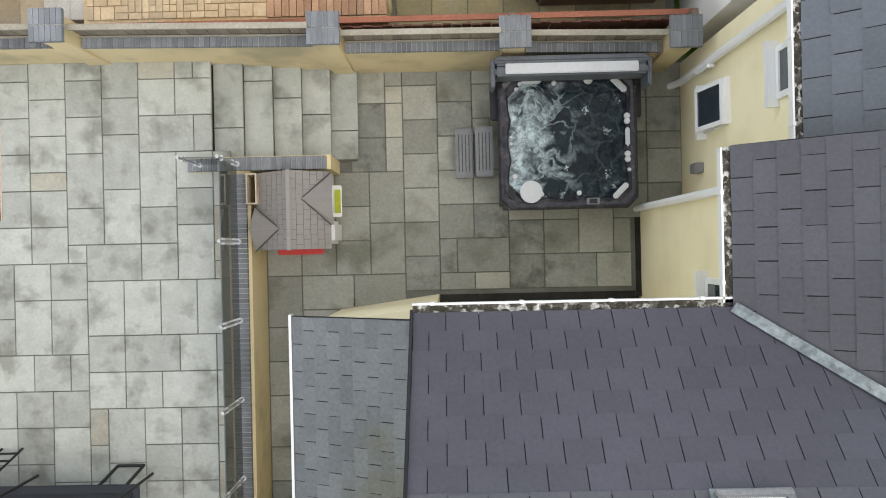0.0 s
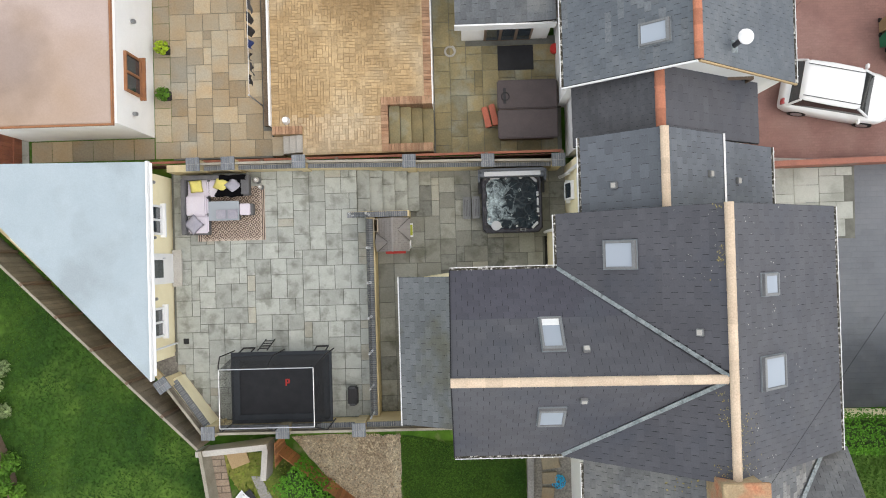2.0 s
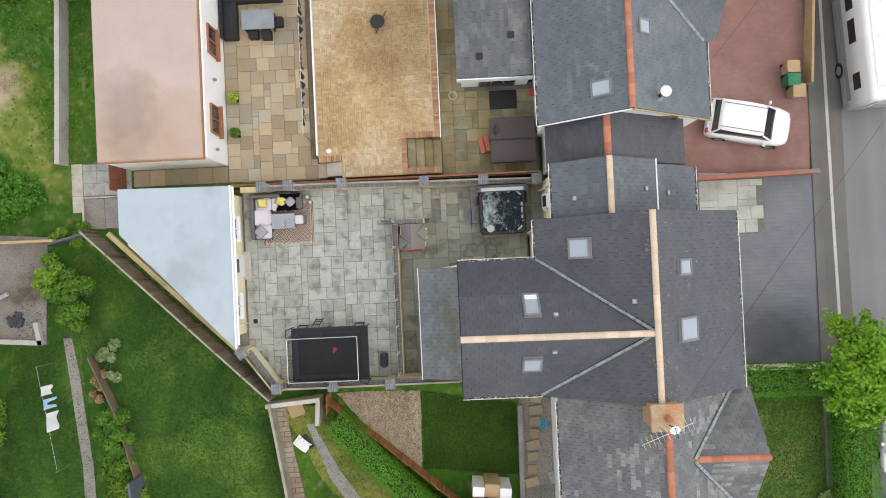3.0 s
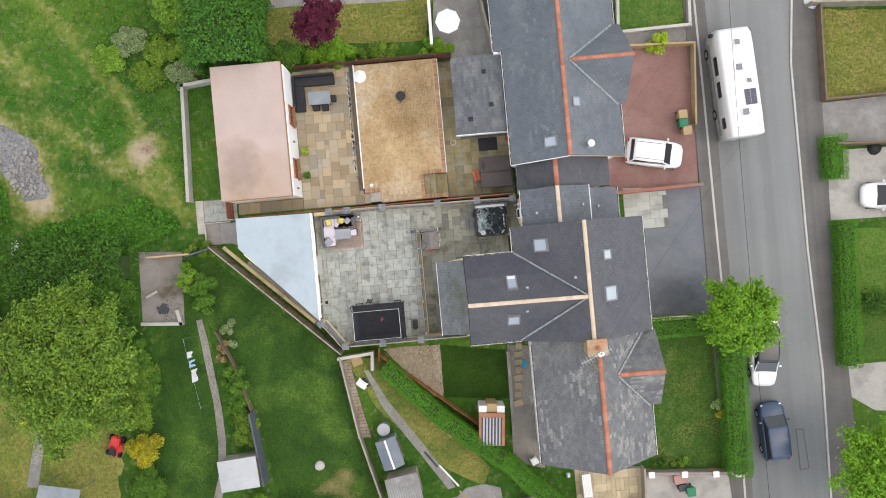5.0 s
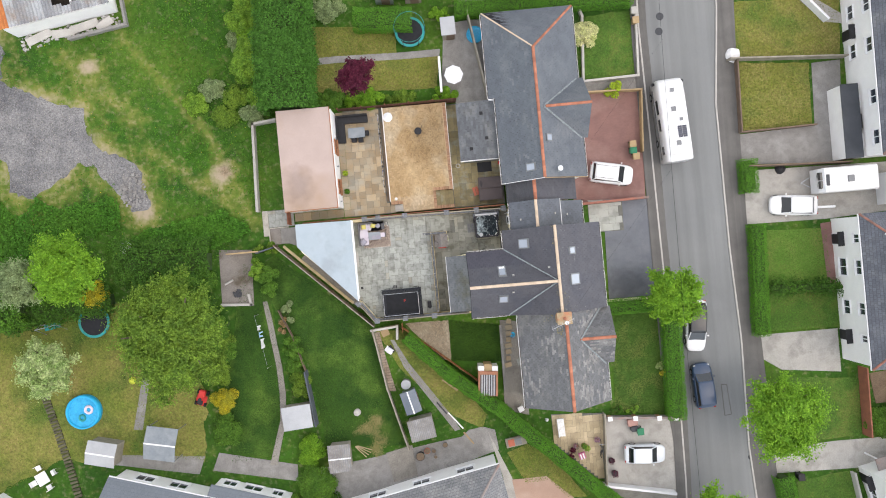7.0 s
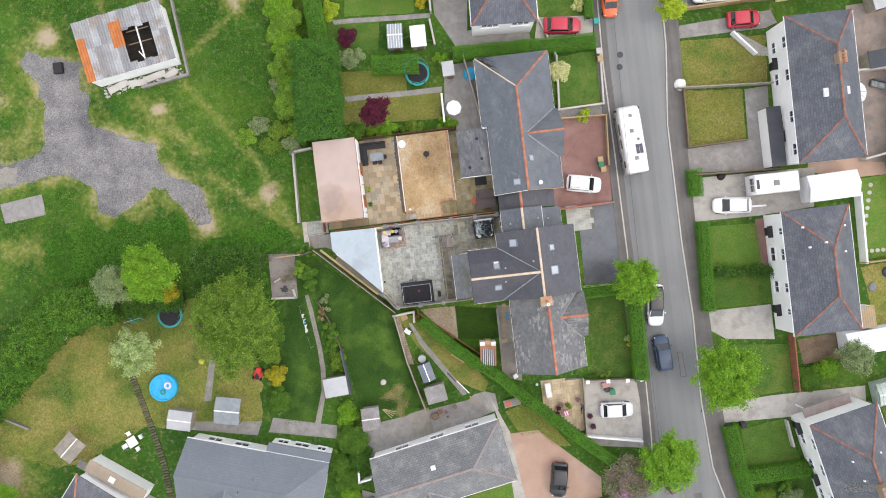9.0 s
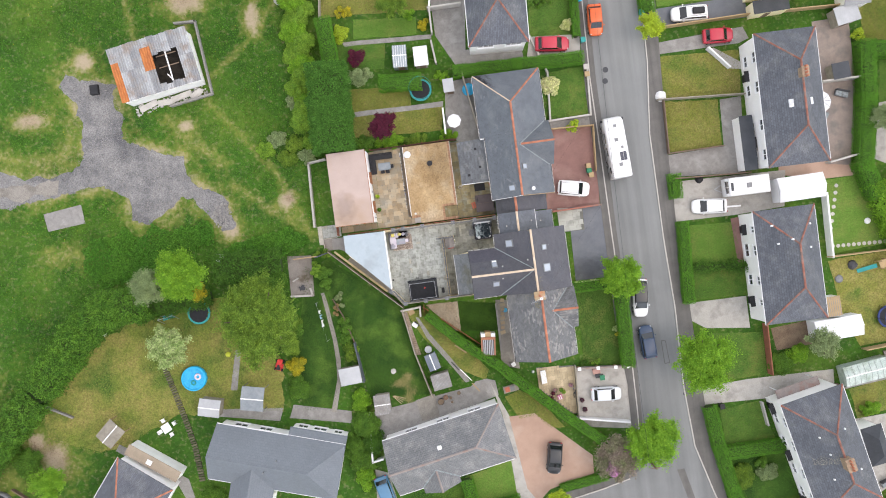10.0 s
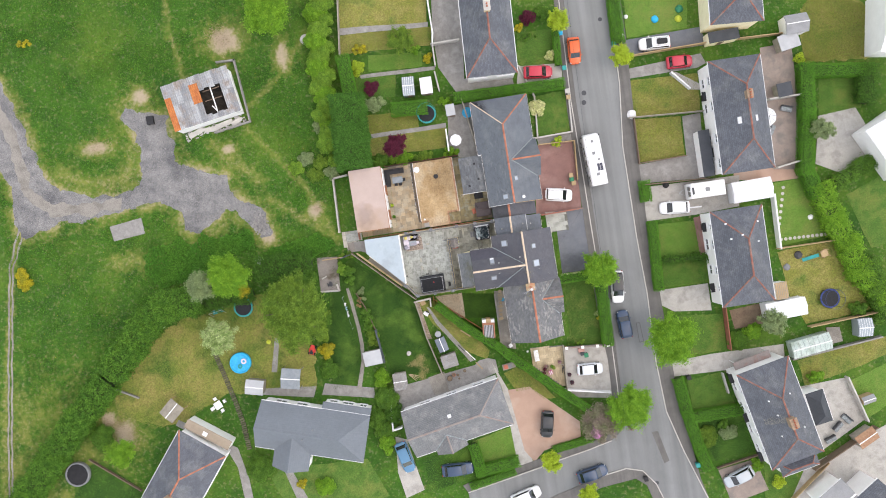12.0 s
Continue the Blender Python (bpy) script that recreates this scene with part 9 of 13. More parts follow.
run("wall", [(-16.96, 12.79), (-14.97, 12.98)], -0.2, 0.9, 0.22, CONCRETE, "short grey block wall at the meadow", "wall")

# close-boarded fence and wall along the skew side
F0, F1 = Vector((*(-15.92, 1.74), 0)), Vector((*(-7.78, -6.16), 0))
ff = thing("fence", "tall brown close-boarded fence along the sloping lawn", "fence")
d = (F1 - F0).normalized()
L = (F1 - F0).length
ang = math.atan2(d.y, d.x)
np_ = 7
for i in range(np_):
    m = Matrix.Translation(F0 + d * L * i / np_) @ Matrix.Rotation(ang, 4, "Z")
    for k in range(13):
        part("board", shared_board(L / np_ / 13, 1.9, TIMBER_P), TIMBER_P, ff, "", m @ Matrix.Translation((L / np_ * (k + 0.5) / 13, 0.012 * (k % 2), -0.25 + 0.008 * (k % 3))))
    part("post", box(-0.05, 0.05, 0.0, 0.1, -0.3, 1.72, m=m), TIMBER, ff)
    part("rail", box(0, L / np_, -0.02, 0.06, 1.66, 1.7, m=m), TIMBER_G, ff)
inner = thing("wall_skew", "low tan kerb wall inside the fence", "wall", kind="structure")
G0, G1 = Vector((*(-15.36, 1.68), 0)), Vector((*(-9.54, -3.99), 0))
e = (G1 - G0)
m = Matrix.Translation(G0) @ Matrix.Rotation(math.atan2(e.y, e.x), 4, "Z")
part("wall", box(0, e.length, -0.1, 0.12, -0.3, 0.12, m=m), CREAM_W, inner)
# slabs of the yards
pave(yard, [(-9.63, 3.8), (-5.44, 3.8), (-5.44, 4.84), (-5.67, 4.84), (-5.67, 13.2), (-9.63, 13.2)], -0.1, TANSTONE, 21, 0.3)
pave(yard, [(-14.1, 3.8), (-9.66, 3.8), (-9.66, 4.55), (-14.1, 4.55)], -0.1, TANSTONE, 22, 0.37, ((2, 2), (1, 2), (1, 2)))
pave(yl, [(0.36, 3.8), (4.8, 3.8), (4.8, 7.85), (1.43, 7.85), (1.43, 13.1), (0.36, 13.1)], -0.9, MOSSTONE, 23, 0.3)
pave(ps, [(-16.48, 3.48), (-14.2, 3.48), (-14.2, 4.95), (-16.48, 4.95)], -0.08, STONE, 24, 0.32)

# ---- vehicles ----
def paint(name, c):
    m = mat(name, c, tuple(k * 0.94 for k in c), 1.5, 40, 0.3, 0, spec=0.5, grain=0.03)
    m.node_tree.nodes["Principled BSDF"].inputs["Coat Weight"].default_value = 0.3
    m.node_tree.nodes["Principled BSDF"].inputs["Coat Roughness"].default_value = 0.08
    return m


P_WHITE, P_RED, P_ORANGE = paint("white_paint", (0.78, 0.78, 0.78)), paint("red_paint", (0.45, 0.02, 0.045)), paint("orange_paint", (0.65, 0.11, 0.02))
P_SILVER_W = paint("pale_silver_paint", (0.66, 0.69, 0.72))
P_NAVY, P_BLACK, P_SILVER = paint("dark_blue_paint", (0.022, 0.048, 0.1)), paint("black_paint", (0.02, 0.022, 0.025)), paint("silver_paint", (0.4, 0.44, 0.47))
P_BLUE = paint("blue_paint", (0.08, 0.2, 0.33))
LAMP = glassy("lamp_lens", (0.6, 0.62, 0.64), 0.1)
TAIL = glassy("tail_lens", (0.35, 0.01, 0.01), 0.15)


def loft(rings):
    bm = bmesh.new()
    vs = [[bm.verts.new(p) for p in r] for r in rings]
    for a, b in zip(vs[:-1], vs[1:]):
        for i in range(len(a)):
            bm.faces.new((a[i], a[(i + 1) % len(a)], b[(i + 1) % len(b)], b[i]))
    bm.faces.new(vs[0])
    bm.faces.new(vs[-1])
    bmesh.ops.recalc_face_normals(bm, faces=bm.faces)
    return bm


def car(label, front, rear, paint_mat, width=1.82, height=1.5, estate=0.0, rails=False, box_on=False, trim=None):
    """A car from the plan points of its nose and tail."""
    f, r = Vector((*front, 0)), Vector((*rear, 0))
    mid, d = (f + r) / 2, (f - r)
    L = min(max(d.length, 3.7), 4.9)
    t = thing("car", label, "car", Matrix.Translation((mid.x, mid.y, gz(mid.x) + 0.055)) @ Matrix.Rotation(math.atan2(d.y, d.x), 4, "Z"))
    w, b = width / 2, height * 0.62
    st = [(-0.5, 0.80, 0.42, b * 0.86), (-0.485, 0.92, 0.3, b * 0.97), (-0.42, 0.98, 0.2, b), (-0.2, 1.0, 0.18, b * 1.0), (0.1, 1.0, 0.18, b * 0.99), (0.22, 0.99, 0.18, b * 0.97), (0.34, 0.96, 0.2, b * 0.91), (0.42, 0.89, 0.22, b * 0.84), (0.465, 0.77, 0.26, b * 0.77), (0.49, 0.6, 0.32, b * 0.7), (0.5, 0.4, 0.38, b * 0.62)]
    rings = []
    for x, k, lo, hi in st:
        s = w * k
        rings.append([(x * L, -s * 0.92, lo), (x * L, -s, lo + 0.12), (x * L, -s, hi - 0.16), (x * L, -s * 0.93, hi - 0.04), (x * L, -s * 0.8, hi), (x * L, 0, hi + 0.02), (x * L, s * 0.8, hi), (x * L, s * 0.93, hi - 0.04), (x * L, s, hi - 0.16), (x * L, s, lo + 0.12), (x * L, s * 0.92, lo)])
    part("body", loft(rings), paint_mat, t, smooth=True)
    xb, xf = -0.455 + 0.03 * (1 - estate), 0.275
    tb, tf = -0.40 + 0.09 * (1 - estate), 0.11
    lo = [(xb * L, -w * 0.87), (xf * L, -w * 0.82), (xf * L, w * 0.82), (xb * L, w * 0.87)]
    hi = [(tb * L, -w * 0.75), (tf * L, -w * 0.75), (tf * L, w * 0.75), (tb * L, w * 0.75)]
    zb, zt = b - 0.05, height - 0.06
    def pane(name, q):
        bm = bmesh.new()
        bm.faces.new([bm.verts.new(p) for p in q])
        rr = bmesh.ops.extrude_face_region(bm, geom=bm.faces[:])
        c = Vector((0, 0, zb - 0.3))
        for v in rr["geom"]:
            if isinstance(v, bmesh.types.BMVert):
                v.co = v.co.lerp(c, 0.04)
        bmesh.ops.recalc_face_normals(bm, faces=bm.faces)
        part(name, bm, CARGLASS, t)
    V = lambda p, z: (p[0], p[1], z)
    pane("windscreen", (V(lo[1], zb), V(lo[2], zb), V(hi[2], zt), V(hi[1], zt)))
    pane("rear_window", (V(lo[3], zb), V(lo[0], zb), V(hi[0], zt), V(hi[3], zt)))
    pane("side_window", (V(lo[0], zb), V(lo[1], zb), V(hi[1], zt), V(hi[0], zt)))
    pane("side_window", (V(lo[2], zb), V(lo[3], zb), V(hi[3], zt), V(hi[2], zt)))
    rr = []
    for x, k, z in ((tb - 0.02, 0.7, zt), (tb + 0.03, 0.77, zt + 0.05), ((tb + tf) / 2, 0.8, zt + 0.075), (tf - 0.03, 0.78, zt + 0.05), (tf + 0.012, 0.7, zt)):
        rr.append([(x * L, -w * k, z - 0.05), (x * L, -w * k, z - 0.015), (x * L, -w * k * 0.85, z), (x * L, w * k * 0.85, z), (x * L, w * k, z - 0.015), (x * L, w * k, z - 0.05)])
    part("roof", loft(rr), trim or paint_mat, t, smooth=True)
    for sgn in (0, 1):
        for a, c in ((lo[1 + sgn], hi[1 + sgn]), (lo[0 if not sgn else 3], hi[0 if not sgn else 3])):
            part("pillar", rod(V(a, zb), V(c, zt), 0.045, n=6), paint_mat, t)
    for x in (-0.3 * L, 0.31 * L):
        for s in (-1, 1):
            wh = part("wheel", cyl(0.32, -0.1, 0.1, 20, m=Matrix.Translation((x, s * (w - 0.1), 0.32)) @ Matrix.Rotation(math.pi / 2, 4, "X")), TYRE, t)
            part("rim", cyl(0.2, -0.11, 0.11, 14, m=Matrix.Translation((x, s * (w - 0.1), 0.32)) @ Matrix.Rotation(math.pi / 2, 4, "X")), STEEL, wh)
    for s in (-1, 1):
        part("headlight", box(0.425 * L, 0.466 * L, s * w * 0.55, s * w * 0.8, b * 0.64, b * 0.79, 0.03), LAMP, t)
        part("tail_light", box(-0.505 * L, -0.47 * L, s * w * 0.62, s * w * 0.86, b * 0.72, b * 0.95, 0.02), TAIL, t)
        part("mirror", box(0.17 * L, 0.2 * L, s * w * 0.98, s * (w + 0.16), b - 0.02, b + 0.12, 0.03), paint_mat, t)
    if rails:
        for s in (-1, 1):
            part("roof_rail", rod((tb * L, s * w * 0.6, zt + 0.1), (tf * L, s * w * 0.6, zt + 0.1), 0.013), BLACK, t)
    if box_on:
        part("roof_box", box(-0.36 * L, -0.02 * L, -0.4, 0.4, zt + 0.1, zt + 0.4, 0.1), BLACK, t)
    return t


car("white estate car parked on the red paved drive", (16.65, 5.1), (12.85, 5.9), P_WHITE, 1.85, 1.6, 1, True)
car("white car parked at the kerb under a tree", (20.88, -11.25), (21.35, -6.62), P_WHITE, 1.85, 1.45, 1, trim=P_BLACK)
car("dark blue estate car parked at the kerb", (21.2, -12.35), (21.4, -16.40), P_NAVY, 1.8, 1.5, 1)
car("orange hatchback parked on the street", (19.95, 23.64), (20.13, 27.46), P_ORANGE, 1.78, 1.5)
car("red hatchback parked on a concrete drive", (16.51, 23.13), (12.40, 23.61), P_RED, 1.8, 1.5)
car("white estate car with a dark roof box", (29.28, 24.91), (33.72, 24.68), P_WHITE, 1.85, 1.5, 1, True, True)
car("red car parked on a worn drive", (36.49, 21.54), (32.78, 21.73), P_RED, 1.8, 1.5)
car("white car parked beside the caravan", (28.77, 1.34), (33.03, 0.91), P_WHITE, 1.82, 1.5)
car("white and silver car on a concrete forecourt", (17.1, -20.2), (13.75, -19.95), P_SILVER_W, 1.7, 1.5)
car("black car parked on a peach drive", (7.69, -29.02), (8.46, -25.17), P_BLACK, 1.8, 1.5)
car("blue saloon car on a narrow drive", (-12.43, -30.73), (-13.46, -26.29), P_BLUE, 1.8, 1.45)
car("dark grey car under trees by the house", (-3.44, -31.59), (-8.02, -31.44), P_NAVY, 1.8, 1.5)
car("dark blue car parked on the side street", (15.70, -34.82), (11.29, -35.63), P_NAVY, 1.8, 1.5)
car("white car parked on the side street", (5.64, -36.41), (1.33, -37.57), P_WHITE, 1.8, 1.5)
car("silver car parked on a pinkish drive", (32.26, -39.62), (36.49, -38.11), P_SILVER, 1.8, 1.5)

# motorhome
fr, re = Vector((*(20.13, 13.33), 0)), Vector((*(20.52, 5.94), 0))
d = fr - re
mh = thing("motorhome", "long white motorhome with roof vents and solar panel", "motorhome", Matrix.Translation((*((fr + re) / 2).xy, gz(19) + 0.055)) @ Matrix.Rotation(math.atan2(d.y, d.x), 4, "Z"))
L, w = d.length, 1.15
rings = []
for x, k, hi in ((-0.5, 0.93, 2.75), (-0.485, 0.985, 2.85), (-0.3, 1, 2.9), (0.3, 1, 2.9), (0.42, 0.99, 2.85), (0.475, 0.93, 2.6), (0.5, 0.82, 1.9)):
    s = w * k
    rings.append([(x * L, -s, 0.35), (x * L, -s, hi - 0.22), (x * L, -s * 0.94, hi - 0.06), (x * L, -s * 0.82, hi), (x * L, s * 0.82, hi), (x * L, s * 0.94, hi - 0.06), (x * L, s, hi - 0.22), (x * L, s, 0.35)])
part("body", loft(rings), P_WHITE, mh, smooth=True)
part("windscreen", box(0.465 * L, 0.5 * L, -0.9, 0.9, 1.5, 2.25, 0.05, m=Matrix.Rotation(-0.06, 4, "Y")), CARGLASS, mh)
for x0, x1, s in ((0.09, 0.26, 1), (-0.115, 0.03, 1), (-0.4, -0.3, 1), (0.3, 0.4, -1), (-0.1, 0.08, -1), (-0.4, -0.25, -1)):
    part("side_window", box(x0 * L, x1 * L, s * (w - 0.02), s * (w + 0.015), 1.5, 2.1, 0.01), CARGLASS, mh)
for x, y, s in ((0.115, 0.1, 0.3), (-0.015, -0.45, 0.2), (-0.29, 0.05, 0.3), (0.34, 0.0, 0.25)):
    v = part("roof_vent", box(x * L - s, x * L + s, y - s, y + s, 2.88, 3.0, 0.04), PVC, mh)
    part("vent_lid", box(x * L - s * 0.7, x * L + s * 0.7, y - s * 0.7, y + s * 0.7, 3.0, 3.03, 0.01), MIDGREY, v)
SOLAR = glassy("solar_cells", (0.02, 0.025, 0.05), 0.12)
for y0 in (-0.8, -0.4):
    sp = part("solar_panel", box(-0.23 * L, -0.09 * L, y0, y0 + 0.35, 2.92, 2.95), SOLAR, mh)
    for k in range(1, 6):
        part("cell_line", box(-0.23 * L + 0.14 * L * k / 6 - 0.006, -0.23 * L + 0.14 * L * k / 6 + 0.006, y0, y0 + 0.35, 2.951, 2.954), MIDGREY, sp)
for y0 in (-0.86, 0.86):
    part("roof_rail", rod((-0.44 * L, y0, 2.95), (0.3 * L, y0, 2.95), 0.02), PVC, mh)
for x0 in (-0.42, -0.12, 0.1):
    part("roof_seam", box(x0 * L - 0.012, x0 * L + 0.012, -0.85, 0.85, 2.895, 2.908), KERB, mh)
rk = part("ladder", rod((-0.505 * L, 0.75, 0.9), (-0.505 * L, 0.75, 2.6), 0.02), STEEL, mh)
part("ladder_rail", rod((-0.505 * L, 0.4, 0.9), (-0.505 * L, 0.4, 2.6), 0.02), STEEL, rk)
for k in range(5):
    part("rung", rod((-0.505 * L, 0.4, 1.0 + 0.35 * k), (-0.505 * L, 0.75, 1.0 + 0.35 * k), 0.015), STEEL, rk)
part("stripe", box(-0.45 * L, 0.4 * L, w - 0.005, w + 0.008, 0.8, 1.1), MIDGREY, mh)
for x in (-0.24 * L, 0.33 * L):
    for s in (-1, 1):
        wh = part("wheel", cyl(0.36, -0.12, 0.12, 20, m=Matrix.Translation((x, s * (w - 0.1), 0.36)) @ Matrix.Rotation(math.pi / 2, 4, "X")), TYRE, mh)
        part("rim", cyl(0.22, -0.125, 0.125, 14, m=Matrix.Translation((x, s * (w - 0.1), 0.36)) @ Matrix.Rotation(math.pi / 2, 4, "X")), STEEL, wh)
for s in (-1, 1):
    part("mirror", box(0.44 * L, 0.47 * L, s * (w + 0.02), s * (w + 0.25), 1.7, 2.1, 0.04), BLACK, mh)
# caravan
fr, re = Vector((*(32.31, 3.04), 0)), Vector((*(38.38, 2.97), 0))
d = fr - re
cv = thing("caravan", "white touring caravan on a concrete drive", "caravan", Matrix.Translation((*((fr + re) / 2).xy, gz(30) + 0.045)) @ Matrix.Rotation(math.atan2(d.y, d.x), 4, "Z"))
L, w = d.length - 0.9, 1.1
rings = []
for x, k, hi in ((-0.5, 0.97, 2.3), (-0.47, 1, 2.5), (0, 1, 2.58), (0.44, 1, 2.5), (0.5, 0.96, 1.9)):
    s = w * k
    rings.append([(x * L, -s, 0.4), (x * L, -s, hi - 0.15), (x * L, -s * 0.9, hi), (x * L, s * 0.9, hi), (x * L, s, hi - 0.15), (x * L, s, 0.4)])
part("body", loft(rings), P_WHITE, cv)
for y0 in (-0.72, 0.04):
    part("front_window", box(0.447 * L, 0.5 * L, y0, y0 + 0.68, 1.6, 2.3, 0.01), CARGLASS, cv)
part("roof_hatch", box(-0.3, 0.3, -0.3, 0.3, 2.56, 2.66, 0.03), MIDGREY, cv)
part("roof_hatch", box(0.36 * L, 0.42 * L, -0.5, 0.5, 2.5, 2.56, 0.02), DARKGREY, cv)
hb = rod((0.5 * L, -0.5, 0.5), (0.5 * L + 0.9, 0, 0.5), 0.04)
rod((0.5 * L, 0.5, 0.5), (0.5 * L + 0.9, 0, 0.5), 0.04, hb)
part("drawbar", hb, STEEL, cv)
for s in (-1, 1):
    part("wheel", cyl(0.32, -0.1, 0.1, 18, m=Matrix.Translation((-0.2, s * (w - 0.1), 0.32)) @ Matrix.Rotation(math.pi / 2, 4, "X")), TYRE, cv)

# ---- derelict hut in the meadow ----
m, L, W = frame_of((-37.7, 22.6), (-28.02, 24.13), (-39.4, 29.0))
# near-black floor of the hut, below the hole in its roof
FLOOR_DARK = mat("near_black_floor", (0.03, 0.027, 0.024), (0.06, 0.05, 0.04), 1.5, 12, 0.95, 0.3)
hut = thing("derelict_hut", "derelict white hut with a holed corrugated iron roof", "hut", m)
part("wall", box(0.3, L - 0.2, 0.0, 0.25, -0.4, 2.2), WHITE, hut)
part("wall", box(0.3, L - 0.2, W - 0.45, W - 0.2, -0.4, 2.4), WHITE, hut)
part("wall", box(0.3, 0.5, 0.25, W - 0.45, -0.4, 2.2), WHITE, hut)
part("wall", box(L - 0.4, L - 0.2, 0.25, W - 0.45, -0.4, 2.3), WHITE, hut)
part("inner_floor", box(0.5, L - 0.4, 0.25, W - 0.45, -0.3, -0.05), FLOOR_DARK, hut)
hole = (L * 0.575, L * 0.785, W * 0.1, W * 0.69)
def corrugated(x0, x1, y0, y1, z=2.45, fall=0.25):
    """A wavy sheet: ridges run across the hut."""
    n = max(2, int((x1 - x0) / 0.05))
    verts, faces = [], []
    for i in range(n + 1):
        x = x0 + (x1 - x0) * i / n
        h = 0.05 * math.sin(x * 2 * math.pi / 0.3)
        for y in (y0, y1):
            verts.append((x, y, z + h + fall * y / W))
    for i in range(n):
        faces.append((2 * i, 2 * i + 2, 2 * i + 3, 2 * i + 1))
    me = bpy.data.meshes.new("sheet")
    me.from_pydata(verts, [], faces)
    return me
TINS = [mat("weathered_tin_%s" % k, c, tuple(0.8 * v for v in c), 0.8, 10, 0.6, 0.1, third=(0.27, 0.23, 0.2), tscale=0.7, grain=0.25) for k, c in (("pale", (0.4, 0.41, 0.42)), ("grey", (0.32, 0.325, 0.33)), ("dull", (0.26, 0.265, 0.275)))]
pieces = [(0, 0.95, 0, W * 0.72, RUST), (0, 0.95, W * 0.72, W, TINS[1]), (L * 0.39, L * 0.52, W * 0.42, W * 0.84, RUST)]
edges = [0.95 + (L - 0.95) * k / 11 for k in range(12)]
for k, (a, b) in enumerate(zip(edges[:-1], edges[1:])):
    holed = a < hole[1] - 0.1 and b > hole[0] + 0.1
    for y0, y1 in (((0, hole[2] + 0.15 * (k % 2)), (hole[3] - 0.2 * (k % 2), W)) if holed else ((0, W * 0.52), (W * 0.5, W))):
        pieces.append((a, b + 0.06, y0, y1 + 0.05 * (k % 3), TINS[(k * 5 + int(y0 > 0)) % 3]))
for k, (x0, x1, y0, y1, mt) in enumerate(pieces):
    me = corrugated(x0, x1, y0, y1, 2.45 + (0.05 if k == 2 else 0.012 * (k % 2)))
    me.materials.append(mt)
    ob = part("roof_sheet", me, mt, hut, "rusty orange roof sheet" if mt is RUST else "")
    sol = ob.modifiers.new("thickness", "SOLIDIFY")
    sol.thickness = 0.01
for y in (W * 0.42, W * 0.63):
    part("rafter", box(hole[0] - 0.2, hole[1] + 0.2, y - 0.05, y + 0.05, 2.3, 2.4), TIMBER, hut)
part("beam", box((hole[0] + hole[1]) / 2 - 0.07, (hole[0] + hole[1]) / 2 + 0.07, hole[2], hole[3], 2.4, 2.5), PVC, hut)
part("beam", box(0, 0.12, 0, 1.5, 0, 0.1, m=pose(hole[0] + 0.9, hole[2] + 0.1, 1.2, 20, 0, 25)), PVC, hut)
run("wall", [(-30.9, 31.9), (-28.42, 31.8), (-27.51, 22.95)], -0.1, 0.6, 0.22, CONCRETE_D, "crumbling pale wall round the hut", "wall")
run("wall", [(-27.5, 22.8), (-32.6, 22.0)], -0.1, 0.55, 0.25, CONCRETE_D, "crumbling pale wall in front of the hut", "wall")
for k, (x, y, a, w) in enumerate(((2.2, -0.5, 12, 2.4), (4.4, -0.7, -8, 2.0), (6.4, -0.55, 5, 2.6), (8.2, -0.8, 20, 1.6))):
    solo("wall_panel", box(-w / 2, w / 2, -0.35, 0.35, 0, 0.12, 0.02), KERB, "fallen pale wall panel beside the hut", "panel", m @ pose(x, y, gz(-35) + 0.12 + 0.02 * k, 14, 0, a), group="fallen panels by the hut")
rng = random.Random(9)
RUBBLE = mat("broken_white_block", (0.5, 0.49, 0.46), (0.34, 0.33, 0.31), 3, 20, 0.95, 0.3, vary="island", spread=0.4)
bm = bmesh.new()
for i in range(150):
    k = rng.random()
    s = rng.uniform(0.08, 0.35)
    x, y = L * (0.05 + 0.92 * k), -rng.uniform(0.1, 1.3)
    box(-s / 2, s / 2, -s / 3, s / 3, -0.05, rng.uniform(0.05, 0.2), bm=bm, m=m @ pose(x, y, gz(-35), rng.uniform(-20, 20), rng.uniform(-20, 20), rng.uniform(0, 180)))
solo("rubble", bm, RUBBLE, "scattered white rubble and broken blocks", "rubble", kind="stuff")
bm = bmesh.new()
for i in range(120):
    a, q = rng.uniform(0, 6.28), math.sqrt(rng.random())
    s = rng.uniform(0.08, 0.3)
    box(-s / 2, s / 2, -s / 3, s / 3, -0.05, rng.uniform(0.04, 0.15), bm=bm, m=Matrix.Translation((*(-28.41, 7.92), gz(-30))) @ pose(1.2 * q * math.cos(a), 1.6 * q * math.sin(a), 0, rng.uniform(-20, 20), 0, rng.uniform(0, 180)))
solo("rubble", bm, CONCRETE_D, "heap of grey rubble and ash on the track", "rubble", kind="stuff")
solo("tipped_box", box(-0.5, 0.5, -0.6, 0.6, 0, 0.5, 0.03), BLACK, "black tipped box beside the hut", "box", Matrix.Translation((*(-41.79, 25.24), gz(-40))))

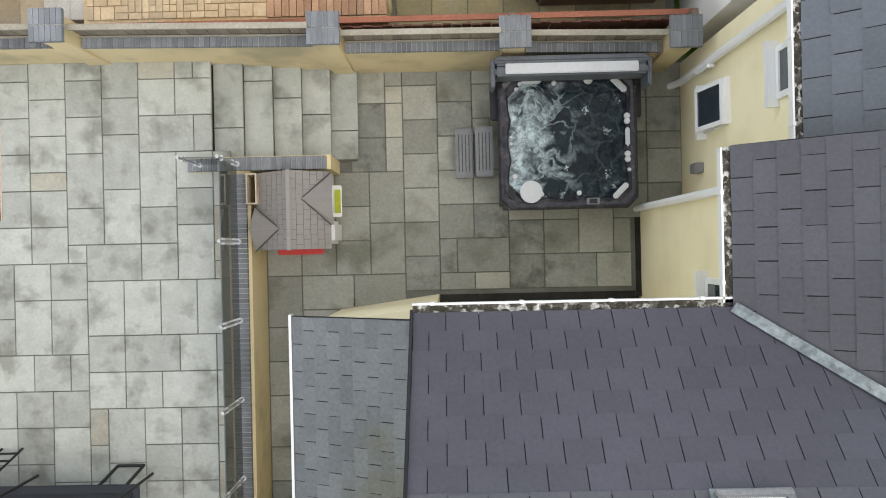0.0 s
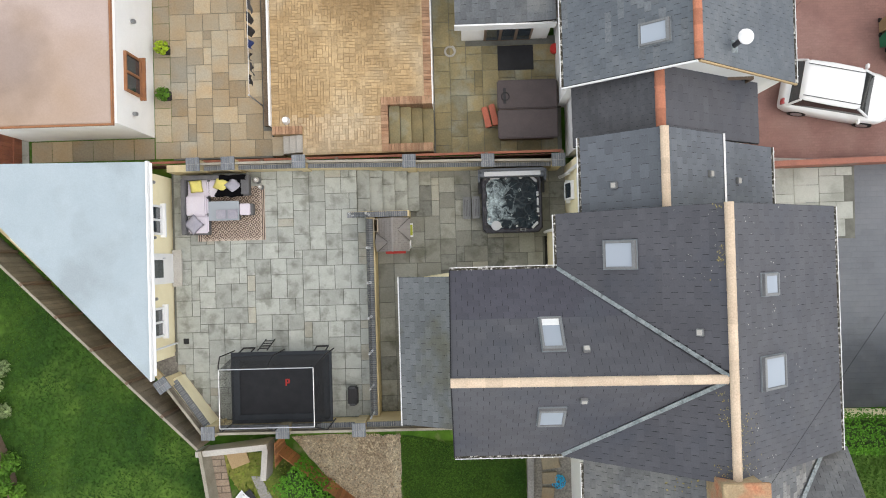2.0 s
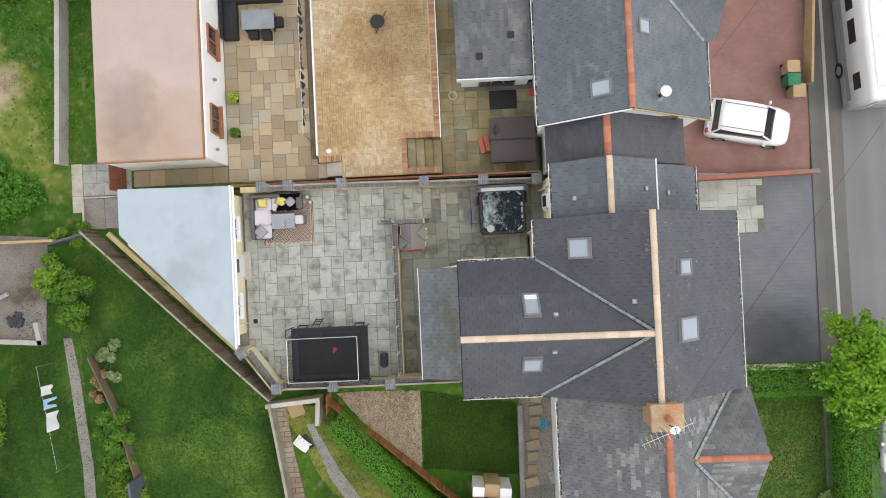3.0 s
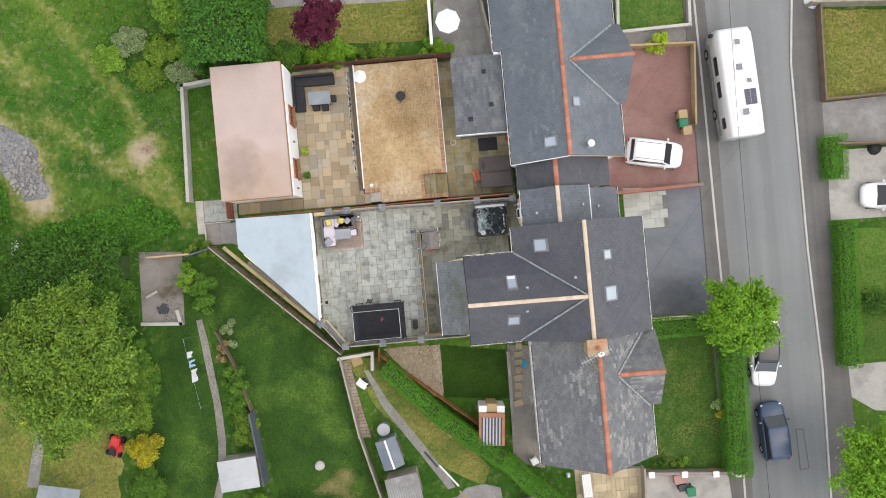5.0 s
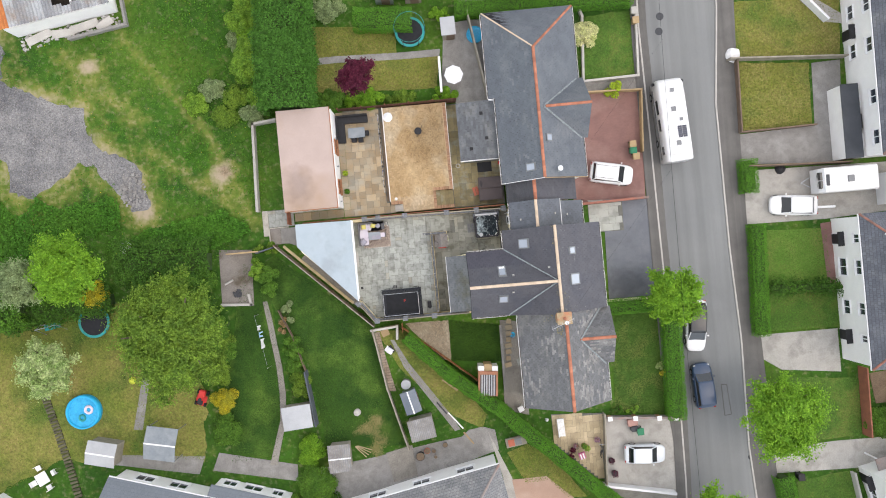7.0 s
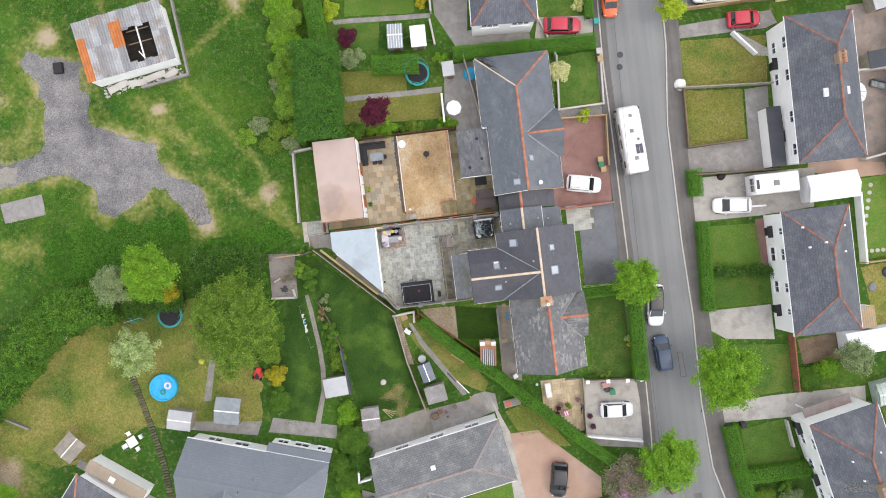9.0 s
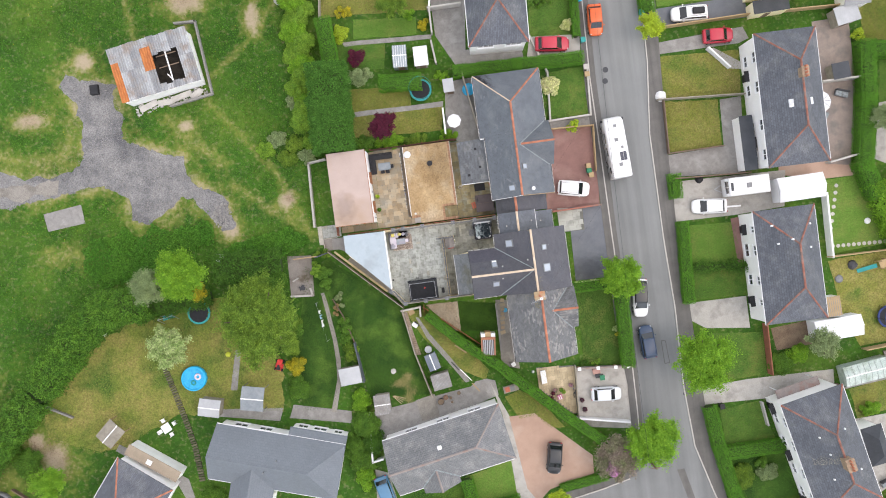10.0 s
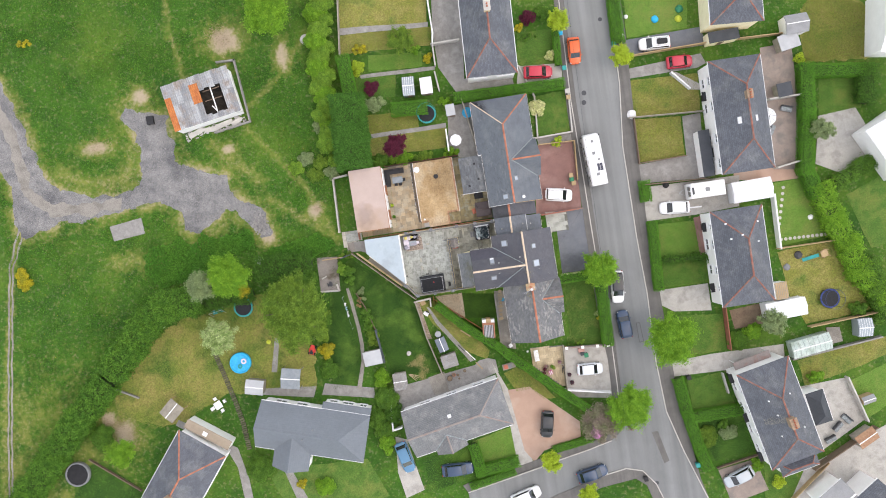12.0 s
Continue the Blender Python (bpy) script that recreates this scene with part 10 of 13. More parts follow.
# ---- planting ----
T = [
    ("street tree with a dense bright green crown", (18.57, -5.87), 6.5, 2.5, LEAF, 1),
    ("large round street tree with fresh green leaves", (26.80, -16.70), 7.5, 3.5, LEAF, 2),
    ("round green tree at the road junction", (19.60, -25.50), 7, 3.2, LEAF, 3),
    ("small lime green tree beside a drive", (26.04, 23.41), 4.2, 1.65, LEAF_L, 4),
    ("small lime green tree on the verge", (18.16, 29.71), 4.2, 1.7, LEAF_L, 5),
    ("small lime green tree by the side street", (7.75, -32.02), 4.2, 1.6, LEAF_L, 6),
    ("small round lime green tree", (12.33, -37.24), 4, 1.5, LEAF_L, 7),
    ("broad bright green tree at the meadow edge", (-33.09, 1.36), 7, 3.1, LEAF, 8),
    ("silvery grey-green tree at the meadow edge", (-37.21, 0.47), 6, 2.2, LEAF_S, 9),
    ("wide olive green tree over the garden", (-24.6, -4.9), 7.2, 5.2, LEAF_O, 10),
    ("small tree in white blossom on a lawn", (-36.26, -6.82), 4.8, 2.5, LEAF_W, 11),
    ("round green tree in a garden", (-52.76, -21.38), 4.5, 2.2, LEAF, 12),
    ("round green tree at the meadow top", (-22.01, 36.77), 6.5, 3.4, LEAF, 13),
    ("dark rhododendron with pink flowers", (15.43, -27.51), 4, 2.7, LEAF_R, 14),
    ("purple-leaved maple tree on a lawn", (-7.28, 15.85), 3.8, 1.7, LEAF_P, 15),
    ("loose yellow-green tree in a garden", (-4.25, 30.48), 4.0, 2.0, LEAF_O, 16),
    ("grey-green round tree in a back yard", (52.57, 8.94), 4, 1.6, LEAF_S, 17),
    ("grey-green shrubby tree beside a drive", (41.88, -17.07), 4, 2.0, LEAF_S, 18),
]
for label, (x, y), h, r, leaf, seed in T:
    tree(label, x, y, h, r, leaf, seed, density=2.0, leafsize=0.11 if r > 2.4 else 0.085)
# a rough belt of trees between meadow and gardens
for i in range(17):
    x, y = (-14.7 - 1.5 * min(1, i / 7) + 0.5 * math.sin(i * 2.3), 39.0 - 1.32 * i)
    shrub("tall lime green bush in the boundary belt", x, y, 1.75, 1.5, 2.3 + 0.5 * math.sin(i * 1.7), (LEAF_B, LEAF_B, LEAF)[i % 3], 400 + i, "hedgerow_bush", 0.1, 2.1)
for i, (x, y) in enumerate(((-17.6, 20.4), (-17.2, 17.6), (-18.4, 15.4), (-20.3, 16.2), (-16.5, 15.2), (-19.3, 13.7), (-16.9, 13.6), (-21.9, 15.2))):
    shrub("low pale scrub at the meadow edge", x, y, 1.35, 1.15, 0.8, (LEAF_S, LEAF_B, LEAF_O)[i % 3], 440 + i, "scrub_bush", 0.09, 1.7)
hedge("tall dark conifer hedge between meadow and garden", [(-13.0, 22.2), (-13.25, 18.2), (-13.35, 15.0)], 4.3, 4.2, LEAF_N, 470, 170, 0.11, 0.3)
S = [
    ("round purple shrub in a lawn bed", (-9.56, 24.70), 1.15, 1.15, 1.4, LEAF_P), ("dark purple round shrub on the verge", (14.18, 31.21), 1.25, 1.2, 1.5, LEAF_P),
    ("bright yellow flowering shrub in a border", (-10.26, 30.46), 1.6, 0.8, 1.1, LEAF_Y), ("pale yellow round bush on a front lawn", (13.61, 18.40), 1.3, 1.3, 1.3, LEAF_C),
    ("pale yellow bush at a lawn corner", (16.66, 25.53), 0.85, 0.85, 1.0, LEAF_C), ("yellow-green palm-like shrub in a border", (-11.00, 27.89), 1.1, 1.2, 1.2, LEAF_L),
    ("green round shrub beside the lawn", (-2.43, 29.27), 0.8, 0.8, 1.2, LEAF), ("yellowish shrub against a wall", (-0.86, 27.88), 0.8, 0.9, 1.0, LEAF_Y),
    ("mixed border of leafy shrubs", (-9.65, 22.37), 2.4, 1.1, 1.3, LEAF_S), ("lime shrub over a yard wall", (0.64, 21.29), 1.3, 0.8, 1.2, LEAF),
    ("leafy border along the red fence", (-6.93, 14.22), 2.0, 1.1, 1.2, LEAF), ("leafy border along the red fence", (-3.68, 13.94), 2.0, 0.9, 1.2, LEAF_O), ("bright green bush at the fence end", (0.23, 14.00), 1.5, 0.9, 1.3, LEAF),
    ("brown-green border plants by the fence", (-9.99, 14.37), 1.6, 1.0, 1.0, LEAF_M), ("small yellow bush on the verge", (15.80, 13.09), 0.9, 0.9, 1.2, LEAF_L),
    ("yellow shrub under the trees", (-32.21, -1.17), 1.5, 1.2, 2.4, LEAF_Y), ("yellow-orange shrub at the lawn edge", (-21.73, -11.52), 1.2, 1.3, 1.5, LEAF_Y),
    ("green shrub at the lawn edge", (-21.83, -14.22), 1.4, 1.6, 1.4, LEAF_M), ("leafy shrub above the shed", (-21.93, -6.37), 1.4, 2.4, 1.6, LEAF_O),
    ("bright shrub beside the fire pit slab", (-17.7, -0.3), 0.8, 1.3, 1.7, LEAF_B), ("grey-green shrub beside the fire pit slab", (-16.8, -1.2), 1.0, 1.7, 1.9, LEAF_M), ("shrub border below the path", (-15.15, -8.28), 0.9, 2.2, 1.1, LEAF_M),
    ("shrub border beside the dark fence", (-14.89, -10.79), 1.0, 1.6, 1.2, LEAF_O), ("bush between the houses", (-14.50, -16.75), 1.2, 1.7, 1.5, LEAF),
    ("green shrub between the houses", (-16.07, -22.52), 1.3, 2.2, 1.6, LEAF_M), ("green shrub between the houses", (-15.21, -25.94), 1.2, 2.0, 1.6, LEAF), ("dark shrub below the grey house", (-33.9, -26.9), 2.0, 2.0, 2.2, LEAF_M),
    ("round yellow shrub on the front lawn", (-28.3, -30.2), 0.9, 0.9, 0.9, LEAF_Y), ("leafy front garden shrub", (-25.10, -31.06), 1.6, 1.4, 1.4, LEAF),
    ("yellow gorse bush in the meadow", (-63.81, 5.43), 1.2, 2.0, 1.2, LEAF_Y), ("yellow gorse bush in the meadow", (-58.18, 38.99), 1.2, 0.8, 0.9, LEAF_Y),
    ("round bush at the lawn edge", (-56.08, -18.91), 1.8, 1.8, 2.0, LEAF_M), ("wild shrubs in a front garden", (30.68, -32.47), 1.8, 1.6, 1.2, LEAF_O),
    ("red-flowered shrub in a front garden", (33.33, -30.99), 1.0, 0.8, 1.2, LEAF_M), ("spiky green shrub in a front garden", (33.93, -32.31), 1.3, 1.2, 1.3, LEAF_S),
    ("overgrown shrubs beside a yard", (37.12, -19.19), 1.7, 1.4, 1.5, LEAF_M), ("leafy bush beside a yard", (39.23, -18.28), 1.4, 1.3, 1.7, LEAF),
    ("leafy bush in a side yard", (47.32, -26.19), 1.5, 1.0, 1.3, LEAF), ("round lime bush beside a side garden", (39.88, -40.40), 1.2, 1.0, 1.6, LEAF_L), ("small bush at a drive end", (37.14, -37.50), 1.0, 1.2, 1.5, LEAF),
    ("green bush in the yard corner", (51.48, 19.54), 0.8, 1.2, 1.4, LEAF_L), ("dark shrub under the street tree", (29.04, -19.15), 1.6, 1.2, 1.5, LEAF_M),
    ("overgrown bush between the houses", (-14.18, -19.61), 1.7, 1.9, 1.9, LEAF_M), ("overgrown bush between the houses", (-13.50, -22.03), 1.5, 1.7, 1.6, LEAF_D), ("overgrown bush between the houses", (-15.07, -24.35), 1.6, 1.6, 1.5, LEAF_M),
    ("dark leafy bush beside the wide tree", (-23.3, -0.7), 1.8, 1.9, 2.6, LEAF_M), ("dark leafy bush beside the wide tree", (-22.8, -2.9), 1.4, 2.0, 2.4, LEAF_D), ("dark leafy bush beside the wide tree", (-22.0, -5.4), 1.3, 1.9, 2.0, LEAF_M),
    ("olive shrub in the border", (-22.17, -8.89), 1.2, 1.5, 1.3, LEAF_O), ("leafy shrub in the border", (-21.31, -7.21), 1.1, 1.4, 1.4, LEAF_M),
    ("leafy hedgerow shrub beside a path", (54.66, -17.23), 1.4, 1.2, 1.8, LEAF_M), ("small yellow shrub on a lawn", (17.66, -12.34), 0.4, 0.4, 0.6, LEAF_W),
    ("rough bramble beside the passage", (-16.87, 1.67), 1.3, 0.7, 0.9, LEAF_O), ("brambles at the fence foot", (-15.51, -4.14), 0.6, 1.6, 0.6, LEAF_S),
    ("flower bed shrubs in front of a house", (13.75, 28.62), 2.0, 0.6, 0.8, LEAF_M), ("small green bush in a front bed", (12.76, 30.13), 0.8, 0.7, 1.0, LEAF_Y), ("green shrub beside the street", (16.35, 31.51), 1.0, 1.5, 1.6, LEAF_M),
]
for i, (label, (x, y), rx, ry, h, leaf) in enumerate(S):
    shrub(label, x, y, rx, ry, h, leaf, 100 + i, leafsize=0.08, density=1.9, flower={"dark rhododendron with pink flowers": LEAF_K}.get(label))
shrub("pink rhododendron blossom above the junction", *(14.70, -28.56), 1.4, 1.1, 4.1, LEAF_K, 77, name="rhododendron")
H = [
    ("long clipped hedge dividing the gardens", [(-4.86, -7.61), (-1.45, -11.25), (0.6, -12.95), (2.68, -14.6), (4.08, -16.14), (6.22, -18.17), (8.12, -20.01), (10.73, -22.49), (16.2, -27.4)], 1.05, 1.8, LEAF_H),
    ("clipped green hedge along the street", [(18.79, -7.42), (18.50, -16.51)], 1.5, 1.9, LEAF_H),
    ("clipped low hedge beside the drive", [(13.50, -6.54), (18.60, -6.61)], 1.3, 1.4, LEAF_H),
    ("clipped green hedge along a front garden", [(27.34, -0.75), (26.92, -9.90)], 1.3, 1.5, LEAF_H),
    ("small clipped hedge block at a drive", [(27.10, 5.07), (27.04, 3.12)], 1.5, 1.3, LEAF_H),
    ("clipped hedge along the street corner", [(27.73, -23.75), (28.30, -28.51), (29.33, -33.99), (30.00, -36.55)], 1.5, 1.5, LEAF_H),
    ("clipped hedge between front gardens", [(29.24, -29.22), (35.98, -29.10)], 1.6, 1.4, LEAF_H),
    ("hedge between front lawns", [(28.19, -6.19), (34.36, -6.58)], 0.7, 1.0, LEAF_D),
    ("clipped hedge along the house side", [(2.47, 21.50), (9.77, 21.31), (17.37, 21.14)], 1.4, 1.7, LEAF_H),
    ("clipped hedge beside a lawn", [(-6.42, 21.14), (-2.70, 20.87)], 1.9, 1.6, LEAF_H),
    ("tall clipped hedge beside a garden", [(-12.79, 29.04), (-12.47, 23.79)], 1.8, 2.2, LEAF_H),
    ("clipped hedge on the verge", [(17.76, 28.81), (17.53, 24.14)], 0.9, 1.3, LEAF_H),
    ("tall street hedge in front of a lawn", [(26.61, 33.20), (26.41, 26.11)], 1.7, 1.6, LEAF_H),
    ("wide overgrown hedge round the meadow side", [(-39.4, -1.3), (-43.3, -1.7), (-46.6, -3.8), (-49.3, -6.6), (-51.9, -9.2)], 3.6, 3.3, LEAF_V),
    ("wide overgrown hedge along the meadow", [(-54.22, -11.69), (-58.67, -15.98), (-63.20, -20.68), (-67.81, -25.80), (-70.94, -29.49)], 3.4, 3.2, LEAF_V),
    ("dense hedge behind the fire pit slab", [(-28.51, 1.37), (-22.9, 1.0)], 3.4, 2.3, LEAF_D),
    ("dark hedge beside the slab", [(-39.58, -2.45), (-31.57, -1.63)], 2.0, 1.6, LEAF_D),
    ("tall clipped hedge in the back gardens", [(51.84, 17.79), (51.18, 11.32), (49.85, 3.50), (50.78, 0.14)], 1.9, 2.2, LEAF_H),
    ("tall clipped hedge across the back gardens", [(52.41, 17.38), (60.56, 16.22)], 1.8, 2.0, LEAF_H),
    ("clipped hedge stepping down a garden", [(60.56, 16.22), (59.59, 12.37)], 2.2, 2.0, LEAF_D),
    ("wild hedgerow between back gardens", [(51.62, 0.41), (52.76, -4.20), (54.23, -7.64), (55.20, -11.82), (57.84, -15.45)], 2.6, 2.2, LEAF),
    ("leafy hedge along a back garden path", [(54.36, 1.18), (58.20, 2.98), (61.52, 4.06)], 1.6, 1.6, LEAF_M),
    ("leafy dark hedge at the picture edge", [(56.87, -11.28), (58.15, -18.72)], 2.4, 2.2, LEAF_M),
    ("clipped hedge round the corner lawn", [(-2.91, -28.70), (-2.49, -32.31), (2.76, -31.78)], 1.5, 1.4, LEAF_H),
    ("low green verge hedge", [(8.65, -30.94), (13.92, -30.24)], 1.0, 0.8, LEAF_H),
    ("hedge along the side street", [(-3.96, -34.41), (2.16, -33.10)], 1.0, 0.9, LEAF_H),
]
for i, (label, pts, w, h, leaf) in enumerate(H):
    wild = leaf in (LEAF_D, LEAF, LEAF_M, LEAF_V)
    hedge(label, pts, w, h, leaf, 200 + i, 340 if not wild else 150, 0.05 if not wild else 0.11, 0.06 if not wild else 0.38)

# ---- sheds, fences and garden things ----
def shed(name, label, c0, c1, c3, h, roof, wall=None, pitch=0.0, over=0.12, ribs=0, category="shed", posts=False):
    """A small building from three roof corners; pitch: how far the ridge, along its length, stands above the eaves."""
    m, L, W = frame_of(c0, c1, c3)
    z0 = gz(m.translation.x)
    t = thing(name, label, category, Matrix.Translation((0, 0, z0)) @ m)
    if posts:
        for x in (over, L - over):
            for y in (over, W - over):
                part("post", box(x - 0.04, x + 0.04, y - 0.04, y + 0.04, 0, h - 0.02), posts, t)
    else:
        part("wall", box(over, L - over, over, W - over, -0.1, h - 0.03), wall or TIMBER_G, t)
        part("door", box(L * 0.35, L * 0.35 + 0.75, over - 0.03, over, 0.02, min(1.85, h - 0.15)), TIMBER, t)
    if pitch:
        r = part("roof", slope_mesh([((0, 0, h), (L, 0, h), (L, W / 2, h + pitch), (0, W / 2, h + pitch)), ((0, W, h), (L, W, h), (L, W / 2, h + pitch), (0, W / 2, h + pitch))], 0.05), roof, t)
        part("ridge_strip", box(0, L, W / 2 - 0.06, W / 2 + 0.06, h + pitch - 0.01, h + pitch + 0.025), PVC, r)
    else:
        r = part("roof", box(0, L, 0, W, h - 0.03, h + 0.05, 0.015), roof, t)
    for i in range(ribs):
        x = L * (i + 0.5) / ribs
        if pitch:
            bm = rod((x, 0, h + 0.02), (x, W / 2, h + pitch + 0.02), 0.02, n=4)
            rod((x, W, h + 0.02), (x, W / 2, h + pitch + 0.02), 0.02, bm, 4)
        else:
            bm = box(x - 0.02, x + 0.02, 0.02, W - 0.02, h + 0.05, h + 0.075)
        part("rib", bm, PVC if roof is GLASSHOUSE else MIDGREY, r)
    return t


RUST_D = mat("faded_orange_board", (0.4, 0.19, 0.11), (0.33, 0.15, 0.09), 1.5, 20, 0.85, 0.2, grain=0.2)
GLASSHOUSE = glassy("greenhouse_glass", (0.3, 0.34, 0.36), 0.12)
CANVAS = mat("white_canvas", (0.75, 0.76, 0.78), (0.7, 0.71, 0.73), 1.2, 20, 0.7, 0.1, grain=0.04)
FELT = mat("grey_roof_felt", (0.28, 0.285, 0.29), (0.23, 0.235, 0.24), 0.8, 20, 0.85, 0.2, grain=0.15)
TANFELT = mat("tan_roof_felt", (0.34, 0.28, 0.21), (0.29, 0.24, 0.18), 0.8, 20, 0.85, 0.2, grain=0.12)
GLASSROOF = mat("dusty_greenhouse_glass", (0.13, 0.155, 0.19), (0.17, 0.19, 0.22), 1.2, 20, 0.3, 0.05, grain=0.12)
OLDSHEET = mat("weathered_corrugated_sheet", (0.3, 0.285, 0.265), (0.2, 0.185, 0.17), 2.2, 20, 0.8, 0.2, third=(0.36, 0.355, 0.35), tscale=1.1, grain=0.3)
FELT_D = mat("dark_roof_felt", (0.07, 0.075, 0.085), (0.055, 0.06, 0.068), 0.8, 20, 0.8, 0.2, grain=0.15)
SLATEBLUE = mat("slate_grey_stained_timber", (0.1, 0.115, 0.13), (0.08, 0.09, 0.105), 1.5, 25, 0.8, 0.2)
PALEFELT = mat("pale_grey_roof_sheet", (0.43, 0.44, 0.45), (0.36, 0.37, 0.38), 0.7, 18, 0.7, 0.1, grain=0.08)
POLY = mat("clouded_green_polythene", (0.42, 0.5, 0.44), (0.5, 0.56, 0.52), 0.7, 8, 0.4, 0.1, third=(0.3, 0.4, 0.33), tscale=0.8, grain=0.15)

shed("garden_shed", "shed with a pale flat sheet roof", (-16.40, -14.50), (-13.83, -14.32), (-16.49, -12.44), 2.0, PALEFELT)
shed("greenhouse", "small greenhouse with grey panels and white ridge", (-5.63, -14.27), (-6.13, -12.31), (-4.31, -13.66), 1.9, GLASSROOF, GLASSHOUSE, 0.35)
shed("garden_shed", "grey corrugated lean-to shed", (-5.40, -16.65), (-3.18, -16.30), (-5.88, -14.81), 2.0, OLDSHEET, None, 0, 0.1, 14)
bs = shed("brick_shed", "red brick shed with corrugated roof behind the house", (0.80, -13.15), (2.54, -13.32), (1.08, -10.97), 2.0, RUST_D, BRICKED, 0, 0.05)
bl, bw = frame_of((0.80, -13.15), (2.54, -13.32), (1.08, -10.97))[1:]
for k in range(13):
    part("roof_strip", box(0.18 + (bl - 0.36) * k / 13, 0.18 + (bl - 0.36) * (k + 1) / 13 - 0.01, 0.04, bw - 0.3, 2.05, 2.07 + 0.02 * (k % 2)), PALEFELT if k % 2 else DARKGREY, bs)
shed("gazebo", "grey canvas square gazebo on posts", (-28.81, -15.65), (-26.12, -16.22), (-28.19, -12.81), 2.3, LEAD, None, 0.35, 0.08, 0, "gazebo", STEEL)
shed("garden_shed", "shed with a pale grey pitched roof", (-34.15, -15.72), (-31.62, -16.35), (-33.58, -13.68), 1.9, PALEFELT, None, 0.25)
shed("timber_shed", "weathered open timber shelter beside the house", (-45.12, -18.32), (-43.09, -16.49), (-46.73, -16.51), 2.0, TIMBER_G, None, 0.15, 0.08, 0, "shelter", TIMBER_T)
shed("greenhouse", "aluminium greenhouse in a back garden", (-5.13, 22.74), (-3.44, 22.63), (-4.95, 25.38), 1.8, GLASSHOUSE, GLASSHOUSE, 0.5, 0.04, 6)
shed("garden_shed", "white-roofed garden shed beside a wall", (-2.55, 22.57), (-0.85, 22.54), (-2.59, 24.92), 2.0, CANVAS, None, 0.2)
shed("garden_shed", "shed with a pale grey flat roof", (0.53, 18.95), (1.83, 18.98), (0.46, 20.58), 2.0, PALEFELT)
shed("marquee", "white canvas marquee beside a house", (38.84, 0.39), (44.41, 0.47), (38.96, 3.34), 2.3, CANVAS, CANVAS, 0.6, 0.05, 0, "marquee")
shed("marquee", "white canvas awning over a yard", (41.16, -16.93), (46.84, -16.68), (40.98, -14.41), 2.3, CANVAS, CANVAS, 0.4, 0.05, 0, "awning")
POLY_T = mat("clouded_green_plastic_sheet", (0.36, 0.44, 0.4), (0.48, 0.54, 0.5), 1.2, 8, 0.4, 0.2, third=(0.28, 0.34, 0.28), tscale=0.9, grain=0.25)
shed("polytunnel", "clouded pale green plastic tunnel in a back garden", (44.3, -22.9), (49.9, -22.2), (43.9, -20.5), 1.7, POLY_T, POLY_T, 0.35, 0.03, 8, "polytunnel")
sheet("boards", [(50.0, -19.4), (51.9, -19.6), (52.1, -21.7), (50.2, -21.9)], 0.2, TRACK, "weathered board deck beside the tunnel", below=0.2)
shed("greenhouse", "small greenhouse on a back lawn", (53.60, -21.11), (55.65, -21.26), (53.51, -18.51), 1.8, GLASSHOUSE, GLASSHOUSE, 0.45, 0.04, 6)
shed("garden_shed", "shed with a grey pitched roof and white gable", (49.42, 22.69), (52.66, 22.72), (49.58, 25.38), 2.3, FELT, WHITE, 0.7)
shed("garden_shed", "pale sheet-roofed lean-to behind a house", (48.58, 20.51), (51.43, 21.01), (48.60, 22.75), 2.0, PALEFELT)
house("white rear extension with a dark hipped slate roof", (44.2, -27.6), (45.0, -32.2), (46.75, -27.35), 2.4, 3.5, (1.3, 1.3), WHITE, FELT_D, FELT_D, ridge_r=0.05, name="extension")
shed("porch", "dark-roofed front porch with white windows", (35.11, 4.75), (36.71, 4.74), (34.60, 11.33), 2.5, FELT_D, WHITE, 0, 0.08, 0, "porch")
shed("garden_shed", "blue-grey felt shed in a back yard", (47.32, 14.19), (49.41, 14.33), (47.21, 16.13), 1.9, FELT_D)
shed("rear_annexe", "rear annexe with a striped timber roof", (42.83, -14.08), (44.59, -14.03), (42.87, -11.67), 2.2, TIMBER_T, WHITE, 0, 0.06, 7, "annexe")
shed("side_annexe", "side annexe with a dark flat roof", (38.62, 23.17), (42.93, 23.27), (38.71, 24.75), 2.4, FELT_D, CREAM, 0, 0.06, 0, "annexe")
tan = shed("rear_annexe", "rear annexe with a flat tan felt roof", (-43.42, -19.06), (-37.70, -23.26), (-41.99, -18.38), 2.4, TANFELT, WHITE, 0, 0.08, 0, "annexe")
part("roof_light", box(2.8, 3.5, 0.3, 0.9, 2.45, 2.55, 0.02), PVC, tan)
shed("brick_store", "red tile-roofed garden store", (51.83, -37.14), (54.51, -35.77), (50.90, -35.38), 1.9, BRICKED, None, 0.3)
shed("garden_shed", "timber shed with a rusty corrugated roof beside the lower garden", (-12.78, -18.58), (-10.82, -18.55), (-12.65, -16.14), 1.9, OLDSHEET, TIMBER_G, 0.1, 0.15, 10)
house("white house at the end of the back gardens", (57.16, 7.60), (61.05, -0.07), (62.05, 11.90), 3.5, 5.2, (0, 0), WHITE, CANVAS, PVC)
house("white rendered house with slate roof", (60.64, 17.99), (65.16, 17.26), (60.75, 26.55), 3.5, 6.0, (0, 0), WHITE, WHITE, PVC)
house("slate-roofed house at the lower corner", (46.75, -44.00), (51.97, -40.41), (50.70, -48.94), 3.5, 6.2, (0, 0), WHITE, SLATE_FAR, ORANGE)
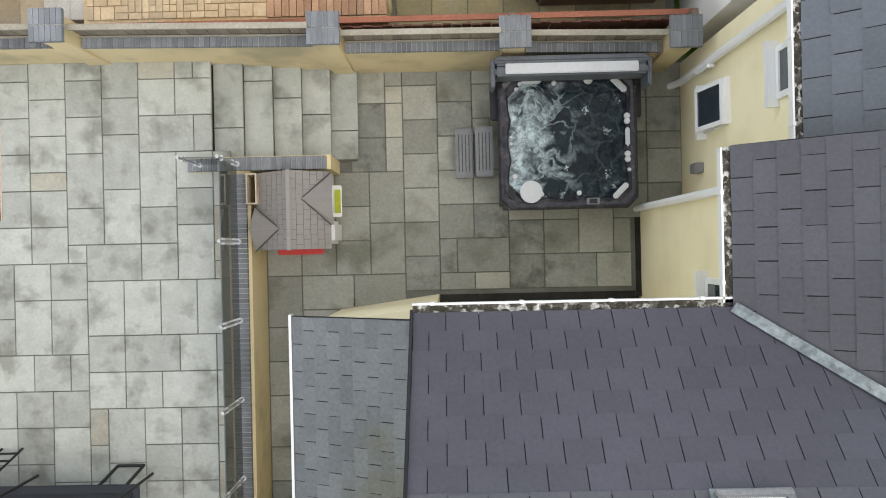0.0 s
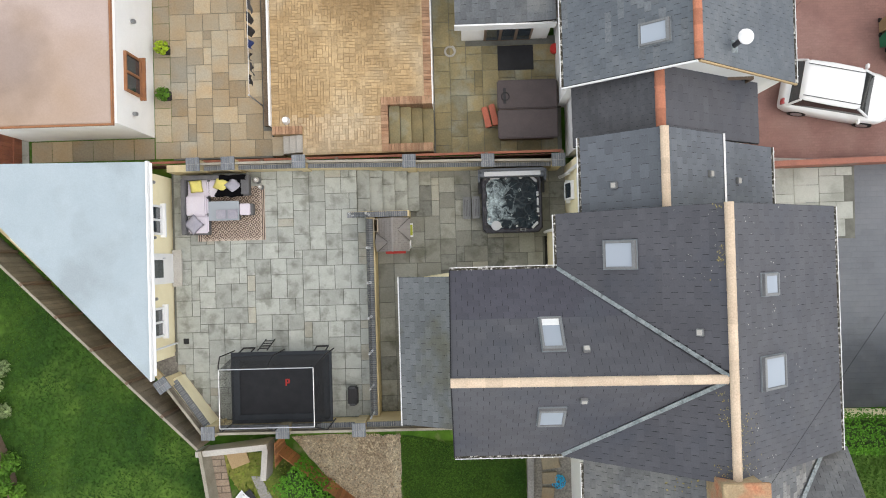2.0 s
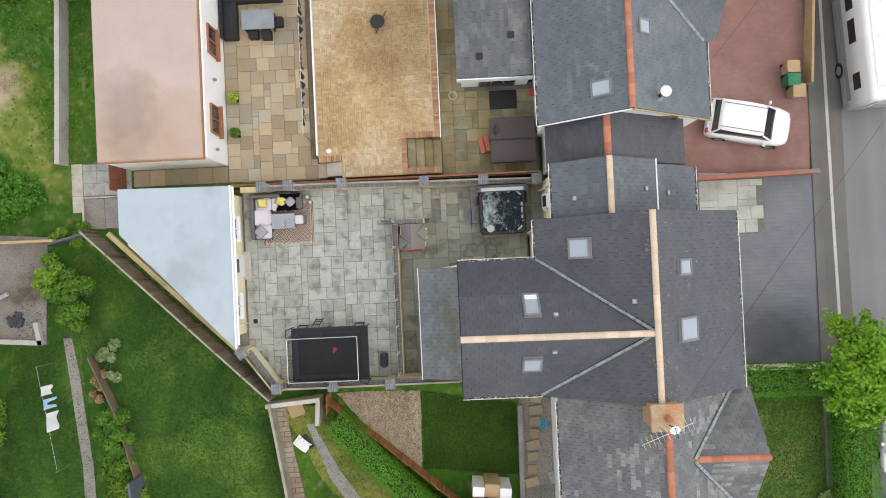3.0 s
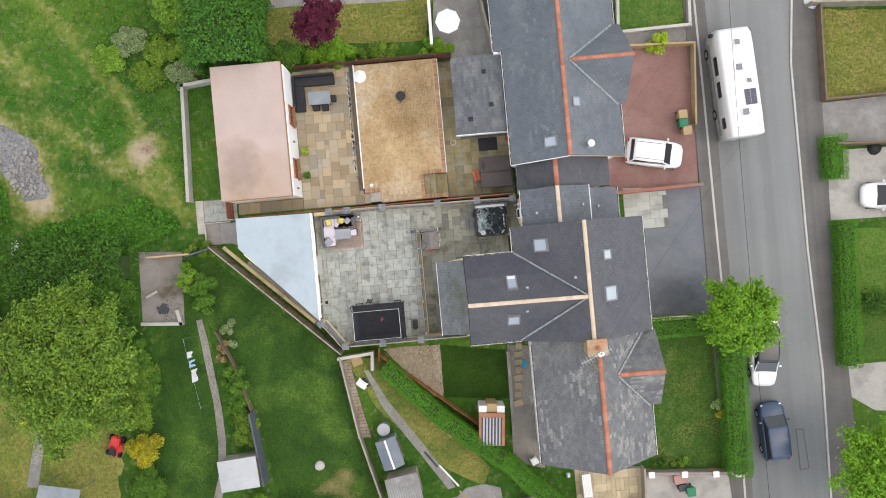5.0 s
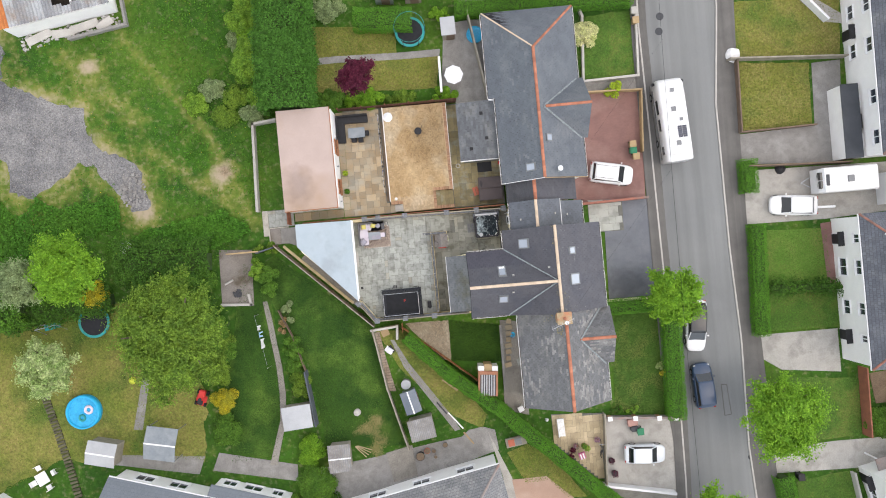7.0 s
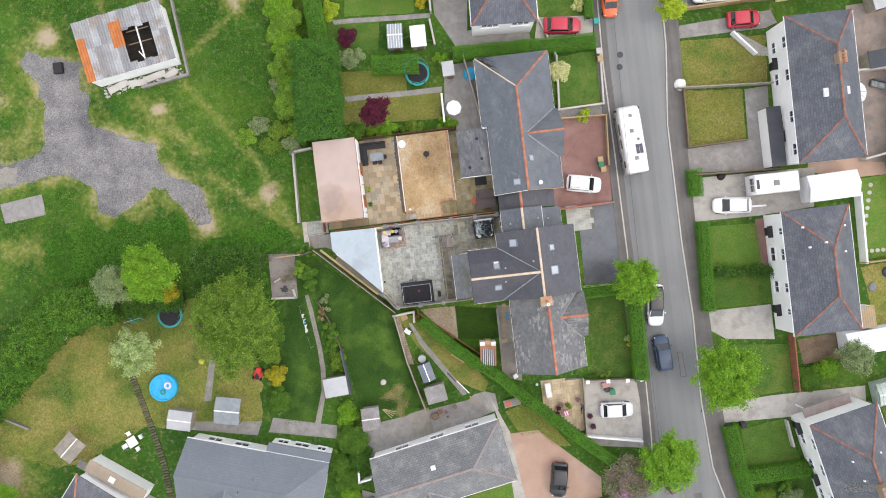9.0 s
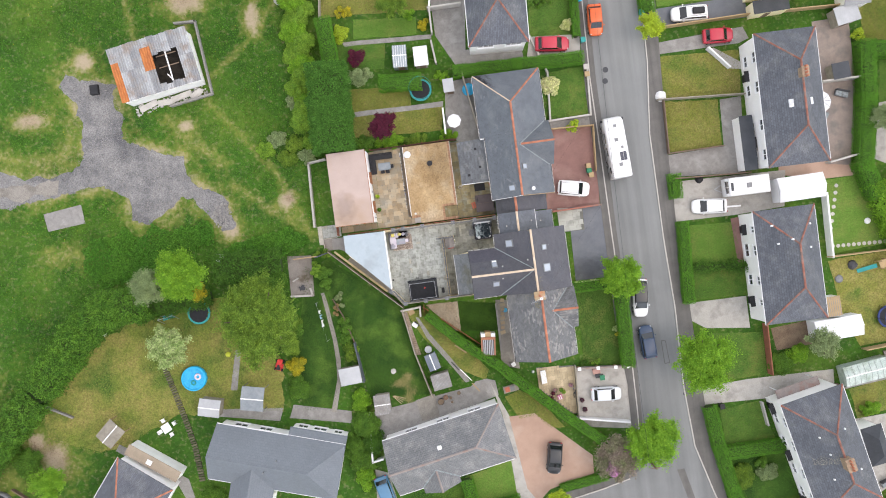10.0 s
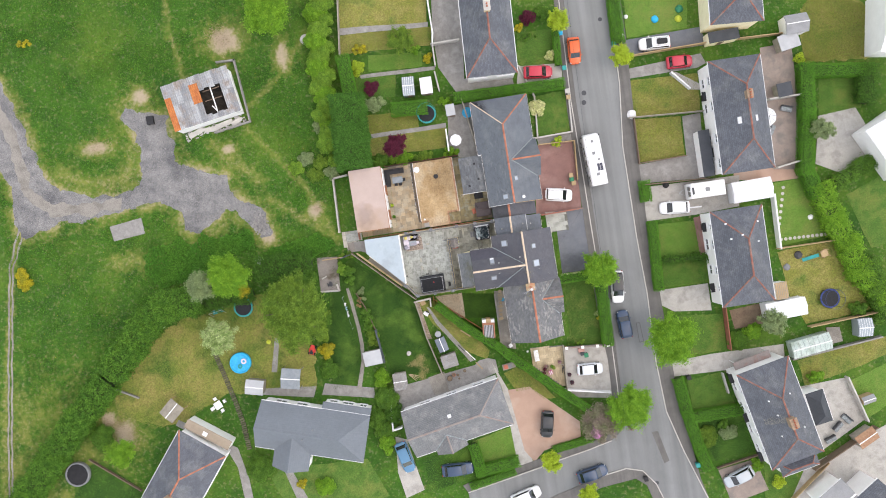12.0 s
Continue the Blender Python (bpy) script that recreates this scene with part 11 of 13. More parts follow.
house("flat-roofed rear addition of a slate house", (43.23, -42.39), (47.14, -39.79), (46.48, -46.85), 3.2, 3.5, (0, 0), WHITE, FELT, PVC)

for pts, h, mt, label in (
    ([(-14.29, -9.63), (-13.75, -14.42)], 1.5, SLATEBLUE, "dark slate-grey timber garden fence"),
    ([(-8.05, -6.50), (-7.20, -11.96), (-5.80, -17.48)], 1.0, TIMBER_G, "weathered grey board fence along the lawn"),
    ([(-8.13, -6.57), (-5.84, -6.38), (-5.93, -7.47)], 1.0, KERB, "pale weathered rail below the garden wall"),
    ([(35.79, -14.11), (35.68, -20.29)], 1.6, REDWOOD, "red-stained timber fence beside a lawn"),
    ([(26.35, 14.86), (36.89, 14.16)], 1.2, TIMBER_G, "weathered fence between front gardens"),
    ([(27.07, 14.75), (26.88, 8.18)], 0.9, TIMBER, "low brown wall along a front lawn"),
    ([(26.88, 8.18), (33.70, 8.25)], 0.8, TIMBER, "low brown fence across a front lawn"),
    ([(27.68, 23.54), (38.98, 23.68), (49.51, 23.28)], 1.3, TIMBER_T, "timber fence between drives"),
    ([(27.14, 5.01), (36.25, 4.55)], 1.4, TIMBER, "dark fence beside the caravan drive"),
    ([(46.29, 14.30), (51.73, 14.24)], 1.6, KERB, "pale wall between back yards"),
    ([(51.73, 14.24), (49.90, 5.35)], 1.6, TIMBER, "brown fence behind the yards"),
    ([(46.03, 4.48), (49.53, 5.00)], 1.5, KERB, "pale wall behind the house"),
    ([(49.21, 3.98), (53.01, -6.48), (54.38, -9.33)], 1.7, TIMBER, "dark timber fence beside a lawn"),
    ([(44.63, -6.98), (53.42, -7.04)], 1.5, TIMBER_T, "timber fence between back lawns"),
    ([(44.99, 0.79), (44.79, -7.01)], 1.5, PVC, "white rail along a back lawn"),
    ([(47.43, -18.79), (57.12, -18.15)], 1.5, TIMBER_T, "timber fence along a back garden"),
    ([(44.49, -23.13), (57.39, -21.81)], 1.0, CONCRETE_D, "low grey wall below the polytunnel"),
    ([(51.76, -26.89), (53.70, -33.54)], 1.2, KERB, "pale wall beside an artificial lawn"),
    ([(45.01, -39.27), (54.69, -34.52)], 1.6, TIMBER, "dark fence across the back gardens"),
    ([(0.37, 38.76), (0.37, 31.35), (0.09, 29.58)], 1.2, PVC, "white garden wall beside a path"),
    ([(-0.07, 29.61), (3.90, 29.64)], 1.4, KERB, "pale yard wall"),
    ([(0.09, 29.58), (0.04, 26.62)], 1.3, KERB, "pale yard wall beside a bush"),
    ([(-0.19, 25.67), (0.05, 22.99)], 1.0, KERB, "pale wall round a small yard"),
    ([(0.13, 17.19), (0.08, 14.23)], 1.5, PVC, "white fence beside the parasol yard"),
    ([(3.00, 21.20), (4.35, 12.40)], 1.6, TIMBER_G, "grey fence behind the terrace houses"),
    ([(-11.97, 40.47), (-13.21, 30.03)], 1.2, TIMBER_G, "grey fence at the meadow edge"),
    ([(13.06, 13.09), (18.15, 12.87)], 0.9, TIMBER_T, "tan brick wall beside the red drive"),
    ([(18.15, 12.87), (17.78, 7.31)], 0.9, TIMBER_T, "tan brick wall along the pavement"),
    ([(11.99, 3.01), (17.79, 3.09)], 0.9, RIDGE_R, "red-brown capped wall between the drives"),
    ([(13.45, -5.96), (18.19, -6.07)], 0.9, CREAM, "cream wall below the dark drive"),
    ([(12.13, -16.51), (18.99, -17.08)], 0.9, RIDGE_G, "low brick wall above the parking forecourt"),
    ([(11.35, -22.53), (17.78, -23.86)], 1.1, PVC, "white fence below the forecourt"),
    ([(12.08, -16.16), (11.63, -23.82)], 1.0, TIMBER_G, "fence beside the side yard"),
    ([(12.39, 14.11), (18.02, 14.21)], 0.6, KERB, "low pale wall at a front lawn"),
    ([(11.89, 24.75), (13.48, 20.05), (13.06, 14.17)], 0.5, KERB, "low pale edging beside the house"),
    ([(18.38, 20.26), (18.10, 14.20)], 0.5, KERB, "low pale front garden wall"),
    ([(-13.69, -18.50), (-14.02, -24.25)], 1.2, PVC, "white wall beside the lower house"),
    ([(-14.03, -24.33), (-12.76, -24.10)], 1.2, PVC, "short white wall beside the lower house"),
    ([(-53.20, -12.49), (-50.11, -14.21)], 0.5, CONCRETE_D, "low broken garden edging"),
    ([(-58.72, -22.09), (-51.89, -27.72)], 0.6, TIMBER, "low fence beside a lawn"),
    ([(-20.23, 1.44), (-17.50, 1.43)], 1.2, TIMBER_T, "weathered timber rail at the slab"),
    ([(38.01, -23.30), (43.82, -22.70)], 1.2, TIMBER, "dark brown wall behind the house"),
    ([(31.55, -37.25), (37.70, -36.18)], 0.7, TIMBER, "low brown wall beside a drive"),
    ([(33.29, 20.30), (35.54, 17.67)], 1.0, PVC, "white rail beside a ramp"),
    ([(31.83, 0.80), (34.68, 0.68)], 0.6, PVC, "white picket rail beside the drive"),
    ([(41.08, -43.66), (47.37, -38.79)], 1.0, TIMBER_T, "timber rails beside a back garden"),
    ([(34.26, -23.72), (34.65, -26.52)], 0.8, KERB, "pale low wall beside a lawn"),
):
    run("fence" if mt in (SLATEBLUE, TIMBER_G, TIMBER_T, REDWOOD, TIMBER) else "wall", pts, -0.15, h, 0.12 if mt in (SLATEBLUE, TIMBER_G, TIMBER_T, REDWOOD, TIMBER) else 0.2, mt, label, "fence")


def round_trampoline(label, x, y, r, pad, net=True):
    z = gz(x)
    t = thing("trampoline", label, "trampoline", Matrix.Translation((x, y, z)))
    part("mat", cyl(r * 0.84, 0.68, 0.7, 36), MATB, t)
    bm = bmesh.new()
    for i in range(36):
        a, b = 2 * math.pi * i / 36, 2 * math.pi * (i + 1) / 36
        q = [bm.verts.new((k * math.cos(c), k * math.sin(c), zz)) for k, c, zz in ((r * 0.84, a, 0.72), (r, a, 0.7), (r, b, 0.7), (r * 0.84, b, 0.72))]
        bm.faces.new(q)
        q = [bm.verts.new((k * math.cos(c), k * math.sin(c), zz)) for k, c, zz in ((r, a, 0.7), (r, a, 0.6), (r, b, 0.6), (r, b, 0.7))]
        bm.faces.new(q)
    part("pad", bm, pad, t)
    for i in range(6 if net else 0):
        a = math.pi * i / 3
        part("pole", rod((r * math.cos(a), r * math.sin(a), 0), (r * 1.02 * math.cos(a), r * 1.02 * math.sin(a), 2.3), 0.03), BLACK, t)
    if not net:
        for i in range(6):
            a = math.pi * i / 3
            part("leg", rod((r * 0.96 * math.cos(a), r * 0.96 * math.sin(a), 0), (r * 0.96 * math.cos(a), r * 0.96 * math.sin(a), 0.66), 0.03), BLACK, t)
        return
    bm = bmesh.new()
    for i in range(24):
        a, b = 2 * math.pi * i / 24, 2 * math.pi * (i + 1) / 24
        rod((r * math.cos(a), r * math.sin(a), 2.3), (r * math.cos(b), r * math.sin(b), 2.3), 0.02, bm, 5)
    part("top_ring", bm, pad, t)


round_trampoline("round trampoline with teal padding on a lawn", *(-2.26, 19.93), 1.35, TEAL)
round_trampoline("dark round trampoline with teal edging under trees", *(-32.70, -3.49), 1.4, TEAL, False)
round_trampoline("round trampoline with navy padding on a lawn", *(50.94, -15.21), 1.4, NAVY)


def pool(label, x, y, r, wall, water, h=0.75):
    z = gz(x)
    t = thing("paddling_pool", label, "pool", Matrix.Translation((x, y, z + 0.02)))
    bm = bmesh.new()
    rings = [[(k * math.cos(a), k * math.sin(a), zz) for a in [2 * math.pi * i / 40 for i in range(40)]] for k, zz in ((r, 0), (r * 1.02, h * 0.5), (r, h), (r * 0.9, h), (r * 0.88, h * 0.75))]
    vs = [[bm.verts.new(p) for p in q] for q in rings]
    for a, b in zip(vs[:-1], vs[1:]):
        for i in range(40):
            bm.faces.new((a[i], a[(i + 1) % 40], b[(i + 1) % 40], b[i]))
    part("wall", bm, wall, t, smooth=True)
    part("water", cyl(r * 0.89, h * 0.7, h * 0.78, 40), water, t)
    return t


BLUEWATER = mat("blue_pool_water", (0.03, 0.33, 0.6), (0.05, 0.42, 0.7), 1.5, 6, 0.1, 0.2, grain=0.1)
DARKWATER = mat("dark_cover_sheet", (0.012, 0.012, 0.014), (0.02, 0.02, 0.022), 1.5, 10, 0.4, 0.2)
pool("round blue paddling pool on a dry lawn", *(-34.46, -11.40), 1.5, BLUE, BLUEWATER)
solo("pool_ring", torus(0.3, 0.12), LILAC, "pale pink inflatable ring floating in the pool", "swim ring", Matrix.Translation((*(-33.91, -11.22), gz(-34) + 0.68)), smooth=True)
solo("pool_ring", torus(0.24, 0.1), TEAL, "small teal inflatable ring floating in the pool", "swim ring", Matrix.Translation((-34.55, -11.9, gz(-34) + 0.66)), smooth=True)
pool("round dark-covered pool with a grey rim", *(-60.68, -23.92), 1.75, MIDGREY, DARKWATER)
pool("small blue paddling pool in a yard", *(3.59, 19.30), 0.75, BLUE, BLUEWATER, 0.35)
x, y = (1.28, 15.44)
pr = thing("parasol", "round white parasol in a back yard", "parasol", Matrix.Translation((x, y, gz(x))))
part("canopy", cyl(0.85, 2.0, 2.35, 8, 0.05), CANVAS, pr)
part("pole", rod((0, 0, 0), (0, 0, 2.3), 0.03), STEEL, pr)
x, y = (45.24, 11.79)
cn = thing("conservatory_roof", "white fan-shaped conservatory against the house", "conservatory", Matrix.Translation((x, y, gz(x))))
part("wall", cyl(1.25, -0.1, 2.0, 10), GLASSHOUSE, cn)
for i in range(10):
    a, b = 2 * math.pi * i / 10, 2 * math.pi * (i + 1) / 10
    bm = bmesh.new()
    bm.faces.new([bm.verts.new(p) for p in ((0, 0, 2.7), (1.35 * math.cos(a), 1.35 * math.sin(a), 2.0), (1.35 * math.cos(b), 1.35 * math.sin(b), 2.0))])
    part("roof_panel", bm, CANVAS, cn)
    part("glazing_bar", rod((0, 0, 2.72), (1.36 * math.cos(a), 1.36 * math.sin(a), 2.02), 0.03, n=5), MIDGREY, cn)
# white garden furniture, mower, slide, water butt, bins
x, y = (-38.59, -16.96)
gf = thing("picnic_set", "white plastic table and chairs on the lawn", "garden furniture", pose(x, y, gz(x), 0, 0, 25))
part("table_top", box(-0.55, 0.55, -0.55, 0.55, 0.7, 0.74, 0.02), PVC, gf)
for a in range(4):
    k = pose(0, 0, 0, 0, 0, 90 * a)
    part("seat", box(0.75, 1.2, -0.25, 0.25, 0.42, 0.46, 0.02, m=k), PVC, gf)
    part("chair_back", box(1.18, 1.23, -0.25, 0.25, 0.44, 0.85, 0.02, m=k), PVC, gf)
    for q in (0.8, 1.15):
        part("leg", rod(k @ Vector((q, -0.2, 0)), k @ Vector((q, -0.2, 0.42)), 0.02), PVC, gf)
        part("leg", rod(k @ Vector((q, 0.2, 0)), k @ Vector((q, 0.2, 0.42)), 0.02), PVC, gf)
part("pedestal", cyl(0.12, 0, 0.7, 12), PVC, gf)
x, y = (-23.91, -11.25)
mw = thing("ride_on_mower", "red ride-on mower parked by the border", "mower", pose(x, y, gz(x), 0, 0, 70))
part("bonnet", box(0.1, 0.85, -0.3, 0.3, 0.3, 0.75, 0.08), RED, mw)
part("deck", box(-0.6, 0.3, -0.48, 0.48, 0.15, 0.3, 0.05), RED, mw)
part("seat", box(-0.5, -0.1, -0.25, 0.25, 0.5, 0.6, 0.04), BLACK, mw)
part("steering_wheel", cyl(0.16, 0.85, 0.88, 14, m=pose(0.05, 0, 0)), BLACK, mw)
for q in (-0.45, 0.6):
    for s in (-0.42, 0.42):
        part("wheel", cyl(0.2, -0.09, 0.09, 14, m=Matrix.Translation((q, s, 0.2)) @ Matrix.Rotation(math.pi / 2, 4, "X")), TYRE, mw)
x, y = (-5.54, -11.67)
wb = thing("water_butt", "round grey lidded water butt", "water butt", Matrix.Translation((x, y, gz(x))))
part("barrel", cyl(0.4, 0, 0.9, 24, 0.42), CONCRETE_D, wb)
part("lid", cyl(0.44, 0.9, 0.95, 24, 0.4), PALEFELT, wb)
for (x, y), mt, label in (((16.89, 7.99), TIMBER_T, "brown wheelie bin by the drive wall"), ((16.89, 7.44), GREEN, "green wheelie bin by the drive wall"), ((17.10, 6.88), TIMBER_T, "tan box planter by the drive wall"), ((18.15, 20.04), KERB, "grey wheelie bin on the pavement"), ((18.18, 19.14), TIMBER_T, "tan wheelie bin on the pavement"), ((18.46, 28.37), BLUE, "blue recycling tub on the verge"), ((25.77, 25.72), TEAL, "teal recycling tub on the verge"), ((18.26, 23.36), TEAL, "teal recycling tub by the kerb"), ((28.73, -36.25), TEAL, "pale green street cabinet on the pavement"), ((21.02, -37.15), BLACK, "black litter bin on the corner"), ((15.16, -17.98), GREEN, "green wheelie bin on the forecourt"), ((29.29, -23.46), BLACK, "black bin bags by the drive")):
    b = thing("wheelie_bin", label, "bin", Matrix.Translation((x, y, gz(x) + 0.05)))
    part("body", cyl(0.28, 0, 0.9, 4, 0.38, m=Matrix.Rotation(math.pi / 4, 4, "Z")), mt, b)
    part("lid", box(-0.3, 0.3, -0.33, 0.3, 0.9, 0.96, 0.02), mt, b)
    for s in (-0.2, 0.2):
        part("wheel", cyl(0.08, -0.03, 0.03, 10, m=Matrix.Translation((s, 0.24, 0.08)) @ Matrix.Rotation(math.pi / 2, 4, "Y")), TYRE, b)
x, y = (49.52, -8.93)
sl = thing("slide", "teal plastic garden slide with a wooden tower", "slide", pose(x, y, gz(x), 0, 0, 12))
part("chute", box(-1.4, 0.9, -0.25, 0.25, 0.5, 0.56, 0.02, m=Matrix.Rotation(-0.3, 4, "Y")), TEAL, sl)
part("platform", box(0.9, 1.9, -0.5, 0.5, 1.0, 1.1), TIMBER_T, sl)
for q in (0.95, 1.85):
    for s in (-0.45, 0.45):
        part("post", box(q - 0.04, q + 0.04, s - 0.04, s + 0.04, 0, 1.8), TIMBER_T, sl)
for i, (y0, wy, drop) in enumerate(((-5.1, 0.42, 0.75), (-5.68, 0.46, 0.85), (-6.3, 0.85, 0.8))):
    bm = bmesh.new()
    bmesh.ops.create_grid(bm, x_segments=8, y_segments=8, size=0.5)
    for v in bm.verts:
        p, q = v.co.x + 0.5, v.co.y + 0.5
        if i == 1 and 0.35 < q < 0.65 and p > 0.35:
            p = 0.35
        v.co = (0.06 * math.sin(7 * q + i) * p + 0.1 * p, -q * wy, 1.52 - drop * p)
    solo("towel", bm, (PVC, PALEBLUE, PVC)[i], "pale washing hung over the narrow lawn", "washing", Matrix.Translation((-18.1 + 0.165 * (-4.74 - y0), y0, gz(-18))), group="washing on the line")
bm = bmesh.new()
for x, y in ((-18.19, -4.2), (-17.45, -8.9)):
    rod((x, y, gz(x)), (x, y, gz(x) + 1.6), 0.02, bm)
rod((-18.19, -4.2, gz(-18) + 1.55), (-17.45, -8.9, gz(-18) + 1.5), 0.006, bm, 5)
solo("clothes_line", bm, STEEL, "thin washing line between two posts", "washing line")
# slab with a fire pit
sheet("slab", [(-21.2, 1.9), (-18.25, 1.65), (-18.5, -3.35), (-21.35, -3.1)], 0.06, SLABDIRT, "old dirt-covered concrete slab with a fire pit")
x, y = (-19.85, -2.2)
fp = thing("fire_pit", "blackened heap of bricks on the slab", "fire pit", Matrix.Translation((x, y, gz(x) + 0.06)))
rng = random.Random(2)
for i in range(30):
    a = rng.uniform(0, 6.28)
    s = rng.uniform(0.06, 0.16)
    q = rng.uniform(0.05, 0.42)
    part("brick", box(-s, s, -s * 0.6, s * 0.6, 0, s), DARKGREY, fp, "", pose(q * math.cos(a), q * math.sin(a), 0, rng.uniform(-15, 15), 0, rng.uniform(0, 180)))
solo("log", rod((0, 0, 0.1), (0.75, 0.35, 0.12), 0.1), KERB, "pale cut log on the slab", "log", Matrix.Translation((*(-20.9, -1.25), gz(-25) + 0.06)))
# street: pole, patches, line of the kerb drains
x, y = (18.88, -27.94)
tp = thing("telegraph_pole", "tall dark wooden telegraph pole at the junction", "pole", Matrix.Translation((x, y, gz(x))))
part("shaft", rod((0, 0, -0.2), (0, 0, 7.2), 0.14, n=10, r2=0.1), TIMBER, tp)
part("crossbar", box(-0.5, 0.5, -0.05, 0.05, 6.8, 6.9), TIMBER, tp)
sheet("road_patch", [(23.00, -30.73), (23.91, -30.70), (24.94, -35.26), (24.15, -35.56)], 0.024, PAVING, "dark repaired strip in the road")
CUT = [(23.13, -14.6), (23.63, -14.65), (23.82, -17.41), (23.2, -17.47)]
for a, b in zip(CUT, CUT[1:] + CUT[:1]):
    sheet("road_seam", strip([a, b], 0.09), 0.024, PAVING, "dark seam round a repaired cut in the road")
for (x, y), r in (((24.50, 29.56), 0.3), ((22.67, -38.25), 0.3), ((25.15, -21.50), 0.2), ((20.65, 19.49), 0.35), ((20.44, 18.12), 0.35)):
    solo("manhole_cover", cyl(r, 0, 0.012, 20), DARKGREY, "dark iron manhole cover in the road", "manhole", Matrix.Translation((x, y, gz(x) + 0.021)))
# overhead cable along the street, and the wires to two houses
CABLE = mat("black_cable", (0.015, 0.015, 0.016), None, 3, 30, 0.6, 0)
for label, a, b, sag in (("black overhead cable along the street", (18.24, -27.94, 5.6), (19.3, 42.0, 5.4), 1.25), ("black overhead wire to a front wall", (18.95, 16.0, 4.6), (11.95, 7.6, 2.6), 0.25), ("black overhead wire to the chimney", (18.6, 5.0, 4.5), (8.6, -6.1, 7.6), 0.2)):
    a, b = Vector(a), Vector(b)
    cu = bpy.data.curves.new("overhead_cable", "CURVE")
    cu.dimensions, cu.bevel_depth, cu.bevel_resolution = "3D", 0.013 if "street" in label else 0.006, 1
    sp = cu.splines.new("POLY")
    sp.points.add(40)
    for k in range(41):
        q = a.lerp(b, k / 40)
        sp.points[k].co = (q.x, q.y, q.z - sag * 4 * (k / 40) * (1 - k / 40), 1)
    cu.materials.append(CABLE)
    tagged(new("overhead_cable", cu), label, "cable")
# toys and small things on lawns
for (x, y), mt, s, label in (((32.24, 28.31), BLUE, 0.55, "round blue plastic toy on a lawn"), ((27.19, 26.82), PVC, 0.4, "white garden box on a lawn"), ((28.22, 29.32), PVC, 0.3, "white plastic toy on a lawn"), ((35.55, 27.85), LIME, 0.5, "lime green toy on a lawn"), ((35.89, 29.22), GREEN, 0.6, "green playhouse on a lawn"), ((26.94, 15.32), PVC, 0.7, "pale boulder at a front lawn corner"), ((50.12, -3.28), PVC, 0.4, "white garden box on a lawn"), ((45.76, -9.89), MIDGREY, 0.5, "grey plastic toy on a lawn"), ((47.59, -8.39), DARKGREY, 0.6, "dark trunk on a lawn"), ((-14.97, -14.13), KERB, 0.2, "pale stone on the lawn"), ((-30.05, -9.08), LIME, 0.35, "lime green ball on the lawn"), ((-10.13, -13.80), KERB, 0.35, "pale tree stump in the lawn"), ((30.31, 4.55), BLACK, 0.5, "black bin bag on the drive"), ((-29.44, 2.89), PVC, 0.6, "white scrap on the meadow"), ((-29.28, 1.95), KERB, 0.4, "pale scrap on the meadow"), ((-17.84, 33.13), KERB, 0.8, "pale stone heap on the meadow")):
    bm = bmesh.new()
    bmesh.ops.create_icosphere(bm, subdivisions=2, radius=s)
    for v in bm.verts:
        v.co = v.co * (1 + 0.18 * noise.noise(v.co * 3 + Vector((x, y, 0))))
        v.co.z = max(v.co.z * 0.7, -0.05)
    solo(label.split(" on ")[0].split(" at ")[0].split(" in ")[0].split()[-1], bm, mt, label, "garden object", Matrix.Translation((x, y, gz(x) + 0.05)))

# white slatted bench, pots and a tyre on the slabbed terrace
x, y = (8.09, -17.05)
bn = thing("garden_bench", "white slatted garden bench on the slabs", "bench", pose(x, y, gz(x) + 0.05, 0, 0, 92))
for k in range(6):
    part("slat", box(-0.8, 0.8, -0.3 + 0.1 * k, -0.22 + 0.1 * k, 0.42, 0.45), PVC, bn)
for q in (-0.72, 0.72):
    part("leg", box(q - 0.04, q + 0.04, -0.28, 0.28, 0, 0.42), PVC, bn)
part("backrest", box(-0.8, 0.8, 0.3, 0.34, 0.42, 0.85), PVC, bn)
for k, ((x, y), leaf) in enumerate((((8.96, -19.2), LEAF_P), ((10.27, -19.15), LEAF_B), ((9.3, -18.85), LEAF_K), ((10.02, -18.9), LEAF_M), ((11.25, -18.45), LEAF_K), ((8.75, -19.75), LEAF_P))):
    pot = thing("plant_pot", "terracotta pot with a flowering plant on the slabs", "plant pot", Matrix.Translation((x, y, gz(x) + 0.05)), group="pots on the slabbed terrace")
    part("pot", cyl(0.16, 0, 0.3, 14, 0.2), ORANGE, pot)
    rg = np.random.default_rng(40 + k)
    p, d = blob(0, 0, 0.42, 0.28, 0.28, 0.2, 160, rg)
    part("plant", leaf_mesh("plant", p, d, 0.06, leaf, 5), leaf, pot)
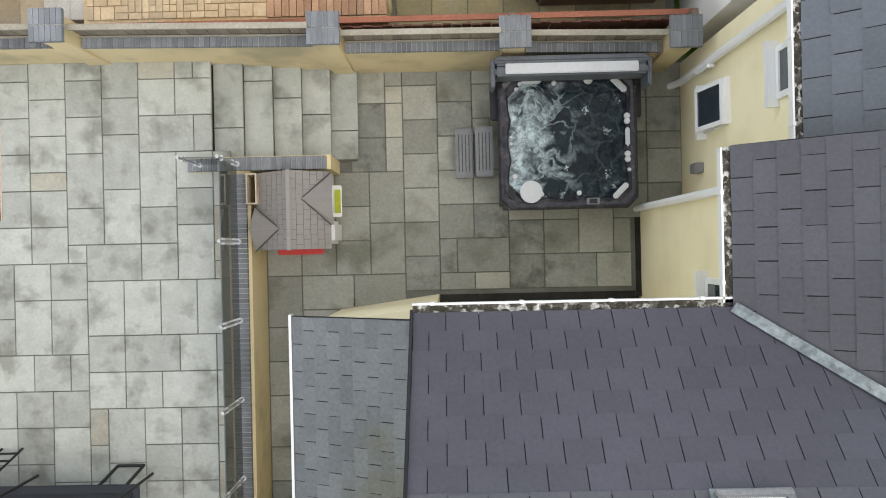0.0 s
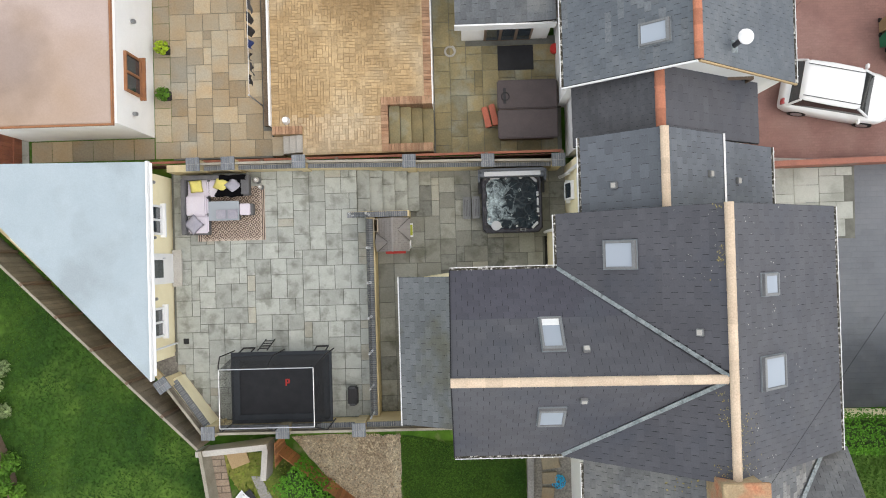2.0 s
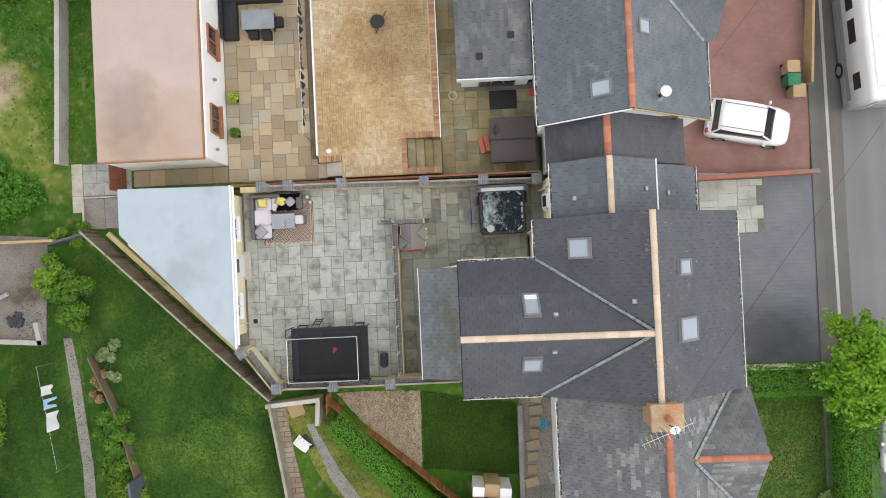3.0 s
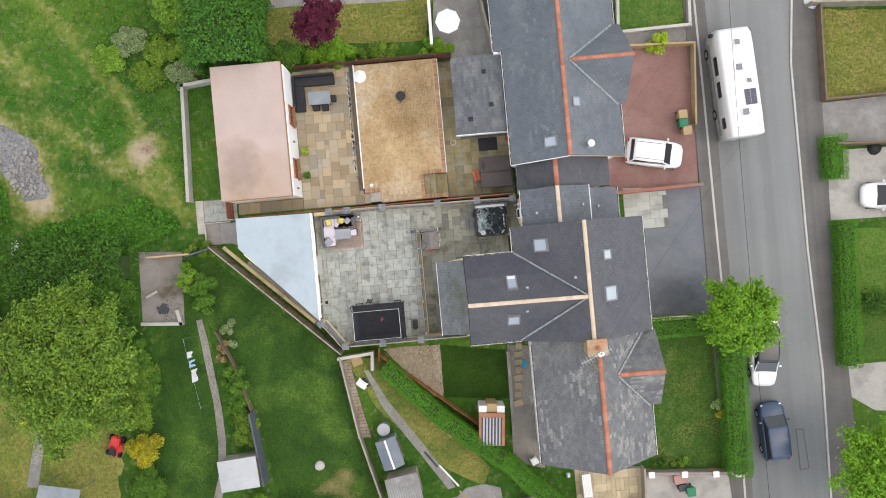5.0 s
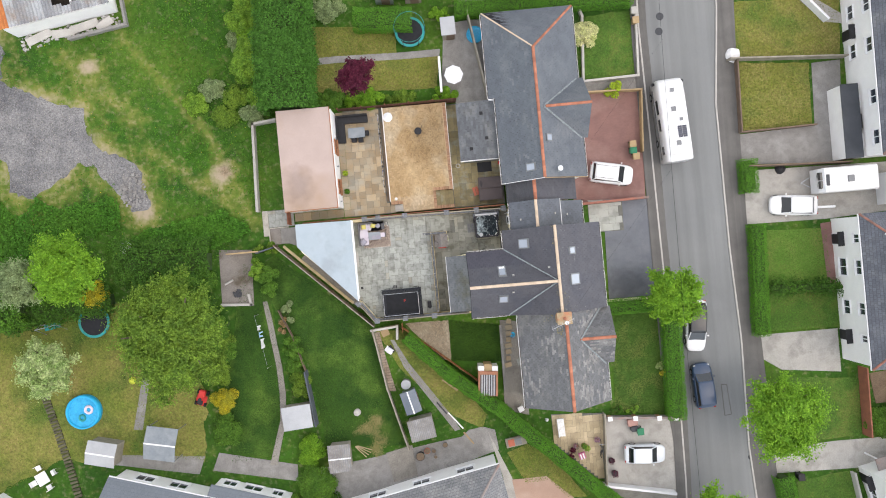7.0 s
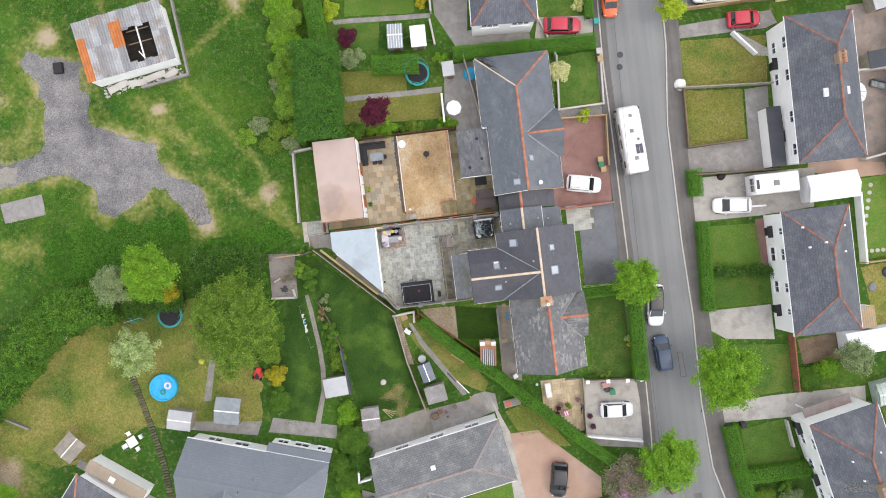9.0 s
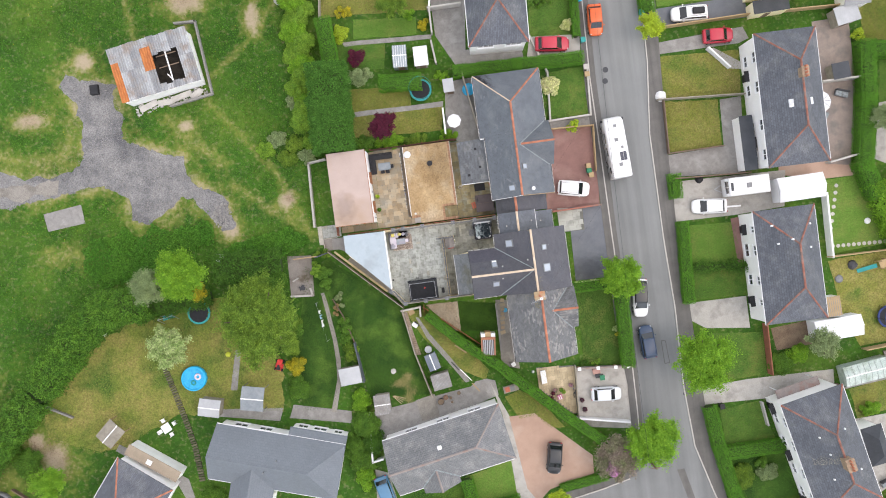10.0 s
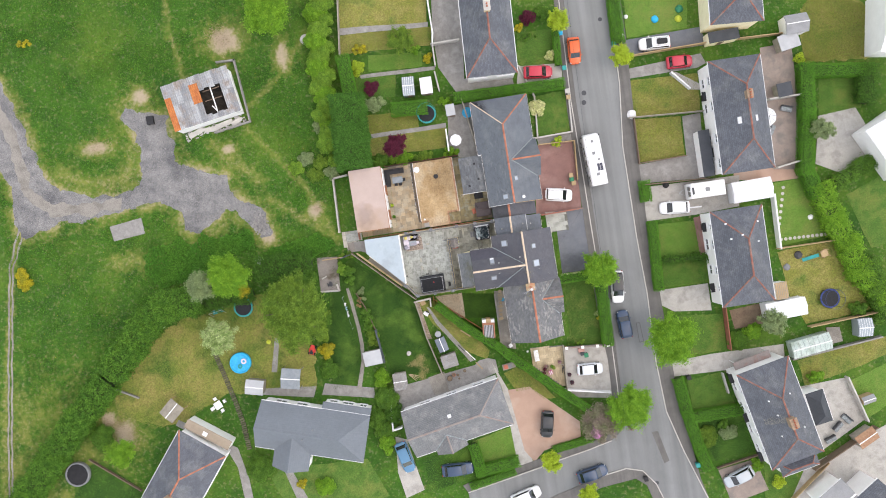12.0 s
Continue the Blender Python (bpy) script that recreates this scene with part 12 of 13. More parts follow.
# things about the slabbed terrace and the forecourt
PINK_C = mat("pink_canvas", (0.6, 0.2, 0.32), (0.52, 0.17, 0.28), 2, 30, 0.9, 0.1)
TERRA_P = mat("pinkish_plastic", (0.42, 0.25, 0.21), (0.36, 0.21, 0.18), 2, 30, 0.7, 0.1)
fch = thing("folding_chair", "folding chair with pink and white striped cover on the slabs", "chair", pose(9.75, -19.75, -1.11, 0, 0, 15))
for k in range(5):
    part("stripe", box(-0.3 + 0.12 * k, -0.18 + 0.12 * k, -0.32, 0.3, 0.42, 0.45, 0.005), (PINK_C, PVC)[k % 2], fch)
for q in (-0.28, 0.28):
    part("leg", rod((q, -0.3, 0), (q, 0.3, 0.43), 0.02), STEEL, fch)
    part("leg", rod((q, 0.3, 0), (q, -0.3, 0.43), 0.02), STEEL, fch)
part("backrest", box(-0.3, 0.3, 0.3, 0.34, 0.42, 0.85, 0.01), PINK_C, fch)
bk = thing("bicycle", "dark bicycle leaning beside the fence", "bicycle", pose(11.5, -19.35, -1.11, 0, 14, 86))
for q in (-0.52, 0.52):
    part("wheel", torus(0.3, 0.025, m=Matrix.Translation((q, 0, 0.32)) @ Matrix.Rotation(math.pi / 2, 4, "X")), TYRE, bk)
fm = bmesh.new()
for a, b in (((-0.52, 0.32), (-0.15, 0.3)), ((-0.15, 0.3), (-0.22, 0.82)), ((-0.52, 0.32), (-0.2, 0.75)), ((-0.2, 0.75), (0.36, 0.78)), ((-0.15, 0.3), (0.36, 0.7)), ((0.52, 0.32), (0.34, 0.92))):
    rod((a[0], 0, a[1]), (b[0], 0, b[1]), 0.02, fm, 6)
part("frame", fm, DARKGREY, bk)
part("saddle", box(-0.34, -0.1, -0.07, 0.07, 0.82, 0.87, 0.02), BLACK, bk)
part("handlebar", rod((0.34, -0.28, 0.94), (0.34, 0.28, 0.94), 0.018), STEEL, bk)
for (x, y), mt, w, h, label in (((14.6, -17.2), TERRA_P, 0.42, 0.5, "pinkish box beside the brick wall"), ((14.72, -17.78), DARKGREY, 0.3, 0.6, "dark crate beside the green bin")):
    cr = thing("storage_box", label, "box", pose(x, y, gz(x) + 0.05, 0, 0, 6))
    part("body", box(-w, w, -w * 0.7, w * 0.7, 0, h, 0.02), mt, cr)
    part("lid", box(-w - 0.03, w + 0.03, -w * 0.74, w * 0.74, h, h + 0.05, 0.015), mt, cr)
for x, y in ((12.5, -16.56), (14.79, -16.74), (16.96, -16.92), (18.5, -17.05)):
    pr = thing("wall_pier", "square brick pier with a white cap in the low wall", "pier", Matrix.Translation((x, y, gz(x))), group="piers of the forecourt wall")
    part("shaft", box(-0.17, 0.17, -0.17, 0.17, -0.1, 1.0, 0.01), BRICKED, pr)
    part("cap", box(-0.21, 0.21, -0.21, 0.21, 1.0, 1.07, 0.02), PVC, pr, "white stone cap")
for (x, y), r in (((12.4, -20.5), 0.3), ((12.6, -21.7), 0.36)):
    pt = thing("plant_pot", "dark pot with brown leaves beside the fence", "plant pot", Matrix.Translation((x, y, gz(x) + 0.05)), group="pots on the forecourt")
    part("pot", cyl(r * 0.7, 0, 0.35, 14, r * 0.85), DARKGREY, pt)
    p, d = blob(0, 0, 0.45, r, r, 0.2, 140, np.random.default_rng(int(x * 10)))
    part("plant", leaf_mesh("plant", p, d, 0.05, LEAF_P, 6), LEAF_P, pt)
shrub("small yellow shrub at the hedge foot", 18.1, -12.95, 0.55, 0.5, 0.8, LEAF_Y, 631)
shrub("dark leafy border at the lawn's foot", 13.5, -15.95, 0.8, 0.35, 0.6, LEAF_D, 632)
shrub("pale leafy border at the lawn's foot", 14.9, -16.1, 0.9, 0.35, 0.5, LEAF_B, 633)
solo("garden_ornament", cyl(0.17, 0, 0.34, 14, 0.1), PVC, "round white garden ornament on the grass", "ornament", Matrix.Translation((6.9, -16.3, gz(6.9) + 0.02)))
wc = thing("garden_chair", "white plastic garden chair in the side yard", "chair", pose(4.6, -15.0, gz(5) + 0.05, 0, 0, 25))
part("seat", box(-0.26, 0.26, -0.26, 0.26, 0.4, 0.44, 0.02), PVC, wc)
for k in range(4):
    part("slat", box(-0.24 + 0.13 * k, -0.17 + 0.13 * k, 0.24, 0.28, 0.44, 0.88, 0.008), PVC, wc)
for x in (-0.23, 0.23):
    for y in (-0.23, 0.23):
        part("leg", rod((x, y, 0), (x * 0.9, y * 0.9, 0.4), 0.024), PVC, wc)
for (x, y), r, mt, label in (((-4.86, -18.3), 0.4, BLACK, "black water tub in the back yard"), ((-4.21, -17.93), 0.27, TERRA, "terracotta pot in the back yard"), ((-3.62, -18.05), 0.2, MIDGREY, "grey pot in the back yard"), ((-2.55, -17.6), 0.24, DARKGREY, "dark pot in the back yard"), ((-3.5, -18.6), 0.18, KERB, "pale pot in the back yard")):
    pt = thing("plant_pot", label, "plant pot", Matrix.Translation((x, y, gz(x) + 0.06)), group="pots in the back yard")
    part("pot", cyl(r * 0.8, 0, r * 1.5, 16, r), mt, pt)
    part("soil", cyl(r * 0.9, r * 1.5, r * 1.5 + 0.012, 16), SOIL, pt)
# stepping stones round a back lawn
for k in range(9):
    (xa, ya), (xb, yb) = (46.89, 1.55), (45.14, -5.25)
    q = k / 8
    solo("stepping_stone", cyl(0.24, 0, 0.05, 10), KERB, "round pale stepping stone in the lawn", "stone", Matrix.Translation((xa + (xb - xa) * q, ya + (yb - ya) * q, gz(xa) + 0.03)), group="stepping stones in the back lawn")
for k in range(12):
    (xa, ya), (xb, yb) = (45.54, -5.81), (52.58, -6.08)
    q = k / 11
    solo("stepping_stone", cyl(0.24, 0, 0.05, 10), KERB, "round pale stepping stone in the lawn", "stone", Matrix.Translation((xa + (xb - xa) * q, ya + (yb - ya) * q, gz(xa) + 0.03)), group="stepping stones in the back lawn")
# garden seats on the far patios
for (x, y), a, label in (((49.59, -33.88), 40, "grey garden sofa on a pale patio"), ((50.93, -32.95), -50, "grey garden sofa beside a low table"), ((48.30, -35.56), 20, "dark garden bench on a pale patio"), ((46.29, 9.94), 60, "pale curved garden bench in a yard"), ((48.77, 12.61), -20, "dark garden chair in a yard")):
    so = thing("garden_sofa", label, "garden seat", pose(x, y, gz(x) + 0.06, 0, 0, a))
    part("seat", box(-0.8, 0.8, -0.35, 0.35, 0.12, 0.42, 0.04), MIDGREY, so)
    part("backrest", box(-0.8, 0.8, 0.3, 0.45, 0.12, 0.8, 0.03), DARKGREY, so)
    for q in (-0.4, 0.4):
        part("cushion", box(q - 0.36, q + 0.36, -0.33, 0.28, 0.42, 0.52, 0.04), LEADP, so)
    for q in (-0.72, 0.72):
        part("leg", box(q - 0.04, q + 0.04, -0.3, 0.3, 0, 0.13), BLACK, so)
shed("playhouse", "small grey-roofed playhouse on artificial grass", (53.14, -31.03), (54.95, -30.66), (52.99, -29.88), 1.5, FELT, TIMBER_T, 0.3, 0.05, 0, "playhouse")
# ---- loose things in the gardens below the wall ----
for a, b in ((0.0, bl * 0.3), (bl * 0.7, bl)):
    part("end_panel", box(a, b, bw, bw + 0.45, 0, 1.9, 0.02), PVC, bs, "white side panel")
part("end_door", box(bl * 0.3, bl * 0.7, bw, bw + 0.6, 0, 1.85, 0.02), TIMBER_T, bs)
rf = thing("fence", "orange-stained timber fence along the hedge", "fence")
ORANGEW = mat("orange_stained_board", (0.36, 0.16, 0.065), (0.28, 0.125, 0.055), 1.5, 25, 0.8, 0.2, vary="object", spread=0.22)
A, B = Vector((*(-5.41, -6.56), 0)), Vector((*(1.05, -12.10), 0))
d = B - A
n = int(d.length / 0.14)
for k in range(n):
    q = A + d * (k + 0.5) / n
    part("board", shared_board(0.14, 1.25, ORANGEW), ORANGEW, rf, "", pose(q.x, q.y, gz(q.x), 0, 0, math.degrees(math.atan2(d.y, d.x))))
for k in range(5):
    q = A + d * k / 4
    part("post", box(q.x - 0.05, q.x + 0.05, q.y - 0.05, q.y + 0.05, gz(q.x) - 0.1, gz(q.x) + 1.3), REDWOOD, rf)
gt2 = thing("gate", "orange-stained timber gate below the garden wall", "gate", Matrix.Translation((*(-5.40, -6.48), gz(-6) + 0.05)))
for k in range(6):
    part("board", shared_board(0.13, 1.5, ORANGEW), ORANGEW, gt2, "", pose(0.05, -0.42 + 0.14 * k, 0, 0, 0, 90))
SLEEPER = courses(mat("weathered_sleeper", (0.3, 0.23, 0.17), (0.24, 0.185, 0.14), 1.5, 20, 0.9, 0.3, third=(0.36, 0.3, 0.24), tscale=0.7, grain=0.25), 0.8, 0.24, 0.02, 0.5, 0.12)
sheet("sleeper_path", [(-8.22, -6.82), (-7.51, -6.82), (-7.13, -9.25), (-6.50, -12.29), (-7.30, -12.21), (-7.69, -9.49)], 0.07, SLEEPER, "strip of weathered timber sleepers beside the fence")
for k, (x, y) in enumerate(((4.27, -7.0), (4.2, -7.55), (4.15, -8.1), (4.08, -8.65), (4.02, -9.2), (3.98, -9.75), (3.92, -10.35), (3.86, -10.95))):
    s_ = 0.22 + 0.05 * ((k * 5) % 3)
    solo("loose_slab", box(-s_, s_, -0.21, 0.21, 0, 0.07, 0.012), TANSTONE, "loose tan stone slab in the side yard", "slab", pose(x, y, gz(x) + 0.06 + 0.02 * (k % 2), 0, 4 * (k % 3) - 4, 17 * k % 24 - 10), group="loose slabs in the side yard")
for k, (x, y) in enumerate(((5.36, -9.59), (4.99, -10.76), (5.57, -8.71))):
    solo("loose_slab", box(-0.3, 0.3, -0.3, 0.3, 0, 0.06, 0.012), STONE, "grey stone slab lying in the side yard", "slab", pose(x, y, gz(x) + 0.06, 0, 0, 12 * k), group="loose slabs in the side yard")
hr = bmesh.new()
for i in range(60):
    a, b = i * 0.45, (i + 1) * 0.45
    r0, r1 = 0.16 + 0.1 * math.sin(i), 0.16 + 0.1 * math.sin(i + 1)
    rod((r0 * math.cos(a), r0 * math.sin(a), 0.03), (r1 * math.cos(b), r1 * math.sin(b), 0.03), 0.015, hr, 5)
solo("garden_hose", hr, BLUE, "tangled blue garden hose in the side yard", "hose", Matrix.Translation((*(4.48, -8.25), gz(4) + 0.07)))
run("wall", [(3.46, -7.38), (3.39, -10.95), (3.36, -13.03)], -0.1, 0.35, 0.22, CONCRETE_D, "low grey edging beside the square lawn", "wall")
bm = bmesh.new()
bmesh.ops.create_grid(bm, x_segments=12, y_segments=10, size=0.5)
for v in bm.verts:
    x, y = v.co.x * 0.75, v.co.y * 0.5
    v.co = (x, y + 0.3 * x * x, 0.05 + 0.09 * abs(noise.noise(Vector((x * 5, y * 5, 1)))))
solo("towel", bm, CANVAS, "crumpled white cloth lying on the grass", "towel", pose(*(-6.81, -8.55), gz(-7.3), 0, 0, -40))
bm = bmesh.new()
bmesh.ops.create_grid(bm, x_segments=10, y_segments=6, size=0.5)
for v in bm.verts:
    x, y = v.co.x * 0.7, v.co.y * 0.3
    v.co = (x, y, 0.07 + 0.07 * abs(noise.noise(Vector((x * 5, y * 5, 4)))))
solo("towel", bm, BLACK, "crumpled black cloth lying on the grass", "towel", pose(*(-6.54, -8.43), gz(-7.1), 0, 0, -55))
solo("plank", box(-0.85, 0.85, -0.1, 0.1, 0, 0.05, 0.006), TIMBER_T, "weathered plank lying beside the hedge", "plank", pose(-1.6, -12.27, gz(-1.6) + 0.07, 0, 0, -41))
solo("folded_board", box(-0.35, 0.35, -0.3, 0.3, 0, 0.05, 0.006), TIMBER_T, "pale board lying on the grass", "board", pose(*(-7.00, -6.93), gz(-7.5) + 0.03, 0, 0, 20))
fc = solo("forecourt", prism([(12.45, 0.35), (15.55, 0.3), (15.6, 2.95), (12.45, 3.0)], -1.5, -1.24), STONE_J, "pale slabbed forecourt beside the drive", kind="structure")
pave(fc, [(12.48, 0.38), (15.5, 0.38), (15.5, 2.92), (12.48, 2.92)], -1.215, PALESTONE, 31, 0.3, ((3, 2), (2, 2), (2, 1), (3, 1)))
tp = solo("terrace", prism([(7.3, -15.85), (12.08, -16.16), (11.75, -22.2), (10.9, -22.0), (7.4, -18.6)], -1.5, -1.142), STONE_J, "terrace of cream and tan slabs behind the semi", kind="structure")
pave(tp, [(7.36, -15.95), (12.0, -16.2), (11.7, -22.1), (10.95, -21.9), (7.45, -18.5)], -1.118, CREAMSLAB, 33, 0.3, ((3, 2), (2, 3), (2, 2), (1, 3), (2, 1), (1, 1)))
LOGS = mat("weathered_log", (0.125, 0.118, 0.075), (0.09, 0.088, 0.055), 1.5, 20, 0.95, 0.4, grain=0.3, vary="object", spread=0.25)
lg = thing("log_border", "border of weathered half-round logs between the lawns", "border")
log_me = mesh(rod((-0.34, 0, 0), (0.34, 0, 0), 0.13, n=7), "log", LOGS)
LINE = [(-38.3, -8.6), (-37.1, -13.2), (-36.3, -16.6), (-35.6, -20.1), (-35.3, -24.2)]
for (ax, ay), (bx, by) in zip(LINE[:-1], LINE[1:]):
    n = int(math.hypot(bx - ax, by - ay) / 0.3)
    for k in range(n):
        q = (k + 0.5) / n
        part("log", log_me, LOGS, lg, "", pose(ax + (bx - ax) * q, ay + (by - ay) * q, gz(-37) + 0.06, 0, 0, math.degrees(math.atan2(by - ay, bx - ax)) + 90 + 7 * math.sin(k * 2.1)))
sg = thing("garden_swing", "green-framed garden swing seat under the trees", "swing seat", pose(-36.5, -3.5, gz(-36), 0, 0, 10))
for x in (-0.95, 0.95):
    for y in (-0.6, 0.6):
        part("leg", rod((x, y, 0), (x, 0, 1.75), 0.035), STEEL, sg)
part("crossbar", rod((-1.0, 0, 1.75), (1.0, 0, 1.75), 0.035), STEEL, sg)
part("seat", box(-0.75, 0.75, -0.28, 0.28, 0.5, 0.56, 0.02), TEAL, sg)
part("backrest", box(-0.75, 0.75, 0.26, 0.32, 0.56, 1.05, 0.02), MIDGREY, sg)
for x in (-0.7, 0.7):
    part("hanger", rod((x, 0, 0.55), (x, 0, 1.75), 0.012), STEEL, sg)
gc = thing("garden_chair", "white plastic garden chair beside the hedge", "chair", pose(-44.7, -4.5, gz(-44), 0, 0, 35))
part("seat", box(-0.28, 0.28, -0.28, 0.28, 0.4, 0.45, 0.02), PVC, gc)
part("backrest", box(-0.28, 0.28, 0.24, 0.3, 0.45, 0.9, 0.02), PVC, gc)
for x in (-0.24, 0.24):
    for y in (-0.24, 0.24):
        part("leg", rod((x, y, 0), (x, y, 0.4), 0.025), PVC, gc)
pb2 = thing("planter", "two square planters on a timber stand", "planter", pose(3.9, -17.95, gz(4), 0, 0, 8))
part("stand", box(-0.95, 0.95, -0.42, 0.42, 0, 0.3, 0.02), TIMBER_G, pb2)
for x, mt in ((-0.45, TERRA), (0.2, MIDGREY)):
    part("lid", box(x - 0.28, x + 0.28, -0.3, 0.3, 0.3, 0.42, 0.02), mt, pb2)
sheet("slab", [(-7.92, -17.74), (-5.53, -17.33), (-5.26, -20.12), (-7.43, -20.44)], 0.075, TRACK, "tan concrete slab at the lawn's foot")
for k in range(4):
    solo("stick", rod((-0.7, 0, 0.05), (0.7, 0.1, 0.06), 0.04, n=6), STRAWWOOD, "pale cut stick lying on the lawn", "stick", pose(-10.2 + 0.14 * k, -17.4 + 0.1 * k, gz(-10), 0, 0, -52 + 9 * k), group="sticks on the lawn")
for x, y, mt, label in ((-2.55, -14.3, DARKGREY, "dark painted plank beside the garden path"), (-0.35, -17.25, TIMBER_T, "brown plank at the end of the path")):
    solo("plank", box(-0.7, 0.7, -0.07, 0.07, 0, 0.05, 0.006), mt, label, "plank", pose(x, y, gz(x) + 0.08, 0, 0, -54))
solo("plank", box(-1.0, 1.0, -0.06, 0.06, 0, 0.05, 0.006), PVC, "white painted plank beside the garden path", "plank", pose(-1.4, -15.55, gz(-1.4) + 0.06, 0, 0, -52))
run("fence", [(-17.69, 1.3), (-16.2, 1.65)], -0.2, 1.1, 0.1, SLATEBLUE, "dark slate-grey panel beside the passage", "fence")
run("wall", [(-21.3, -3.05), (-18.7, -3.25), (-18.85, -2.4)], -0.1, 0.3, 0.22, KERB, "low pale kerb round the old slab", "wall")
run("fence", [(-16.3, -4.0), (-15.2, -6.5), (-14.35, -9.6)], -0.1, 0.7, 0.05, TIMBER, "thin dark wire fence along the bed", "fence")
shrub("heap of dry tan cuttings in the bed", -16.05, -5.4, 0.5, 1.05, 0.5, STRAW_H, 611, "cuttings_heap", 0.07, 2.4, category="cuttings")
shrub("leafy shrubs in the bed beside the path", -15.6, -7.2, 0.75, 1.1, 0.9, LEAF_M, 612)
# ---- meadow: bare patches and tufts ----
STRAW = mat("dry_straw", (0.22, 0.21, 0.065), (0.16, 0.19, 0.045), 1.5, 12, 0.95, 0, spec=0.1, grain=0.25, vary="island", spread=0.35)
EARTH_P = mat("pale_dry_earth", (0.34, 0.26, 0.18), (0.27, 0.215, 0.13), 1.5, 12, 0.95, 0, spec=0.1, grain=0.25, vary="island", spread=0.25)
STRAW_P = mat("pale_straw", (0.3, 0.26, 0.115), (0.22, 0.21, 0.08), 1.5, 12, 0.95, 0, spec=0.1, grain=0.25, vary="island", spread=0.3)
EARTH = mat("dry_earth_crumb", (0.2, 0.145, 0.095), (0.26, 0.19, 0.12), 1.5, 12, 0.95, 0, spec=0.1, grain=0.25, vary="island", spread=0.35)


def worn(x, y, rx, ry, material, label, seed, density=190, size=0.085):
    """Dead stalks lying thick in the middle of a patch and thinning out to its edge."""
    rng = np.random.default_rng(seed)
    n = int(density * rx * ry)
    k = rng.integers(0, 5, n)
    off = rng.normal(0, 0.45, (5, 2))
    p = rng.normal(0, 0.33, (n, 2)) + off[k]
    pos = np.stack([x + p[:, 0] * rx, y + p[:, 1] * ry, np.zeros(n)], 1)
    pos[:, 2] = np.interp(pos[:, 0], [-9, -3, 18], [-0.12, -1.0, -1.35]) + rng.uniform(0.05, 0.09, n)
    solo("worn_patch", leaf_mesh("worn_patch", pos, np.tile((0.0, 0.0, 3.0), (n, 1)), size, material, seed), material, label, "grass", kind="stuff")


for i, ((x, y), rx, ry, mt, label) in enumerate((
    ((-29.40, 34.95), 2.2, 1.9, EARTH_P, "bare dry earth patch in the meadow"), ((-50.25, 22.62), 1.8, 0.9, EARTH_P, "dry earth patch in the meadow"),
    ((-20.13, 8.85), 0.9, 0.8, EARTH_P, "dry round patch in the meadow"), ((-9.6, -15.4), 1.0, 0.6, STRAW_P, "bare straw patch in the lawn"), ((-8.5, -14.9), 0.9, 0.55, STRAW_P, "bare straw patch in the lawn"), ((-8.6, -16.8), 0.7, 1.0, STRAW_P, "bare straw patch in the lawn"),
    ((-53.03, -19.19), 2.0, 2.2, EARTH, "bare earth under the hedge"), ((-55.16, -16.78), 1.3, 1.3, EARTH, "bare earth patch beside the hedge"))):
    worn(x, y, rx, ry, mt, label, 300 + i, *((2600, 0.032) if mt is STRAW_P else (260, 0.05)))


def scatter(name, n, x0, x1, y0, y1, avoid, size, material, seed, label):
    """Low tufts strewn over open ground."""
    rng = np.random.default_rng(seed)
    x, y = rng.uniform(x0, x1, n), rng.uniform(y0, y1, n)
    keep = np.ones(n, bool)
    for poly in avoid:
        c = np.zeros(n, bool)
        for (ax, ay), (bx, by) in zip(poly, list(poly[1:]) + [poly[0]]):
            if ay != by:
                c ^= ((ay > y) != (by > y)) & (x < (bx - ax) * (y - ay) / (by - ay) + ax)
        keep &= ~c
    x, y = x[keep], y[keep]
    dry, bare = growth(x, y)
    keep = rng.uniform(0, 1, len(x)) > 1.3 * dry + 2 * bare
    x, y = x[keep], y[keep]
    z = np.interp(x, [-9, -3, 18], [-0.12, -1.0, -1.35]) + rng.uniform(0.02, 0.12, len(x))
    p = np.stack([x, y, z], 1)
    up = np.tile((0.0, 0.0, 0.9), (len(x), 1))
    solo(name, leaf_mesh(name, p, up, size, material, seed), material, label, "grass", kind="stuff")


def clumps(name, n, x0, x1, y0, y1, avoid, size, material, seed, label, scale=0.16, above=0.08):
    """Taller growth that stands in drifts."""
    rng = np.random.default_rng(seed)
    x, y = rng.uniform(x0, x1, n), rng.uniform(y0, y1, n)
    keep = np.array([noise.noise(Vector((p * scale, q * scale, seed))) + 0.5 * noise.noise(Vector((p * scale * 4, q * scale * 4, seed))) > above for p, q in zip(x, y)])
    for poly in avoid:
        c = np.zeros(n, bool)
        for (ax, ay), (bx, by) in zip(poly, list(poly[1:]) + [poly[0]]):
            if ay != by:
                c ^= ((ay > y) != (by > y)) & (x < (bx - ax) * (y - ay) / (by - ay) + ax)
        keep &= ~c
    x, y = x[keep], y[keep]
    dry, bare = growth(x, y)
    keep = rng.uniform(0, 1, len(x)) > 2 * dry + 3 * bare
    x, y = x[keep], y[keep]
    z = np.interp(x, [-9, -3, 18], [-0.12, -1.0, -1.35]) + rng.uniform(0.05, 0.3, len(x))
    solo(name, leaf_mesh(name, np.stack([x, y, z], 1), np.tile((0.0, 0.0, 0.1), (len(x), 1)), size, material, seed), material, label, "grass", kind="stuff")


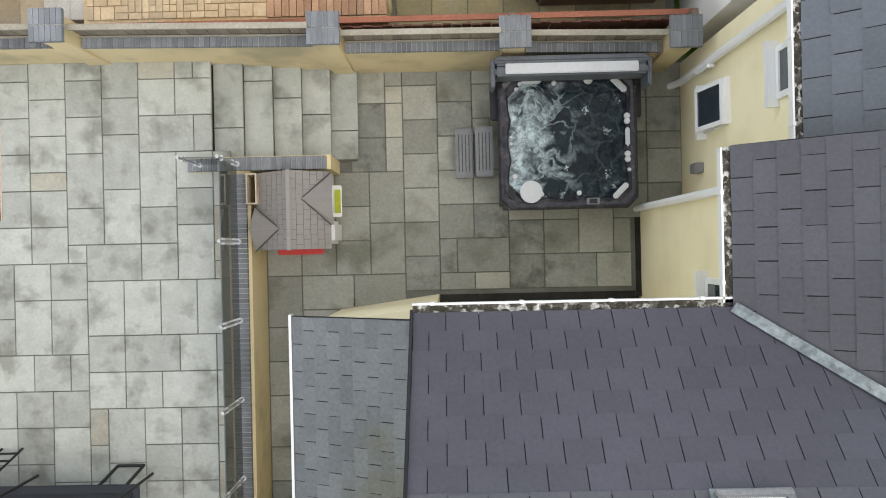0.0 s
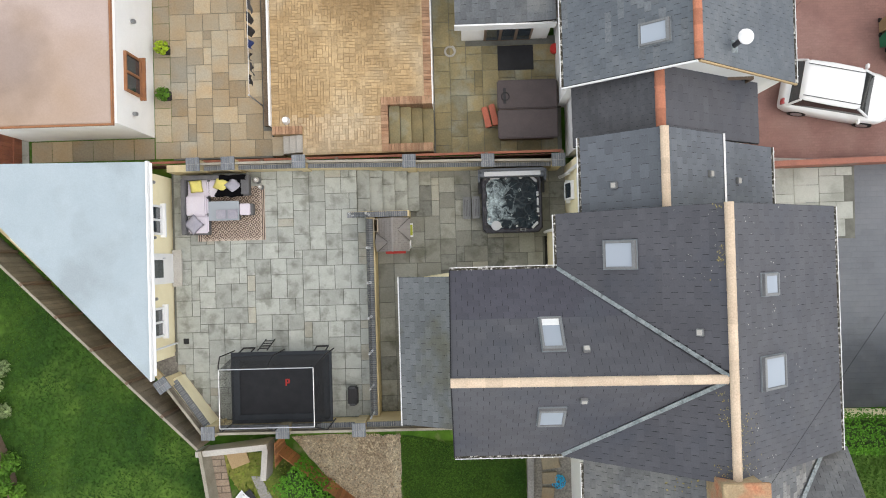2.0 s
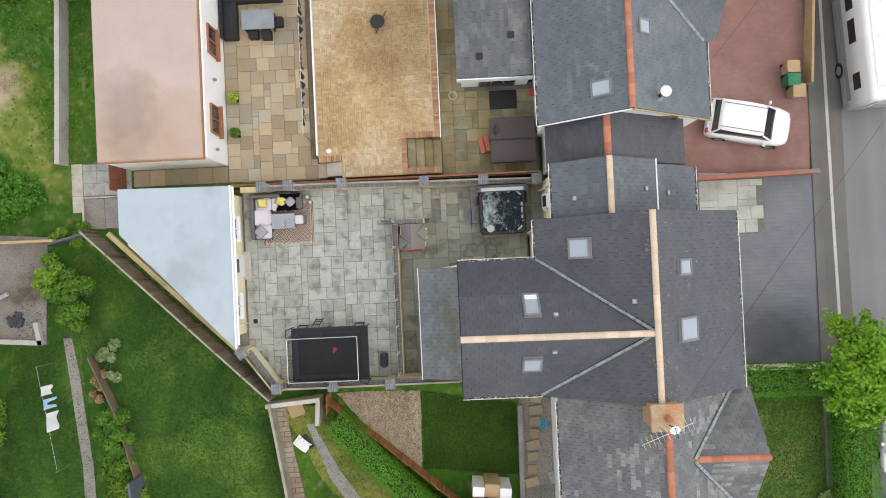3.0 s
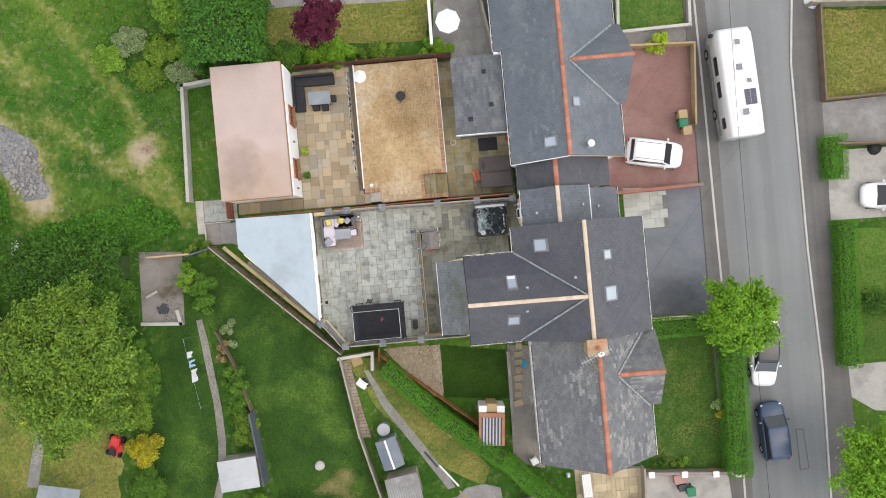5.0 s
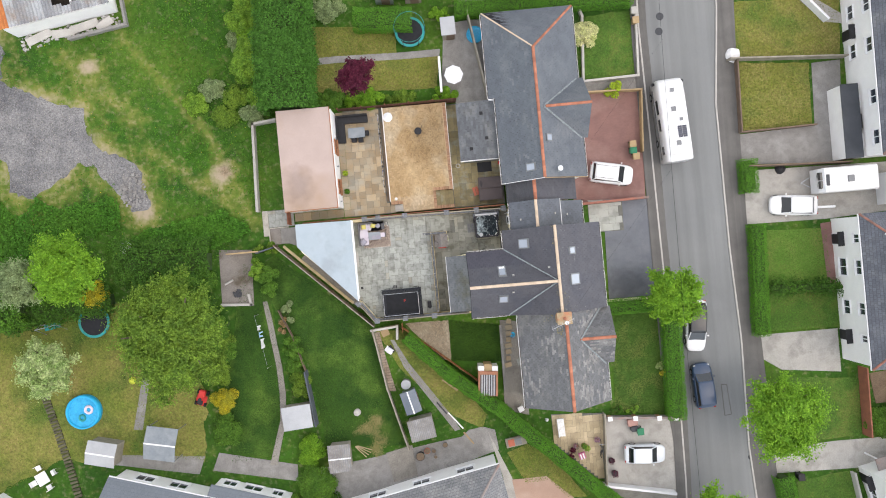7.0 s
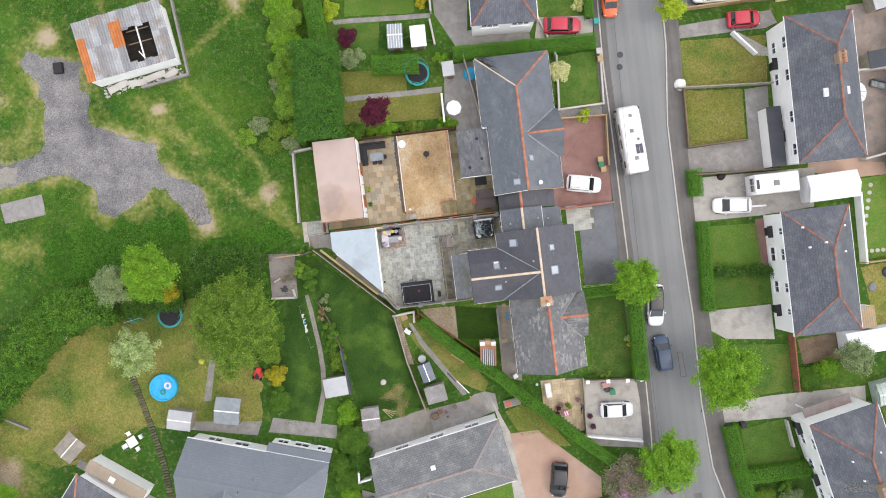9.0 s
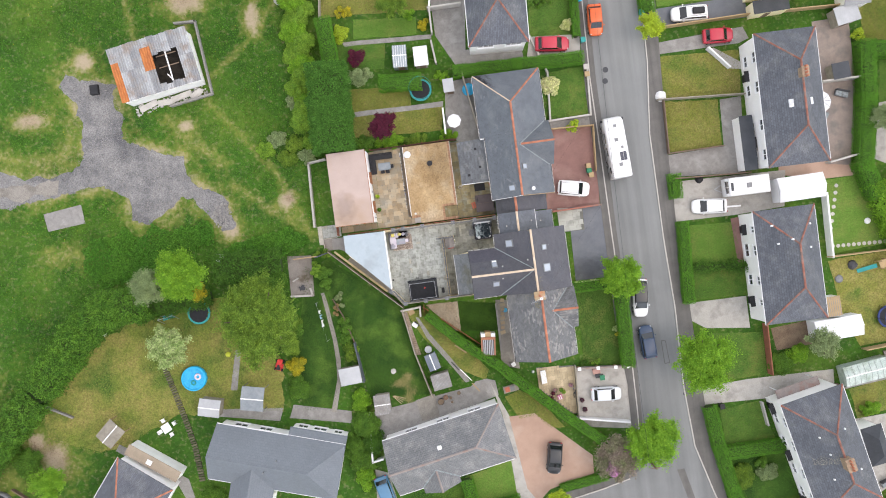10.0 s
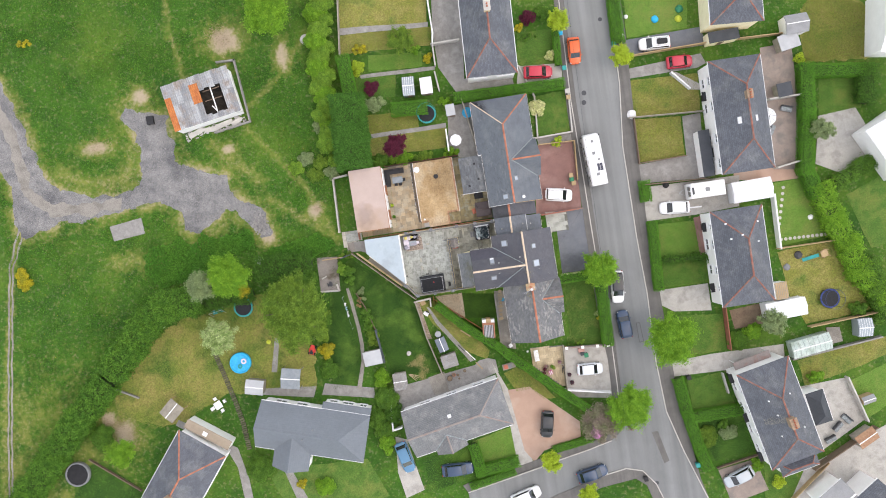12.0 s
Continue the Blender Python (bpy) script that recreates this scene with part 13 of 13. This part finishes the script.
HUTAREA = [(-40.79, 30.37), (-27.91, 32.82), (-27.03, 22.80), (-38.84, 21.80)]
EASTSIDE = [(-12.23, 42.97), (-11.51, 21.55), (-17.52, 4.40), (-21.40, 0.88), (-28.69, 2.01), (-40.73, -0.26), (-53.08, -9.17), (-72.36, -28.86), (60, -60), (60, 60)]
SLABAREA = [(-50.29, 11.02), (-45.51, 11.60), (-45.30, 9.25), (-49.98, 8.82)]
scatter("meadow_grass", 120000, -66, -14, -42, 50, [TRACKLINE, HUTAREA, EASTSIDE, SLABAREA], 0.08, TUFT, 41, "tufted green meadow grass")
RANK = leafmat("rank_grass", (0.062, 0.175, 0.015), (0.095, 0.22, 0.022), 0.35, 0.3)
clumps("rank_grass", 60000, -66, -14, -42, 50, [TRACKLINE, HUTAREA, EASTSIDE, SLABAREA], 0.13, RANK, 43, "drifts of rank dark meadow grass and nettles")
RANK_D = leafmat("dark_rank_grass", (0.06, 0.18, 0.016), (0.085, 0.215, 0.02), 0.4, 0.3)
scatter("meadow_weeds", 2500, -66, -14, -42, 50, [TRACKLINE, HUTAREA, EASTSIDE, SLABAREA], 0.05, LEAF_Y, 42, "yellow flowering meadow weeds")


def strew(name, poly, n, size, material, seed, label, lift=0.06):
    """Short blades strewn over one lawn."""
    rng = np.random.default_rng(seed)
    x0, x1 = min(p[0] for p in poly), max(p[0] for p in poly)
    y0, y1 = min(p[1] for p in poly), max(p[1] for p in poly)
    x, y = rng.uniform(x0, x1, n), rng.uniform(y0, y1, n)
    c = np.zeros(n, bool)
    for (ax, ay), (bx, by) in zip(poly, list(poly[1:]) + [poly[0]]):
        if ay != by:
            c ^= ((ay > y) != (by > y)) & (x < (bx - ax) * (y - ay) / (by - ay) + ax)
    x, y = x[c], y[c]
    p = np.stack([x, y, np.interp(x, [-9, -3, 18], [-0.12, -1.0, -1.35]) + rng.uniform(0.02, lift, len(x))], 1)
    solo(name, leaf_mesh(name, p, np.tile((0.0, 0.0, 1.0), (len(x), 1)), size, material, seed), material, label, "grass", kind="stuff")


strew("rank_grass", ragged([(-46.5, 6.5), (-40.5, 7.6), (-36.0, 7.2), (-31.0, 7.6), (-29.6, 5.0), (-33.5, 3.8), (-38.5, 1.5), (-44.5, 0.8)], 0.8, 0.6, 5), 17000, 0.13, RANK_D, 45, "thick dark rank grass below the track", 0.35)
strew("rank_grass", ragged([(-29.0, 3.6), (-20.5, 5.6), (-18.4, 3.4), (-21.0, 2.2), (-28.0, 2.6)], 0.5, 0.5, 6), 9000, 0.13, RANK_D, 46, "thick dark rank grass at the meadow's foot", 0.35)
BLADE_D = leafmat("shaded_lawn_blade", (0.062, 0.132, 0.014), (0.024, 0.07, 0.008), 0.3, 0.35)
BLADE_Y = leafmat("dry_lawn_blade", (0.19, 0.235, 0.035), (0.14, 0.2, 0.026), 0.3, 0.4)
BLADE = leafmat("lawn_blade", (0.1, 0.22, 0.026), (0.075, 0.18, 0.02), 0.35)
PEBBLE = mat("tan_pebble", (0.42, 0.36, 0.26), (0.3, 0.24, 0.17), 3, 20, 0.9, 0, vary="island", spread=0.5)
GRIT = mat("grey_track_grit", (0.2, 0.185, 0.165), (0.3, 0.28, 0.25), 0.8, 20, 0.95, 0, spec=0.1, vary="island", spread=0.5)
strew("track_grit", TRACKLINE, 40000, 0.05, GRIT, 81, "grey grit and stones strewn over the track", 0.05)
for i, (name, pts, material, label) in enumerate(GARDENS):
    if name == "lawn" and label in ("long dark green sloping lawn", "dark green square lawn", "long narrow dark lawn", "shady green front lawn"):
        strew("lawn_grass", pts, 42000 if "sloping" in label else 18000, 0.038, BLADE_D, 500 + i, "uneven short grass of the " + label, 0.08)
    elif name == "lawn":
        dry = material in (LAWN_DRY, LAWN_YEL)
        strew("lawn_grass", pts, 30000 if label.startswith("wide") else 5000, 0.05 if dry else 0.045, BLADE_Y if dry else BLADE, 500 + i, "uneven short grass of the " + label, 0.07)
        if dry:
            strew("dry_grass", pts, 20000 if label.startswith("wide") else 3500, 0.05, STRAW, 560 + i, "dry stalks in the " + label, 0.07)
    elif name == "gravel":
        strew("pebbles", pts, 9000, 0.05, PEBBLE, 77, "loose tan pebbles of the gravel bed", 0.05)
